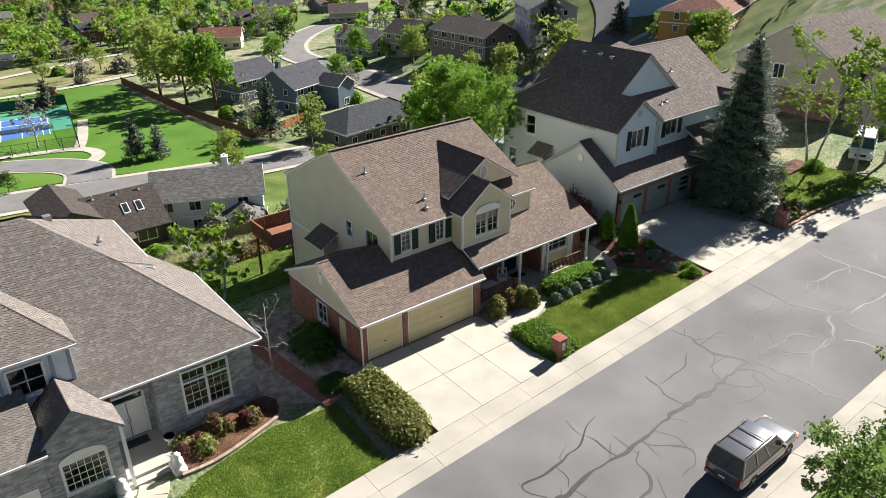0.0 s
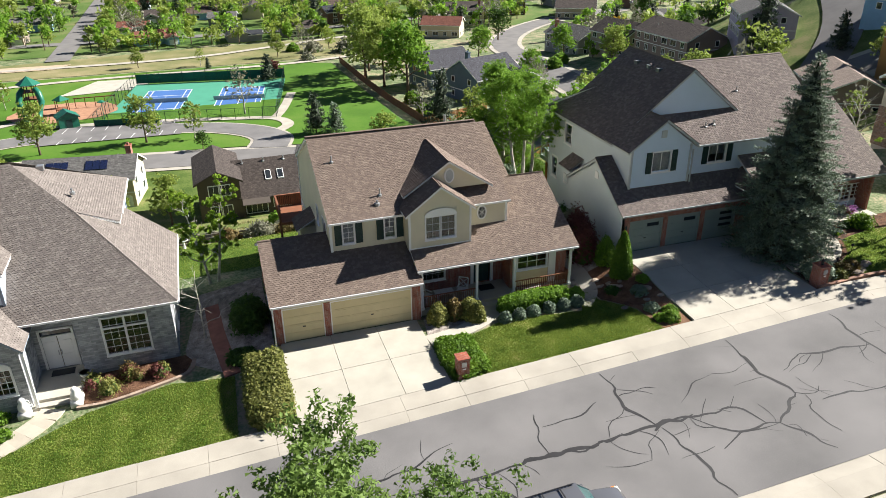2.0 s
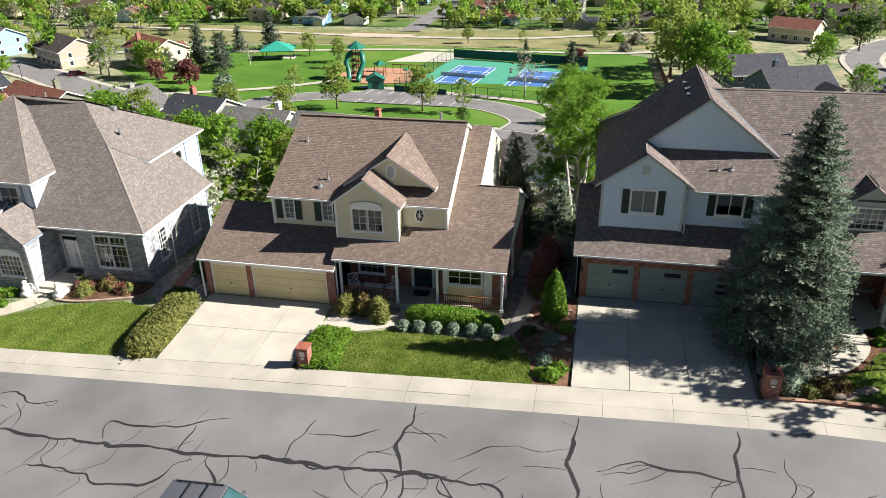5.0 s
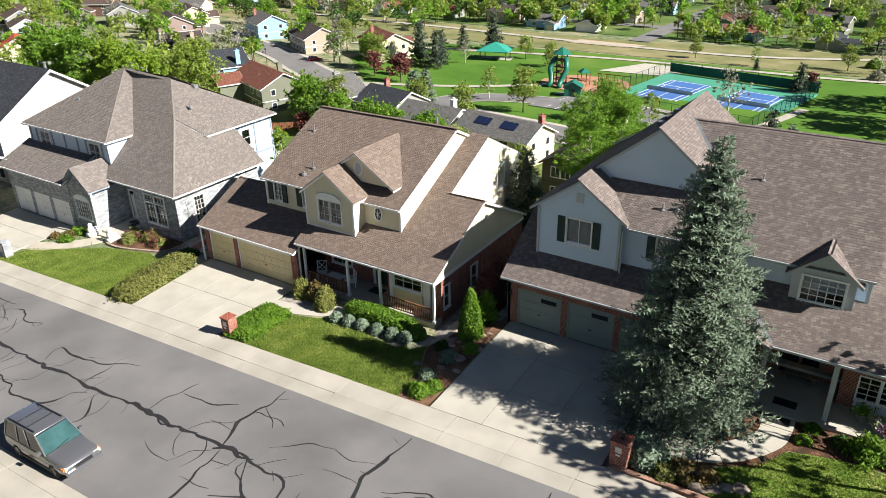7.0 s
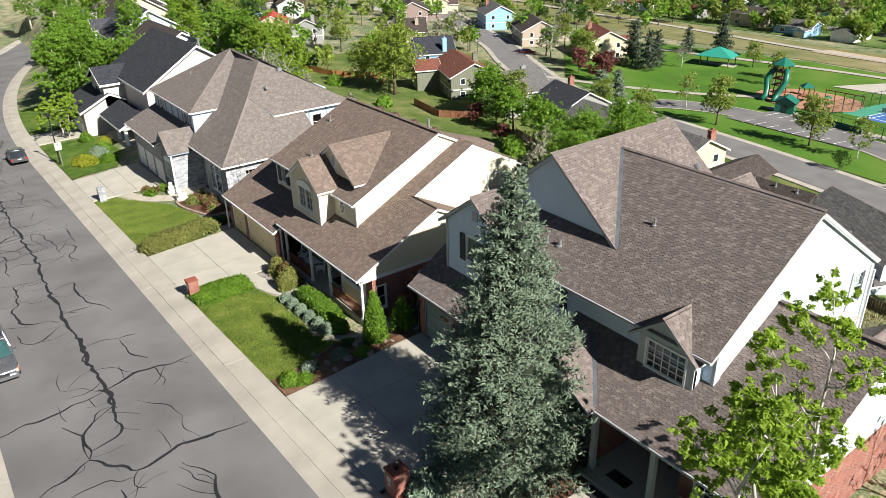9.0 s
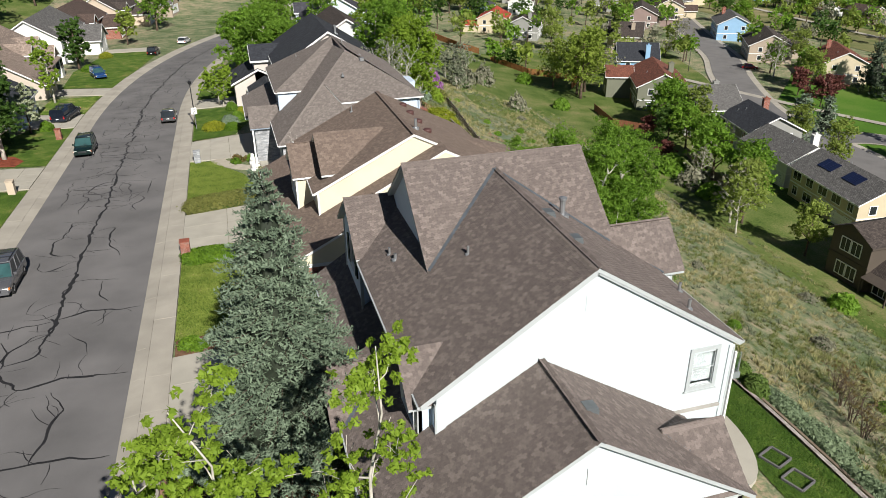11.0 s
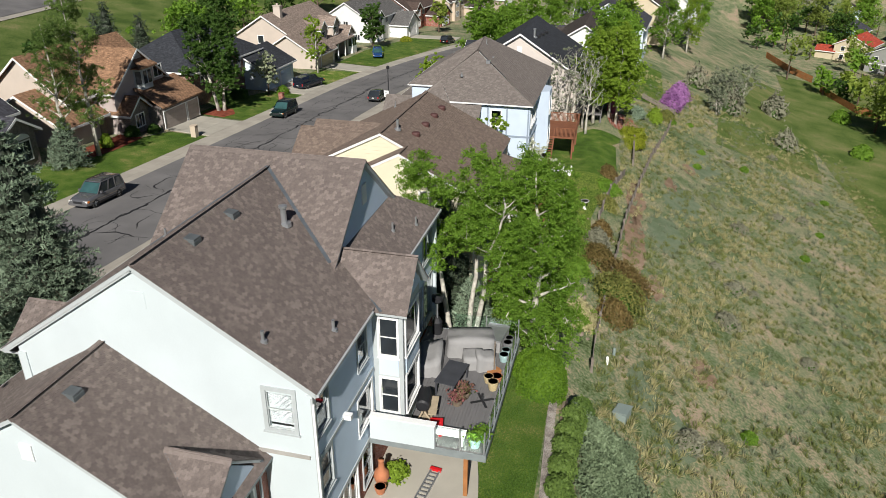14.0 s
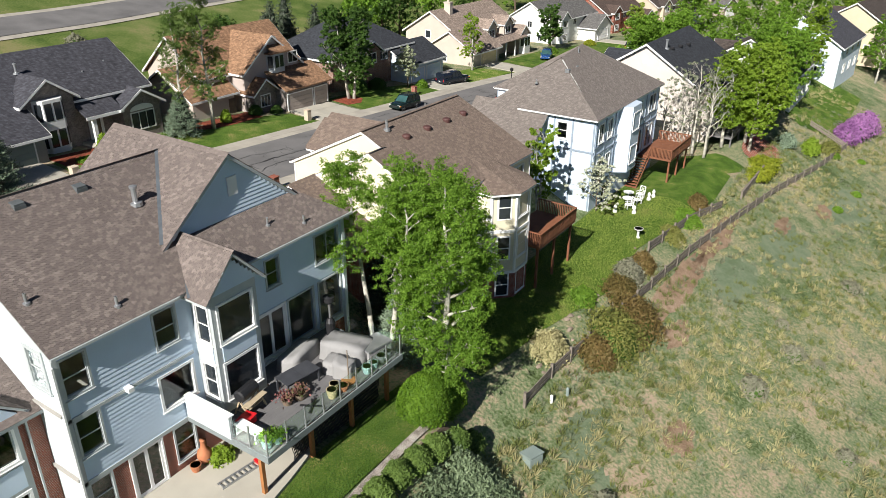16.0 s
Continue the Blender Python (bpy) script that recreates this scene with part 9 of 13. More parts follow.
for row, (yy, x0, x1) in enumerate(((246, -300, 40), (276, -310, 60), (310, -320, 80), (352, -330, 90), (400, -330, 110))):
    x = x0
    while x < x1:
        if not -12 < x + 45 < 12:
            k = _r.choice(_pal)
            rk = _r.choice(("brown", "grey", "umber", "dark", "red", "grey"))
            simple_house(x + _r.uniform(-3, 3), yy + _r.uniform(-5, 5), _r.choice((0, 90, 180, 8)) + _r.uniform(-8, 8), _r.uniform(10, 15), _r.uniform(7, 10), _r.choice((2.9, 3.1, 4.8)), k, rk, f"small {_names[k]} house among far trees", _r.uniform(0.35, 0.5), wing=_r.choice((0, 4, -5)), seed=int(x) + 400, detail=1)
        x += _r.uniform(19, 30)
for x, y, rz in ((-250, 205, 20), (-275, 175, 30), (-300, 150, 20), (-262, 130, -20), (-290, 110, -10), (-320, 190, 10), (165, 290, 0), (190, 270, 20), (170, 225, 60), (185, 150, 70), (60, 300, 0), (165, 180, 70)):
    k = _r.choice(_pal)
    simple_house(x, y, rz, _r.uniform(12, 16), 10, _r.choice((3.2, 5.2)), k, _r.choice(("brown", "grey", "umber")), f"{_names[k]} house with garage in the distance", 0.5, wing=_r.choice((6, -6)), seed=abs(int(x)), detail=1)
ribbon("road", [(-45, 225), (-45.5, 300), (-46, 420)], 7.5, VA, "far street running straight up the valley", "road", 0.35)
ribbon("road", bend([(-330, 262), (-200, 262), (-60, 262), (60, 264), (150, 300)], 5), 7, VA, "far residential street", "road", 0.33)

SPRING = ground_mat("spring_grass", ((0.05, (0.045, 0.080, 0.014)), (0.35, (0.080, 0.120, 0.025)), (0.65, (0.125, 0.155, 0.045)), (0.95, (0.20, 0.185, 0.08))), 0.2, 4, 0.8, patch=0.05, grain=0.9)
patch("slope_grass", [(-190, -112), (70, -112), (70, -50), (40, -46), (-60, -46), (-120, -48), (-190, -44)], SPRING, "rough green slope behind the houses across the street", "grass", 0.05, 8)
patch("slope_grass", [(-150, 61), (-90, 57), (-40, 59), (10, 57), (40, 60), (62, 76), (40, 88), (10, 93), (-40, 101), (-78, 106), (-112, 121), (-150, 132)], SPRING, "rough green gardens along the slope's foot", "grass", 0.06, 5)

patch("slope_grass", [(52, 30), (90, 22), (240, 10), (260, 200), (180, 240), (130, 200), (104, 140), (92, 100), (62, 78)], SPRING, "rough green slope above the side street", "grass", 0.07, 8)
patch("slope_grass", [(-52, 37), (-70, 39), (-100, 43), (-130, 50), (-130, 60), (-80, 57), (-58, 54)], SPRING, "greener grass in a hollow of the hillside", "grass", 0.035, 1.6)

# ---------------------------------------------------------------- trees of the valley
PROTO = {}
for _k, (h, s, tr, n, sz, bark, leaf, kw) in dict(spring=(10, 3.6, 0.22, 3000, 0.31, "trunk", "leaf_valley", {}), green=(10, 4.0, 0.25, 3200, 0.34, "trunk", "leaf_green", {}), deep=(9, 3.8, 0.25, 2700, 0.33, "trunk", "leaf_deep", {}), pale=(12, 5.0, 0.3, 3200, 0.30, "trunk", "leaf_pale", dict(droop=0.5)), bare=(8, 3.0, 0.18, 700, 0.25, "birch", "leaf_grey", dict(rise=0.9)), red=(6.5, 2.8, 0.16, 1700, 0.38, "trunk", "leaf_red", {}), gold=(8, 3.0, 0.18, 1500, 0.4, "trunk", "leaf_gold", {}), thin=(8, 2.4, 0.13, 800, 0.30, "birch", "leaf_valley", {})).items():
    PROTO[_k] = tree("tree", (0, 0, -300), f"{ {'spring': 'fresh green', 'green': 'green', 'deep': 'dark green', 'pale': 'pale yellow-green willow', 'bare': 'nearly bare grey', 'red': 'purple-leaved', 'gold': 'golden', 'thin': 'sparse young'}[_k] } tree standing in the valley", h, s, tr, n, sz, bark, leaf, seed=len(_k) + n, first=0.2, count=13, lite=True, tuft=7, clump=s * 0.42, **kw)
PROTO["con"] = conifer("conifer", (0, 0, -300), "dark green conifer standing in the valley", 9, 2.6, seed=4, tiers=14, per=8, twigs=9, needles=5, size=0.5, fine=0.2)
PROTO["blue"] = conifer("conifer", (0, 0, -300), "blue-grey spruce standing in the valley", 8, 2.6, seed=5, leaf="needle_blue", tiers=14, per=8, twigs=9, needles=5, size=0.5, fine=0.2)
PROTO["bush"] = shrub("bush", (0, 0, -300), "rounded green bush on the valley floor", 1.3, 1.3, 1.6, 900, 0.26, "leaf_green", 8, 2.0)
PROTO["rustbush"] = shrub("bush", (0, 0, -300), "rusty brown-green bush on the hillside", 1.2, 1.2, 1.3, 900, 0.22, "leaf_rust", 9, 2.0, rough=0.25)
PROTO["greybush"] = shrub("bush", (0, 0, -300), "grey leafless brush in the valley", 1.5, 1.5, 1.6, 800, 0.22, "leaf_grey", 10, 1.8, rough=0.35)
_used = set()


def put(kind, x, y, s=1.0, sz=1.0, rz=None):
    """Plants one tree of a kind; the first of each kind is the built one itself."""
    ob = PROTO[kind]
    a = _r.uniform(0, 360) if rz is None else rz
    m = pose(x, y, G(x, y), 0, 0, a)
    if kind not in _used:
        _used.add(kind)
        ob.matrix_basis = m @ Matrix.Diagonal((s, s, s * sz, 1))
        return ob
    c = copy_thing(ob, m)
    c.scale = (s, s, s * sz)
    return c


for k, x, y, s in (("spring", -34, 115.5, 1.0), ("thin", -46.7, 122.5, 1.0), ("spring", -14.7, 117, 0.95), ("thin", -5.3, 116, 1.0), ("con", -80.5, 185, 1.35), ("con", -80, 150, 1.2), ("con", -89, 180, 0.9), ("red", -77, 128, 1.1), ("blue", -58, 112, 1.0), ("bare", 6, 134, 1.25), ("thin", -48, 160, 0.9), ("spring", -52, 168, 0.7), ("con", 18.7, 111, 0.95), ("blue", 22.5, 109.5, 0.8), ("con", 44.5, 107, 1.3), ("bare", 42, 112, 1.0), ("spring", 41, 163, 1.9), ("spring", 43, 150, 1.7), ("green", 47, 141, 1.75), ("spring", 44, 172, 1.5), ("bush", 44, 118, 1.4), ("bush", 48, 120, 1.5), ("bush", 45, 130, 1.6), ("spring", 27, 86, 0.9), ("spring", 32, 62, 0.9), ("spring", 47, 94, 1.0), ("bush", 5, 58, 1.2), ("deep", -4, 107, 0.42), ("spring", -9.3, 65.6, 0.75), ("thin", -16, 60, 1.1), ("bare", -20, 62, 1.0), ("spring", -38, 96, 0.9), ("spring", -52, 100, 0.8), ("blue", -54.5, 102.5, 1.2), ("spring", -62, 84, 1.0), ("green", -66, 80, 1.1), ("deep", -58, 76, 0.8), ("green", -55, 78, 0.9), ("red", -62, 74, 0.7), ("green", -48, 77, 0.9), ("bare", -36, 68, 0.8), ("green", -38, 72, 1.0), ("green", -33, 75, 0.9), ("spring", -20, 64, 0.9), ("red", -48, 69, 0.6), ("spring", -24, 67, 0.8), ("green", -27, 71, 0.9), ("bush", -44, 68, 1.6), ("bush", -30, 66, 1.5), ("bush", -41, 66, 1.4), ("greybush", -35, 66, 1.6), ("green", -70, 83, 1.0), ("pale", -99, 77, 1.1), ("bush", -84, 66, 1.4), ("bush", -110, 68, 1.5), ("pale", -95, 76, 1.35), ("pale", -101, 80, 1.2), ("pale", -106, 74, 1.0), ("bare", -104, 88, 1.1), ("red", -88, 131, 1.0), ("red", -82, 136, 0.9), ("spring", -92, 138, 1.0), ("green", -96, 141, 1.0), ("con", -87, 152, 1.4), ("con", -82, 156, 1.1), ("bare", -108, 140, 1.2), ("green", -112, 142, 0.9), ("spring", -120, 158, 1.0), ("bare", -76, 160, 0.8), ("spring", -64, 176, 0.7), ("con", 15, 168, 0.85), ("red", 17, 172, 0.75), ("bare", 30, 204, 1.1), ("spring", 22, 206, 0.7), ("spring", -20, 204, 0.6), ("thin", -2, 200, 0.7), ("pale", 40, 214, 0.6), ("pale", 52, 210, 0.7), ("greybush", 34, 210, 2.0), ("greybush", 44, 206, 2.2), ("bush", 28, 214, 1.6), ("bush", 56, 206, 1.8), ("con", 0, 193, 0.4), ("green", 80, 138, 0.9), ("bare", 76, 128, 1.0), ("bare", 78, 130, 0.8), ("bush", 74, 122, 1.6), ("green", 100, 160, 1.0), ("deep", 98, 206, 1.2), ("spring", 102, 136, 1.0), ("gold", 118, 162, 1.1), ("con", 122, 150, 1.2), ("con", 118, 100, 1.5), ("spring", 96, 92, 1.1), ("spring", 106, 84, 1.2), ("bush", 92, 150, 1.8), ("bush", 96, 154, 1.8), ("green", 74, 86, 1.5), ("spring", 66, 82, 1.3), ("green", 60, 72, 1.4), ("spring", 101, 46, 0.8), ("green", 118, 58, 0.9), ("spring", 114, 52, 0.9), ("thin", 99, 54, 0.8), ("spring", 121, 70, 0.8), ("con", 124, 84, 0.9), ("con", 112, 92, 1.1), ("spring", 96, 104, 0.8), ("red", 140, 60, 0.9), ("green", 80, 178, 1.0), ("bare", 108, 240, 1.3), ("con", 92, 228, 1.1), ("spring", 52, 180, 1.2), ("green", 56, 164, 1.1), ("spring", 60, 176, 1.0), ("greybush", 30, 196, 1.4)):
    put(k, x, y, s)
# woods round the far houses
for i in range(250):
    if i < 150:
        x, y = _r.uniform(-330, 110), 238 + 190 * _r.random() ** 1.25
        if abs(x + 45) < 8:
            continue
    elif i < 185:
        x, y = _r.uniform(-330, -130), _r.uniform(85, 232)
    elif i < 225:
        x, y = _r.uniform(95, 230), _r.uniform(50, 320)
    else:
        x, y = _r.uniform(-330, -225), _r.uniform(60, 90)
    if min(math.hypot(x - p[0], y - p[1]) for p in VR + CUL + UP) < 8:
        continue
    put(_r.choice(("spring", "spring", "green", "green", "deep", "pale", "bare", "con", "thin", "bare")), x, y, _r.uniform(0.75, 1.35), _r.uniform(0.85, 1.2))


# ---------------------------------------------------------------- far woods
def woods(name, label, leaf, spots, seed):
    """Distant trees as one mass: a trunk and a ragged crown of leaf clumps for each."""
    rng = np.random.default_rng(seed)
    cen, siz, mb = [], [], MB()
    for x, y in spots:
        z = G(x, y)
        h, w = rng.uniform(5.5, 11), rng.uniform(1.9, 3.6)
        mb.tube([(x, y, z - 0.3), (x + rng.normal(0, 0.2), y, z + h * 0.6)], [0.22, 0.1], 4, False)
        for k in range(int(rng.integers(4, 8))):
            c = np.array([x, y, z + h * rng.uniform(0.35, 0.9)]) + rng.normal(0, 1, 3) * np.array([w * 0.5, w * 0.5, 0.3])
            m = 26
            d = rng.normal(size=(m, 3))
            d /= np.linalg.norm(d, axis=1)[:, None]
            cen.append(c + d * (w * 0.62 * rng.random(m) ** 0.5)[:, None])
            siz.append(rng.uniform(0.6, 1.15, m))
    a = mb.mesh("trunk", M["trunk"])
    t = thing(name, (spots[0][0], spots[0][1], G(*spots[0])), label, "trees", kind="stuff", here=True)
    part("trunk", a, None, t, kind="stuff")
    part("crown", leaf_mesh("crown", np.concatenate(cen), np.concatenate(siz), M[leaf], rng, 0.4, tri=True), None, t, kind="stuff")


def scatter(n, seed):
    r = random.Random(seed)
    out = []
    while len(out) < n:
        q = r.random()
        if q < 0.68:
            x, y = r.uniform(-340, 130), 238 + 230 * r.random() ** 1.6
        elif q < 0.84:
            x, y = r.uniform(100, 260), r.uniform(45, 340)
        else:
            x, y = r.uniform(-340, -125), r.uniform(60, 235)
        if abs(x + 45) > 7 and min(math.hypot(x - p[0], y - p[1]) for p in VR + CUL + UP) > 9:
            out.append((x, y))
    return out


woods("far_woods", "fresh green trees filling the far valley", "leaf_valley", scatter(330, 1), 1)
woods("far_woods", "green trees filling the far valley", "leaf_green", scatter(420, 2), 2)
woods("far_woods", "pale willowy trees filling the far valley", "leaf_pale", scatter(150, 3), 3)
woods("far_woods", "dark trees filling the far valley", "leaf_deep", scatter(120, 4), 4)
woods("far_woods", "grey half-leafed trees in the far valley", "leaf_grey", scatter(70, 5), 5)
patch("valley_turf", [(-345, 236), (-120, 232), (0, 238), (70, 240), (150, 236), (170, 470), (-345, 470)], ground_mat("valley_garden_turf", ((0.1, (0.05, 0.10, 0.018)), (0.5, (0.09, 0.14, 0.035)), (0.95, (0.17, 0.16, 0.07))), 0.08, 1.5, 0.3, patch=0.02), "green garden ground between the far houses", "ground", 0.14, 24)



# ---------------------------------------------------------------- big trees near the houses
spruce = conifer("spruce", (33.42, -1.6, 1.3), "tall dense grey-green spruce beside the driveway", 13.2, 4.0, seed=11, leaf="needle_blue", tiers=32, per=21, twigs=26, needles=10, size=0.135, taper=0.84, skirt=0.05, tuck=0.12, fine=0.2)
tree("aspen", (22.5, 15.8, G(22.5, 15.8)), "pale-trunked aspen with fresh green leaves between the houses", 12.6, 2.9, 0.34, 64000, 0.075, "birch", "leaf_green", 21, multi=3, first=0.5, count=11, clump=0.95)
tree("ash_tree", (22.0, 19.9, G(22.0, 19.9)), "broad fresh green tree below the deck", 12.9, 3.3, 0.28, 92000, 0.078, "birch", "leaf_green", 22, first=0.12, count=26, clump=1.0)
conifer("spruce", (17.6, 13.4, G(17.6, 13.4)), "blue-grey spruce in the shade of the aspens", 9.5, 2.5, seed=12, leaf="needle", tiers=26, per=12, twigs=16, needles=8, size=0.2, fine=0.16)
conifer("spruce", (20.8, 15.9, G(20.8, 15.9)), "small blue spruce beside the deck", 5.0, 1.9, seed=13, leaf="needle_blue", tiers=20, per=12, twigs=16, needles=8, size=0.2, fine=0.16)
tree("street_tree", (-1.6, -26.4, G(-1.6, -26.4)), "tall birch with small green leaves across the street", 16.0, 3.0, 0.22, 42000, 0.075, "birch", "leaf_olive", 24, first=0.22, count=17, clump=0.9)
tree("street_tree", (1.5, -27.0, G(1.5, -27)), "leafy green birch beside another across the street", 13.9, 2.3, 0.2, 22000, 0.075, "birch", "leaf_olive", 25, first=0.25, count=15, clump=0.95)
tree("street_tree", (45.0, -1.9, G(45.0, -1.9)), "open tree with bright spring leaves beside the white house", 12.8, 2.8, 0.16, 13000, 0.10, "birch", "leaf_spring", 26, first=0.32, count=12, clump=0.6, multi=2, tuft=26)
tree("street_tree", (45.4, -5.4, G(45.4, -5.4)), "open tree with bright spring leaves beside the drive", 11.4, 2.7, 0.15, 11000, 0.10, "birch", "leaf_spring", 27, first=0.32, count=12, clump=0.6, tuft=26)
tree("street_tree", (50.2, -5.8, G(50.2, -5.8)), "leafy yellow-green tree before the beige house", 9.4, 3.0, 0.17, 15000, 0.12, "birch", "leaf_spring", 33, first=0.25, count=14, clump=0.9, tuft=20)
tree("bare_tree", (-4.4, 2.8, G(-4.4, 2.8)), "small leafless tree on the gravel", 5.0, 1.9, 0.07, 0, 0.1, "birch", "leaf_grey", 28, first=0.2, count=8)
tree("garden_tree", (-3.6, 12.5, G(-3.6, 12.5)), "half-leafed grey-green garden tree", 8.0, 2.4, 0.16, 5200, 0.17, "birch", "leaf_spring", 29, first=0.2, count=12, clump=0.7, multi=2)
tree("blossom_tree", (-9.3, 15.6, G(-9.3, 15.6)), "small white-blossomed tree behind the house", 4.6, 2.5, 0.09, 7000, 0.10, "trunk", "leaf_blossom", 32, first=0.12, count=13, clump=0.7)
# shrubs and hedges at the front
shrub("hedge", (-1.45, -4.2, G(-1.45, -4.2)), "clipped olive-brown hedge beside the driveway", 1.15, 2.75, 1.0, 11000, 0.10, "hedge_tan", 41, 5.0, category="hedge", follow=True)
shrub("hedge", (9.15, -5.0, G(9.15, -5.0)), "low green juniper mat around the mailbox", 1.15, 1.85, 0.55, 9000, 0.09, "hedge", 42, 5.0, category="hedge", follow=True)
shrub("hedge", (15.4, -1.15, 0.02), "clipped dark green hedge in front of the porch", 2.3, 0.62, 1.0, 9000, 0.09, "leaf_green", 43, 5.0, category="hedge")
for i, x in enumerate((13.0, 13.95, 14.9, 15.95, 17.0, 17.9)):
    shrub("dwarf_shrub", (x, -2.25 + 0.05 * i, G(x, -2.25)), "round silver-grey clipped shrub edging the lawn", 0.4 + 0.03 * (i % 3), 0.42, 0.62, 1500, 0.07, "needle_blue", 50 + i, 2.2, group="round shrubs along the hedge")
shrub("dwarf_shrub", (18.2, -1.3, G(18.2, -1.3)), "loose grey-green shrub at the porch corner", 0.55, 0.55, 0.8, 1600, 0.09, "leaf_green", 57)
for i, (x, y, s) in enumerate(((9.1, -0.95, 0.62), (10.2, -0.85, 0.58), (11.1, -1.0, 0.7), (11.4, -1.6, 0.5))):
    shrub("shrub", (x, y, G(x, y)), "bushy bronze-green shrub below the porch railing", s, s * 0.9, 1.15, 2200, 0.09, "leaf_rust" if i == 1 else "hedge_tan", 60 + i, 2.2, rough=0.2, group="porch shrubs")
shrub("arborvitae", (21.6, -0.9, G(21.6, -0.9)), "bright green cone-shaped arborvitae beside the garage", 0.75, 0.75, 3.0, 6500, 0.11, "hedge", 65, 1.5, rough=0.06)
for i, (x, y, rx, h, lf) in enumerate(((20.7, 2.4, 0.9, 2.4, "leaf_red"), (20.9, 3.8, 1.0, 2.6, "leaf_red"), (21.5, 1.0, 0.6, 1.6, "leaf_green"), (21.3, 5.4, 0.9, 2.0, "leaf_grey"), (21.2, 7.0, 0.8, 1.6, "leaf_deep"))):
    shrub("shrub", (x, y, G(x, y)), "tall purple-leaved shrub between the houses" if lf == "leaf_red" else "loose shrub between the houses", rx, rx, h, 2600, 0.11, lf, 70 + i, 2.0, rough=0.3)
for i, (x, y, s, lf, lab) in enumerate(((21.4, -4.9, 0.45, "needle_blue", "small blue-grey juniper among rocks"), (21.6, -3.1, 0.5, "needle_blue", "blue-grey spreading juniper among rocks"), (21.8, -6.2, 0.55, "hedge", "low green perennials in mulch"), (22.2, -5.6, 0.45, "hedge", "low green perennials in mulch"), (21.3, -6.0, 0.35, "leaf_green", "low green perennials in mulch"), (20.4, -2.0, 0.4, "leaf_deep", "dark low plant in bark mulch"), (22.4, -2.2, 0.4, "leaf_green", "small shrub beside the driveway"))):
    shrub("bed_plant", (x, y, G(x, y)), lab, s, s, s * 0.9, 900, 0.08, lf, 80 + i, 2.0, rough=0.25, group="bed plants")
shrub("juniper", (33.0, -5.6, G(33, -5.6)), "spreading blue-grey juniper beside the brick pillar", 1.0, 0.9, 0.95, 3200, 0.10, "needle_blue", 90, 2.0, rough=0.25)
for i, (x, y, s, lf) in enumerate(((34.6, -5.9, 0.6, "leaf_rust"), (35.5, -5.7, 0.5, "leaf_rust"), (34.0, -6.3, 0.5, "hedge_tan"), (41.0, -1.0, 0.85, "hedge"), (38.5, -1.3, 0.3, "leaf_green"), (39.9, -0.7, 0.35, "leaf_deep"), (38.7, -0.3, 0.3, "leaf_green"), (44.6, -2.4, 0.9, "leaf_green"))):
    shrub("bed_plant", (x, y, G(x, y)), "leafy plant in the mulch bed", s, s, s, 1300, 0.09, lf, 95 + i, 2.0, rough=0.3, group="bed plants")
_q = random.Random(3)
for i in range(13):
    x, y = _q.uniform(-10.8, -6.0), _q.uniform(-0.7, 1.2)
    s = _q.uniform(0.28, 0.5)
    shrub("rose_bush", (x, y, G(x, y) + 0.03), "scrubby rose bush in mulch", s, s, s * 1.3, 420, 0.08, _q.choice(("leaf_rust", "hedge_tan", "leaf_red")), 110 + i, 1.8, rough=0.5, group="rose bushes")
for i in range(8):
    x, y = _q.uniform(-17.0, -14.6), _q.uniform(-2.6, -0.9)
    s = _q.uniform(0.3, 0.55)
    shrub("bed_plant", (x, y, G(x, y)), "green and bronze plants by the path", s, s, s, 500, 0.09, _q.choice(("leaf_green", "hedge", "leaf_rust")), 130 + i, 2.0, rough=0.3, group="bed plants")
shrub("juniper", (-1.7, 3.0, G(-1.7, 3)), "dark spreading juniper against the brick garage", 1.1, 1.5, 1.5, 4200, 0.11, "leaf_deep", 140, 2.2, rough=0.2)
shrub("juniper", (-2.4, -0.6, G(-2.4, -0.6)), "low dark juniper by the gravel", 0.9, 0.8, 0.5, 2000, 0.1, "leaf_deep", 141, 2.2, rough=0.2)

# bed edging and rocks
def rock(mb, x, y, z, s, rr):
    k = len(mb.v)
    n, rows = 7, 4
    ph = rr.uniform(0, 6)
    sx, sy, sz = s * rr.uniform(0.8, 1.3), s * rr.uniform(0.6, 1.0), s * rr.uniform(0.4, 0.7)
    for i in range(rows + 1):
        q = i / rows
        w = math.sin(math.pi * (0.18 + 0.82 * q))
        for j in range(n):
            a = 2 * math.pi * j / n + ph
            e = rr.uniform(0.82, 1.1)
            mb.v.append((x + sx * w * e * math.cos(a), y + sy * w * e * math.sin(a), z + sz * (q * 1.25 - 0.3)))
    for i in range(rows):
        for j in range(n):
            a, b = k + i * n + j, k + i * n + (j + 1) % n
            mb.f.append((a, b, b + n, a + n))
    mb.f.append(tuple(k + rows * n + j for j in range(n)))


ROCK = mat("tan_sandstone_rock", (0.33, 0.26, 0.20), 0.9, vary=0.3, scale=3, fine=12, bump=0.5, island=0.4)
for i in range(26):
    x, y = _q.uniform(20.0, 22.7), _q.uniform(-4.2, -0.2)
    mb = MB()
    rock(mb, x, y, G(x, y) + 0.04, _q.uniform(0.15, 0.34), _q)
    solid("rock", mb, ROCK, "flat tan garden rock in a mulch bed", "rock", "garden rocks")
for i in range(4):
    x, y = 35.4 + i * 0.5, -6.3 + i * 0.25
    mb = MB()
    rock(mb, x, y, G(x, y), 0.42, _q)
    solid("rock", mb, ROCK, "flat reddish stepping stone in the lawn", "rock", "stepping stones")
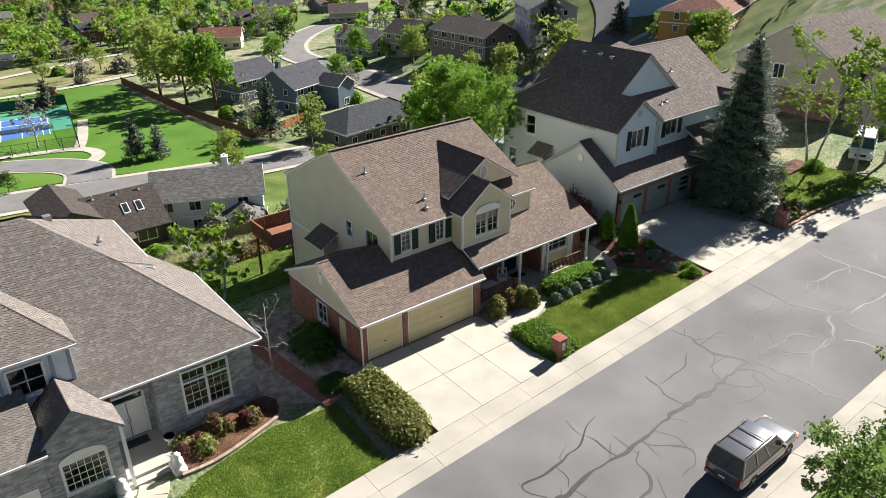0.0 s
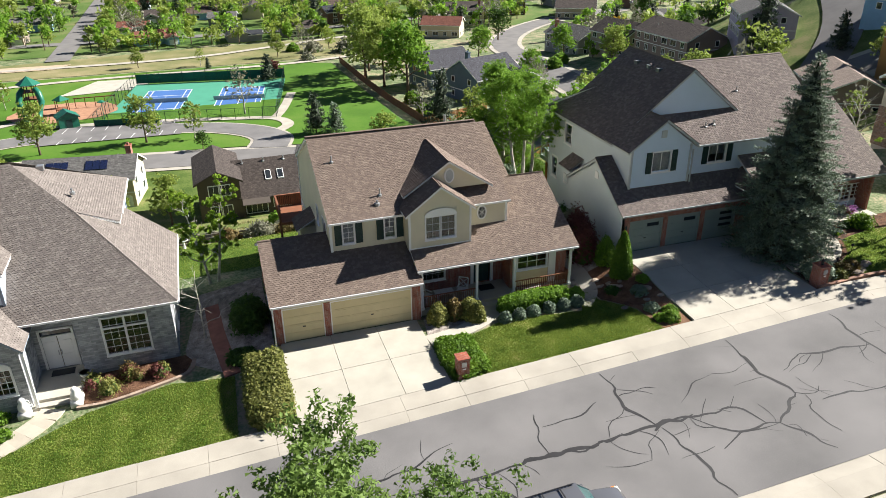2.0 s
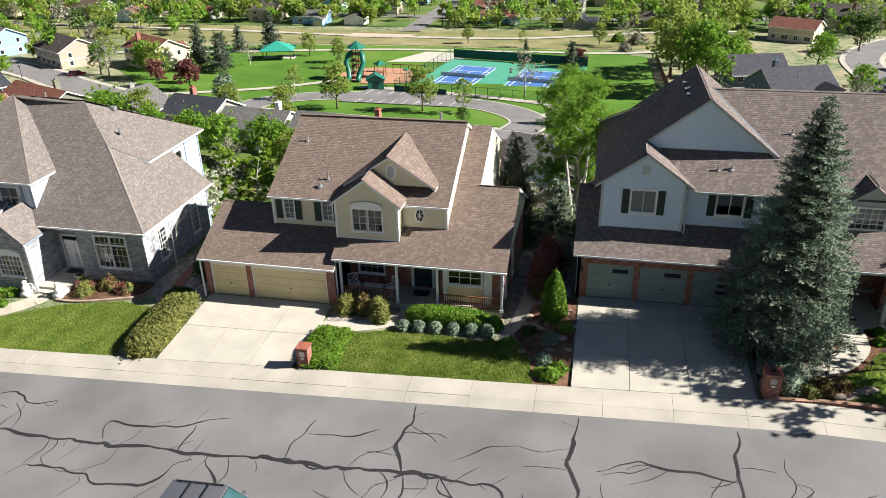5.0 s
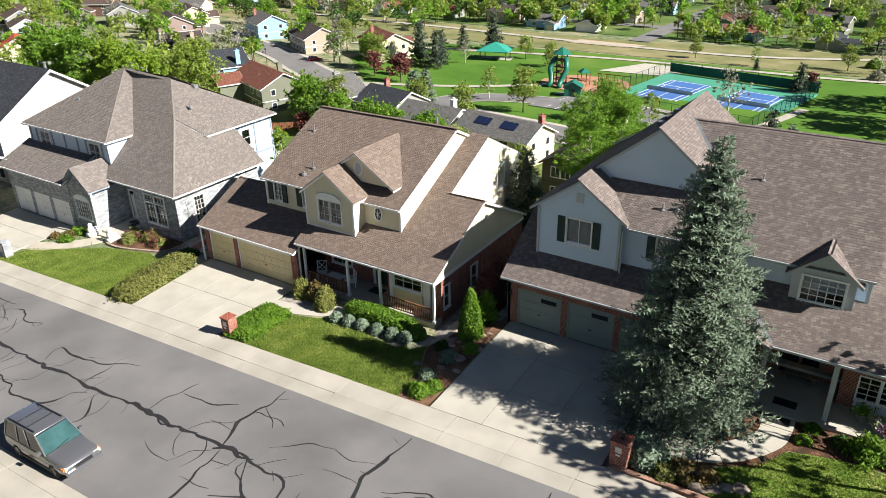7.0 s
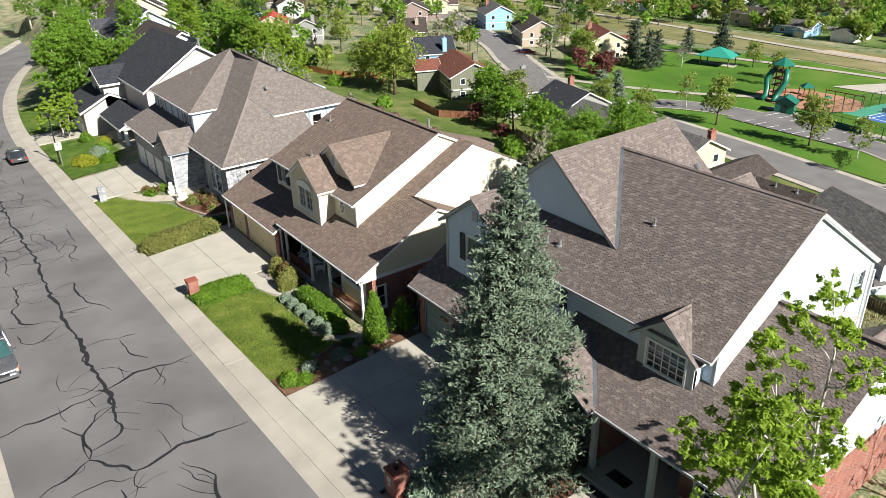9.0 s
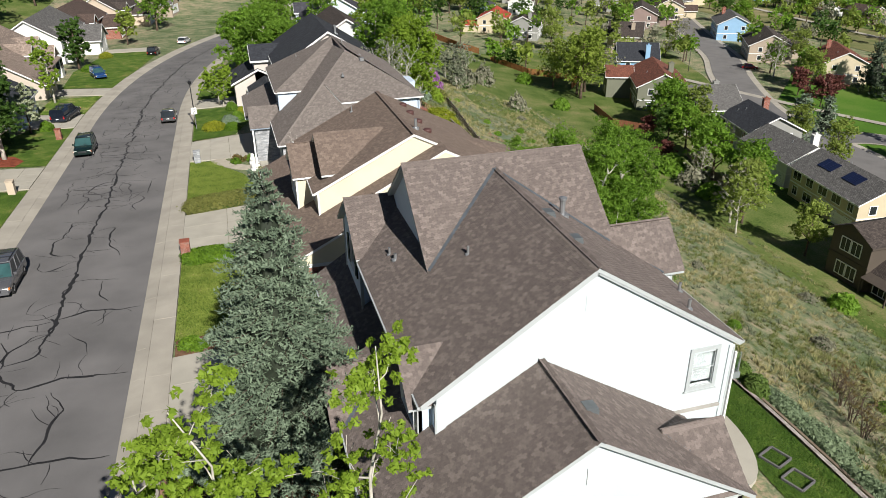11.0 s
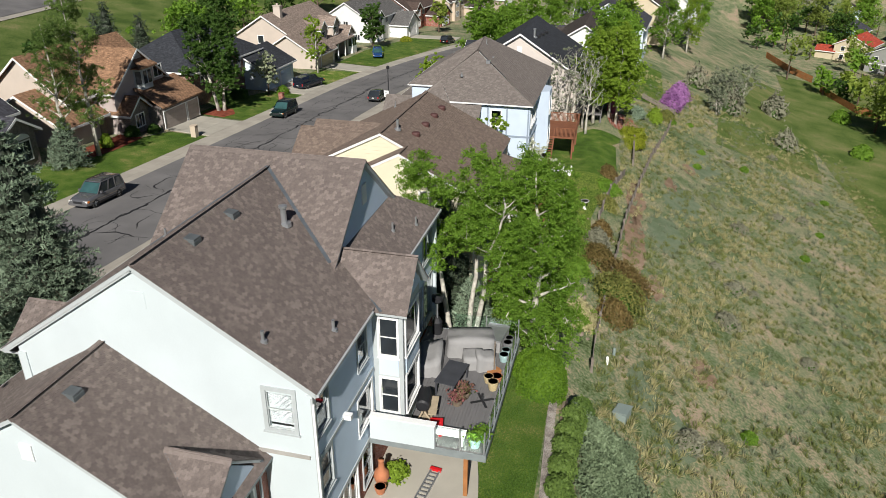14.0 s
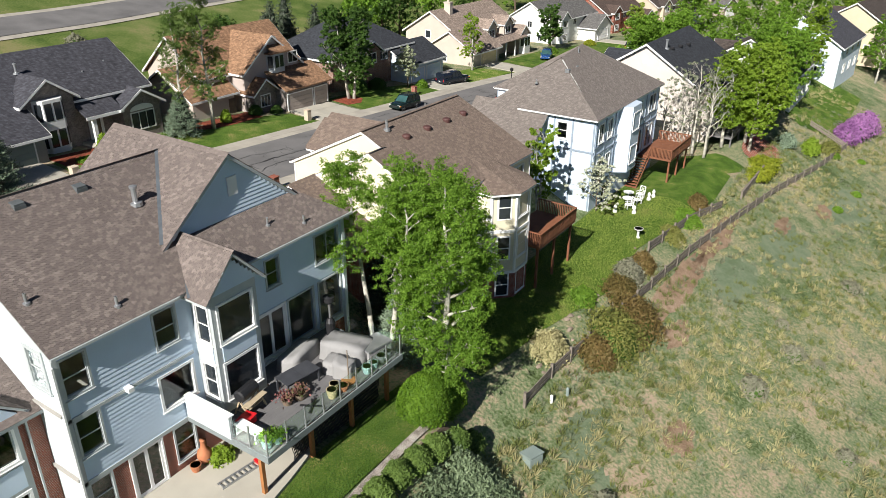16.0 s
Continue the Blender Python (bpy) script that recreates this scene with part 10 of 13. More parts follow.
EDGE_TAN = mat("edging_paver", (0.36, 0.27, 0.21), 0.9, vary=0.25, scale=3, island=0.5)
EDGE = mat("edging_brick", (0.34, 0.19, 0.13), 0.9, vary=0.25, scale=3, island=0.5)
edging = thing("bed_edging", (-8, -1, -0.8), "curved tan paver edging of the rose bed", "edging", kind="structure")
_line = bend([(-11.2, -1.3), (-9.5, -1.42), (-7.2, -0.92), (-5.5, -0.3), (-5.1, 0.9)], 9)
for (a, b), (c, d) in zip(_line, _line[1:]):
    part("brick", MB().beam((a, b, G(a, b) + 0.06), (c, d, G(c, d) + 0.06), 0.2, 0.16), EDGE_TAN, edging)
edging2 = thing("bed_edging", (36, -5, 1.2), "red brick edging along the sidewalk", "edging", kind="structure")
_line = bend([(31.9, -6.9), (36, -6.93), (40, -7.5)], 14)
for (a, b), (c, d) in zip(_line, _line[1:]):
    part("brick", MB().beam((a, b, G(a, b) + 0.1), (c, d, G(c, d) + 0.1), 0.24, 0.2), EDGE, edging2)


# ---------------------------------------------------------------- mailbox pillars and small front things
def pillar(x, y, z, w, h, material, label, lantern=False):
    p = thing("mailbox_pillar", (x, y, z), label, "mailbox", here=False)
    part("body", MB().box(-w / 2, w / 2, -w / 2, w / 2, -0.3, h), material, p)
    part("cap", MB().box(-w / 2 - 0.04, w / 2 + 0.04, -w / 2 - 0.04, w / 2 + 0.04, h, h + 0.07), material, p)
    d = part("mailbox_door", MB().box(-0.14, 0.14, -w / 2 - 0.025, -w / 2, h - 0.45, h - 0.15), M["metal"], p, "grey metal mailbox door")
    part("number_bar", MB().box(-0.1, 0.1, -w / 2 - 0.03, -w / 2 - 0.025, h - 0.6, h - 0.52), M["white"], d)
    if lantern:
        part("lantern", MB().lathe(((0.1, 0), (0.1, 0.03), (0.03, 0.05), (0.09, 0.1), (0.11, 0.3), (0.02, 0.4)), (0, 0, h + 0.07), 8), M["black"], p, "black post lantern")
    return p


pillar(8.65, -6.62, G(8.65, -6.62), 0.62, 1.3, M["brick"], "square red brick mailbox pillar")
pillar(32.2, -6.45, G(32.2, -6.45), 0.72, 1.35, M["brick"], "red brick mailbox pillar with a lantern", True)
pillar(-16.6, -6.2, G(-16.6, -6.2), 0.6, 1.25, M["stone"], "grey stone mailbox pillar")
pillar(17.6, -21.6, G(17.6, -21.6), 0.6, 1.3, WALLS["beige"], "tan masonry mailbox pillar with dark cap")
pillar(-12.0, -22.2, G(-12, -22.2), 0.6, 1.3, WALLS["beige"], "tan masonry mailbox pillar")
pillar(-33.0, -21.8, G(-33, -21.8), 0.6, 1.2, M["brick"], "brick mailbox pillar across the street")

WHITE_STONE = mat("white_cast_stone", (0.75, 0.74, 0.70), 0.8, vary=0.08, scale=3)
for x in (-13.75, -11.2):
    st = thing("statue", (x, -0.75, G(x, -0.75)), "white cast-stone animal ornament by the steps", "statue", "step ornaments", here=False)
    mb = MB().box(-0.3, 0.3, -0.45, 0.45, 0, 0.35)
    mb.lathe(((0.2, 0.35), (0.28, 0.5), (0.26, 0.72), (0.16, 0.85), (0.19, 1.0), (0.1, 1.12)), (0, -0.12, 0), 10)
    mb.lathe(((0.18, 0.35), (0.24, 0.5), (0.2, 0.66), (0.05, 0.72)), (0, 0.25, 0), 10)
    part("figure", mb, WHITE_STONE, st, smooth=True)
urn = solid("planter_urn", MB().lathe(((0.2, 0), (0.14, 0.1), (0.1, 0.2), (0.26, 0.4), (0.32, 0.55), (0.28, 0.55), (0.2, 0.5)), (-10.9, 1.0, G(-10.9, 1) + 0.2), 14), WHITE_STONE, "grey stone urn beside the entrance", "planter", smooth=True)
solid("door_mat", MB().box(-12.8, -11.6, 1.9, 2.5, -0.775, -0.755), M["black"], "dark door mat on the porch", "mat")
solid("door_mat", MB().box(12.7, 13.7, 1.2, 1.9, 0.385, 0.405), M["black"], "dark oval-looking mat at the door", "mat")
for y in (0.7, 1.7):
    solid("door_mat", MB().box(35.2, 36.6, y, y + 0.6, 1.505, 1.525), M["black"], "dark mat on the shaded porch", "mat")


def chair(x, y, z, rz, material, label):
    c = thing("porch_chair", (x, y, z), label, "chair", "porch chairs", rz=rz, here=False)
    part("seat", MB().box(-0.3, 0.3, -0.28, 0.28, 0.4, 0.45), material, c)
    b = MB().beam((-0.3, 0.28, 0.4), (-0.3, 0.36, 1.1), 0.05, 0.05).beam((0.3, 0.28, 0.4), (0.3, 0.36, 1.1), 0.05, 0.05).beam((-0.3, 0.36, 1.1), (0.3, 0.36, 1.1), 0.05, 0.05)
    b.beam((-0.3, 0.3, 0.5), (0.3, 0.36, 1.1), 0.04, 0.03).beam((0.3, 0.3, 0.5), (-0.3, 0.36, 1.1), 0.04, 0.03).beam((0, 0.3, 0.5), (-0.3, 0.33, 0.8), 0.03, 0.03).beam((0, 0.3, 0.5), (0.3, 0.33, 0.8), 0.03, 0.03)
    part("backrest", b, material, c)
    for sx in (-0.27, 0.27):
        for sy in (-0.25, 0.25):
            part("leg", MB().box(sx - 0.025, sx + 0.025, sy - 0.025, sy + 0.025, 0, 0.4), material, c)
        part("armrest", MB().box(sx - 0.03, sx + 0.03, -0.28, 0.3, 0.62, 0.66), material, c)
    return c


chair(9.0, 1.1, 0.38, 35, M["white"], "white lattice-backed porch armchair")
chair(11.4, 1.1, 0.38, -35, M["white"], "white lattice-backed porch armchair")
tb = thing("porch_table", (10.2, 1.1, 0.38), "white slatted table on the porch", "table", here=False)
part("tabletop", MB().box(-0.6, 0.6, -0.35, 0.35, 0.45, 0.5), M["white"], tb)
for sx in (-0.5, 0.5):
    for sy in (-0.28, 0.28):
        part("leg", MB().box(sx - 0.03, sx + 0.03, sy - 0.03, sy + 0.03, 0, 0.45), M["white"], tb)


def path_light(x, y):
    p = thing("path_light", (x, y, G(x, y)), "short black garden path light", "lamp", "path lights", here=False)
    part("stake", MB().tube([(0, 0, -0.1), (0, 0, 0.45)], [0.02, 0.02], 6), M["black"], p)
    part("shade", MB().lathe(((0.1, 0.45), (0.12, 0.5), (0.03, 0.62)), (0, 0, 0), 8), M["black"], p)


for x, y in ((35.0, -5.0), (37.3, -3.9), (35.2, -6.0)):
    path_light(x, y)


# ---------------------------------------------------------------- vehicles
def paint(name, c, metal=0.5):
    m = mat(name, c, 0.2, metal, vary=0.03, scale=0.5, spec=0.6)
    m.node_tree.nodes["Principled BSDF"].inputs["Coat Weight"].default_value = 0.6
    return m


TYRE = mat("tyre_rubber", (0.02, 0.02, 0.02), 0.85, vary=0.2)
LAMP = mat("lamp_glass", (0.6, 0.6, 0.58), 0.1, vary=0.05, spec=0.8)
TAIL = mat("tail_lamp", (0.4, 0.02, 0.02), 0.2, vary=0.1, spec=0.7)


def hoop(sections, mb):
    """A body skinned over upright sections: (x, half width, bottom, shoulder, top, half width at top)."""
    n = 0
    k = len(mb.v)
    for x, w, z0, zs, z1, wt in sections:
        pr = [(-w * 0.9, z0), (-w, z0 + 0.12), (-w, zs), (-wt, z1 - 0.04), (-wt * 0.9, z1), (wt * 0.9, z1), (wt, z1 - 0.04), (w, zs), (w, z0 + 0.12), (w * 0.9, z0)]
        n = len(pr)
        mb.v += [(x, y, z) for y, z in pr]
    for i in range(len(sections) - 1):
        for j in range(n):
            a, b = k + i * n + j, k + i * n + (j + 1) % n
            mb.f.append((a, a + n, b + n, b))
    mb.f.append(tuple(k + j for j in range(n)))
    mb.f.append(tuple(k + (len(sections) - 1) * n + j for j in range(n))[::-1])
    return mb


WINDSHIELD = mat("teal_windshield", (0.035, 0.085, 0.085), 0.05, vary=0.3, scale=1.2, spec=0.6)
AMBER = mat("amber_lens", (0.75, 0.22, 0.03), 0.25)


def vehicle(at, rz, colour, label, L=4.8, W=1.84, H=1.8, kind="suv", lower=None, category="car", tilt=0.0):
    """A car that faces local +x: body, glass house, roof, wheels and lamps."""
    c = thing("car", at, label, category, here=False)
    c.matrix_basis = pose(*at, 0, -tilt, rz)
    h, w = L / 2, W / 2
    belt = H * 0.56
    nose = {"suv": 0.28, "pickup": 0.27, "van": 0.16, "hatch": 0.24}[kind]
    b = hoop([(-h, w * 0.9, 0.42, belt * 0.75, belt * 0.94, w * 0.86), (-h + 0.12, w, 0.32, belt * 0.8, belt, w * 0.95), (-h + 0.9, w, 0.3, belt * 0.8, belt, w * 0.96), (h - L * nose, w, 0.28, belt * 0.8, belt, w * 0.95), (h - 0.5, w * 0.98, 0.3, belt * 0.76, belt * 0.92, w * 0.88), (h - 0.12, w * 0.94, 0.34, belt * 0.66, belt * 0.82, w * 0.82), (h, w * 0.86, 0.4, belt * 0.6, belt * 0.72, w * 0.78)], MB())
    body = part("body", b, colour, c, smooth=True)
    bev = body.modifiers.new("edge", "BEVEL")
    bev.width, bev.segments, bev.limit_method, bev.angle_limit = 0.07, 3, "ANGLE", radians(22)
    for sy in (-1, 1):
        part("side_strip", MB().box(-h + 0.2, h - 0.35, sy * (w + 0.002) - 0.012, sy * (w + 0.002) + 0.012, 0.60, 0.66), lower or M["black"], c)
        part("sill", MB().box(-h + 0.8, h - 0.95, sy * (w - 0.02) - 0.04, sy * (w - 0.02) + 0.04, 0.27, 0.36), M["black"], c)
    x0 = {"suv": -h + 0.12, "van": -h + 0.1, "hatch": -h + 0.25, "pickup": -h + 1.75}[kind]
    x1 = h - L * nose + 0.02
    rake = {"suv": 0.75, "van": 0.55, "hatch": 0.8, "pickup": 0.7}[kind]
    tail = {"suv": 0.22, "van": 0.1, "hatch": 0.55, "pickup": 0.25}[kind]
    g = MB()
    lo = [(x0, -w * 0.94), (x1, -w * 0.94), (x1, w * 0.94), (x0, w * 0.94)]
    hi = [(x0 + tail, -w * 0.78), (x1 - rake, -w * 0.78), (x1 - rake, w * 0.78), (x0 + tail, w * 0.78)]
    g.v += [(x, y, belt - 0.02) for x, y in lo] + [(x, y, H - 0.07) for x, y in hi]
    g.f += [(0, 1, 5, 4), (1, 2, 6, 5), (2, 3, 7, 6), (3, 0, 4, 7), (4, 5, 6, 7)]
    part("glass", g, M["dark_glass"], c, "dark tinted windows")
    dx, dz = H - 0.07 - (belt - 0.02), rake
    nl = math.hypot(dx, dz)
    q4 = [Vector((x1 - rake * a, w * (0.92 - 0.16 * a) * sgn, belt - 0.02 + dx * a)) for a, sgn in ((0.04, -1), (0.04, 1), (0.93, 1), (0.93, -1))]
    part("windshield", MB().prism([q + Vector((dx / nl, 0, dz / nl)) * 0.004 for q in q4], (dx / nl * 0.006, 0, dz / nl * 0.006)), WINDSHIELD, c, "teal-tinted windshield")
    part("wiper", MB().beam(q4[0].lerp(q4[1], 0.3) + Vector((dx, 0, dz)) / nl * 0.03, q4[0].lerp(q4[1], 0.7) + Vector((-0.06, 0, 0.1)) + Vector((dx, 0, dz)) / nl * 0.03, 0.02, 0.02), M["black"], c)
    r = MB()
    r.prism([(x0 + tail - 0.05, -w * 0.8, H - 0.08), (x1 - rake + 0.05, -w * 0.8, H - 0.08), (x1 - rake + 0.05, w * 0.8, H - 0.08), (x0 + tail - 0.05, w * 0.8, H - 0.08)], (0, 0, 0.08))
    for s in (-1, 1):
        for q in (0.0, 0.34, 0.62, 1.0):
            a = (x0 + (x1 - x0) * q, s * w * 0.945, belt - 0.02)
            d = (x0 + tail + (x1 - rake - x0 - tail) * q, s * w * 0.785, H - 0.05)
            r.beam(a, d, 0.07, 0.05, (0, 1, 0))
    pil = MB()
    pil.v, pil.f = [v for v in r.v[8:]], [tuple(i - 8 for i in f) for f in r.f if min(f) >= 8]
    r.v, r.f = r.v[:8], [f for f in r.f if max(f) < 8]
    rf = part("roof", r, colour, c, smooth=True)
    bev = rf.modifiers.new("edge", "BEVEL")
    bev.width, bev.segments = 0.035, 3
    pieces("pillar", pil, colour, c)
    if kind == "suv":
        for s in (-1, 1):
            part("roof_rail", MB().beam((x0 + 0.4, s * w * 0.7, H + 0.06), (x1 - rake - 0.1, s * w * 0.7, H + 0.06), 0.04, 0.04).box(x0 + 0.5, x0 + 0.58, s * w * 0.7 - 0.02, s * w * 0.7 + 0.02, H - 0.01, H + 0.05).box(x1 - rake - 0.3, x1 - rake - 0.22, s * w * 0.7 - 0.02, s * w * 0.7 + 0.02, H - 0.01, H + 0.05), M["black"], c)
        for q in (0.3, 0.6):
            xx = x0 + 0.3 + (x1 - rake - x0) * q
            part("cross_bar", MB().box(xx, xx + 0.05, -w * 0.7, w * 0.7, H + 0.05, H + 0.08), M["black"], c)
    if kind == "pickup":
        part("bed_cap", hoop([(-h + 0.05, w * 0.93, belt - 0.02, H * 0.8, H - 0.02, w * 0.76), (x0 + 0.05, w * 0.93, belt - 0.02, H * 0.8, H - 0.02, w * 0.76)], MB()), colour, c, "matching canopy over the bed")
    for sx in (-L * 0.295, L * 0.305):
        for s in (-1, 1):
            t = MB()
            ringp = [(0.36, -0.11), (0.36, 0.11)]
            k = len(t.v)
            n = 18
            for rad, yy in ((0.22, -0.115), (0.33, -0.115), (0.365, -0.08), (0.365, 0.08), (0.33, 0.115), (0.22, 0.115)):
                t.v += [(sx + rad * math.cos(2 * math.pi * j / n), s * (w - 0.1) + yy, 0.365 + rad * math.sin(2 * math.pi * j / n)) for j in range(n)]
            for i in range(5):
                for j in range(n):
                    a, e = k + i * n + j, k + i * n + (j + 1) % n
                    t.f.append((a, e, e + n, a + n))
            wh = part("wheel", t, TYRE, c, "black tyre with alloy rim")
            rim = MB()
            yo = s * (w - 0.1) + s * 0.09
            rim.prism([(sx + 0.22 * math.cos(2 * math.pi * j / 14), yo - s * 0.05, 0.365 + 0.22 * math.sin(2 * math.pi * j / 14)) for j in range(14)], (0, s * 0.02, 0))
            for j in range(5):
                aa = 2 * math.pi * j / 5
                rim.beam((sx, yo, 0.365), (sx + 0.2 * math.cos(aa), yo, 0.365 + 0.2 * math.sin(aa)), 0.05, 0.05, (0, 1, 0))
            part("rim", rim, M["metal"], wh)
    for s in (-1, 1):
        part("headlight", MB().box(h - 0.16, h - 0.02, s * w * 0.72 - 0.17, s * w * 0.72 + 0.17, belt * 0.6, belt * 0.76), LAMP, c)
        part("tail_light", MB().box(-h - 0.012, -h + 0.1, s * w * 0.82 - 0.08, s * w * 0.82 + 0.08, belt * 0.62, belt * 0.93), TAIL, c)
        part("mirror", MB().box(x1 - 0.38, x1 - 0.22, s * (w + 0.08) - 0.09, s * (w + 0.08) + 0.09, belt + 0.03, belt + 0.2), colour, c)
    part("grille", MB().box(h - 0.02, h + 0.012, -w * 0.45, w * 0.45, belt * 0.52, belt * 0.7), M["black"], c)
    part("bumper", MB().box(h - 0.1, h + 0.07, -w * 0.9, w * 0.9, 0.36, 0.54), colour, c)
    part("bumper", MB().box(-h - 0.07, -h + 0.1, -w * 0.9, w * 0.9, 0.38, 0.56), colour, c)
    for s in (-1, 1):
        part("corner_lamp", MB().box(h - 0.3, h - 0.1, s * w * 0.93 - 0.03, s * w * 0.93 + 0.03, belt * 0.6, belt * 0.74), AMBER, c, "amber corner lamp")
    part("plate_bar", MB().box(-h - 0.08, -h - 0.07, -0.16, 0.16, 0.6, 0.7), M["white"], c)
    return c


SLOPE = math.degrees(math.atan(0.055))
PEWTER = paint("pewter_car_paint", (0.19, 0.19, 0.20), 0.55)
vehicle((9.45, -18.05, street_z(9.45) + 0.01), 0, PEWTER, "pewter grey SUV with roof rails parked at the kerb", 4.85, 1.88, 1.82, "suv", paint("tan_cladding", (0.30, 0.26, 0.21), 0.4), tilt=SLOPE)
vehicle((-25.5, -17.9, street_z(-25.5) + 0.01), 0, paint("dark_green_paint_car", (0.012, 0.03, 0.026)), "dark green SUV parked at the kerb", 4.6, 1.85, 1.8, "suv", tilt=SLOPE)
vehicle((-44.5, -22.8, G(-44.5, -22.8) + 0.1), 168, paint("navy_paint", (0.02, 0.028, 0.045)), "dark navy pickup with canopy in a driveway", 5.6, 1.95, 1.85, "pickup", category="pickup truck")
vehicle((-38.5, -9.95, street_z(-38.5) + 0.01), 180, paint("silver_grey_paint", (0.16, 0.165, 0.17), 0.8), "small grey hatchback parked at the kerb", 4.0, 1.72, 1.5, "hatch", tilt=-SLOPE)
vehicle((-77, -23.0, G(-77, -23) + 0.1), 20, paint("blue_paint", (0.03, 0.10, 0.30)), "bright blue car in a driveway", 4.5, 1.8, 1.65, "suv")
vehicle((-104, -15.9, street_z(-104) + 0.01), 172, paint("black_paint", (0.015, 0.015, 0.018)), "black car parked along the street", 4.6, 1.85, 1.75, "suv", tilt=-SLOPE)
vehicle((-121, -10.5, street_z(-121) + 0.01), 165, paint("white_car_paint", (0.7, 0.7, 0.7), 0.0), "white car parked along the street", 4.5, 1.8, 1.5, "hatch", tilt=-SLOPE)
vehicle((50.6, -3.6, G(50.6, -3.6) + 0.12), 200, bpy.data.materials["white_car_paint"], "white van in a driveway", 5.3, 1.95, 2.0, "van", category="van")
vehicle((88.5, 150, G(88.5, 150) + 0.35), 80, paint("silver_paint", (0.5, 0.5, 0.5), 0.8), "silver car on the side street", 4.5, 1.8, 1.5, "hatch")
vehicle((91.0, 158, G(91, 158) + 0.35), 80, bpy.data.materials["silver_paint"], "silver car on the side street", 4.5, 1.8, 1.5, "hatch")
vehicle((-118, 140, G(-118, 140) + 0.1), 60, paint("red_paint", (0.4, 0.02, 0.02)), "red car in a valley driveway", 4.4, 1.8, 1.5, "hatch")

# ---------------------------------------------------------------- street lamp and sign
def street_lamp(x, y, h):
    l = thing("street_lamp", (x, y, G(x, y)), "slim dark street lamp", "lamp", here=False)
    part("post", MB().tube([(0, 0, -0.2), (0, 0, 0.5), (0, 0, h)], [0.12, 0.08, 0.05], 8), M["black"], l)
    part("lantern", MB().lathe(((0.06, 0), (0.2, 0.1), (0.22, 0.3), (0.25, 0.34), (0.05, 0.5)), (0, 0, h), 10), M["black"], l, "round black lantern head")


street_lamp(-33.2, -6.6, 5.2)
street_lamp(-118, 120, 6)
sg = thing("speed_sign", (-32.2, -6.55, G(-32.2, -6.55)), "white rectangular speed limit sign on a post", "sign", here=False)
part("post", MB().box(-0.03, 0.03, -0.03, 0.03, -0.2, 2.6), M["metal"], sg)
pl = part("plate", MB().box(0.03, 0.05, -0.32, 0.32, 1.85, 2.65), M["white"], sg)
for zz, hh in ((2.45, 0.05), (2.34, 0.05)):
    part("text_bar", MB().box(0.05, 0.056, -0.2, 0.2, zz, zz + hh), M["black"], pl)
_t = bpy.data.curves.new("digits", "FONT")
_t.body, _t.size, _t.extrude, _t.align_x = "25", 0.36, 0.004, "CENTER"
_ob = new("digits", _t)
_ob.data.materials.append(M["black"])
_ob.parent = pl
_ob.matrix_basis = pose(0.055, 0, 1.95, 90, 0, 90)

# porch of the pale house: mats, bench, pots and a little figure post
for x, y, z in ((37.35, 0.95, 1.662), (37.3, -0.4, 1.582)):
    solid("door_mat", MB().box(x - 0.5, x + 0.5, y - 0.28, y + 0.28, z, z + 0.02), M["black"], "dark rubber door mat on the porch", "door mat", "porch mats")
pb = thing("porch_bench", (37.6, 3.1, 1.66), "dark wooden bench inside the porch", "bench", here=False)
part("seat", MB().box(-0.7, 0.7, -0.22, 0.22, 0.40, 0.45), M["wood"], pb)
part("backrest", MB().box(-0.7, 0.7, 0.18, 0.23, 0.45, 0.85), M["wood"], pb)
for x in (-0.62, 0.62):
    part("leg", MB().box(x - 0.04, x + 0.04, -0.2, 0.2, 0.0, 0.40), M["wood"], pb)
for i, (x, y, r, h, lf, lab) in enumerate(((40.4, 1.3, 0.28, 0.4, "leaf_green", "grey pot with green plants under the window"), (41.05, 0.9, 0.26, 0.36, "leaf_blossom", "pot of white flowers under the window"), (41.6, 0.7, 0.3, 0.34, "leaf_lilac", "terracotta pot of lilac flowers"))):
    fp = thing("flower_pot", (x, y, 1.73), lab, "flower pot", "porch pots", here=False)
    part("pot", MB().lathe(((r * 0.7, 0), (r, h), (r * 0.9, h), (r * 0.85, h * 0.93)), (0, 0, 0), 14), M["brick"] if i == 2 else M["metal"], fp)
    _g = np.random.default_rng(40 + i)
    _c = _g.normal(0, 1, (320, 3)) * np.array([r * 0.65, r * 0.65, r * 0.4])
    _c[:, 2] += h + r * 0.5
    part("plant", leaf_mesh("plant", _c, 0.09 * _g.uniform(0.6, 1.3, 320), M[lf], _g, 0.4), None, fp)



# ---------------------------------------------------------------- houses across the street
def plus_garage(parent, x0, x1, y, z0, material, h=2.15, out=1):
    """A panelled garage door facing the street."""
    d = MB()
    for i in range(4):
        d.box(x0, x1, min(y, y + out * 0.05), max(y, y + out * 0.05), z0 + h * i / 4 + 0.012, z0 + h * (i + 1) / 4 - 0.012)
    g = part("garage_door", d, material, parent)
    q = sorted((y, y + out * 0.09))
    part("door_frame", MB().box(x0 - 0.12, x0, *q, z0, z0 + h + 0.12).box(x1, x1 + 0.12, *q, z0, z0 + h + 0.12).box(x0, x1, *q, z0 + h, z0 + h + 0.12), M["white"], g)


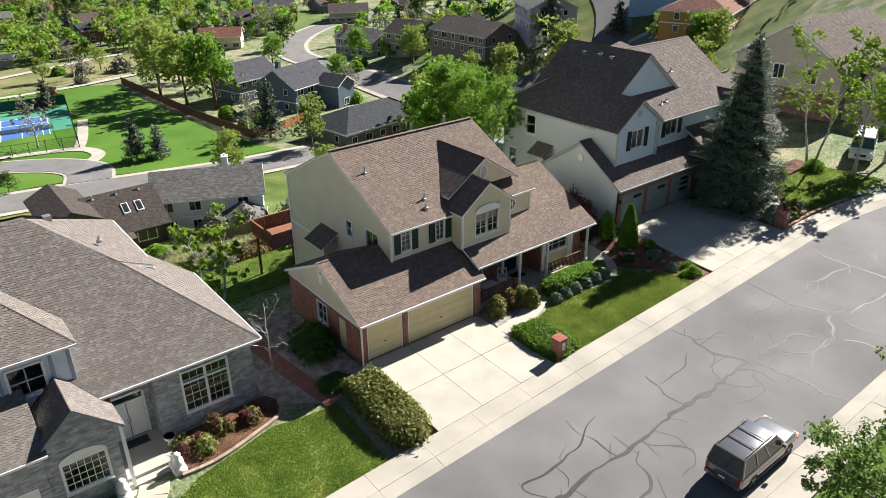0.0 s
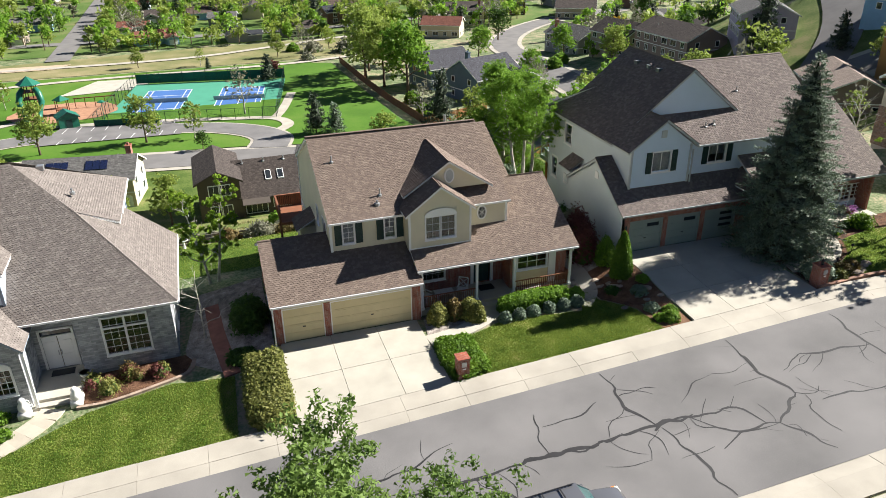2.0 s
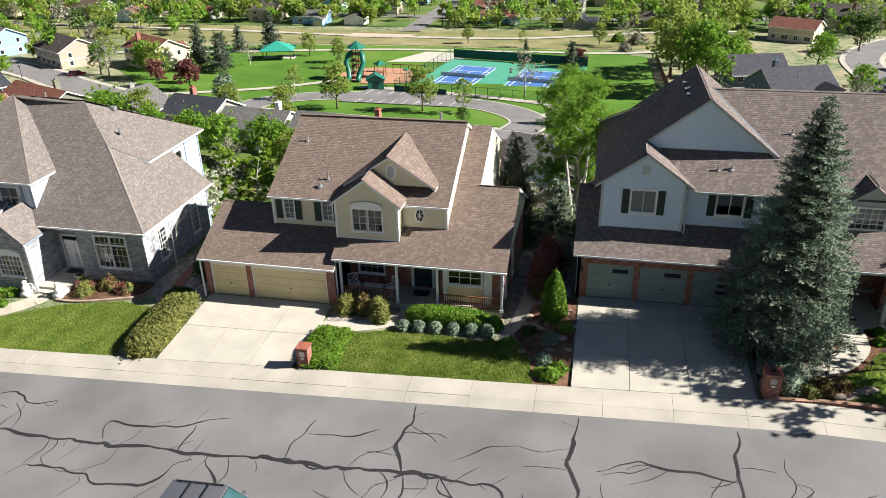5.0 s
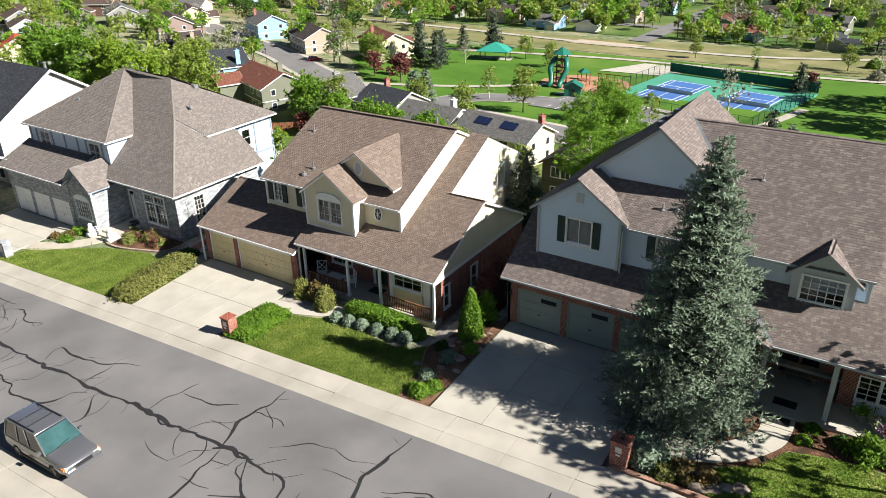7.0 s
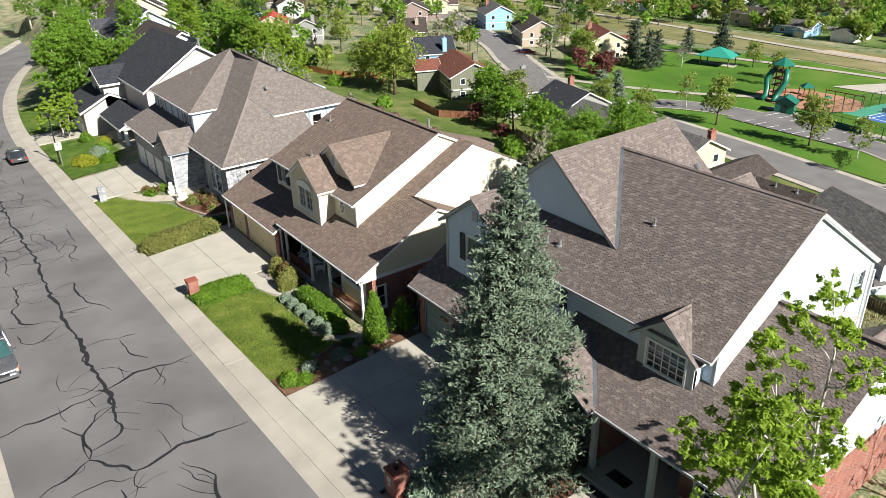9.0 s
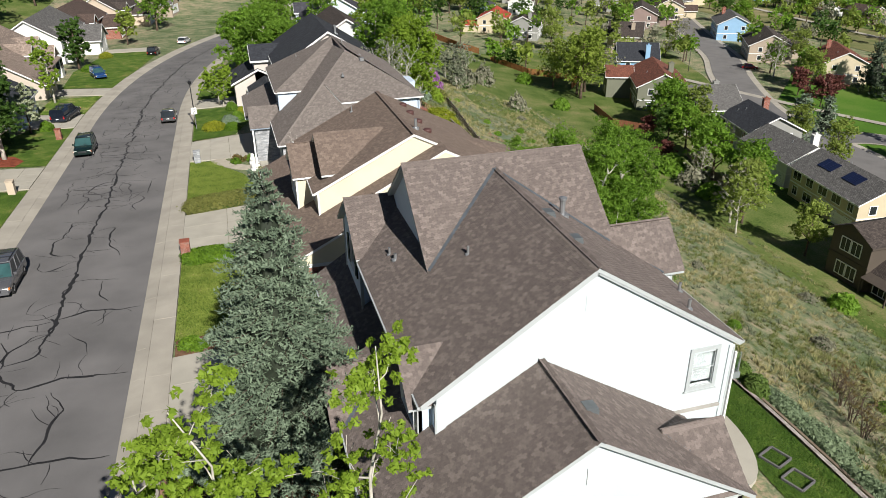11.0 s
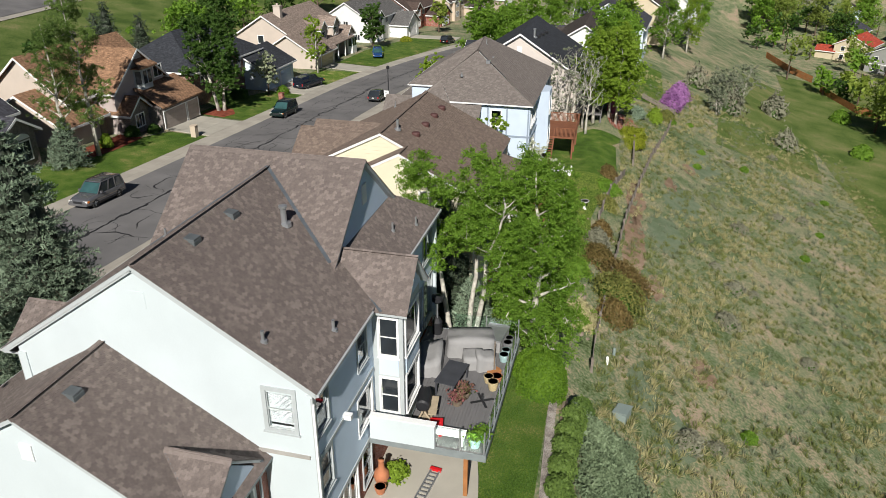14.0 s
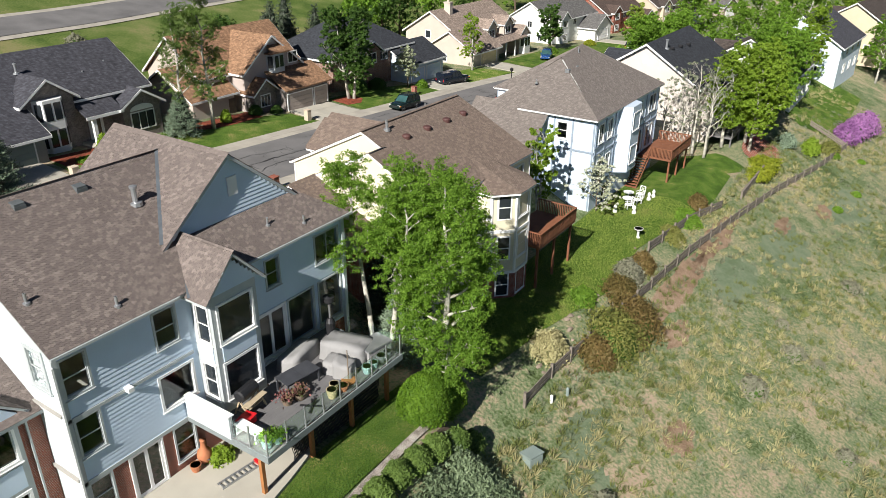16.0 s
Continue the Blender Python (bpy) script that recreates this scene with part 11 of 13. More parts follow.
def oriel(parent, x0, x1, y, z0, z1, frame="white", out=1, base=None, rows=1):
    """A canted bay window standing out of a wall that faces the street."""
    d = 0.8 * out
    foot = [(x0, y), (x0 + 0.6, y + d), (x1 - 0.6, y + d), (x1, y)]
    b = part("bay_window", MB().prism([(a, c, base if base is not None else z0 - 0.7) for a, c in foot], (0, 0, z1 + 0.3 - (base if base is not None else z0 - 0.7))), M[frame], parent)
    step = (z1 - z0 + 0.9) / rows
    for r in range(rows):
        lo, hi = z0 + r * step, z0 + (r + 1) * step - 0.9
        n = 2 if x1 - x0 > 2.4 else 1
        w = (x1 - x0 - 1.2) / n
        for i in range(n):
            a = x0 + 0.6 + i * w
            part("pane", MB().box(a + 0.1, a + w - 0.1, min(y + d, y + d + out * 0.02), max(y + d, y + d + out * 0.02), lo, hi), M["dark_glass"], b)
        for s, (a, c), (e, f) in ((1, foot[0], foot[1]), (-1, foot[2], foot[3])):
            u = Vector((e - a, f - c, 0))
            n3 = Vector((u.y, -u.x, 0)).normalized() * 0.02
            if n3.y * out < 0:
                n3 = -n3
            p, q = Vector((a, c, 0)) + u * 0.2 + n3, Vector((a, c, 0)) + u * 0.8 + n3
            part("pane", MB().prism([(p.x, p.y, lo), (q.x, q.y, lo), (q.x, q.y, hi), (p.x, p.y, hi)], n3), M["dark_glass"], b)
    return b


def gz(x, y):
    return G(x, y) + 0.05


def drive_to(x0, x1, ya, yb, label, n=3):
    d = thing("driveway", ((x0 + x1) / 2, (ya + yb) / 2, G((x0 + x1) / 2, ya)), label, "driveway", kind="structure")
    xs = [x0 + (x1 - x0) * i / n for i in range(n + 1)]
    ys = [ya + (yb - ya) * i / 3 for i in range(4)]
    slabs(d, xs, ys, lambda x, y: G(x, y) + 0.09, M["concrete"])


GREYBRICK = brick_mat("grey_brown_brick", (0.24, 0.20, 0.18), (0.15, 0.125, 0.115), (0.30, 0.28, 0.26))
BROWNBRICK = brick_mat("mottled_brown_brick", (0.30, 0.17, 0.12), (0.16, 0.09, 0.07), (0.32, 0.28, 0.25))
GARAGE_TAN = mat("taupe_garage_paint", (0.40, 0.34, 0.30), 0.6, vary=0.06, scale=1.5)
TAUPE = mat("taupe_siding_paint", (0.42, 0.36, 0.33), 0.7, vary=0.06, scale=0.8)
SAND = mat("sand_stucco", (0.50, 0.43, 0.365), 0.8, vary=0.06, scale=0.7)


def house_n1():
    h = thing("house", (12, -35, G(12, -32)), "grey brick house with dark slate roof and white bay windows", "house")
    R, z = ROOFS["slate"], G(10, -30)
    gable_block(h, 2.8, 17.5, -43.0, -31.2, z, 4.6, "x", 0.66, GREYBRICK, R, base=1.0)
    gable_block(h, 11.3, 16.3, -36.0, -30.5, z, 5.2, "y", 0.72, GREYBRICK, R, base=1.0)
    gable_block(h, 2.8, 7.2, -33.5, -29.2, z, 3.2, "y", 0.62, GREYBRICK, R, base=1.0)
    gable_block(h, 16.3, 24.2, -37.5, -27.8, z, 2.9, "x", 0.6, WALLS["grey"], R, base=1.0)
    oriel(h, 12.4, 15.4, -30.5, z + 0.8, z + 5.0, base=z - 0.5, rows=2)
    far_window(h, "y", -29.2, 1, 3.7, 6.3, z + 0.6, z + 2.3, bars=2)
    arch = [(5.0 + 1.4 * math.cos(math.pi * i / 12), -29.18, z + 2.55 + 0.6 * math.sin(math.pi * i / 12)) for i in range(13)]
    part("arch_trim", MB().prism(arch, (0, 0.06, 0)), M["white"], h)
    part("porch_roof", MB().prism([(7.2, -31.2, z + 4.2), (11.3, -31.2, z + 4.2), (11.3, -28.9, z + 2.95), (7.2, -28.9, z + 2.95)], (0, 0, 0.16)), R, h)
    part("fascia", MB().box(7.2, 11.3, -28.95, -28.85, z + 2.8, z + 3.1), M["white"], h)
    part("porch_post", MB().box(10.3, 10.65, -29.3, -28.95, z - 0.2, z + 2.9), M["white"], h, "white square porch column")
    part("porch_floor", MB().box(7.2, 11.3, -31.2, -28.8, z - 0.4, z + 0.15), M["concrete"], h)
    d = part("door", MB().box(8.6, 9.6, -31.2, -31.14, z + 0.15, z + 2.2), M["wood"], h, "dark double front door")
    part("door_frame", MB().box(8.3, 8.6, -31.2, -31.1, z + 0.15, z + 2.4).box(9.6, 9.9, -31.2, -31.1, z + 0.15, z + 2.4).box(8.6, 9.6, -31.2, -31.1, z + 2.2, z + 2.4), M["white"], d)
    plus_garage(h, 17.4, 22.6, -27.8, G(20, -27.5), M["g_door"])
    chimney(h, 14.6, -39.5, z + 5, z + 9.6, M["white"], 1.0)
    vent_pipe(h, 14.0, -34.6, z + 7.2, 0.8, 0.12)
    vent_pipe(h, 5.0, -34.4, z + 6.6, 0.4, 0.08)
    vent_pipe(h, 8.0, -33.6, z + 6.1, 0.4, 0.08)


def house_n2():
    h = thing("house", (-12, -34, G(-12, -30)), "taupe two-storey house with tan shingle roof and double garage", "house")
    R, z = ROOFS["tan"], G(-14, -28)
    gable_block(h, -18.6, -9.4, -40.0, -29.6, z, 5.0, "y", 0.78, TAUPE, R, base=1.0)
    gable_block(h, -20.6, -5.0, -41.5, -32.0, z, 4.9, "x", 0.86, SAND, R, base=1.0)
    gable_block(h, -8.5, -2.4, -40.0, -30.6, z, 2.9, "x", 0.62, SAND, R, base=1.0)
    gable_block(h, -12.9, -9.5, -32.0, -28.2, z, 2.7, "y", 0.8, GREYBRICK, R, base=1.0)
    part("wall", MB().box(-20.6, -12.9, -31.0, -26.6, z - 1.0, z + 2.6), GREYBRICK, h)
    part("garage_roof", MB().prism([(-21.0, -26.1, z + 2.5), (-12.7, -26.1, z + 2.5), (-12.7, -29.7, z + 4.5), (-21.0, -29.7, z + 4.5)], (0, 0, 0.15)), R, h)
    zd = G(-16, -26.5)
    plus_garage(h, -17.6, -13.3, -26.6, zd, GARAGE_TAN)
    plus_garage(h, -20.3, -18.0, -26.6, zd, GARAGE_TAN)
    oriel(h, -16.0, -13.2, -29.6, z + 4.9, z + 6.3, "w_trim", base=z + 4.3)
    part("bay_roof", MB().prism([(-16.3, -29.6, z + 6.6), (-12.9, -29.6, z + 6.6), (-12.9, -28.5, z + 6.6), (-16.3, -28.5, z + 6.6)], (0, 0, 0.12)).prism([(-16.3, -28.5, z + 6.72), (-12.9, -28.5, z + 6.72), (-13.6, -29.6, z + 7.5), (-15.6, -29.6, z + 7.5)], (0, 0, 0.08)), R, h)
    arch = [(-14.5 + 0.7 * math.cos(math.pi * i / 10), -29.58, z + 7.9 + 0.7 * math.sin(math.pi * i / 10)) for i in range(11)]
    part("arched_louvre", MB().prism(arch, (0, 0.05, 0)), M["w_trim"], h)
    far_window(h, "y", -29.6, 1, -18.4, -16.9, z + 5.0, z + 6.2, bars=1)
    far_window(h, "y", -28.2, 1, -11.9, -10.5, z + 0.9, z + 2.2, bars=2)
    far_window(h, "x", -5.0, 1, -35.5, -34.3, z + 3.2, z + 4.4)
    part("door", MB().box(-8.6, -7.6, -30.6, -30.55, z, z + 2.1), M["wood"], h)


def house_n3():
    h = thing("house", (-36, -35, G(-36, -30)), "dark-roofed brick house with pale blue-white garage doors", "house")
    R, z = ROOFS["dark"], G(-36, -29)
    gable_block(h, -43.5, -25.5, -42.0, -30.0, z, 5.0, "x", 0.62, BROWNBRICK, R, hip=True, base=1.0)
    gable_block(h, -47.4, -38.4, -35.0, -26.6, z, 2.6, "x", 0.55, WALLS["ice"], R, hip=False, base=1.0)
    gable_block(h, -34.5, -30.5, -32.0, -28.8, z, 5.2, "y", 0.7, BROWNBRICK, R, base=1.0)
    zd = G(-43, -26.4)
    plus_garage(h, -42.2, -39.0, -26.6, zd, M["w_siding"])
    plus_garage(h, -46.6, -43.0, -26.6, zd, M["w_siding"])
    far_window(h, "y", -28.8, 1, -33.4, -31.6, z + 3.6, z + 4.9, bars=1)
    far_window(h, "y", -30.0, 1, -37.5, -35.8, z + 3.4, z + 4.7, bars=2)
    far_window(h, "y", -30.0, 1, -29.6, -27.0, z + 3.4, z + 4.7, bars=2)
    far_window(h, "x", -25.5, 1, -37.0, -35.5, z + 3.2, z + 4.6)
    vent_pipe(h, -30.0, -34.0, z + 7.0, 0.5, 0.1)


def house_n4():
    h = thing("house", (-70, -35, G(-70, -30)), "beige house with ribbed brown roof and front dormers", "house")
    R, z = ROOFS["clay"], G(-68, -28)
    gable_block(h, -80.0, -60.0, -43.0, -32.0, z, 5.2, "x", 0.62, SAND, R, base=1.0)
    gable_block(h, -67.0, -58.4, -37.5, -27.6, z, 2.8, "x", 0.62, SAND, R, base=1.0)
    for x in (-69.5, -75.5):
        gable_block(h, x - 1.5, x + 1.5, -34.0, -30.6, z + 2.6, 2.8, "y", 0.85, SAND, R, 0.3, base=0.0)
        far_window(h, "y", -30.6, 1, x - 0.9, x + 0.9, z + 3.6, z + 4.9, bars=2)
    part("porch_roof", MB().prism([(-80.0, -32.0, z + 3.6), (-67.0, -32.0, z + 3.6), (-67.0, -28.6, z + 2.5), (-80.0, -28.6, z + 2.5)], (0, 0, 0.15)), R, h)
    for x in (-68.5, -72.0, -75.5):
        part("porch_post", MB().box(x - 0.1, x + 0.1, -29.0, -28.8, z - 0.8, z + 2.5), M["white"], h)
    oriel(h, -82.0, -78.6, -29.6, z + 0.8, z + 2.3, "white", base=z - 1)
    gable_block(h, -82.2, -78.4, -33.0, -29.6, z - 0.3, 3.2, "y", 0.8, SAND, R, 0.35, base=1)
    far_window(h, "x", -58.4, 1, -34.0, -33.2, z + 0.9, z + 2.0, bars=0)
    far_window(h, "x", -60.0, 1, -38.6, -37.6, z + 4.2, z + 5.4, bars=0)
    plus_garage(h, -66.0, -60.8, -27.6, G(-63, -27.4), M["b_door"])
    chimney(h, -64.0, -36.5, z + 6, z + 9.8, SAND, 0.9)


for _f in (house_n1, house_n2, house_n3, house_n4):
    _f()


def street_house(x, y, w, d, h, wallm, roofk, label, gar=1, front=1, wing=0.4, seed=1, rz=0.0):
    """A two-storey house along the street with a garage wing and a dormer; front: +1 looks to +y."""
    z = G(x, y + front * d / 2)
    ob = thing("house", (x, y, z), label, "house", rz=rz, here=False)
    R = ROOFS[roofk]
    gable_block(ob, -w / 2, w / 2, -d / 2, d / 2, 0, h, "x", 0.62, wallm, R, base=1.5)
    gx = gar * w * 0.3
    f = front * d / 2
    a, b = sorted((f - front * 2.5, f + front * 4.2))
    gable_block(ob, gx - w * 0.2, gx + w * 0.2, a, b, 0, 2.8, "y", 0.6, wallm, R, base=1.5)
    plus_garage(ob, gx - 2.4, gx + 2.4, f + front * 4.2, 0.0, M["white"], out=front)
    a, b = sorted((f - front * 3, f + front * 0.9))
    gable_block(ob, -gx - 1.9, -gx + 1.9, a, b, 0, h + 0.2, "y", 0.75, wallm, R, 0.35, base=1.5)
    far_window(ob, "y", f + front * 0.9, front, -gx - 0.9, -gx + 0.9, h - 1.5, h - 0.2, bars=2)
    far_window(ob, "y", f + front * 0.9, front, -gx - 0.9, -gx + 0.9, 0.9, 2.2, bars=2)
    far_window(ob, "y", f, front, -0.6, 0.6, h - 1.6, h - 0.4)
    for s in (-1, 1):
        far_window(ob, "x", s * w / 2, s, -0.5, 0.5, h - 1.6, h - 0.4)
        far_window(ob, "x", s * w / 2, s, d * 0.2, d * 0.2 + 0.9, 1.0, 2.2)
    for q in (-0.32, -0.06, 0.2):
        far_window(ob, "y", -f, -front, q * w - 0.7, q * w + 0.7, h - 1.6, h - 0.3)
        far_window(ob, "y", -f, -front, q * w - 0.7, q * w + 0.7, 0.8, 2.1)
    return ob


street_house(-106, -36, 20, 11, 5.2, WALLS["white"], "grey", "white house with grey roof and front gables", -1, 1, seed=2, rz=-3)
street_house(-134, -35, 18, 11, 5.0, M["brick"], "brown", "red brick house with white gable", -1, 1, seed=3, rz=-6)
street_house(-158, -30, 18, 11, 5.0, WALLS["beige"], "umber", "beige house far along the street", -1, 1, seed=4, rz=-10)
street_house(-182, -22, 18, 11, 5.0, WALLS["tan"], "grey", "tan house far along the street", 1, 1, seed=5, rz=-14)
# houses further along this side
street_house(-66, 16.5, 15, 13, 5.2, WALLS["white"], "umber", "white house with brown roof behind birches", 1, -1, seed=6)
street_house(-90, 19.5, 16, 13, 5.4, WALLS["ice"], "slate", "pale blue house with slate roof", 1, -1, seed=7, rz=-4)
street_house(-114, 25, 16, 13, 5.2, WALLS["cream"], "umber", "cream house among tall trees", 1, -1, seed=8, rz=-8)
street_house(-138, 31, 16, 13, 5.2, WALLS["white"], "grey", "white house further down the street", -1, -1, seed=9, rz=-10)


def house_ll():
    h = thing("house", (-42, 9, G(-42, 6)), "charcoal-roofed house with pale putty gable walls and entry porch", "house")
    R, z = ROOFS["dark"], -2.35
    W = WALLS["putty"]
    gable_block(h, -49.5, -34.3, 3.9, 16.6, z, 6.1, "x", 0.64, W, R, base=2.0)
    gable_block(h, -52.5, -37.5, 6.6, 17.4, z, 5.2, "x", 0.62, W, R, base=2.0)
    gable_block(h, -49.0, -43.5, 1.4, 6.0, z + 2.8, 2.8, "y", 0.5, W, R, base=0.0)
    gable_block(h, -42.0, -34.4, 0.6, 4.6, z + 2.0, 0.4, "x", 0.55, W, R, base=0.0)
    gable_block(h, -51.0, -43.5, -1.4, 5.0, z, 2.7, "x", 0.5, W, R, base=1.0)
    for x in (-34.9, -38.2):
        part("porch_post", MB().box(x - 0.17, x + 0.17, 0.8, 1.14, z - 0.3, z + 2.0), M["white"], h, "white square porch post")
    part("porch_floor", MB().box(-42.0, -34.4, 0.5, 4.0, z - 0.6, z + 0.12), M["concrete"], h)
    part("louvre", MB().box(-34.3, -34.24, 9.9, 10.5, z + 8.0, z + 8.7), M["white"], h)
    far_garage(h, -50.3, -44.6, -1.4, G(-47, -1.6))
    far_window(h, "y", 1.4, -1, -47.4, -45.2, z + 3.6, z + 4.8)
    part("door", MB().box(-38.6, -37.6, 3.84, 3.9, z + 0.1, z + 2.2), M["wood"], h)
    far_window(h, "y", 3.9, -1, -37.0, -35.2, z + 0.6, z + 2.0)
    for x in (-50.5, -46.5, -43.0, -39.5):
        far_window(h, "y", 17.4, 1, x - 0.8, x + 0.8, z + 3.2, z + 4.7)
        far_window(h, "y", 17.4, 1, x - 0.8, x + 0.8, z + 0.2, z + 2.0)
    for x, y in ((-38.0, 12.0), (-40.5, 12.2), (-43.0, 12.4)):
        part("roof_vent", MB().lathe(((0.26, -0.1), (0.28, 0.12), (0.2, 0.2), (0.04, 0.23)), (x, y, z + 6.1 + (16.6 - y) * 0.64 + 0.35), 10), M["black"], h, "black round roof vent")
    vent_pipe(h, -37.0, 11.6, z + 9.5, 0.9, 0.14)
    dk = part("deck", MB().box(-44.0, -36.0, 17.4, 20.8, z + 0.3, z + 0.5), M["decking"], h, "weathered grey rear deck")
    r = MB()
    for i in range(58):
        x = -44 + 8 * i / 57
        r.box(x - 0.045, x + 0.045, 20.74, 20.8, z + 0.5, z + 1.4)
    r.box(-44, -36, 20.7, 20.84, z + 1.4, z + 1.46)
    part("railing", r, M["decking"], dk)
    for x in (-43.8, -40, -36.2):
        part("post", MB().box(x - 0.08, x + 0.08, 20.6, 20.76, G(x, 20.7) - 0.3, z + 0.3), M["decking"], dk)


house_ll()


def house_rr():
    h = thing("house", (65, 4, G(65, 2)), "beige house with brown brick lower storey", "house")
    z = G(58, 2)
    gable_block(h, 57.5, 73.0, 2.5, 14.0, z, 5.4, "x", 0.62, SAND, ROOFS["brown"], base=2.0)
    gable_block(h, 59.0, 66.0, -2.0, 4.0, z, 2.8, "y", 0.6, SAND, ROOFS["brown"], base=2.0)
    part("base", MB().box(57.4, 73.1, 2.4, 14.1, z - 1.0, z + 2.6), BROWNBRICK, h, "brown brick lower storey")
    far_garage(h, 60.0, 65.0, -2.0, z)
    for y in (5.0, 8.5):
        far_window(h, "x", 57.5, -1, y, y + 1.1, z + 3.4, z + 4.8)
    for x in (60, 64, 68, 71):
        far_window(h, "y", 14.1, 1, x - 0.8, x + 0.8, z + 3.2, z + 4.6)
        far_window(h, "y", 14.1, 1, x - 0.8, x + 0.8, z + 0.5, z + 2.0)


house_rr()
drive_to(59.5, 65.5, -13.5, -2.2, "concrete driveway beside the beige house")
drive_to(17.2, 22.8, -27.7, -21.1, "concrete driveway of the grey brick house")
drive_to(-20.5, -13.1, -26.5, -21.1, "concrete driveway of the taupe house")
drive_to(-46.8, -38.8, -26.5, -21.1, "concrete driveway with a parked pickup")
drive_to(-66.2, -60.6, -27.5, -19.7, "concrete driveway of the beige house")
drive_to(-50.5, -44.4, -6.9, -1.6, "concrete driveway of the white-walled house")
drive_to(-113.8, -108.2, -26.0, -15.2, "concrete driveway with a blue car")


def green(name, pts, m, label, cat="lawn", lift=0.06, cell=1.6):
    patch(name, pts, M[m], label, cat, lift, cell)


green("lawn", [(-12.6, -21.1), (16.8, -21.1), (16.6, -27.0), (10, -28.2), (2.4, -28.6), (-1.5, -26.6), (-9.0, -26.8), (-12.6, -25.6)], "lush", "green front lawn across the street")
green("lawn", [(-38.4, -21.1), (-21.2, -21.1), (-21.2, -27.6), (-30, -28.2), (-38.4, -26.0)], "lush", "shaded front lawn across the street")
green("lawn", [(-60.2, -20.6), (-47.2, -21.1), (-47.2, -27), (-57.8, -27.0)], "lawn", "patchy front lawn across the street")
green("lawn", [(-107.0, -15.0), (-66.8, -19.5), (-66.8, -27), (-84, -28), (-107.5, -25)], "lush", "front lawn with rock beds", cell=3)
green("lawn", [(24, -21.4), (44, -23.5), (44, -34), (25, -30)], "lush", "side lawn across the street", cell=3)
green("flower_bed", [(-9.0, -26.6), (-4.5, -26.2), (-1.0, -26.4), (2.2, -28.0), (2.4, -29.2), (-9.3, -29.6)], "redbark", "red bark bed under two birches", "flower bed", 0.08, 1.0)
green("flower_bed", [(7.2, -28.6), (16.2, -28.6), (16.2, -25.4), (13, -24.2), (9.5, -26.0), (7.4, -27.2)], "redbark", "red bark bed in front of the bay", "flower bed", 0.08, 1.0)
green("flower_bed", [(-25.5, -27.2), (-21.4, -27.0), (-21.3, -24.0), (-23.5, -23.6), (-25.6, -25)], "redbark", "red bark round a street tree", "flower bed", 0.08, 1.0)
green("lawn", [(-43.8, -6.9), (-26.2, -6.9), (-27.0, -2.2), (-33.6, -0.2), (-43.0, -0.6)], "lush", "small front lawn with shrubs")
green("lawn", [(-70, -5.8), (-51.0, -6.7), (-51.2, -1), (-58, 6), (-70, 7)], "lush", "green lawn under the birches", cell=2.5)
green("lawn", [(-30, 15.6), (-25.5, 15.4), (-25, 21.5), (-32, 24), (-33, 20)], "lush", "lawn beside the garden terrace")
green("patio", ring(-39.5, 23.6, 4.2, 2.0, 20, 0.08, 3), "brick", "red brick garden patio", "patio", 0.07, 1.2)
green("lawn", [(-85, 22), (-60, 20.5), (-56, 25), (-58, 29.5), (-85, 29.5)], "lush", "green back garden", cell=3)
HILLROAD = bend([(60, -66), (20, -73), (-6.7, -77.9), (-22, -80.7), (-42.5, -85.6), (-90, -96), (-150, -112)], 5)
ribbon("pavement", HILLROAD, 11.0, M["walk"], "pale sidewalk of the upper street", "pavement", 0.16)
ribbon("road", HILLROAD, 8.0, M["asphalt"], "grey street on the slope above", "road", 0.22)

# trees across the street and beside the neighbours
tree("street_tree", (-24.0, -25.6, G(-24, -25.6)), "dense dark green tree with pale double trunk", 12.2, 4.0, 0.3, 46000, 0.145, "birch", "leaf_deep", 201, first=0.2, count=17, clump=1.0, multi=2)
tree("street_tree", (-55.4, -26.0, G(-55.4, -26)), "slim spring-green tree before the beige house", 9.2, 2.2, 0.15, 7500, 0.17, "birch", "leaf_spring", 202, first=0.2, count=13, clump=0.7)
tree("blossom_tree", (-36.4, -25.4, G(-36.4, -25.4)), "small pale-blossomed tree beside the garage", 6.0, 2.0, 0.12, 5200, 0.17, "trunk", "leaf_blossom", 203, first=0.2, count=11, clump=0.7)
conifer("spruce", (22.8, -25.2, G(22.8, -25.2)), "dark spruce across the street", 6.6, 2.3, seed=31, leaf="needle", tiers=24, per=12, twigs=16, needles=8, size=0.2, fine=0.16)
conifer("spruce", (2.4, -26.4, G(2.4, -26.4)), "low blue-grey spruce in red bark", 4.6, 1.9, seed=32, leaf="needle_blue", tiers=20, per=12, twigs=16, needles=8, size=0.2, fine=0.16)
conifer("spruce", (12.5, -46.0, G(12.5, -46)), "dark spruce behind the slate roof", 7.5, 2.3, seed=34, leaf="needle", tiers=20, per=11, twigs=12, needles=6, size=0.28, fine=0.2)
for x, y, hh in ((-34, -50, 10), (-39, -52, 11), (-30, -47, 9), (-44, -50, 9)):
    conifer("spruce", (x, y, G(x, y)), "dark green spruce behind the houses", hh, 3.2, seed=int(-x), leaf="needle", tiers=20, per=11, twigs=12, needles=6, size=0.28, fine=0.2)
tree("yard_tree", (-87.5, -27.5, G(-87.5, -27.5)), "dense round dark green tree", 8.6, 3.0, 0.25, 9000, 0.26, "trunk", "leaf_deep", 205, first=0.12, count=15, clump=1.0)
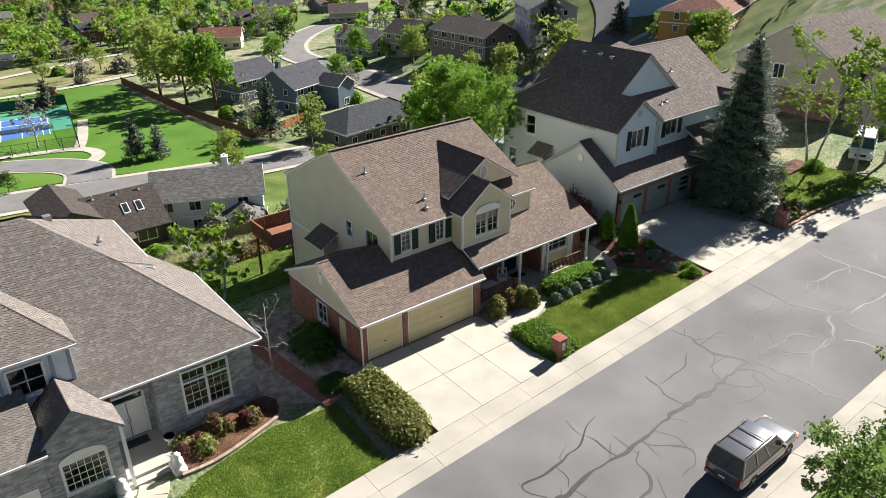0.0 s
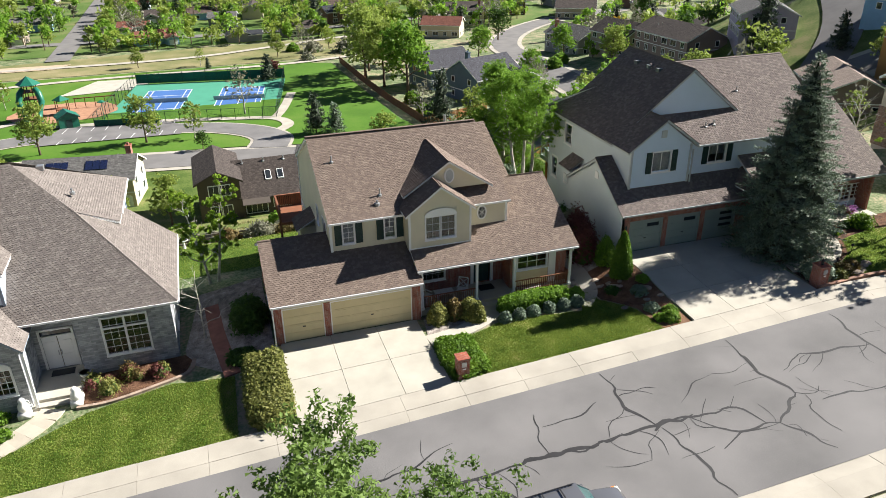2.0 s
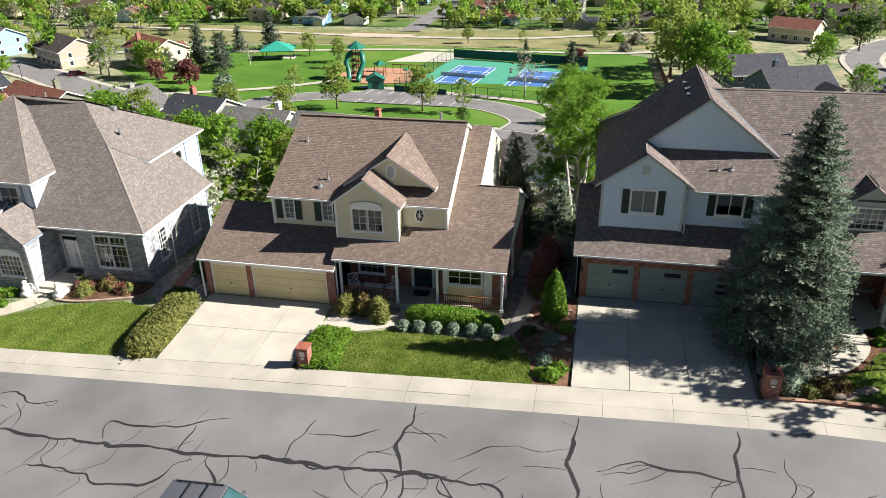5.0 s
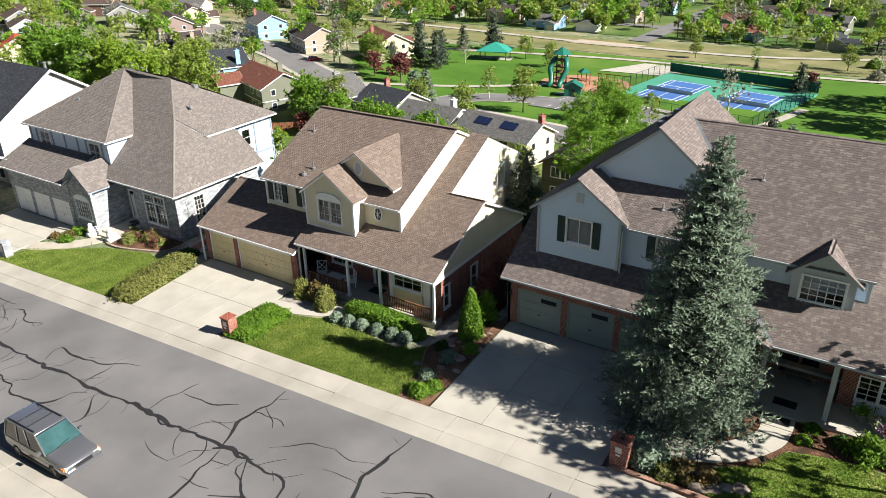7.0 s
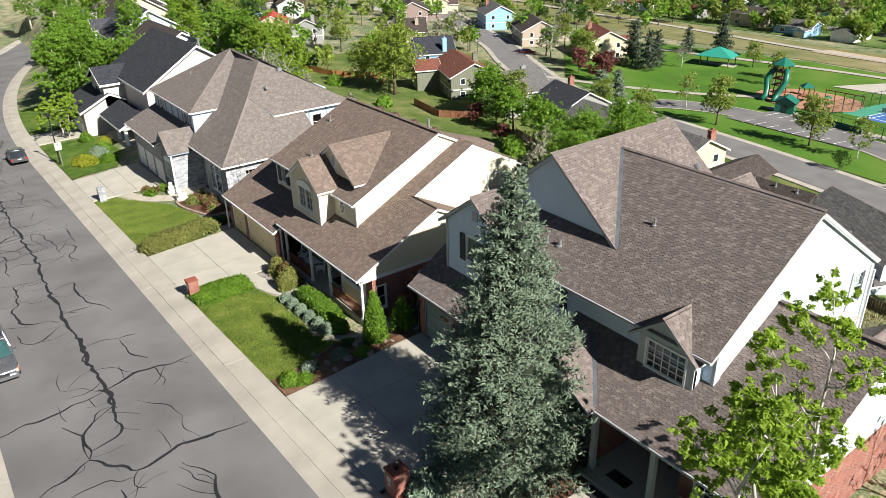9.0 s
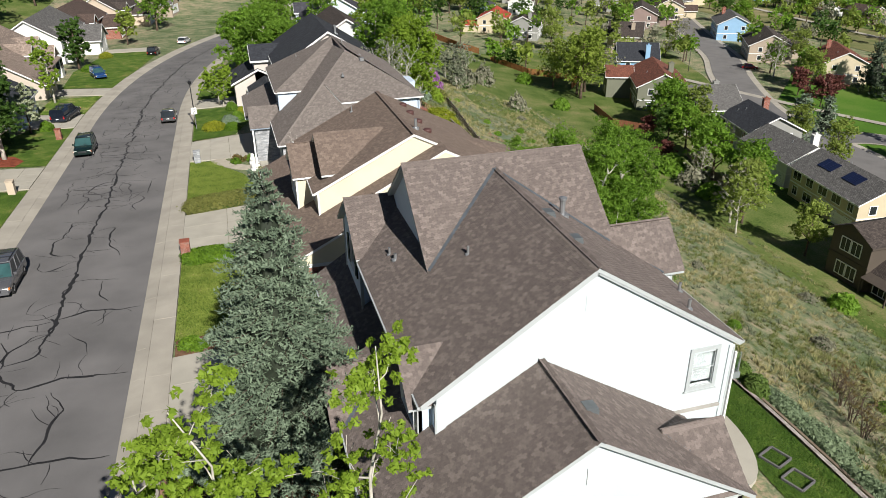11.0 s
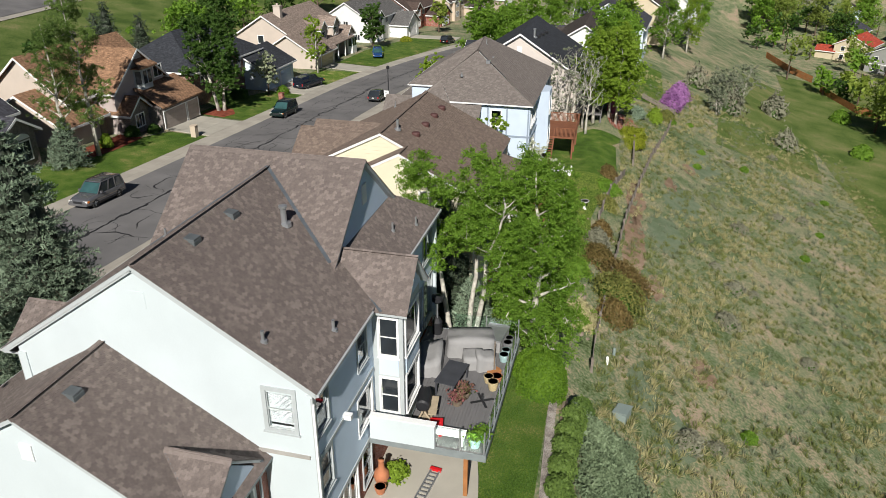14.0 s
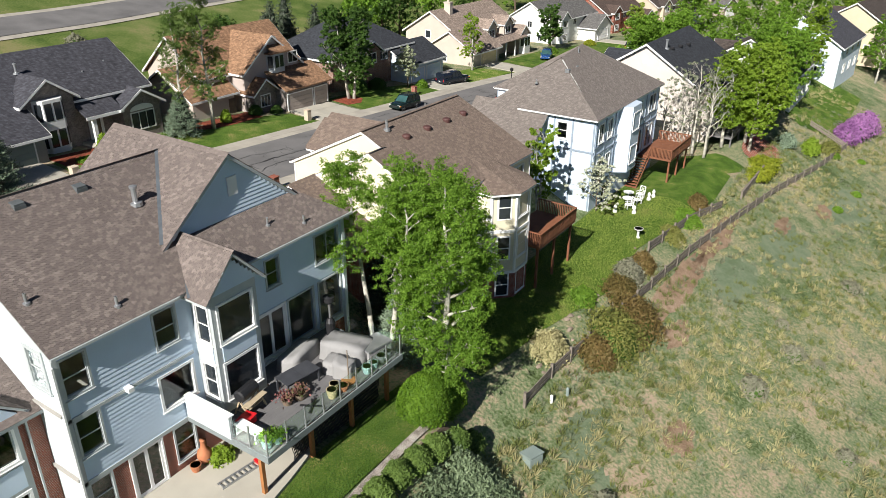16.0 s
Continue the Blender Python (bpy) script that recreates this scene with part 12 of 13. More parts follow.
tree("yard_tree", (-122, -22.5, G(-122, -22.5)), "rounded yellow-green street tree", 7.5, 2.8, 0.2, 6000, 0.26, "trunk", "leaf_pale", 206, first=0.2, count=12, clump=0.9)
tree("yard_tree", (-45.6, -3.4, G(-45.6, -3.4)), "bright green low-branched yard tree", 5.2, 2.6, 0.14, 8000, 0.17, "birch", "leaf_spring", 207, first=0.15, count=12, clump=0.8, multi=2)
for i, (x, y, hh) in enumerate(((-58, 2, 10), (-62, 0, 11), (-65, 4, 11), (-60, 6, 9), (-70, 2, 11), (-54, 8, 10))):
    tree("birch", (x, y, G(x, y)), "white-trunked birch in full leaf", hh, 3.2, 0.2, 11000, 0.2, "birch", "leaf_green", 210 + i, first=0.22, count=12, clump=1.25, tuft=12, group="birches beside the street")
for i, (x, y, hh) in enumerate(((-29.5, 16.8, 10.5), (-32.0, 17.6, 11), (-31.0, 19.2, 9.5), (-34.0, 18.6, 10.5), (-33.0, 15.6, 10), (-30.4, 14.6, 9))):
    tree("bare_birch", (x, y, G(x, y)), "leafless grey-white birch behind the house", hh, 2.6, 0.16, 900, 0.12, "birch", "leaf_sage", 220 + i, first=0.22, count=14, clump=0.7, rise=0.9, group="grey birches")
for i, (x, y, hh, lf) in enumerate(((-36, 19.8, 10, "leaf_spring"), (-39.5, 21.6, 10.5, "leaf_spring"), (-43, 22.4, 10.5, "leaf_spring"), (-46, 20.5, 11, "leaf_green"), (-50, 22, 11, "leaf_green"), (-54, 20, 11.5, "leaf_green"), (-37.5, 22.6, 9, "leaf_spring"), (-57, 22.5, 10, "leaf_green"), (-72, 22, 11, "leaf_spring"), (-80, 15, 11, "leaf_green"), (-98, 14, 12, "leaf_green"), (-104, 8, 11, "leaf_green"), (-122, 14, 12, "leaf_green"), (-130, 20, 12, "leaf_spring"), (-78, 6, 10, "leaf_green"), (-86, 8, 10, "leaf_green"), (-148, 20, 12, "leaf_green"), (-100, 30, 11, "leaf_green"), (-122, 36, 11, "leaf_spring"), (-150, 40, 12, "leaf_green"), (-160, 12, 12, "leaf_green"))):
    tree("garden_tree", (x, y, G(x, y)), "slender spring-green aspen behind the house" if lf == "leaf_spring" else "leafy green tree beside a neighbour's house", hh * 1.15, 3.1, 0.2, 13000, 0.17, "birch", lf, 230 + i, first=0.16, count=15, clump=1.1, tuft=16)
for i, (x, y, hh) in enumerate(((49.5, 9, 8), (48.8, 15.5, 6))):
    tree("bare_tree", (x, y, G(x, y)), "thin leafless tree beside the beige house", hh, 2.2, 0.1, 500, 0.1, "birch", "leaf_grey", 260 + i, first=0.2, count=12, clump=0.5, rise=0.9)
for i, (x, y, s, hh, lf, lab) in enumerate(((-31.0, -4.5, 1.5, 0.8, "leaf_flower", "low shrub covered in yellow flowers"), (-33.2, -2.6, 1.1, 0.9, "needle_blue", "spreading blue-green juniper by the lawn"), (-35.2, -1.6, 0.8, 0.9, "leaf_green", "rounded green shrub near the porch"), (-37.4, -1.0, 0.8, 0.9, "leaf_flower", "yellow-green shrub near the porch"), (-30.0, -2.4, 1.0, 0.7, "hedge", "low green groundcover by the driveway"), (-52.5, -0.5, 1.5, 3.4, "leaf_red", "tall purple-leaved shrub by the drive"), (-41.0, -2.2, 0.8, 1.0, "leaf_green", "round dark shrub by the walk"), (11.0, -27.2, 0.7, 1.5, "leaf_spring", "bright green shrub before the bay"), (9.0, -26.2, 1.5, 0.8, "leaf_blossom", "spreading shrub covered in white flowers"), (13.6, -25.6, 1.4, 0.25, "hedge", "round patch of low groundcover"), (-9.2, -28.0, 0.8, 1.0, "leaf_deep", "dark shrub beside the entry"), (-11.6, -27.0, 0.7, 0.8, "leaf_deep", "dark shrub before the brick room"), (-4.4, -27.6, 0.6, 1.3, "leaf_spring", "bright green shrub in red bark"), (-38.0, -24.0, 0.9, 1.0, "hedge", "clipped green shrub by the driveway"), (-28.5, -28.2, 1.4, 1.5, "leaf_deep", "dark hedge below the windows"), (-32.0, -27.6, 1.4, 1.3, "leaf_deep", "dark hedge below the windows"), (-84, -25.4, 1.4, 1.0, "hedge", "round green shrub among rocks"), (-101, -24.6, 1.4, 1.0, "leaf_flower", "yellow-green shrub by the garage"))):
    shrub("shrub", (x, y, G(x, y) + 0.03), lab, s, s * 0.85, hh, 2200, 0.11, lf, 300 + i, 2.2, rough=0.18)
for i, (x, y, rx, hh, lf, lab) in enumerate(((-60, 30.5, 2.3, 2.4, "leaf_lilac", "large lilac bush in purple bloom"), (-64, 31.2, 2.4, 2.6, "leaf_lilac", "large lilac bush in purple bloom"), (-68.4, 32.0, 2.4, 2.6, "leaf_lilac", "large lilac bush in purple bloom"), (-42.6, 22.0, 0.9, 2.2, "leaf_pink", "pink-blossomed upright garden shrub"), (-46, 25.2, 1.6, 1.2, "needle_blue", "low blue-grey spreading juniper"), (-35.4, 24.6, 2.6, 0.8, "leaf_flower", "golden-green mound along a garden wall"), (-32.0, 24.9, 2.0, 0.7, "leaf_flower", "golden-green mound along a garden wall"), (-48, 27.8, 1.4, 1.6, "leaf_spring", "bright green shrub inside the fence"), (-52, 29.5, 1.6, 1.2, "hedge_tan", "dry green shrub inside the fence"))):
    shrub("shrub", (x, y, G(x, y)), lab, rx, rx * 0.7, hh, 3000, 0.18, lf, 330 + i, 2.0, rough=0.22)


# ---------------------------------------------------------------- the raised deck behind the pale house
DZ, DX0, DX1, DY0, DY1 = 2.3, 25.4, 34.5, 14.46, 19.4
GLASSRAIL = M["rail_glass"]
M["deck_rim"] = mat("grey_green_rim_paint", (0.20, 0.225, 0.225), 0.6, vary=0.1)
deck = thing("deck", (30, 17, -0.6), "raised grey board deck with glass railing", "deck")
_y = DY0 + 0.12
while _y < DY1 - 0.1:
    x0 = DX0 if not 14 < _y < 15.75 else DX0
    if _y < 15.72:
        part("board", MB().box(DX0, 30.9, _y, _y + 0.132, DZ - 0.03, DZ), M["decking"], deck)
        part("board", MB().box(33.55, DX1, _y, _y + 0.132, DZ - 0.03, DZ), M["decking"], deck)
    else:
        part("board", MB().box(DX0, DX1, _y, _y + 0.132, DZ - 0.03, DZ), M["decking"], deck)
    _y += 0.14
pieces("rim_beam", MB().box(DX0 - 0.06, DX1 + 0.06, DY1, DY1 + 0.06, DZ - 0.32, DZ + 0.01).box(DX1, DX1 + 0.06, DY0, DY1, DZ - 0.32, DZ + 0.01).box(DX0 - 0.06, DX0, DY0, DY1, DZ - 0.32, DZ + 0.01), M["deck_rim"], deck)
pieces("joist", MB().box(DX0, DX1, DY1 - 0.9, DY1 - 0.75, DZ - 0.3, DZ - 0.035).box(DX0, DX1, 16.6, 16.75, DZ - 0.3, DZ - 0.035), M["wood"], deck)
for x in (25.6, 28.4, 31.2, 34.2):
    part("post", MB().box(x - 0.09, x + 0.09, DY1 - 0.92, DY1 - 0.74, G(x, DY1 - 0.8) - 0.3, DZ - 0.3), M["cedar"], deck, "brown timber deck post")
_rail = [((DX0 + i * (DX1 - DX0) / 8, DY1 - 0.03), (DX0 + (i + 1) * (DX1 - DX0) / 8, DY1 - 0.03)) for i in range(8)] + [((DX1 - 0.03, 17.3), (DX1 - 0.03, 18.35)), ((DX1 - 0.03, 18.35), (DX1 - 0.03, DY1 - 0.03)), ((DX0 + 0.03, DY1 - 0.03), (DX0 + 0.03, 17.7)), ((DX0 + 0.03, 17.7), (DX0 + 0.03, 16.0))]
for (a, b), (c, d) in _rail:
    L = math.hypot(c - a, d - b)
    ux, uy = (c - a) / L, (d - b) / L
    p = [(a + ux * 0.05, b + uy * 0.05), (c - ux * 0.05, d - uy * 0.05)]
    g = part("glass_panel", MB().prism([(*p[0], DZ + 0.08), (*p[1], DZ + 0.08), (*p[1], DZ + 1.05), (*p[0], DZ + 1.05)], (-uy * 0.012, ux * 0.012, 0)), GLASSRAIL, deck, "clear glass railing panel")
    g.visible_shadow = False
    part("rail_post", MB().box(a - 0.03, a + 0.03, b - 0.03, b + 0.03, DZ - 0.2, DZ + 1.12), M["metal"], deck)
part("rail_post", MB().box(DX1 - 0.06, DX1, DY1 - 0.06, DY1, DZ - 0.2, DZ + 1.12), M["metal"], deck)
part("privacy_panel", MB().box(DX1 - 0.12, DX1 + 0.07, DY0 + 0.05, 17.3, DZ - 0.05, DZ + 1.1), M["w_stucco"], deck, "solid white railing panel")
part("privacy_cap", MB().box(DX1 - 0.2, DX1 + 0.1, DY0 + 0.05, 17.34, DZ + 1.1, DZ + 1.15), M["white"], deck)
LAT = mat("dark_lattice", (0.035, 0.033, 0.032), 0.8, vary=0.2)
la = MB()
for i in range(70):
    x = DX0 + (DX1 - 3.0 - DX0) * i / 69
    zb = lerp(x, YARDS) - 1.5
    la.beam((x, DY1 - 1.25, zb), (min(x + 0.9, DX1), DY1 - 1.25, DZ - 0.33), 0.03, 0.02, (0, 1, 0))
    la.beam((x, DY1 - 1.23, DZ - 0.33), (min(x + 0.9, DX1), DY1 - 1.23, zb), 0.03, 0.02, (0, 1, 0))
part("lattice", la, LAT, deck, "dark crossed lattice skirt")

COVER = mat("grey_cover_cloth", (0.27, 0.265, 0.26), 0.9, vary=0.08, scale=2, fine=12, bump=0.4)


def covered(name, x, y, w, d, h, back, label, rz=0.0, material=None, seed=1):
    """A piece of garden furniture under a loose cloth cover: sagging top, flared hem."""
    rng = random.Random(seed)
    mb = MB()
    n, rows = 24, 5
    for r in range(rows + 1):
        q = r / rows
        for j in range(n):
            a = 2 * math.pi * j / n
            ca, sa = math.cos(a), math.sin(a)
            k = (abs(ca) ** 9 + abs(sa) ** 9) ** (-1 / 9)
            f = 1.08 - 0.10 * q if r < rows else 0.55
            z = h * min(q, 0.8) / 0.8 if r < rows else h * 1.02
            z *= 1 + (back * max(0, sa) if r >= 3 else 0)
            fold = 1 + 0.035 * math.sin(j * 2.1 + seed) * (1 - q)
            mb.v.append((w / 2 * ca * k * f * fold, d / 2 * sa * k * f * fold, z + rng.uniform(-0.015, 0.015)))
    for r in range(rows):
        for j in range(n):
            a, b = r * n + j, r * n + (j + 1) % n
            mb.f.append((a, b, b + n, a + n))
    mb.f.append(tuple(rows * n + j for j in range(n)))
    ob = new(name, mb.mesh(name, material or COVER, True))
    ob.matrix_basis = pose(x, y, DZ + 0.002, 0, 0, rz)
    return tagged(ob, label, "covered furniture")


covered("covered_sofa", 28.7, 15.6, 2.2, 1.1, 0.62, 0.45, "garden sofa under a pale grey cover", 10, seed=2)
covered("covered_sofa", 26.9, 17.2, 2.3, 1.7, 0.75, 0.35, "large seat under a crumpled grey cover", -75, seed=3)
covered("covered_table", 28.2, 17.6, 1.1, 1.0, 0.6, 0.0, "low table under a grey cover", 15, seed=4)
covered("covered_chair", 28.3, 18.2, 0.9, 0.9, 0.7, 0.3, "garden chair under a grey cover", 200, seed=6)
bx = thing("storage_box", (26.2, 18.3, DZ), "grey flat-topped storage box on the deck", "storage box", rz=-8, here=False)
part("body", MB().box(-0.75, 0.75, -0.5, 0.5, 0, 0.66), COVER, bx)
part("lid", MB().box(-0.8, 0.8, -0.55, 0.55, 0.66, 0.74), M["metal"], bx)
dt = thing("patio_table", (30.2, 17.0, DZ), "dark slate-coloured patio table with two panels", "table", rz=-8, here=False)
SLATE = mat("dark_grey_table", (0.05, 0.052, 0.06), 0.6, vary=0.15, scale=2)
for i in (0, 1):
    part("top_panel", MB().box(-0.95 + i * 0.955, -0.005 + i * 0.955, -0.5, 0.5, 0.70, 0.735), SLATE, dt)
for sx in (-0.88, 0.88):
    for sy in (-0.42, 0.42):
        part("leg", MB().box(sx - 0.035, sx + 0.035, sy - 0.035, sy + 0.035, 0, 0.7), SLATE, dt)
pieces("apron", MB().box(-0.9, 0.9, -0.46, -0.42, 0.6, 0.7).box(-0.9, 0.9, 0.42, 0.46, 0.6, 0.7), SLATE, dt)
PALEWOOD = mat("pale_raw_wood", (0.42, 0.34, 0.23), 0.8, vary=0.15, scale=4)
gr = thing("grill", (32.7, 16.35, DZ), "black barrel grill on a wooden cart", "grill", rz=8, here=False)
part("lid", MB().tube([(-0.55, 0, 0.95), (-0.5, 0, 0.95), (0.5, 0, 0.95), (0.55, 0, 0.95)], [0.2, 0.3, 0.3, 0.2], 14), M["black"], gr)
part("shelf", MB().box(-0.65, 0.65, 0.25, 0.6, 0.62, 0.66), PALEWOOD, gr, "light wooden side shelf")
for sx in (-0.55, 0.55):
    part("leg", MB().beam((sx, -0.3, 0), (sx, 0.0, 0.7), 0.07, 0.07).beam((sx, 0.55, 0), (sx, 0.1, 0.7), 0.07, 0.07), PALEWOOD, gr)
part("lower_shelf", MB().box(-0.6, 0.6, -0.1, 0.4, 0.25, 0.29), PALEWOOD, gr)
REDP = mat("red_plastic", (0.55, 0.015, 0.02), 0.4, vary=0.06)
tub = thing("red_tub", (33.5, 17.1, DZ), "bright red plastic tub beside the grill", "tub", rz=12, here=False)
part("body", MB().box(-0.36, 0.36, -0.25, 0.25, 0.0, 0.34), REDP, tub)
part("rim", MB().box(-0.4, 0.4, -0.29, 0.29, 0.34, 0.38), REDP, tub)
bn = thing("bench", (34.0, 17.9, DZ), "white flat-topped bench by the railing", "bench", rz=90, here=False)
part("seat", MB().box(-0.75, 0.6, -0.25, 0.25, 0.46, 0.52), M["white"], bn)
for sx in (-0.65, 0.5):
    part("leg", MB().box(sx - 0.04, sx + 0.04, -0.22, 0.22, 0, 0.46), M["white"], bn)
TEAL = mat("pale_teal_glaze", (0.32, 0.45, 0.44), 0.4, vary=0.12, scale=5)
TERRA = mat("terracotta", (0.42, 0.16, 0.075), 0.85, vary=0.15, scale=4)
STRAW = mat("straw_basket", (0.45, 0.36, 0.20), 0.9, vary=0.2, scale=8)


SOIL = mat("dry_potting_soil", (0.17, 0.13, 0.09), 0.95, vary=0.3, scale=9)


def pot(x, y, z, r, h, material, label, leaf=None, seed=1, spread=1.0):
    p = thing("flower_pot", (x, y, z), label, "flower pot", here=False)
    part("pot", MB().lathe(((r * 0.7, 0), (r * 0.95, h * 0.7), (r, h), (r * 0.86, h), (r * 0.8, h * 0.9), (0.01, h * 0.88)), (0, 0, 0), 14), material, p, smooth=False)
    part("soil", MB().prism([(r * 0.84 * math.cos(a * math.pi / 6), r * 0.84 * math.sin(a * math.pi / 6), h * 0.95) for a in range(12)], (0, 0, h * 0.03)), SOIL, p)
    if leaf:
        rng = np.random.default_rng(seed)
        n = 260
        c = rng.normal(0, 1, (n, 3)) * np.array([r * 0.7, r * 0.7, r * 0.4]) * spread
        c[:, 2] += h + r * 0.5
        part("plant", leaf_mesh("plant", c, 0.10 * rng.uniform(0.6, 1.3, n), M[leaf], rng, 0.4), None, p, kind="stuff")
    return p


for i, (x, y, r, h, m, lab, lf) in enumerate(((34.05, 18.9, 0.26, 0.42, TEAL, "pale teal glazed pot with green plants", "leaf_green"), (33.6, 19.05, 0.24, 0.36, TEAL, "pale teal glazed pot with green plants", "leaf_green"), (27.6, 19.0, 0.25, 0.4, TEAL, "pale teal glazed pot by the railing", None), (27.1, 19.02, 0.22, 0.36, TEAL, "pale teal glazed pot by the railing", None), (26.5, 19.0, 0.24, 0.42, M["metal"], "grey watering can by the railing", None), (26.0, 19.0, 0.22, 0.38, M["metal"], "grey metal bucket by the railing", None), (30.0, 18.9, 0.26, 0.46, STRAW, "straw basket by the glass railing", None), (29.5, 18.6, 0.24, 0.36, STRAW, "straw basket by the glass railing", None), (29.3, 18.95, 0.28, 0.3, TERRA, "terracotta bowl by the glass railing", None), (30.9, 17.75, 0.3, 0.34, M["wood"], "planter full of red and green flowers", "leaf_petal"), (31.5, 17.55, 0.28, 0.32, M["wood"], "planter full of green and pink flowers", "leaf_petal"))):
    pot(x, y, DZ, r, h, m, lab, lf, i + 1, 0.95)
cb = thing("umbrella_stand", (31.0, 18.6, DZ), "black cross-shaped umbrella stand on the deck", "umbrella stand", rz=30, here=False)
for i in range(2):
    part("foot", MB().box(*((-0.55, 0.55, -0.05, 0.05) if i else (-0.05, 0.05, -0.55, 0.55)), 0.001 + 0.03 * i, 0.05 + 0.03 * i), M["black"], cb)
part("socket", MB().lathe(((0.05, 0.08), (0.05, 0.4), (0.01, 0.4)), (0, 0, 0), 10), M["black"], cb)
ub = thing("parasol_stand", (28.6, 18.7, DZ), "wooden disc umbrella base with a thin pole", "parasol stand", here=False)
part("base", MB().lathe(((0.36, 0), (0.36, 0.07), (0.3, 0.1)), (0, 0, 0), 18), M["cedar"], ub)
part("pole", MB().tube([(0, 0, 0.08), (0, 0, 1.7)], [0.03, 0.025], 8), M["wood"], ub)
ht = thing("patio_heater", (25.9, 15.2, DZ), "black patio heater under a cover", "patio heater", here=False)
part("base", MB().lathe(((0.24, 0), (0.26, 0.7), (0.14, 0.95)), (0, 0, 0), 12), M["black"], ht)
part("pole", MB().tube([(0, 0, 0.9), (0, 0, 1.9)], [0.05, 0.04], 8), M["metal"], ht)
part("hood", MB().lathe(((0.2, 1.85), (0.3, 1.95), (0.3, 2.2), (0.05, 2.3)), (0, 0, 0), 12), M["black"], ht)

# patio below the deck
pat = thing("patio", (35, 16, -0.4), "pale concrete patio with a curved edge", "patio", kind="structure")
_pz = lambda x, y: -0.28
_edge = [(31.0, 14.42), (38.9, 14.42), (38.9, 17.0)] + [(34.6 + 4.3 * math.cos(a * math.pi / 16), 17.0 + 2.2 * math.sin(a * math.pi / 16)) for a in range(1, 9)] + [(33.0, 18.9), (31.0, 18.4)]
part("slab", MB().prism([(x, y, -0.7) for x, y in _edge], (0, 0, 0.42)), M["concrete"], pat)
lad = thing("ladder", (34.1, 16.85, -0.27), "aluminium ladder with a red top lying on the patio", "ladder", rz=-7, here=False)
for s in (-0.2, 0.2):
    part("rail", MB().box(-0.95, 1.0, s - 0.03, s + 0.03, 0, 0.08), M["metal"], lad)
for i in range(8):
    part("rung", MB().box(-0.8 + i * 0.24, -0.74 + i * 0.24, -0.17, 0.17, 0.02, 0.06), M["metal"], lad)
part("top_cap", MB().box(-1.1, -0.95, -0.26, 0.26, 0.0, 0.12), REDP, lad, "red plastic top cap")
ch = thing("chimenea", (34.3, 14.85, -0.28), "terracotta chimenea by the brick wall", "chimenea", here=False)
part("body", MB().lathe(((0.22, 0), (0.3, 0.1), (0.36, 0.35), (0.3, 0.6), (0.14, 0.78), (0.12, 1.15), (0.15, 1.2)), (0, 0, 0), 16), TERRA, ch, smooth=True)
part("mouth", MB().lathe(((0.15, 0), (0.12, 0.05)), (0, 0.3, 0.28), 10), M["black"], ch)
pot(34.95, 15.0, -0.28, 0.26, 0.34, TERRA, "terracotta pot beside the chimenea")
shrub("shrub", (33.8, 15.3, -0.28), "leafy green plant beside the patio", 0.6, 0.5, 0.5, 900, 0.1, "leaf_spring", 401, 2.0, rough=0.3)
for x in (37.6, 39.1):
    bd = thing("raised_garden_bed", (x, 19.6, G(x, 19.6)), "small square timber garden frame", "planter", rz=20, here=False)
    for s in (-1, 1):
        part("plank", MB().box(-0.5, 0.5, s * 0.5 - 0.04, s * 0.5 + 0.04, -0.1, 0.16), M["decking"], bd)
        part("plank", MB().box(s * 0.5 - 0.04, s * 0.5 + 0.04, -0.46, 0.46, -0.1, 0.16), M["decking"], bd)

# hedge, junipers and edging along the slope
for x, y, r, h, lab in ((25.3, 20.75, 1.35, 2.25, "clipped bright green rounded hedge below the deck"), (23.5, 20.35, 1.5, 2.2, "long clipped bright green hedge below the deck")):
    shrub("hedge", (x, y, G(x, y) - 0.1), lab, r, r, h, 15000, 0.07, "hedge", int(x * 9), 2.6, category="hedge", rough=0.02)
for i, (x, y) in enumerate(((25.6, 22.9), (27.0, 22.6), (28.4, 22.5), (29.8, 22.4), (31.2, 22.4), (32.6, 22.4), (24.0, 22.8))):
    shrub("shrub", (x, y, G(x, y)), "round dark olive shrub along the edging", 0.75, 0.7, 1.0, 2200, 0.085, "leaf_olive", 410 + i, 2.2, rough=0.12, group="round shrubs on the slope")
for i, (x, y, rx, ry, h) in enumerate(((26.0, 24.6, 1.9, 1.5, 0.9), (28.6, 25.0, 2.2, 1.7, 1.0), (31.2, 25.2, 2.2, 1.8, 1.0), (34.0, 25.2, 2.4, 1.8, 1.1), (36.8, 24.9, 2.2, 1.8, 1.0), (30.0, 27.0, 2.0, 1.3, 0.8), (33.0, 27.4, 2.0, 1.4, 0.8), (39.8, 24.6, 2.2, 1.8, 1.0))):
    shrub("juniper", (x, y, G(x, y)), "wide pale grey-green juniper on the slope", rx, ry, h * 1.15, 11000, 0.105, "leaf_jun", 430 + i, 2.2, rough=0.26, follow=True, group="junipers on the slope")
edge3 = thing("stone_edging", (28, 21.3, -1.8), "gravel strip with timber edging along the lawn", "edging", kind="structure")
_l = bend([(24.6, 21.6), (27, 21.5), (31, 21.7), (36, 21.9), (44, 21.6)], 8)
for (a, b), (c, d) in zip(_l, _l[1:]):
    part("timber", MB().beam((a, b + 0.5, G(a, b + 0.5) + 0.06), (c, d + 0.5, G(c, d + 0.5) + 0.06), 0.14, 0.18), M["wood"], edge3)
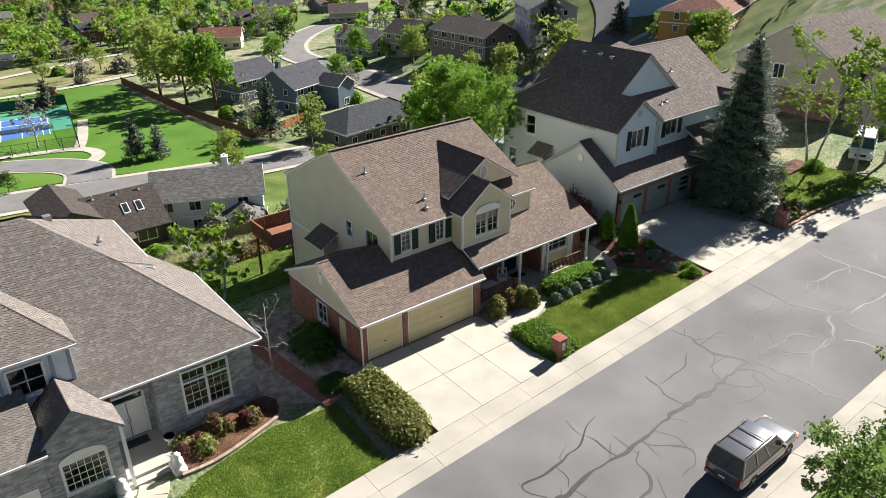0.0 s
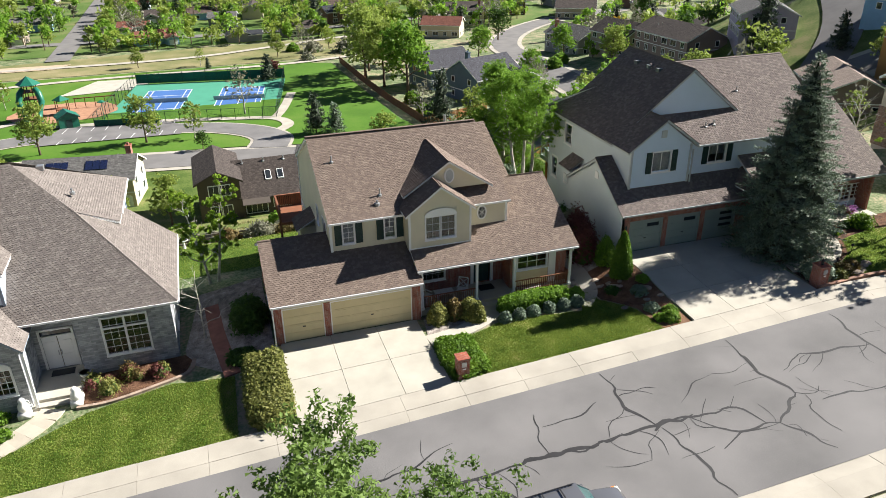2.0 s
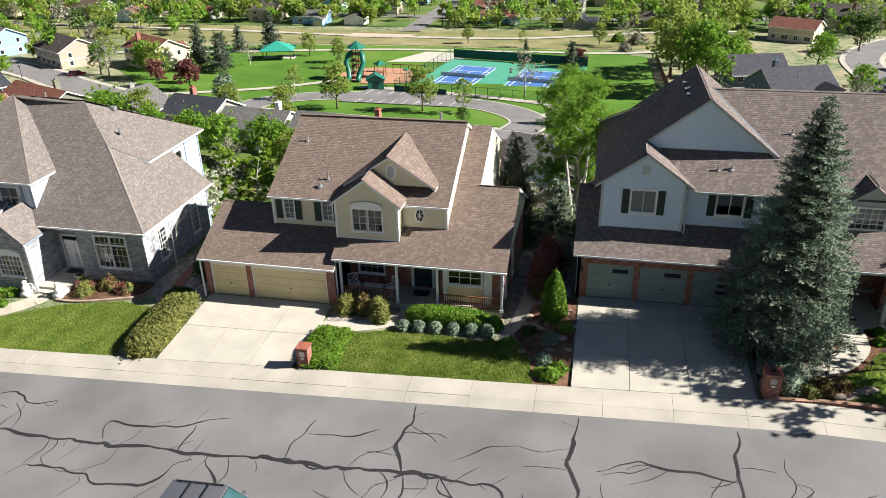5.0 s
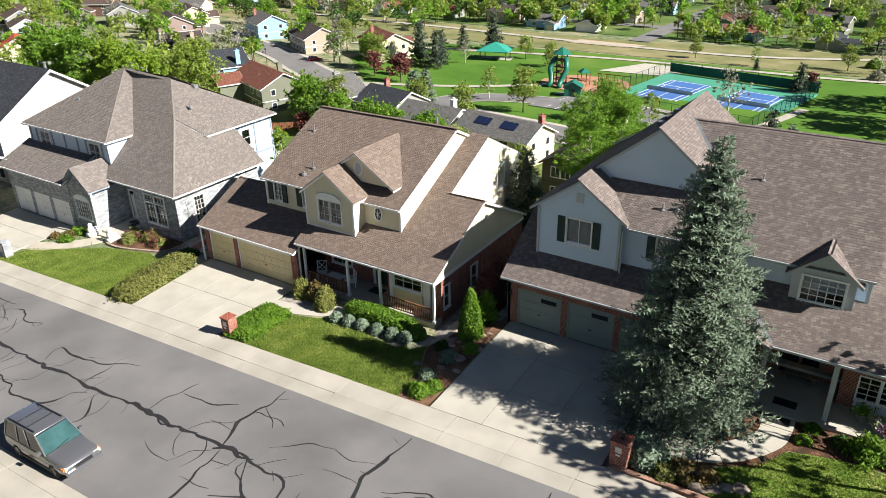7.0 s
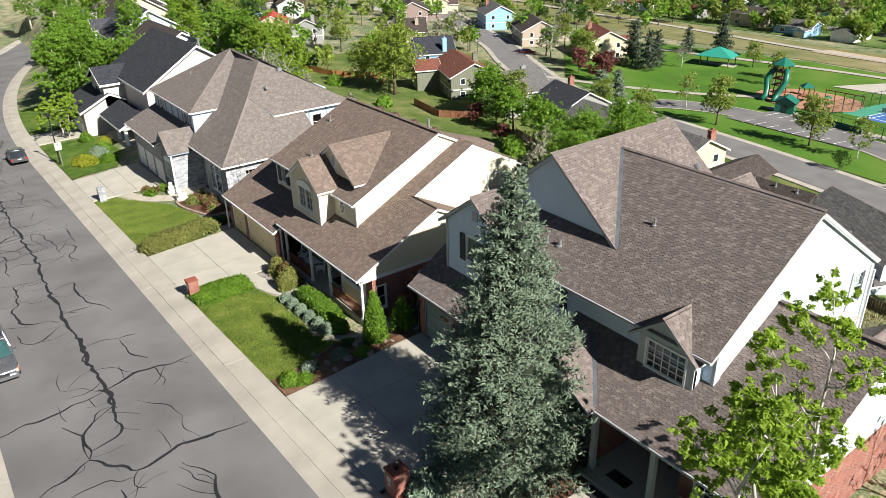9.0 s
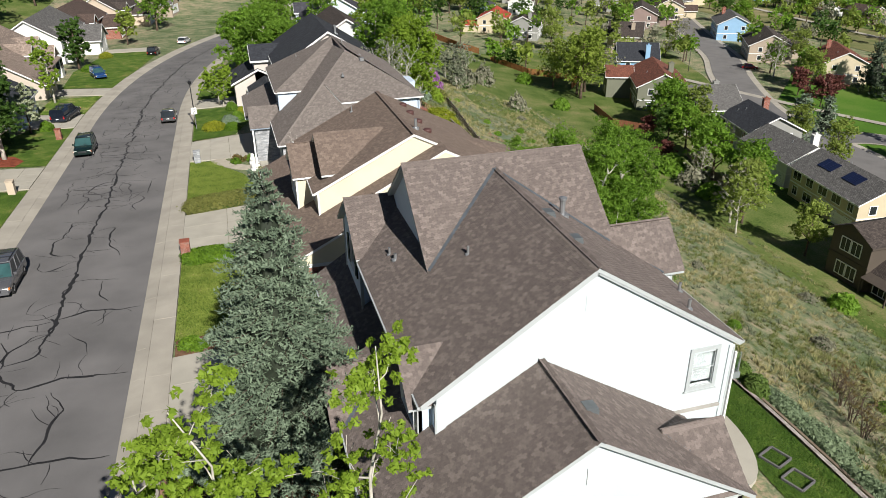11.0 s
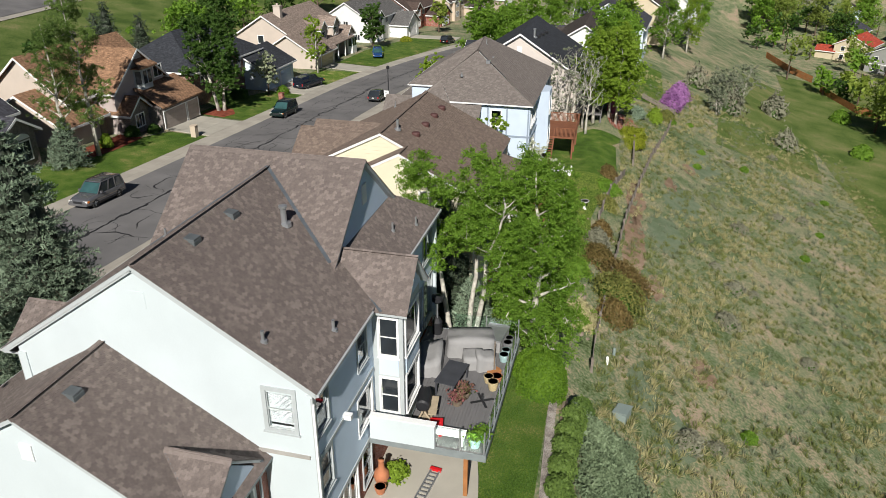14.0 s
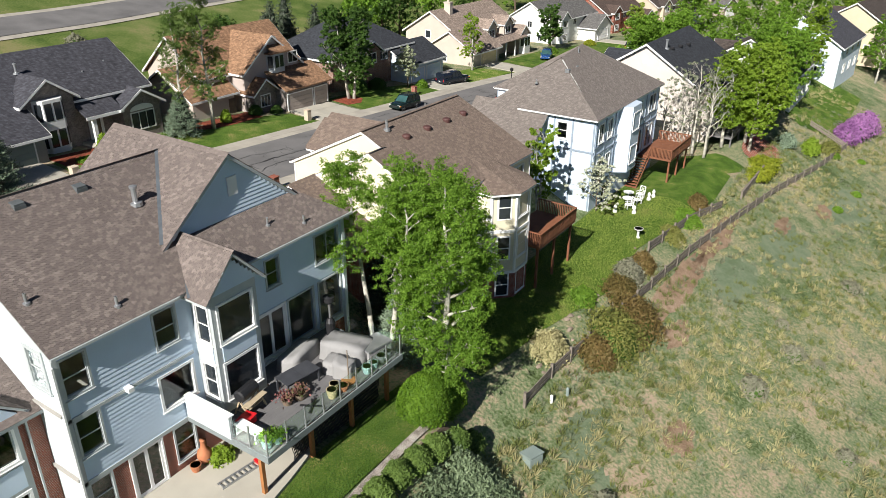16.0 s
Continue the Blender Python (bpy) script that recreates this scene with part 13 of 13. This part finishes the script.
patch("gravel_strip", band(_l, 0.42), M["gravel"], "pale gravel strip along the lawn", "gravel", 0.09, 0.7)
ut = thing("utility_box", (21.6, 25.2, G(21.6, 25.2)), "pale teal utility box on the slope", "utility box", rz=-20, here=False)
part("body", MB().box(-0.45, 0.45, -0.4, 0.4, -0.3, 0.45), M["g_door"], ut)
part("lid", MB().prism([(-0.5, -0.45, 0.45), (0.5, -0.45, 0.45), (0.5, 0.45, 0.6), (-0.5, 0.45, 0.6)], (0, 0, 0.06)), M["g_door"], ut)
for x, y in ((17.0, 24.1), (15.6, 24.5)):
    solid("marker_post", MB().lathe(((0.1, -0.2), (0.1, 0.5), (0.04, 0.58)), (x, y, G(x, y)), 8), M["g_door"] if x < 16 else M["white"], "short plastic marker post on the slope", "marker post")


# ---------------------------------------------------------------- garden fence and garden things on the slope
def rail_fence(pts, label, h=1.0):
    f = thing("rail_fence", (*pts[0], G(*pts[0])), label, "fence", kind="structure")
    r = random.Random(int(pts[0][0] * 7))
    for (a, b), (c, d) in zip(pts, pts[1:]):
        L = math.hypot(c - a, d - b)
        n = max(1, round(L / 2.4))
        for i in range(n):
            x0, y0, x1, y1 = (a + (c - a) * i / n, b + (d - b) * i / n, a + (c - a) * (i + 1) / n, b + (d - b) * (i + 1) / n)
            part("post", MB().box(x0 - 0.08, x0 + 0.08, y0 - 0.08, y0 + 0.08, G(x0, y0) - 0.3, G(x0, y0) + h + r.uniform(0, 0.15)), GREYWOOD, f)
            for z in (0.25, 0.52, 0.8):
                part("rail", MB().beam((x0, y0, G(x0, y0) + z * h + r.uniform(-0.05, 0.05)), (x1, y1, G(x1, y1) + z * h + r.uniform(-0.05, 0.05)), 0.05, 0.19), GREYWOOD, f)


GREYWOOD = mat("weathered_grey_wood", (0.20, 0.17, 0.14), 0.9, vary=0.3, scale=3, fine=20, bump=0.4)
rail_fence([(18.7, 23.2), (15.2, 23.2), (8, 23.7), (0, 24.2), (-7.9, 24.7), (-19.7, 26.0), (-31, 27.4)], "old weathered rail fence along the slope")
SOIL = ground_mat("bare_red_soil", ((0.1, (0.15, 0.10, 0.062)), (0.5, (0.25, 0.17, 0.115)), (0.9, (0.33, 0.245, 0.175))), 1.2, 8, 0.8, grain=0.8)
for k, (x, y, rx, ry) in enumerate(((-3, 25.6, 6.5, 1.0), (-14, 25.6, 6.0, 0.9), (3, 27.4, 2.0, 0.8), (12.5, 30.7, 1.6, 0.9), (-24, 29.5, 2.2, 0.7), (-33, 32, 2.0, 0.8))):
    patch("bare_soil", ring(x, y, rx, ry, 44, 0.22, 60 + k), SOIL, "bare reddish soil on the slope", "soil", 0.03, 0.8)
BLUEGRASS = ground_mat("bluish_fescue", ((0.1, (0.105, 0.14, 0.075)), (0.5, (0.15, 0.185, 0.115)), (0.9, (0.19, 0.205, 0.125))), 0.8, 6, 0.8, grain=0.8)
for k, (x, y, rx, ry) in enumerate(((-9, 28.6, 4.5, 1.7), (-20, 30.5, 5.0, 2.0), (17.5, 26.6, 2.6, 1.2), (-38, 34, 6, 2.2), (21, 28.4, 2.2, 1.3))):
    patch("fescue_patch", ring(x, y, rx, ry, 48, 0.2, 80 + k), BLUEGRASS, "patch of bluish-green fescue on the slope", "grass", 0.025, 0.9)
rail_fence([(-4.5, 22.3), (-12.5, 23.0), (-19.7, 24.3)], "second weathered rail fence round a garden plot")
rail_fence([(-31, 27.4), (-44, 29.5), (-56.6, 31.0), (-58, 26.0)], "weathered rail fence round the terraced garden")
bb = thing("bird_bath", (-5.7, 20.9, G(-5.7, 20.9)), "white cast bird bath on the lawn", "bird bath", here=False)
part("stem", MB().lathe(((0.2, 0), (0.1, 0.15), (0.09, 0.6), (0.16, 0.68)), (0, 0, 0), 12), WHITE_STONE, bb)
part("bowl", MB().lathe(((0.12, 0.68), (0.38, 0.78), (0.4, 0.84), (0.34, 0.84), (0.1, 0.76)), (0, 0, 0), 16), WHITE_STONE, bb)
for i, (x, y) in enumerate(((-12.4, 17.4), (-14.0, 16.9))):
    t = thing("garden_table", (x, y, G(x, y) + 0.05), "round white garden table behind the house", "table", here=False)
    part("tabletop", MB().lathe(((0.02, 0.68), (0.5, 0.68), (0.5, 0.72), (0.02, 0.72)), (0, 0, 0), 16), M["white"], t)
    part("pedestal", MB().lathe(((0.28, 0), (0.06, 0.1), (0.05, 0.68)), (0, 0, 0), 10), M["white"], t)
for i, (x, y, rz) in enumerate(((-11.5, 17.9, 40), (-13.1, 18.1, -30), (-15.0, 17.7, 70))):
    chair(x, y, G(x, y) + 0.05, rz, M["white"], "white garden armchair behind the house")
for x, y in ((-10.4, 18.8), (-15.6, 18.8), (-9.9, 17.2), (-14.6, 18.7)):
    solid("garden_ornament", MB().lathe(((0.18, 0), (0.2, 0.2), (0.1, 0.4), (0.16, 0.6), (0.08, 0.8)), (x, y, G(x, y)), 9), WHITE_STONE, "white cast-stone ornament on the lawn", "ornament")
tw = thing("garden_wall", (-31, 24.2, G(-31, 24.2)), "low grey timber retaining wall", "wall", kind="structure")
for i in range(14):
    x0 = -37.5 + i * 0.95
    part("timber", MB().box(x0, x0 + 0.93, 25.0, 25.2, G(x0, 25.1) - 0.4, -3.6 - 0.02 * (i % 3)), GREYWOOD, tw)
for i in range(34):
    x = random.Random(i).uniform(-4, 16)
    y = 21.3 + 0.9 * random.Random(i + 90).random() + (0.6 if x > 10 else 0)
    mb = MB()
    rock(mb, x, y, G(x, y), random.Random(i + 50).uniform(0.14, 0.3), random.Random(i))
    solid("rock", mb, ROCK, "flat tan rock edging the back lawn", "rock", "lawn edge rocks")
for i, (x, y, rx, h, lf, lab) in enumerate(((8.2, 24.6, 2.6, 1.7, "hedge_tan", "wide rusty-green shrub at the garden's foot"), (5.4, 25.0, 2.4, 1.5, "leaf_rust", "wide olive shrub at the garden's foot"), (3.0, 23.0, 1.6, 1.0, "leaf_rust", "rusty low shrub at the garden's foot"), (10.8, 24.4, 1.5, 1.1, "leaf_rust", "reddish barberry shrub by the fence"), (0.6, 22.6, 1.3, 1.2, "leaf_grey", "leafless grey shrub by the fence"), (-2.2, 22.8, 1.0, 1.0, "leaf_rust", "bronze shrub by the fence"), (13.4, 22.2, 1.4, 1.1, "leaf_straw", "pale ornamental grass clump by the fence"), (-9.0, 22.9, 1.2, 0.8, "hedge_tan", "dry shrub in the garden plot"), (-13.5, 22.9, 1.4, 0.7, "leaf_green", "low green plants in the garden plot"), (-17.4, 22.7, 1.1, 0.9, "leaf_rust", "bronze shrub in the garden plot"), (6.4, 21.4, 1.0, 0.7, "leaf_green", "low green shrub below the deck"))):
    shrub("shrub", (x, y, G(x, y)), lab, rx, rx * 0.75, h, 3600, 0.12, lf, 450 + i, 1.9, rough=0.3, follow=True)
for i in range(26):
    r = random.Random(700 + i)
    x, y = r.uniform(-60, 44), r.uniform(29, 56)
    k = r.choice(("greybush", "greybush", "bush"))
    put(k, x, y, r.uniform(0.35, 0.75), r.uniform(0.6, 0.9))
for x, y, s in ((-78, 41.6, 1.5), (-87, 36, 1.4), (-70, 50, 1.2), (-95, 52, 1.6), (14, 62, 1.3), (18, 60, 1.2), (28, 58, 1.4), (22, 55, 1.1)):
    put("greybush", x, y, s, 1.4)


# ---------------------------------------------------------------- bunch grass on the hillside
def grass_field(name, label, leaf, n, seed, size, pick):
    """Loose tufts of bent blades scattered over the slope."""
    rng = np.random.default_rng(seed)
    xs, ys = 47 - 127 * rng.random(n * 4) ** 1.5, 23.5 + 38 * rng.random(n * 4) ** 1.2
    ok = [i for i in range(n * 4) if pick(xs[i], ys[i], rng)][:n]
    vs = []
    for i in ok:
        x, y = xs[i], ys[i]
        s = size * rng.uniform(0.5, 1.35)
        m = int(rng.integers(18, 28))
        a = rng.random(m) * 2 * math.pi
        lean = rng.random(m) ** 0.6
        hgt = s * (1.0 - 0.62 * lean) * rng.uniform(0.7, 1.1, m)
        cx, cy = np.cos(a), np.sin(a)
        z0 = np.full(m, G(x, y) - 0.03)
        bx, by, tx, ty = x + cx * s * 0.3 * lean, y + cy * s * 0.3 * lean, x + cx * s * lean, y + cy * s * lean
        b = rng.random(m) * 2 * math.pi
        wx, wy = np.cos(b) * s * 0.06, np.sin(b) * s * 0.06
        vs.append(np.stack([np.stack([bx - wx, by - wy, z0], 1), np.stack([bx + wx, by + wy, z0], 1), np.stack([tx, ty, z0 + hgt], 1)], 1).reshape(-1, 3))
    v = np.concatenate(vs)
    me = bpy.data.meshes.new(name)
    me.from_pydata(v.tolist(), [], np.arange(len(v)).reshape(-1, 3).tolist())
    me.materials.append(M[leaf])
    me.update()
    return tagged(new(name, me), label, "grass", kind="stuff")


def clumpy(sx, sy, lim):
    return lambda x, y, r: math.sin(x * 0.31 + sx) + math.sin(y * 0.43 + sy + x * 0.11) + 0.6 * math.sin(x * 0.9 + y * 0.7) + r.normal(0, 0.5) > lim


grass_field("dry_grass", "tufts of straw-yellow bunch grass on the slope", "leaf_straw", 4600, 1, 0.6, clumpy(0.0, 0.0, 0.0))
grass_field("green_grass", "tufts of yellow-green bunch grass on the slope", "leaf_tuft", 7000, 2, 0.5, clumpy(2.0, 1.0, -0.6))
grass_field("sage_grass", "tufts of grey-green sage on the slope", "leaf_sage", 2000, 3, 0.52, clumpy(4.0, 3.0, 0.2))
for i, (x, y, hh) in enumerate(((27.6, 34.6, 2.6), (29.6, 33.4, 2.8), (31.4, 32.6, 2.6), (25.6, 36.2, 2.2), (33.6, 33.6, 2.4))):
    tree("brush", (x, y, G(x, y)), "leafless brown brush on the slope", hh, 1.9, 0.1, 260, 0.09, "trunk", "leaf_rust", 500 + i, multi=5, first=0.15, count=7, clump=0.5, rise=0.8, group="bare brush")
for i, (x, y, hh, s) in enumerate(((-80, 42, 6.5, 3.4), (-88.5, 44.4, 7.5, 3.8), (-84, 40, 5.0, 2.8), (-72, 39, 4.0, 2.4))):
    tree("willow", (x, y, G(x, y)), "silvery grey-green willow on the slope", hh, s, 0.16, 3400, 0.2, "birch", "leaf_sage", 520 + i, multi=3, first=0.15, count=10, clump=0.9, rise=0.9)
for i, (x, y) in enumerate(((-24, -62), (-30, -66), (-2, -60), (6, -64), (-12, -68), (18, -62), (-44, -64), (-52, -70), (30, -60), (-64, -66), (-80, -64), (0, -70), (12, -56), (-20, -56), (-60, -58), (-100, -70))):
    put("greybush" if i % 3 else "bush", x, y, 0.7 + 0.05 * (i % 5), 0.8)
for i, (x, y, k, s) in enumerate(((-70, -52, "deep", 1.2), (-62, -50, "deep", 1.1), (-52, -48, "green", 1.1), (-84, -54, "green", 1.1), (-24, -50, "deep", 0.9), (-98, -52, "deep", 1.2), (-118, -52, "green", 1.2), (-140, -52, "deep", 1.2), (-165, -48, "green", 1.2), (-150, -18, "green", 1.1), (30, -48, "green", 1.0))):
    put(k, x, y, s)
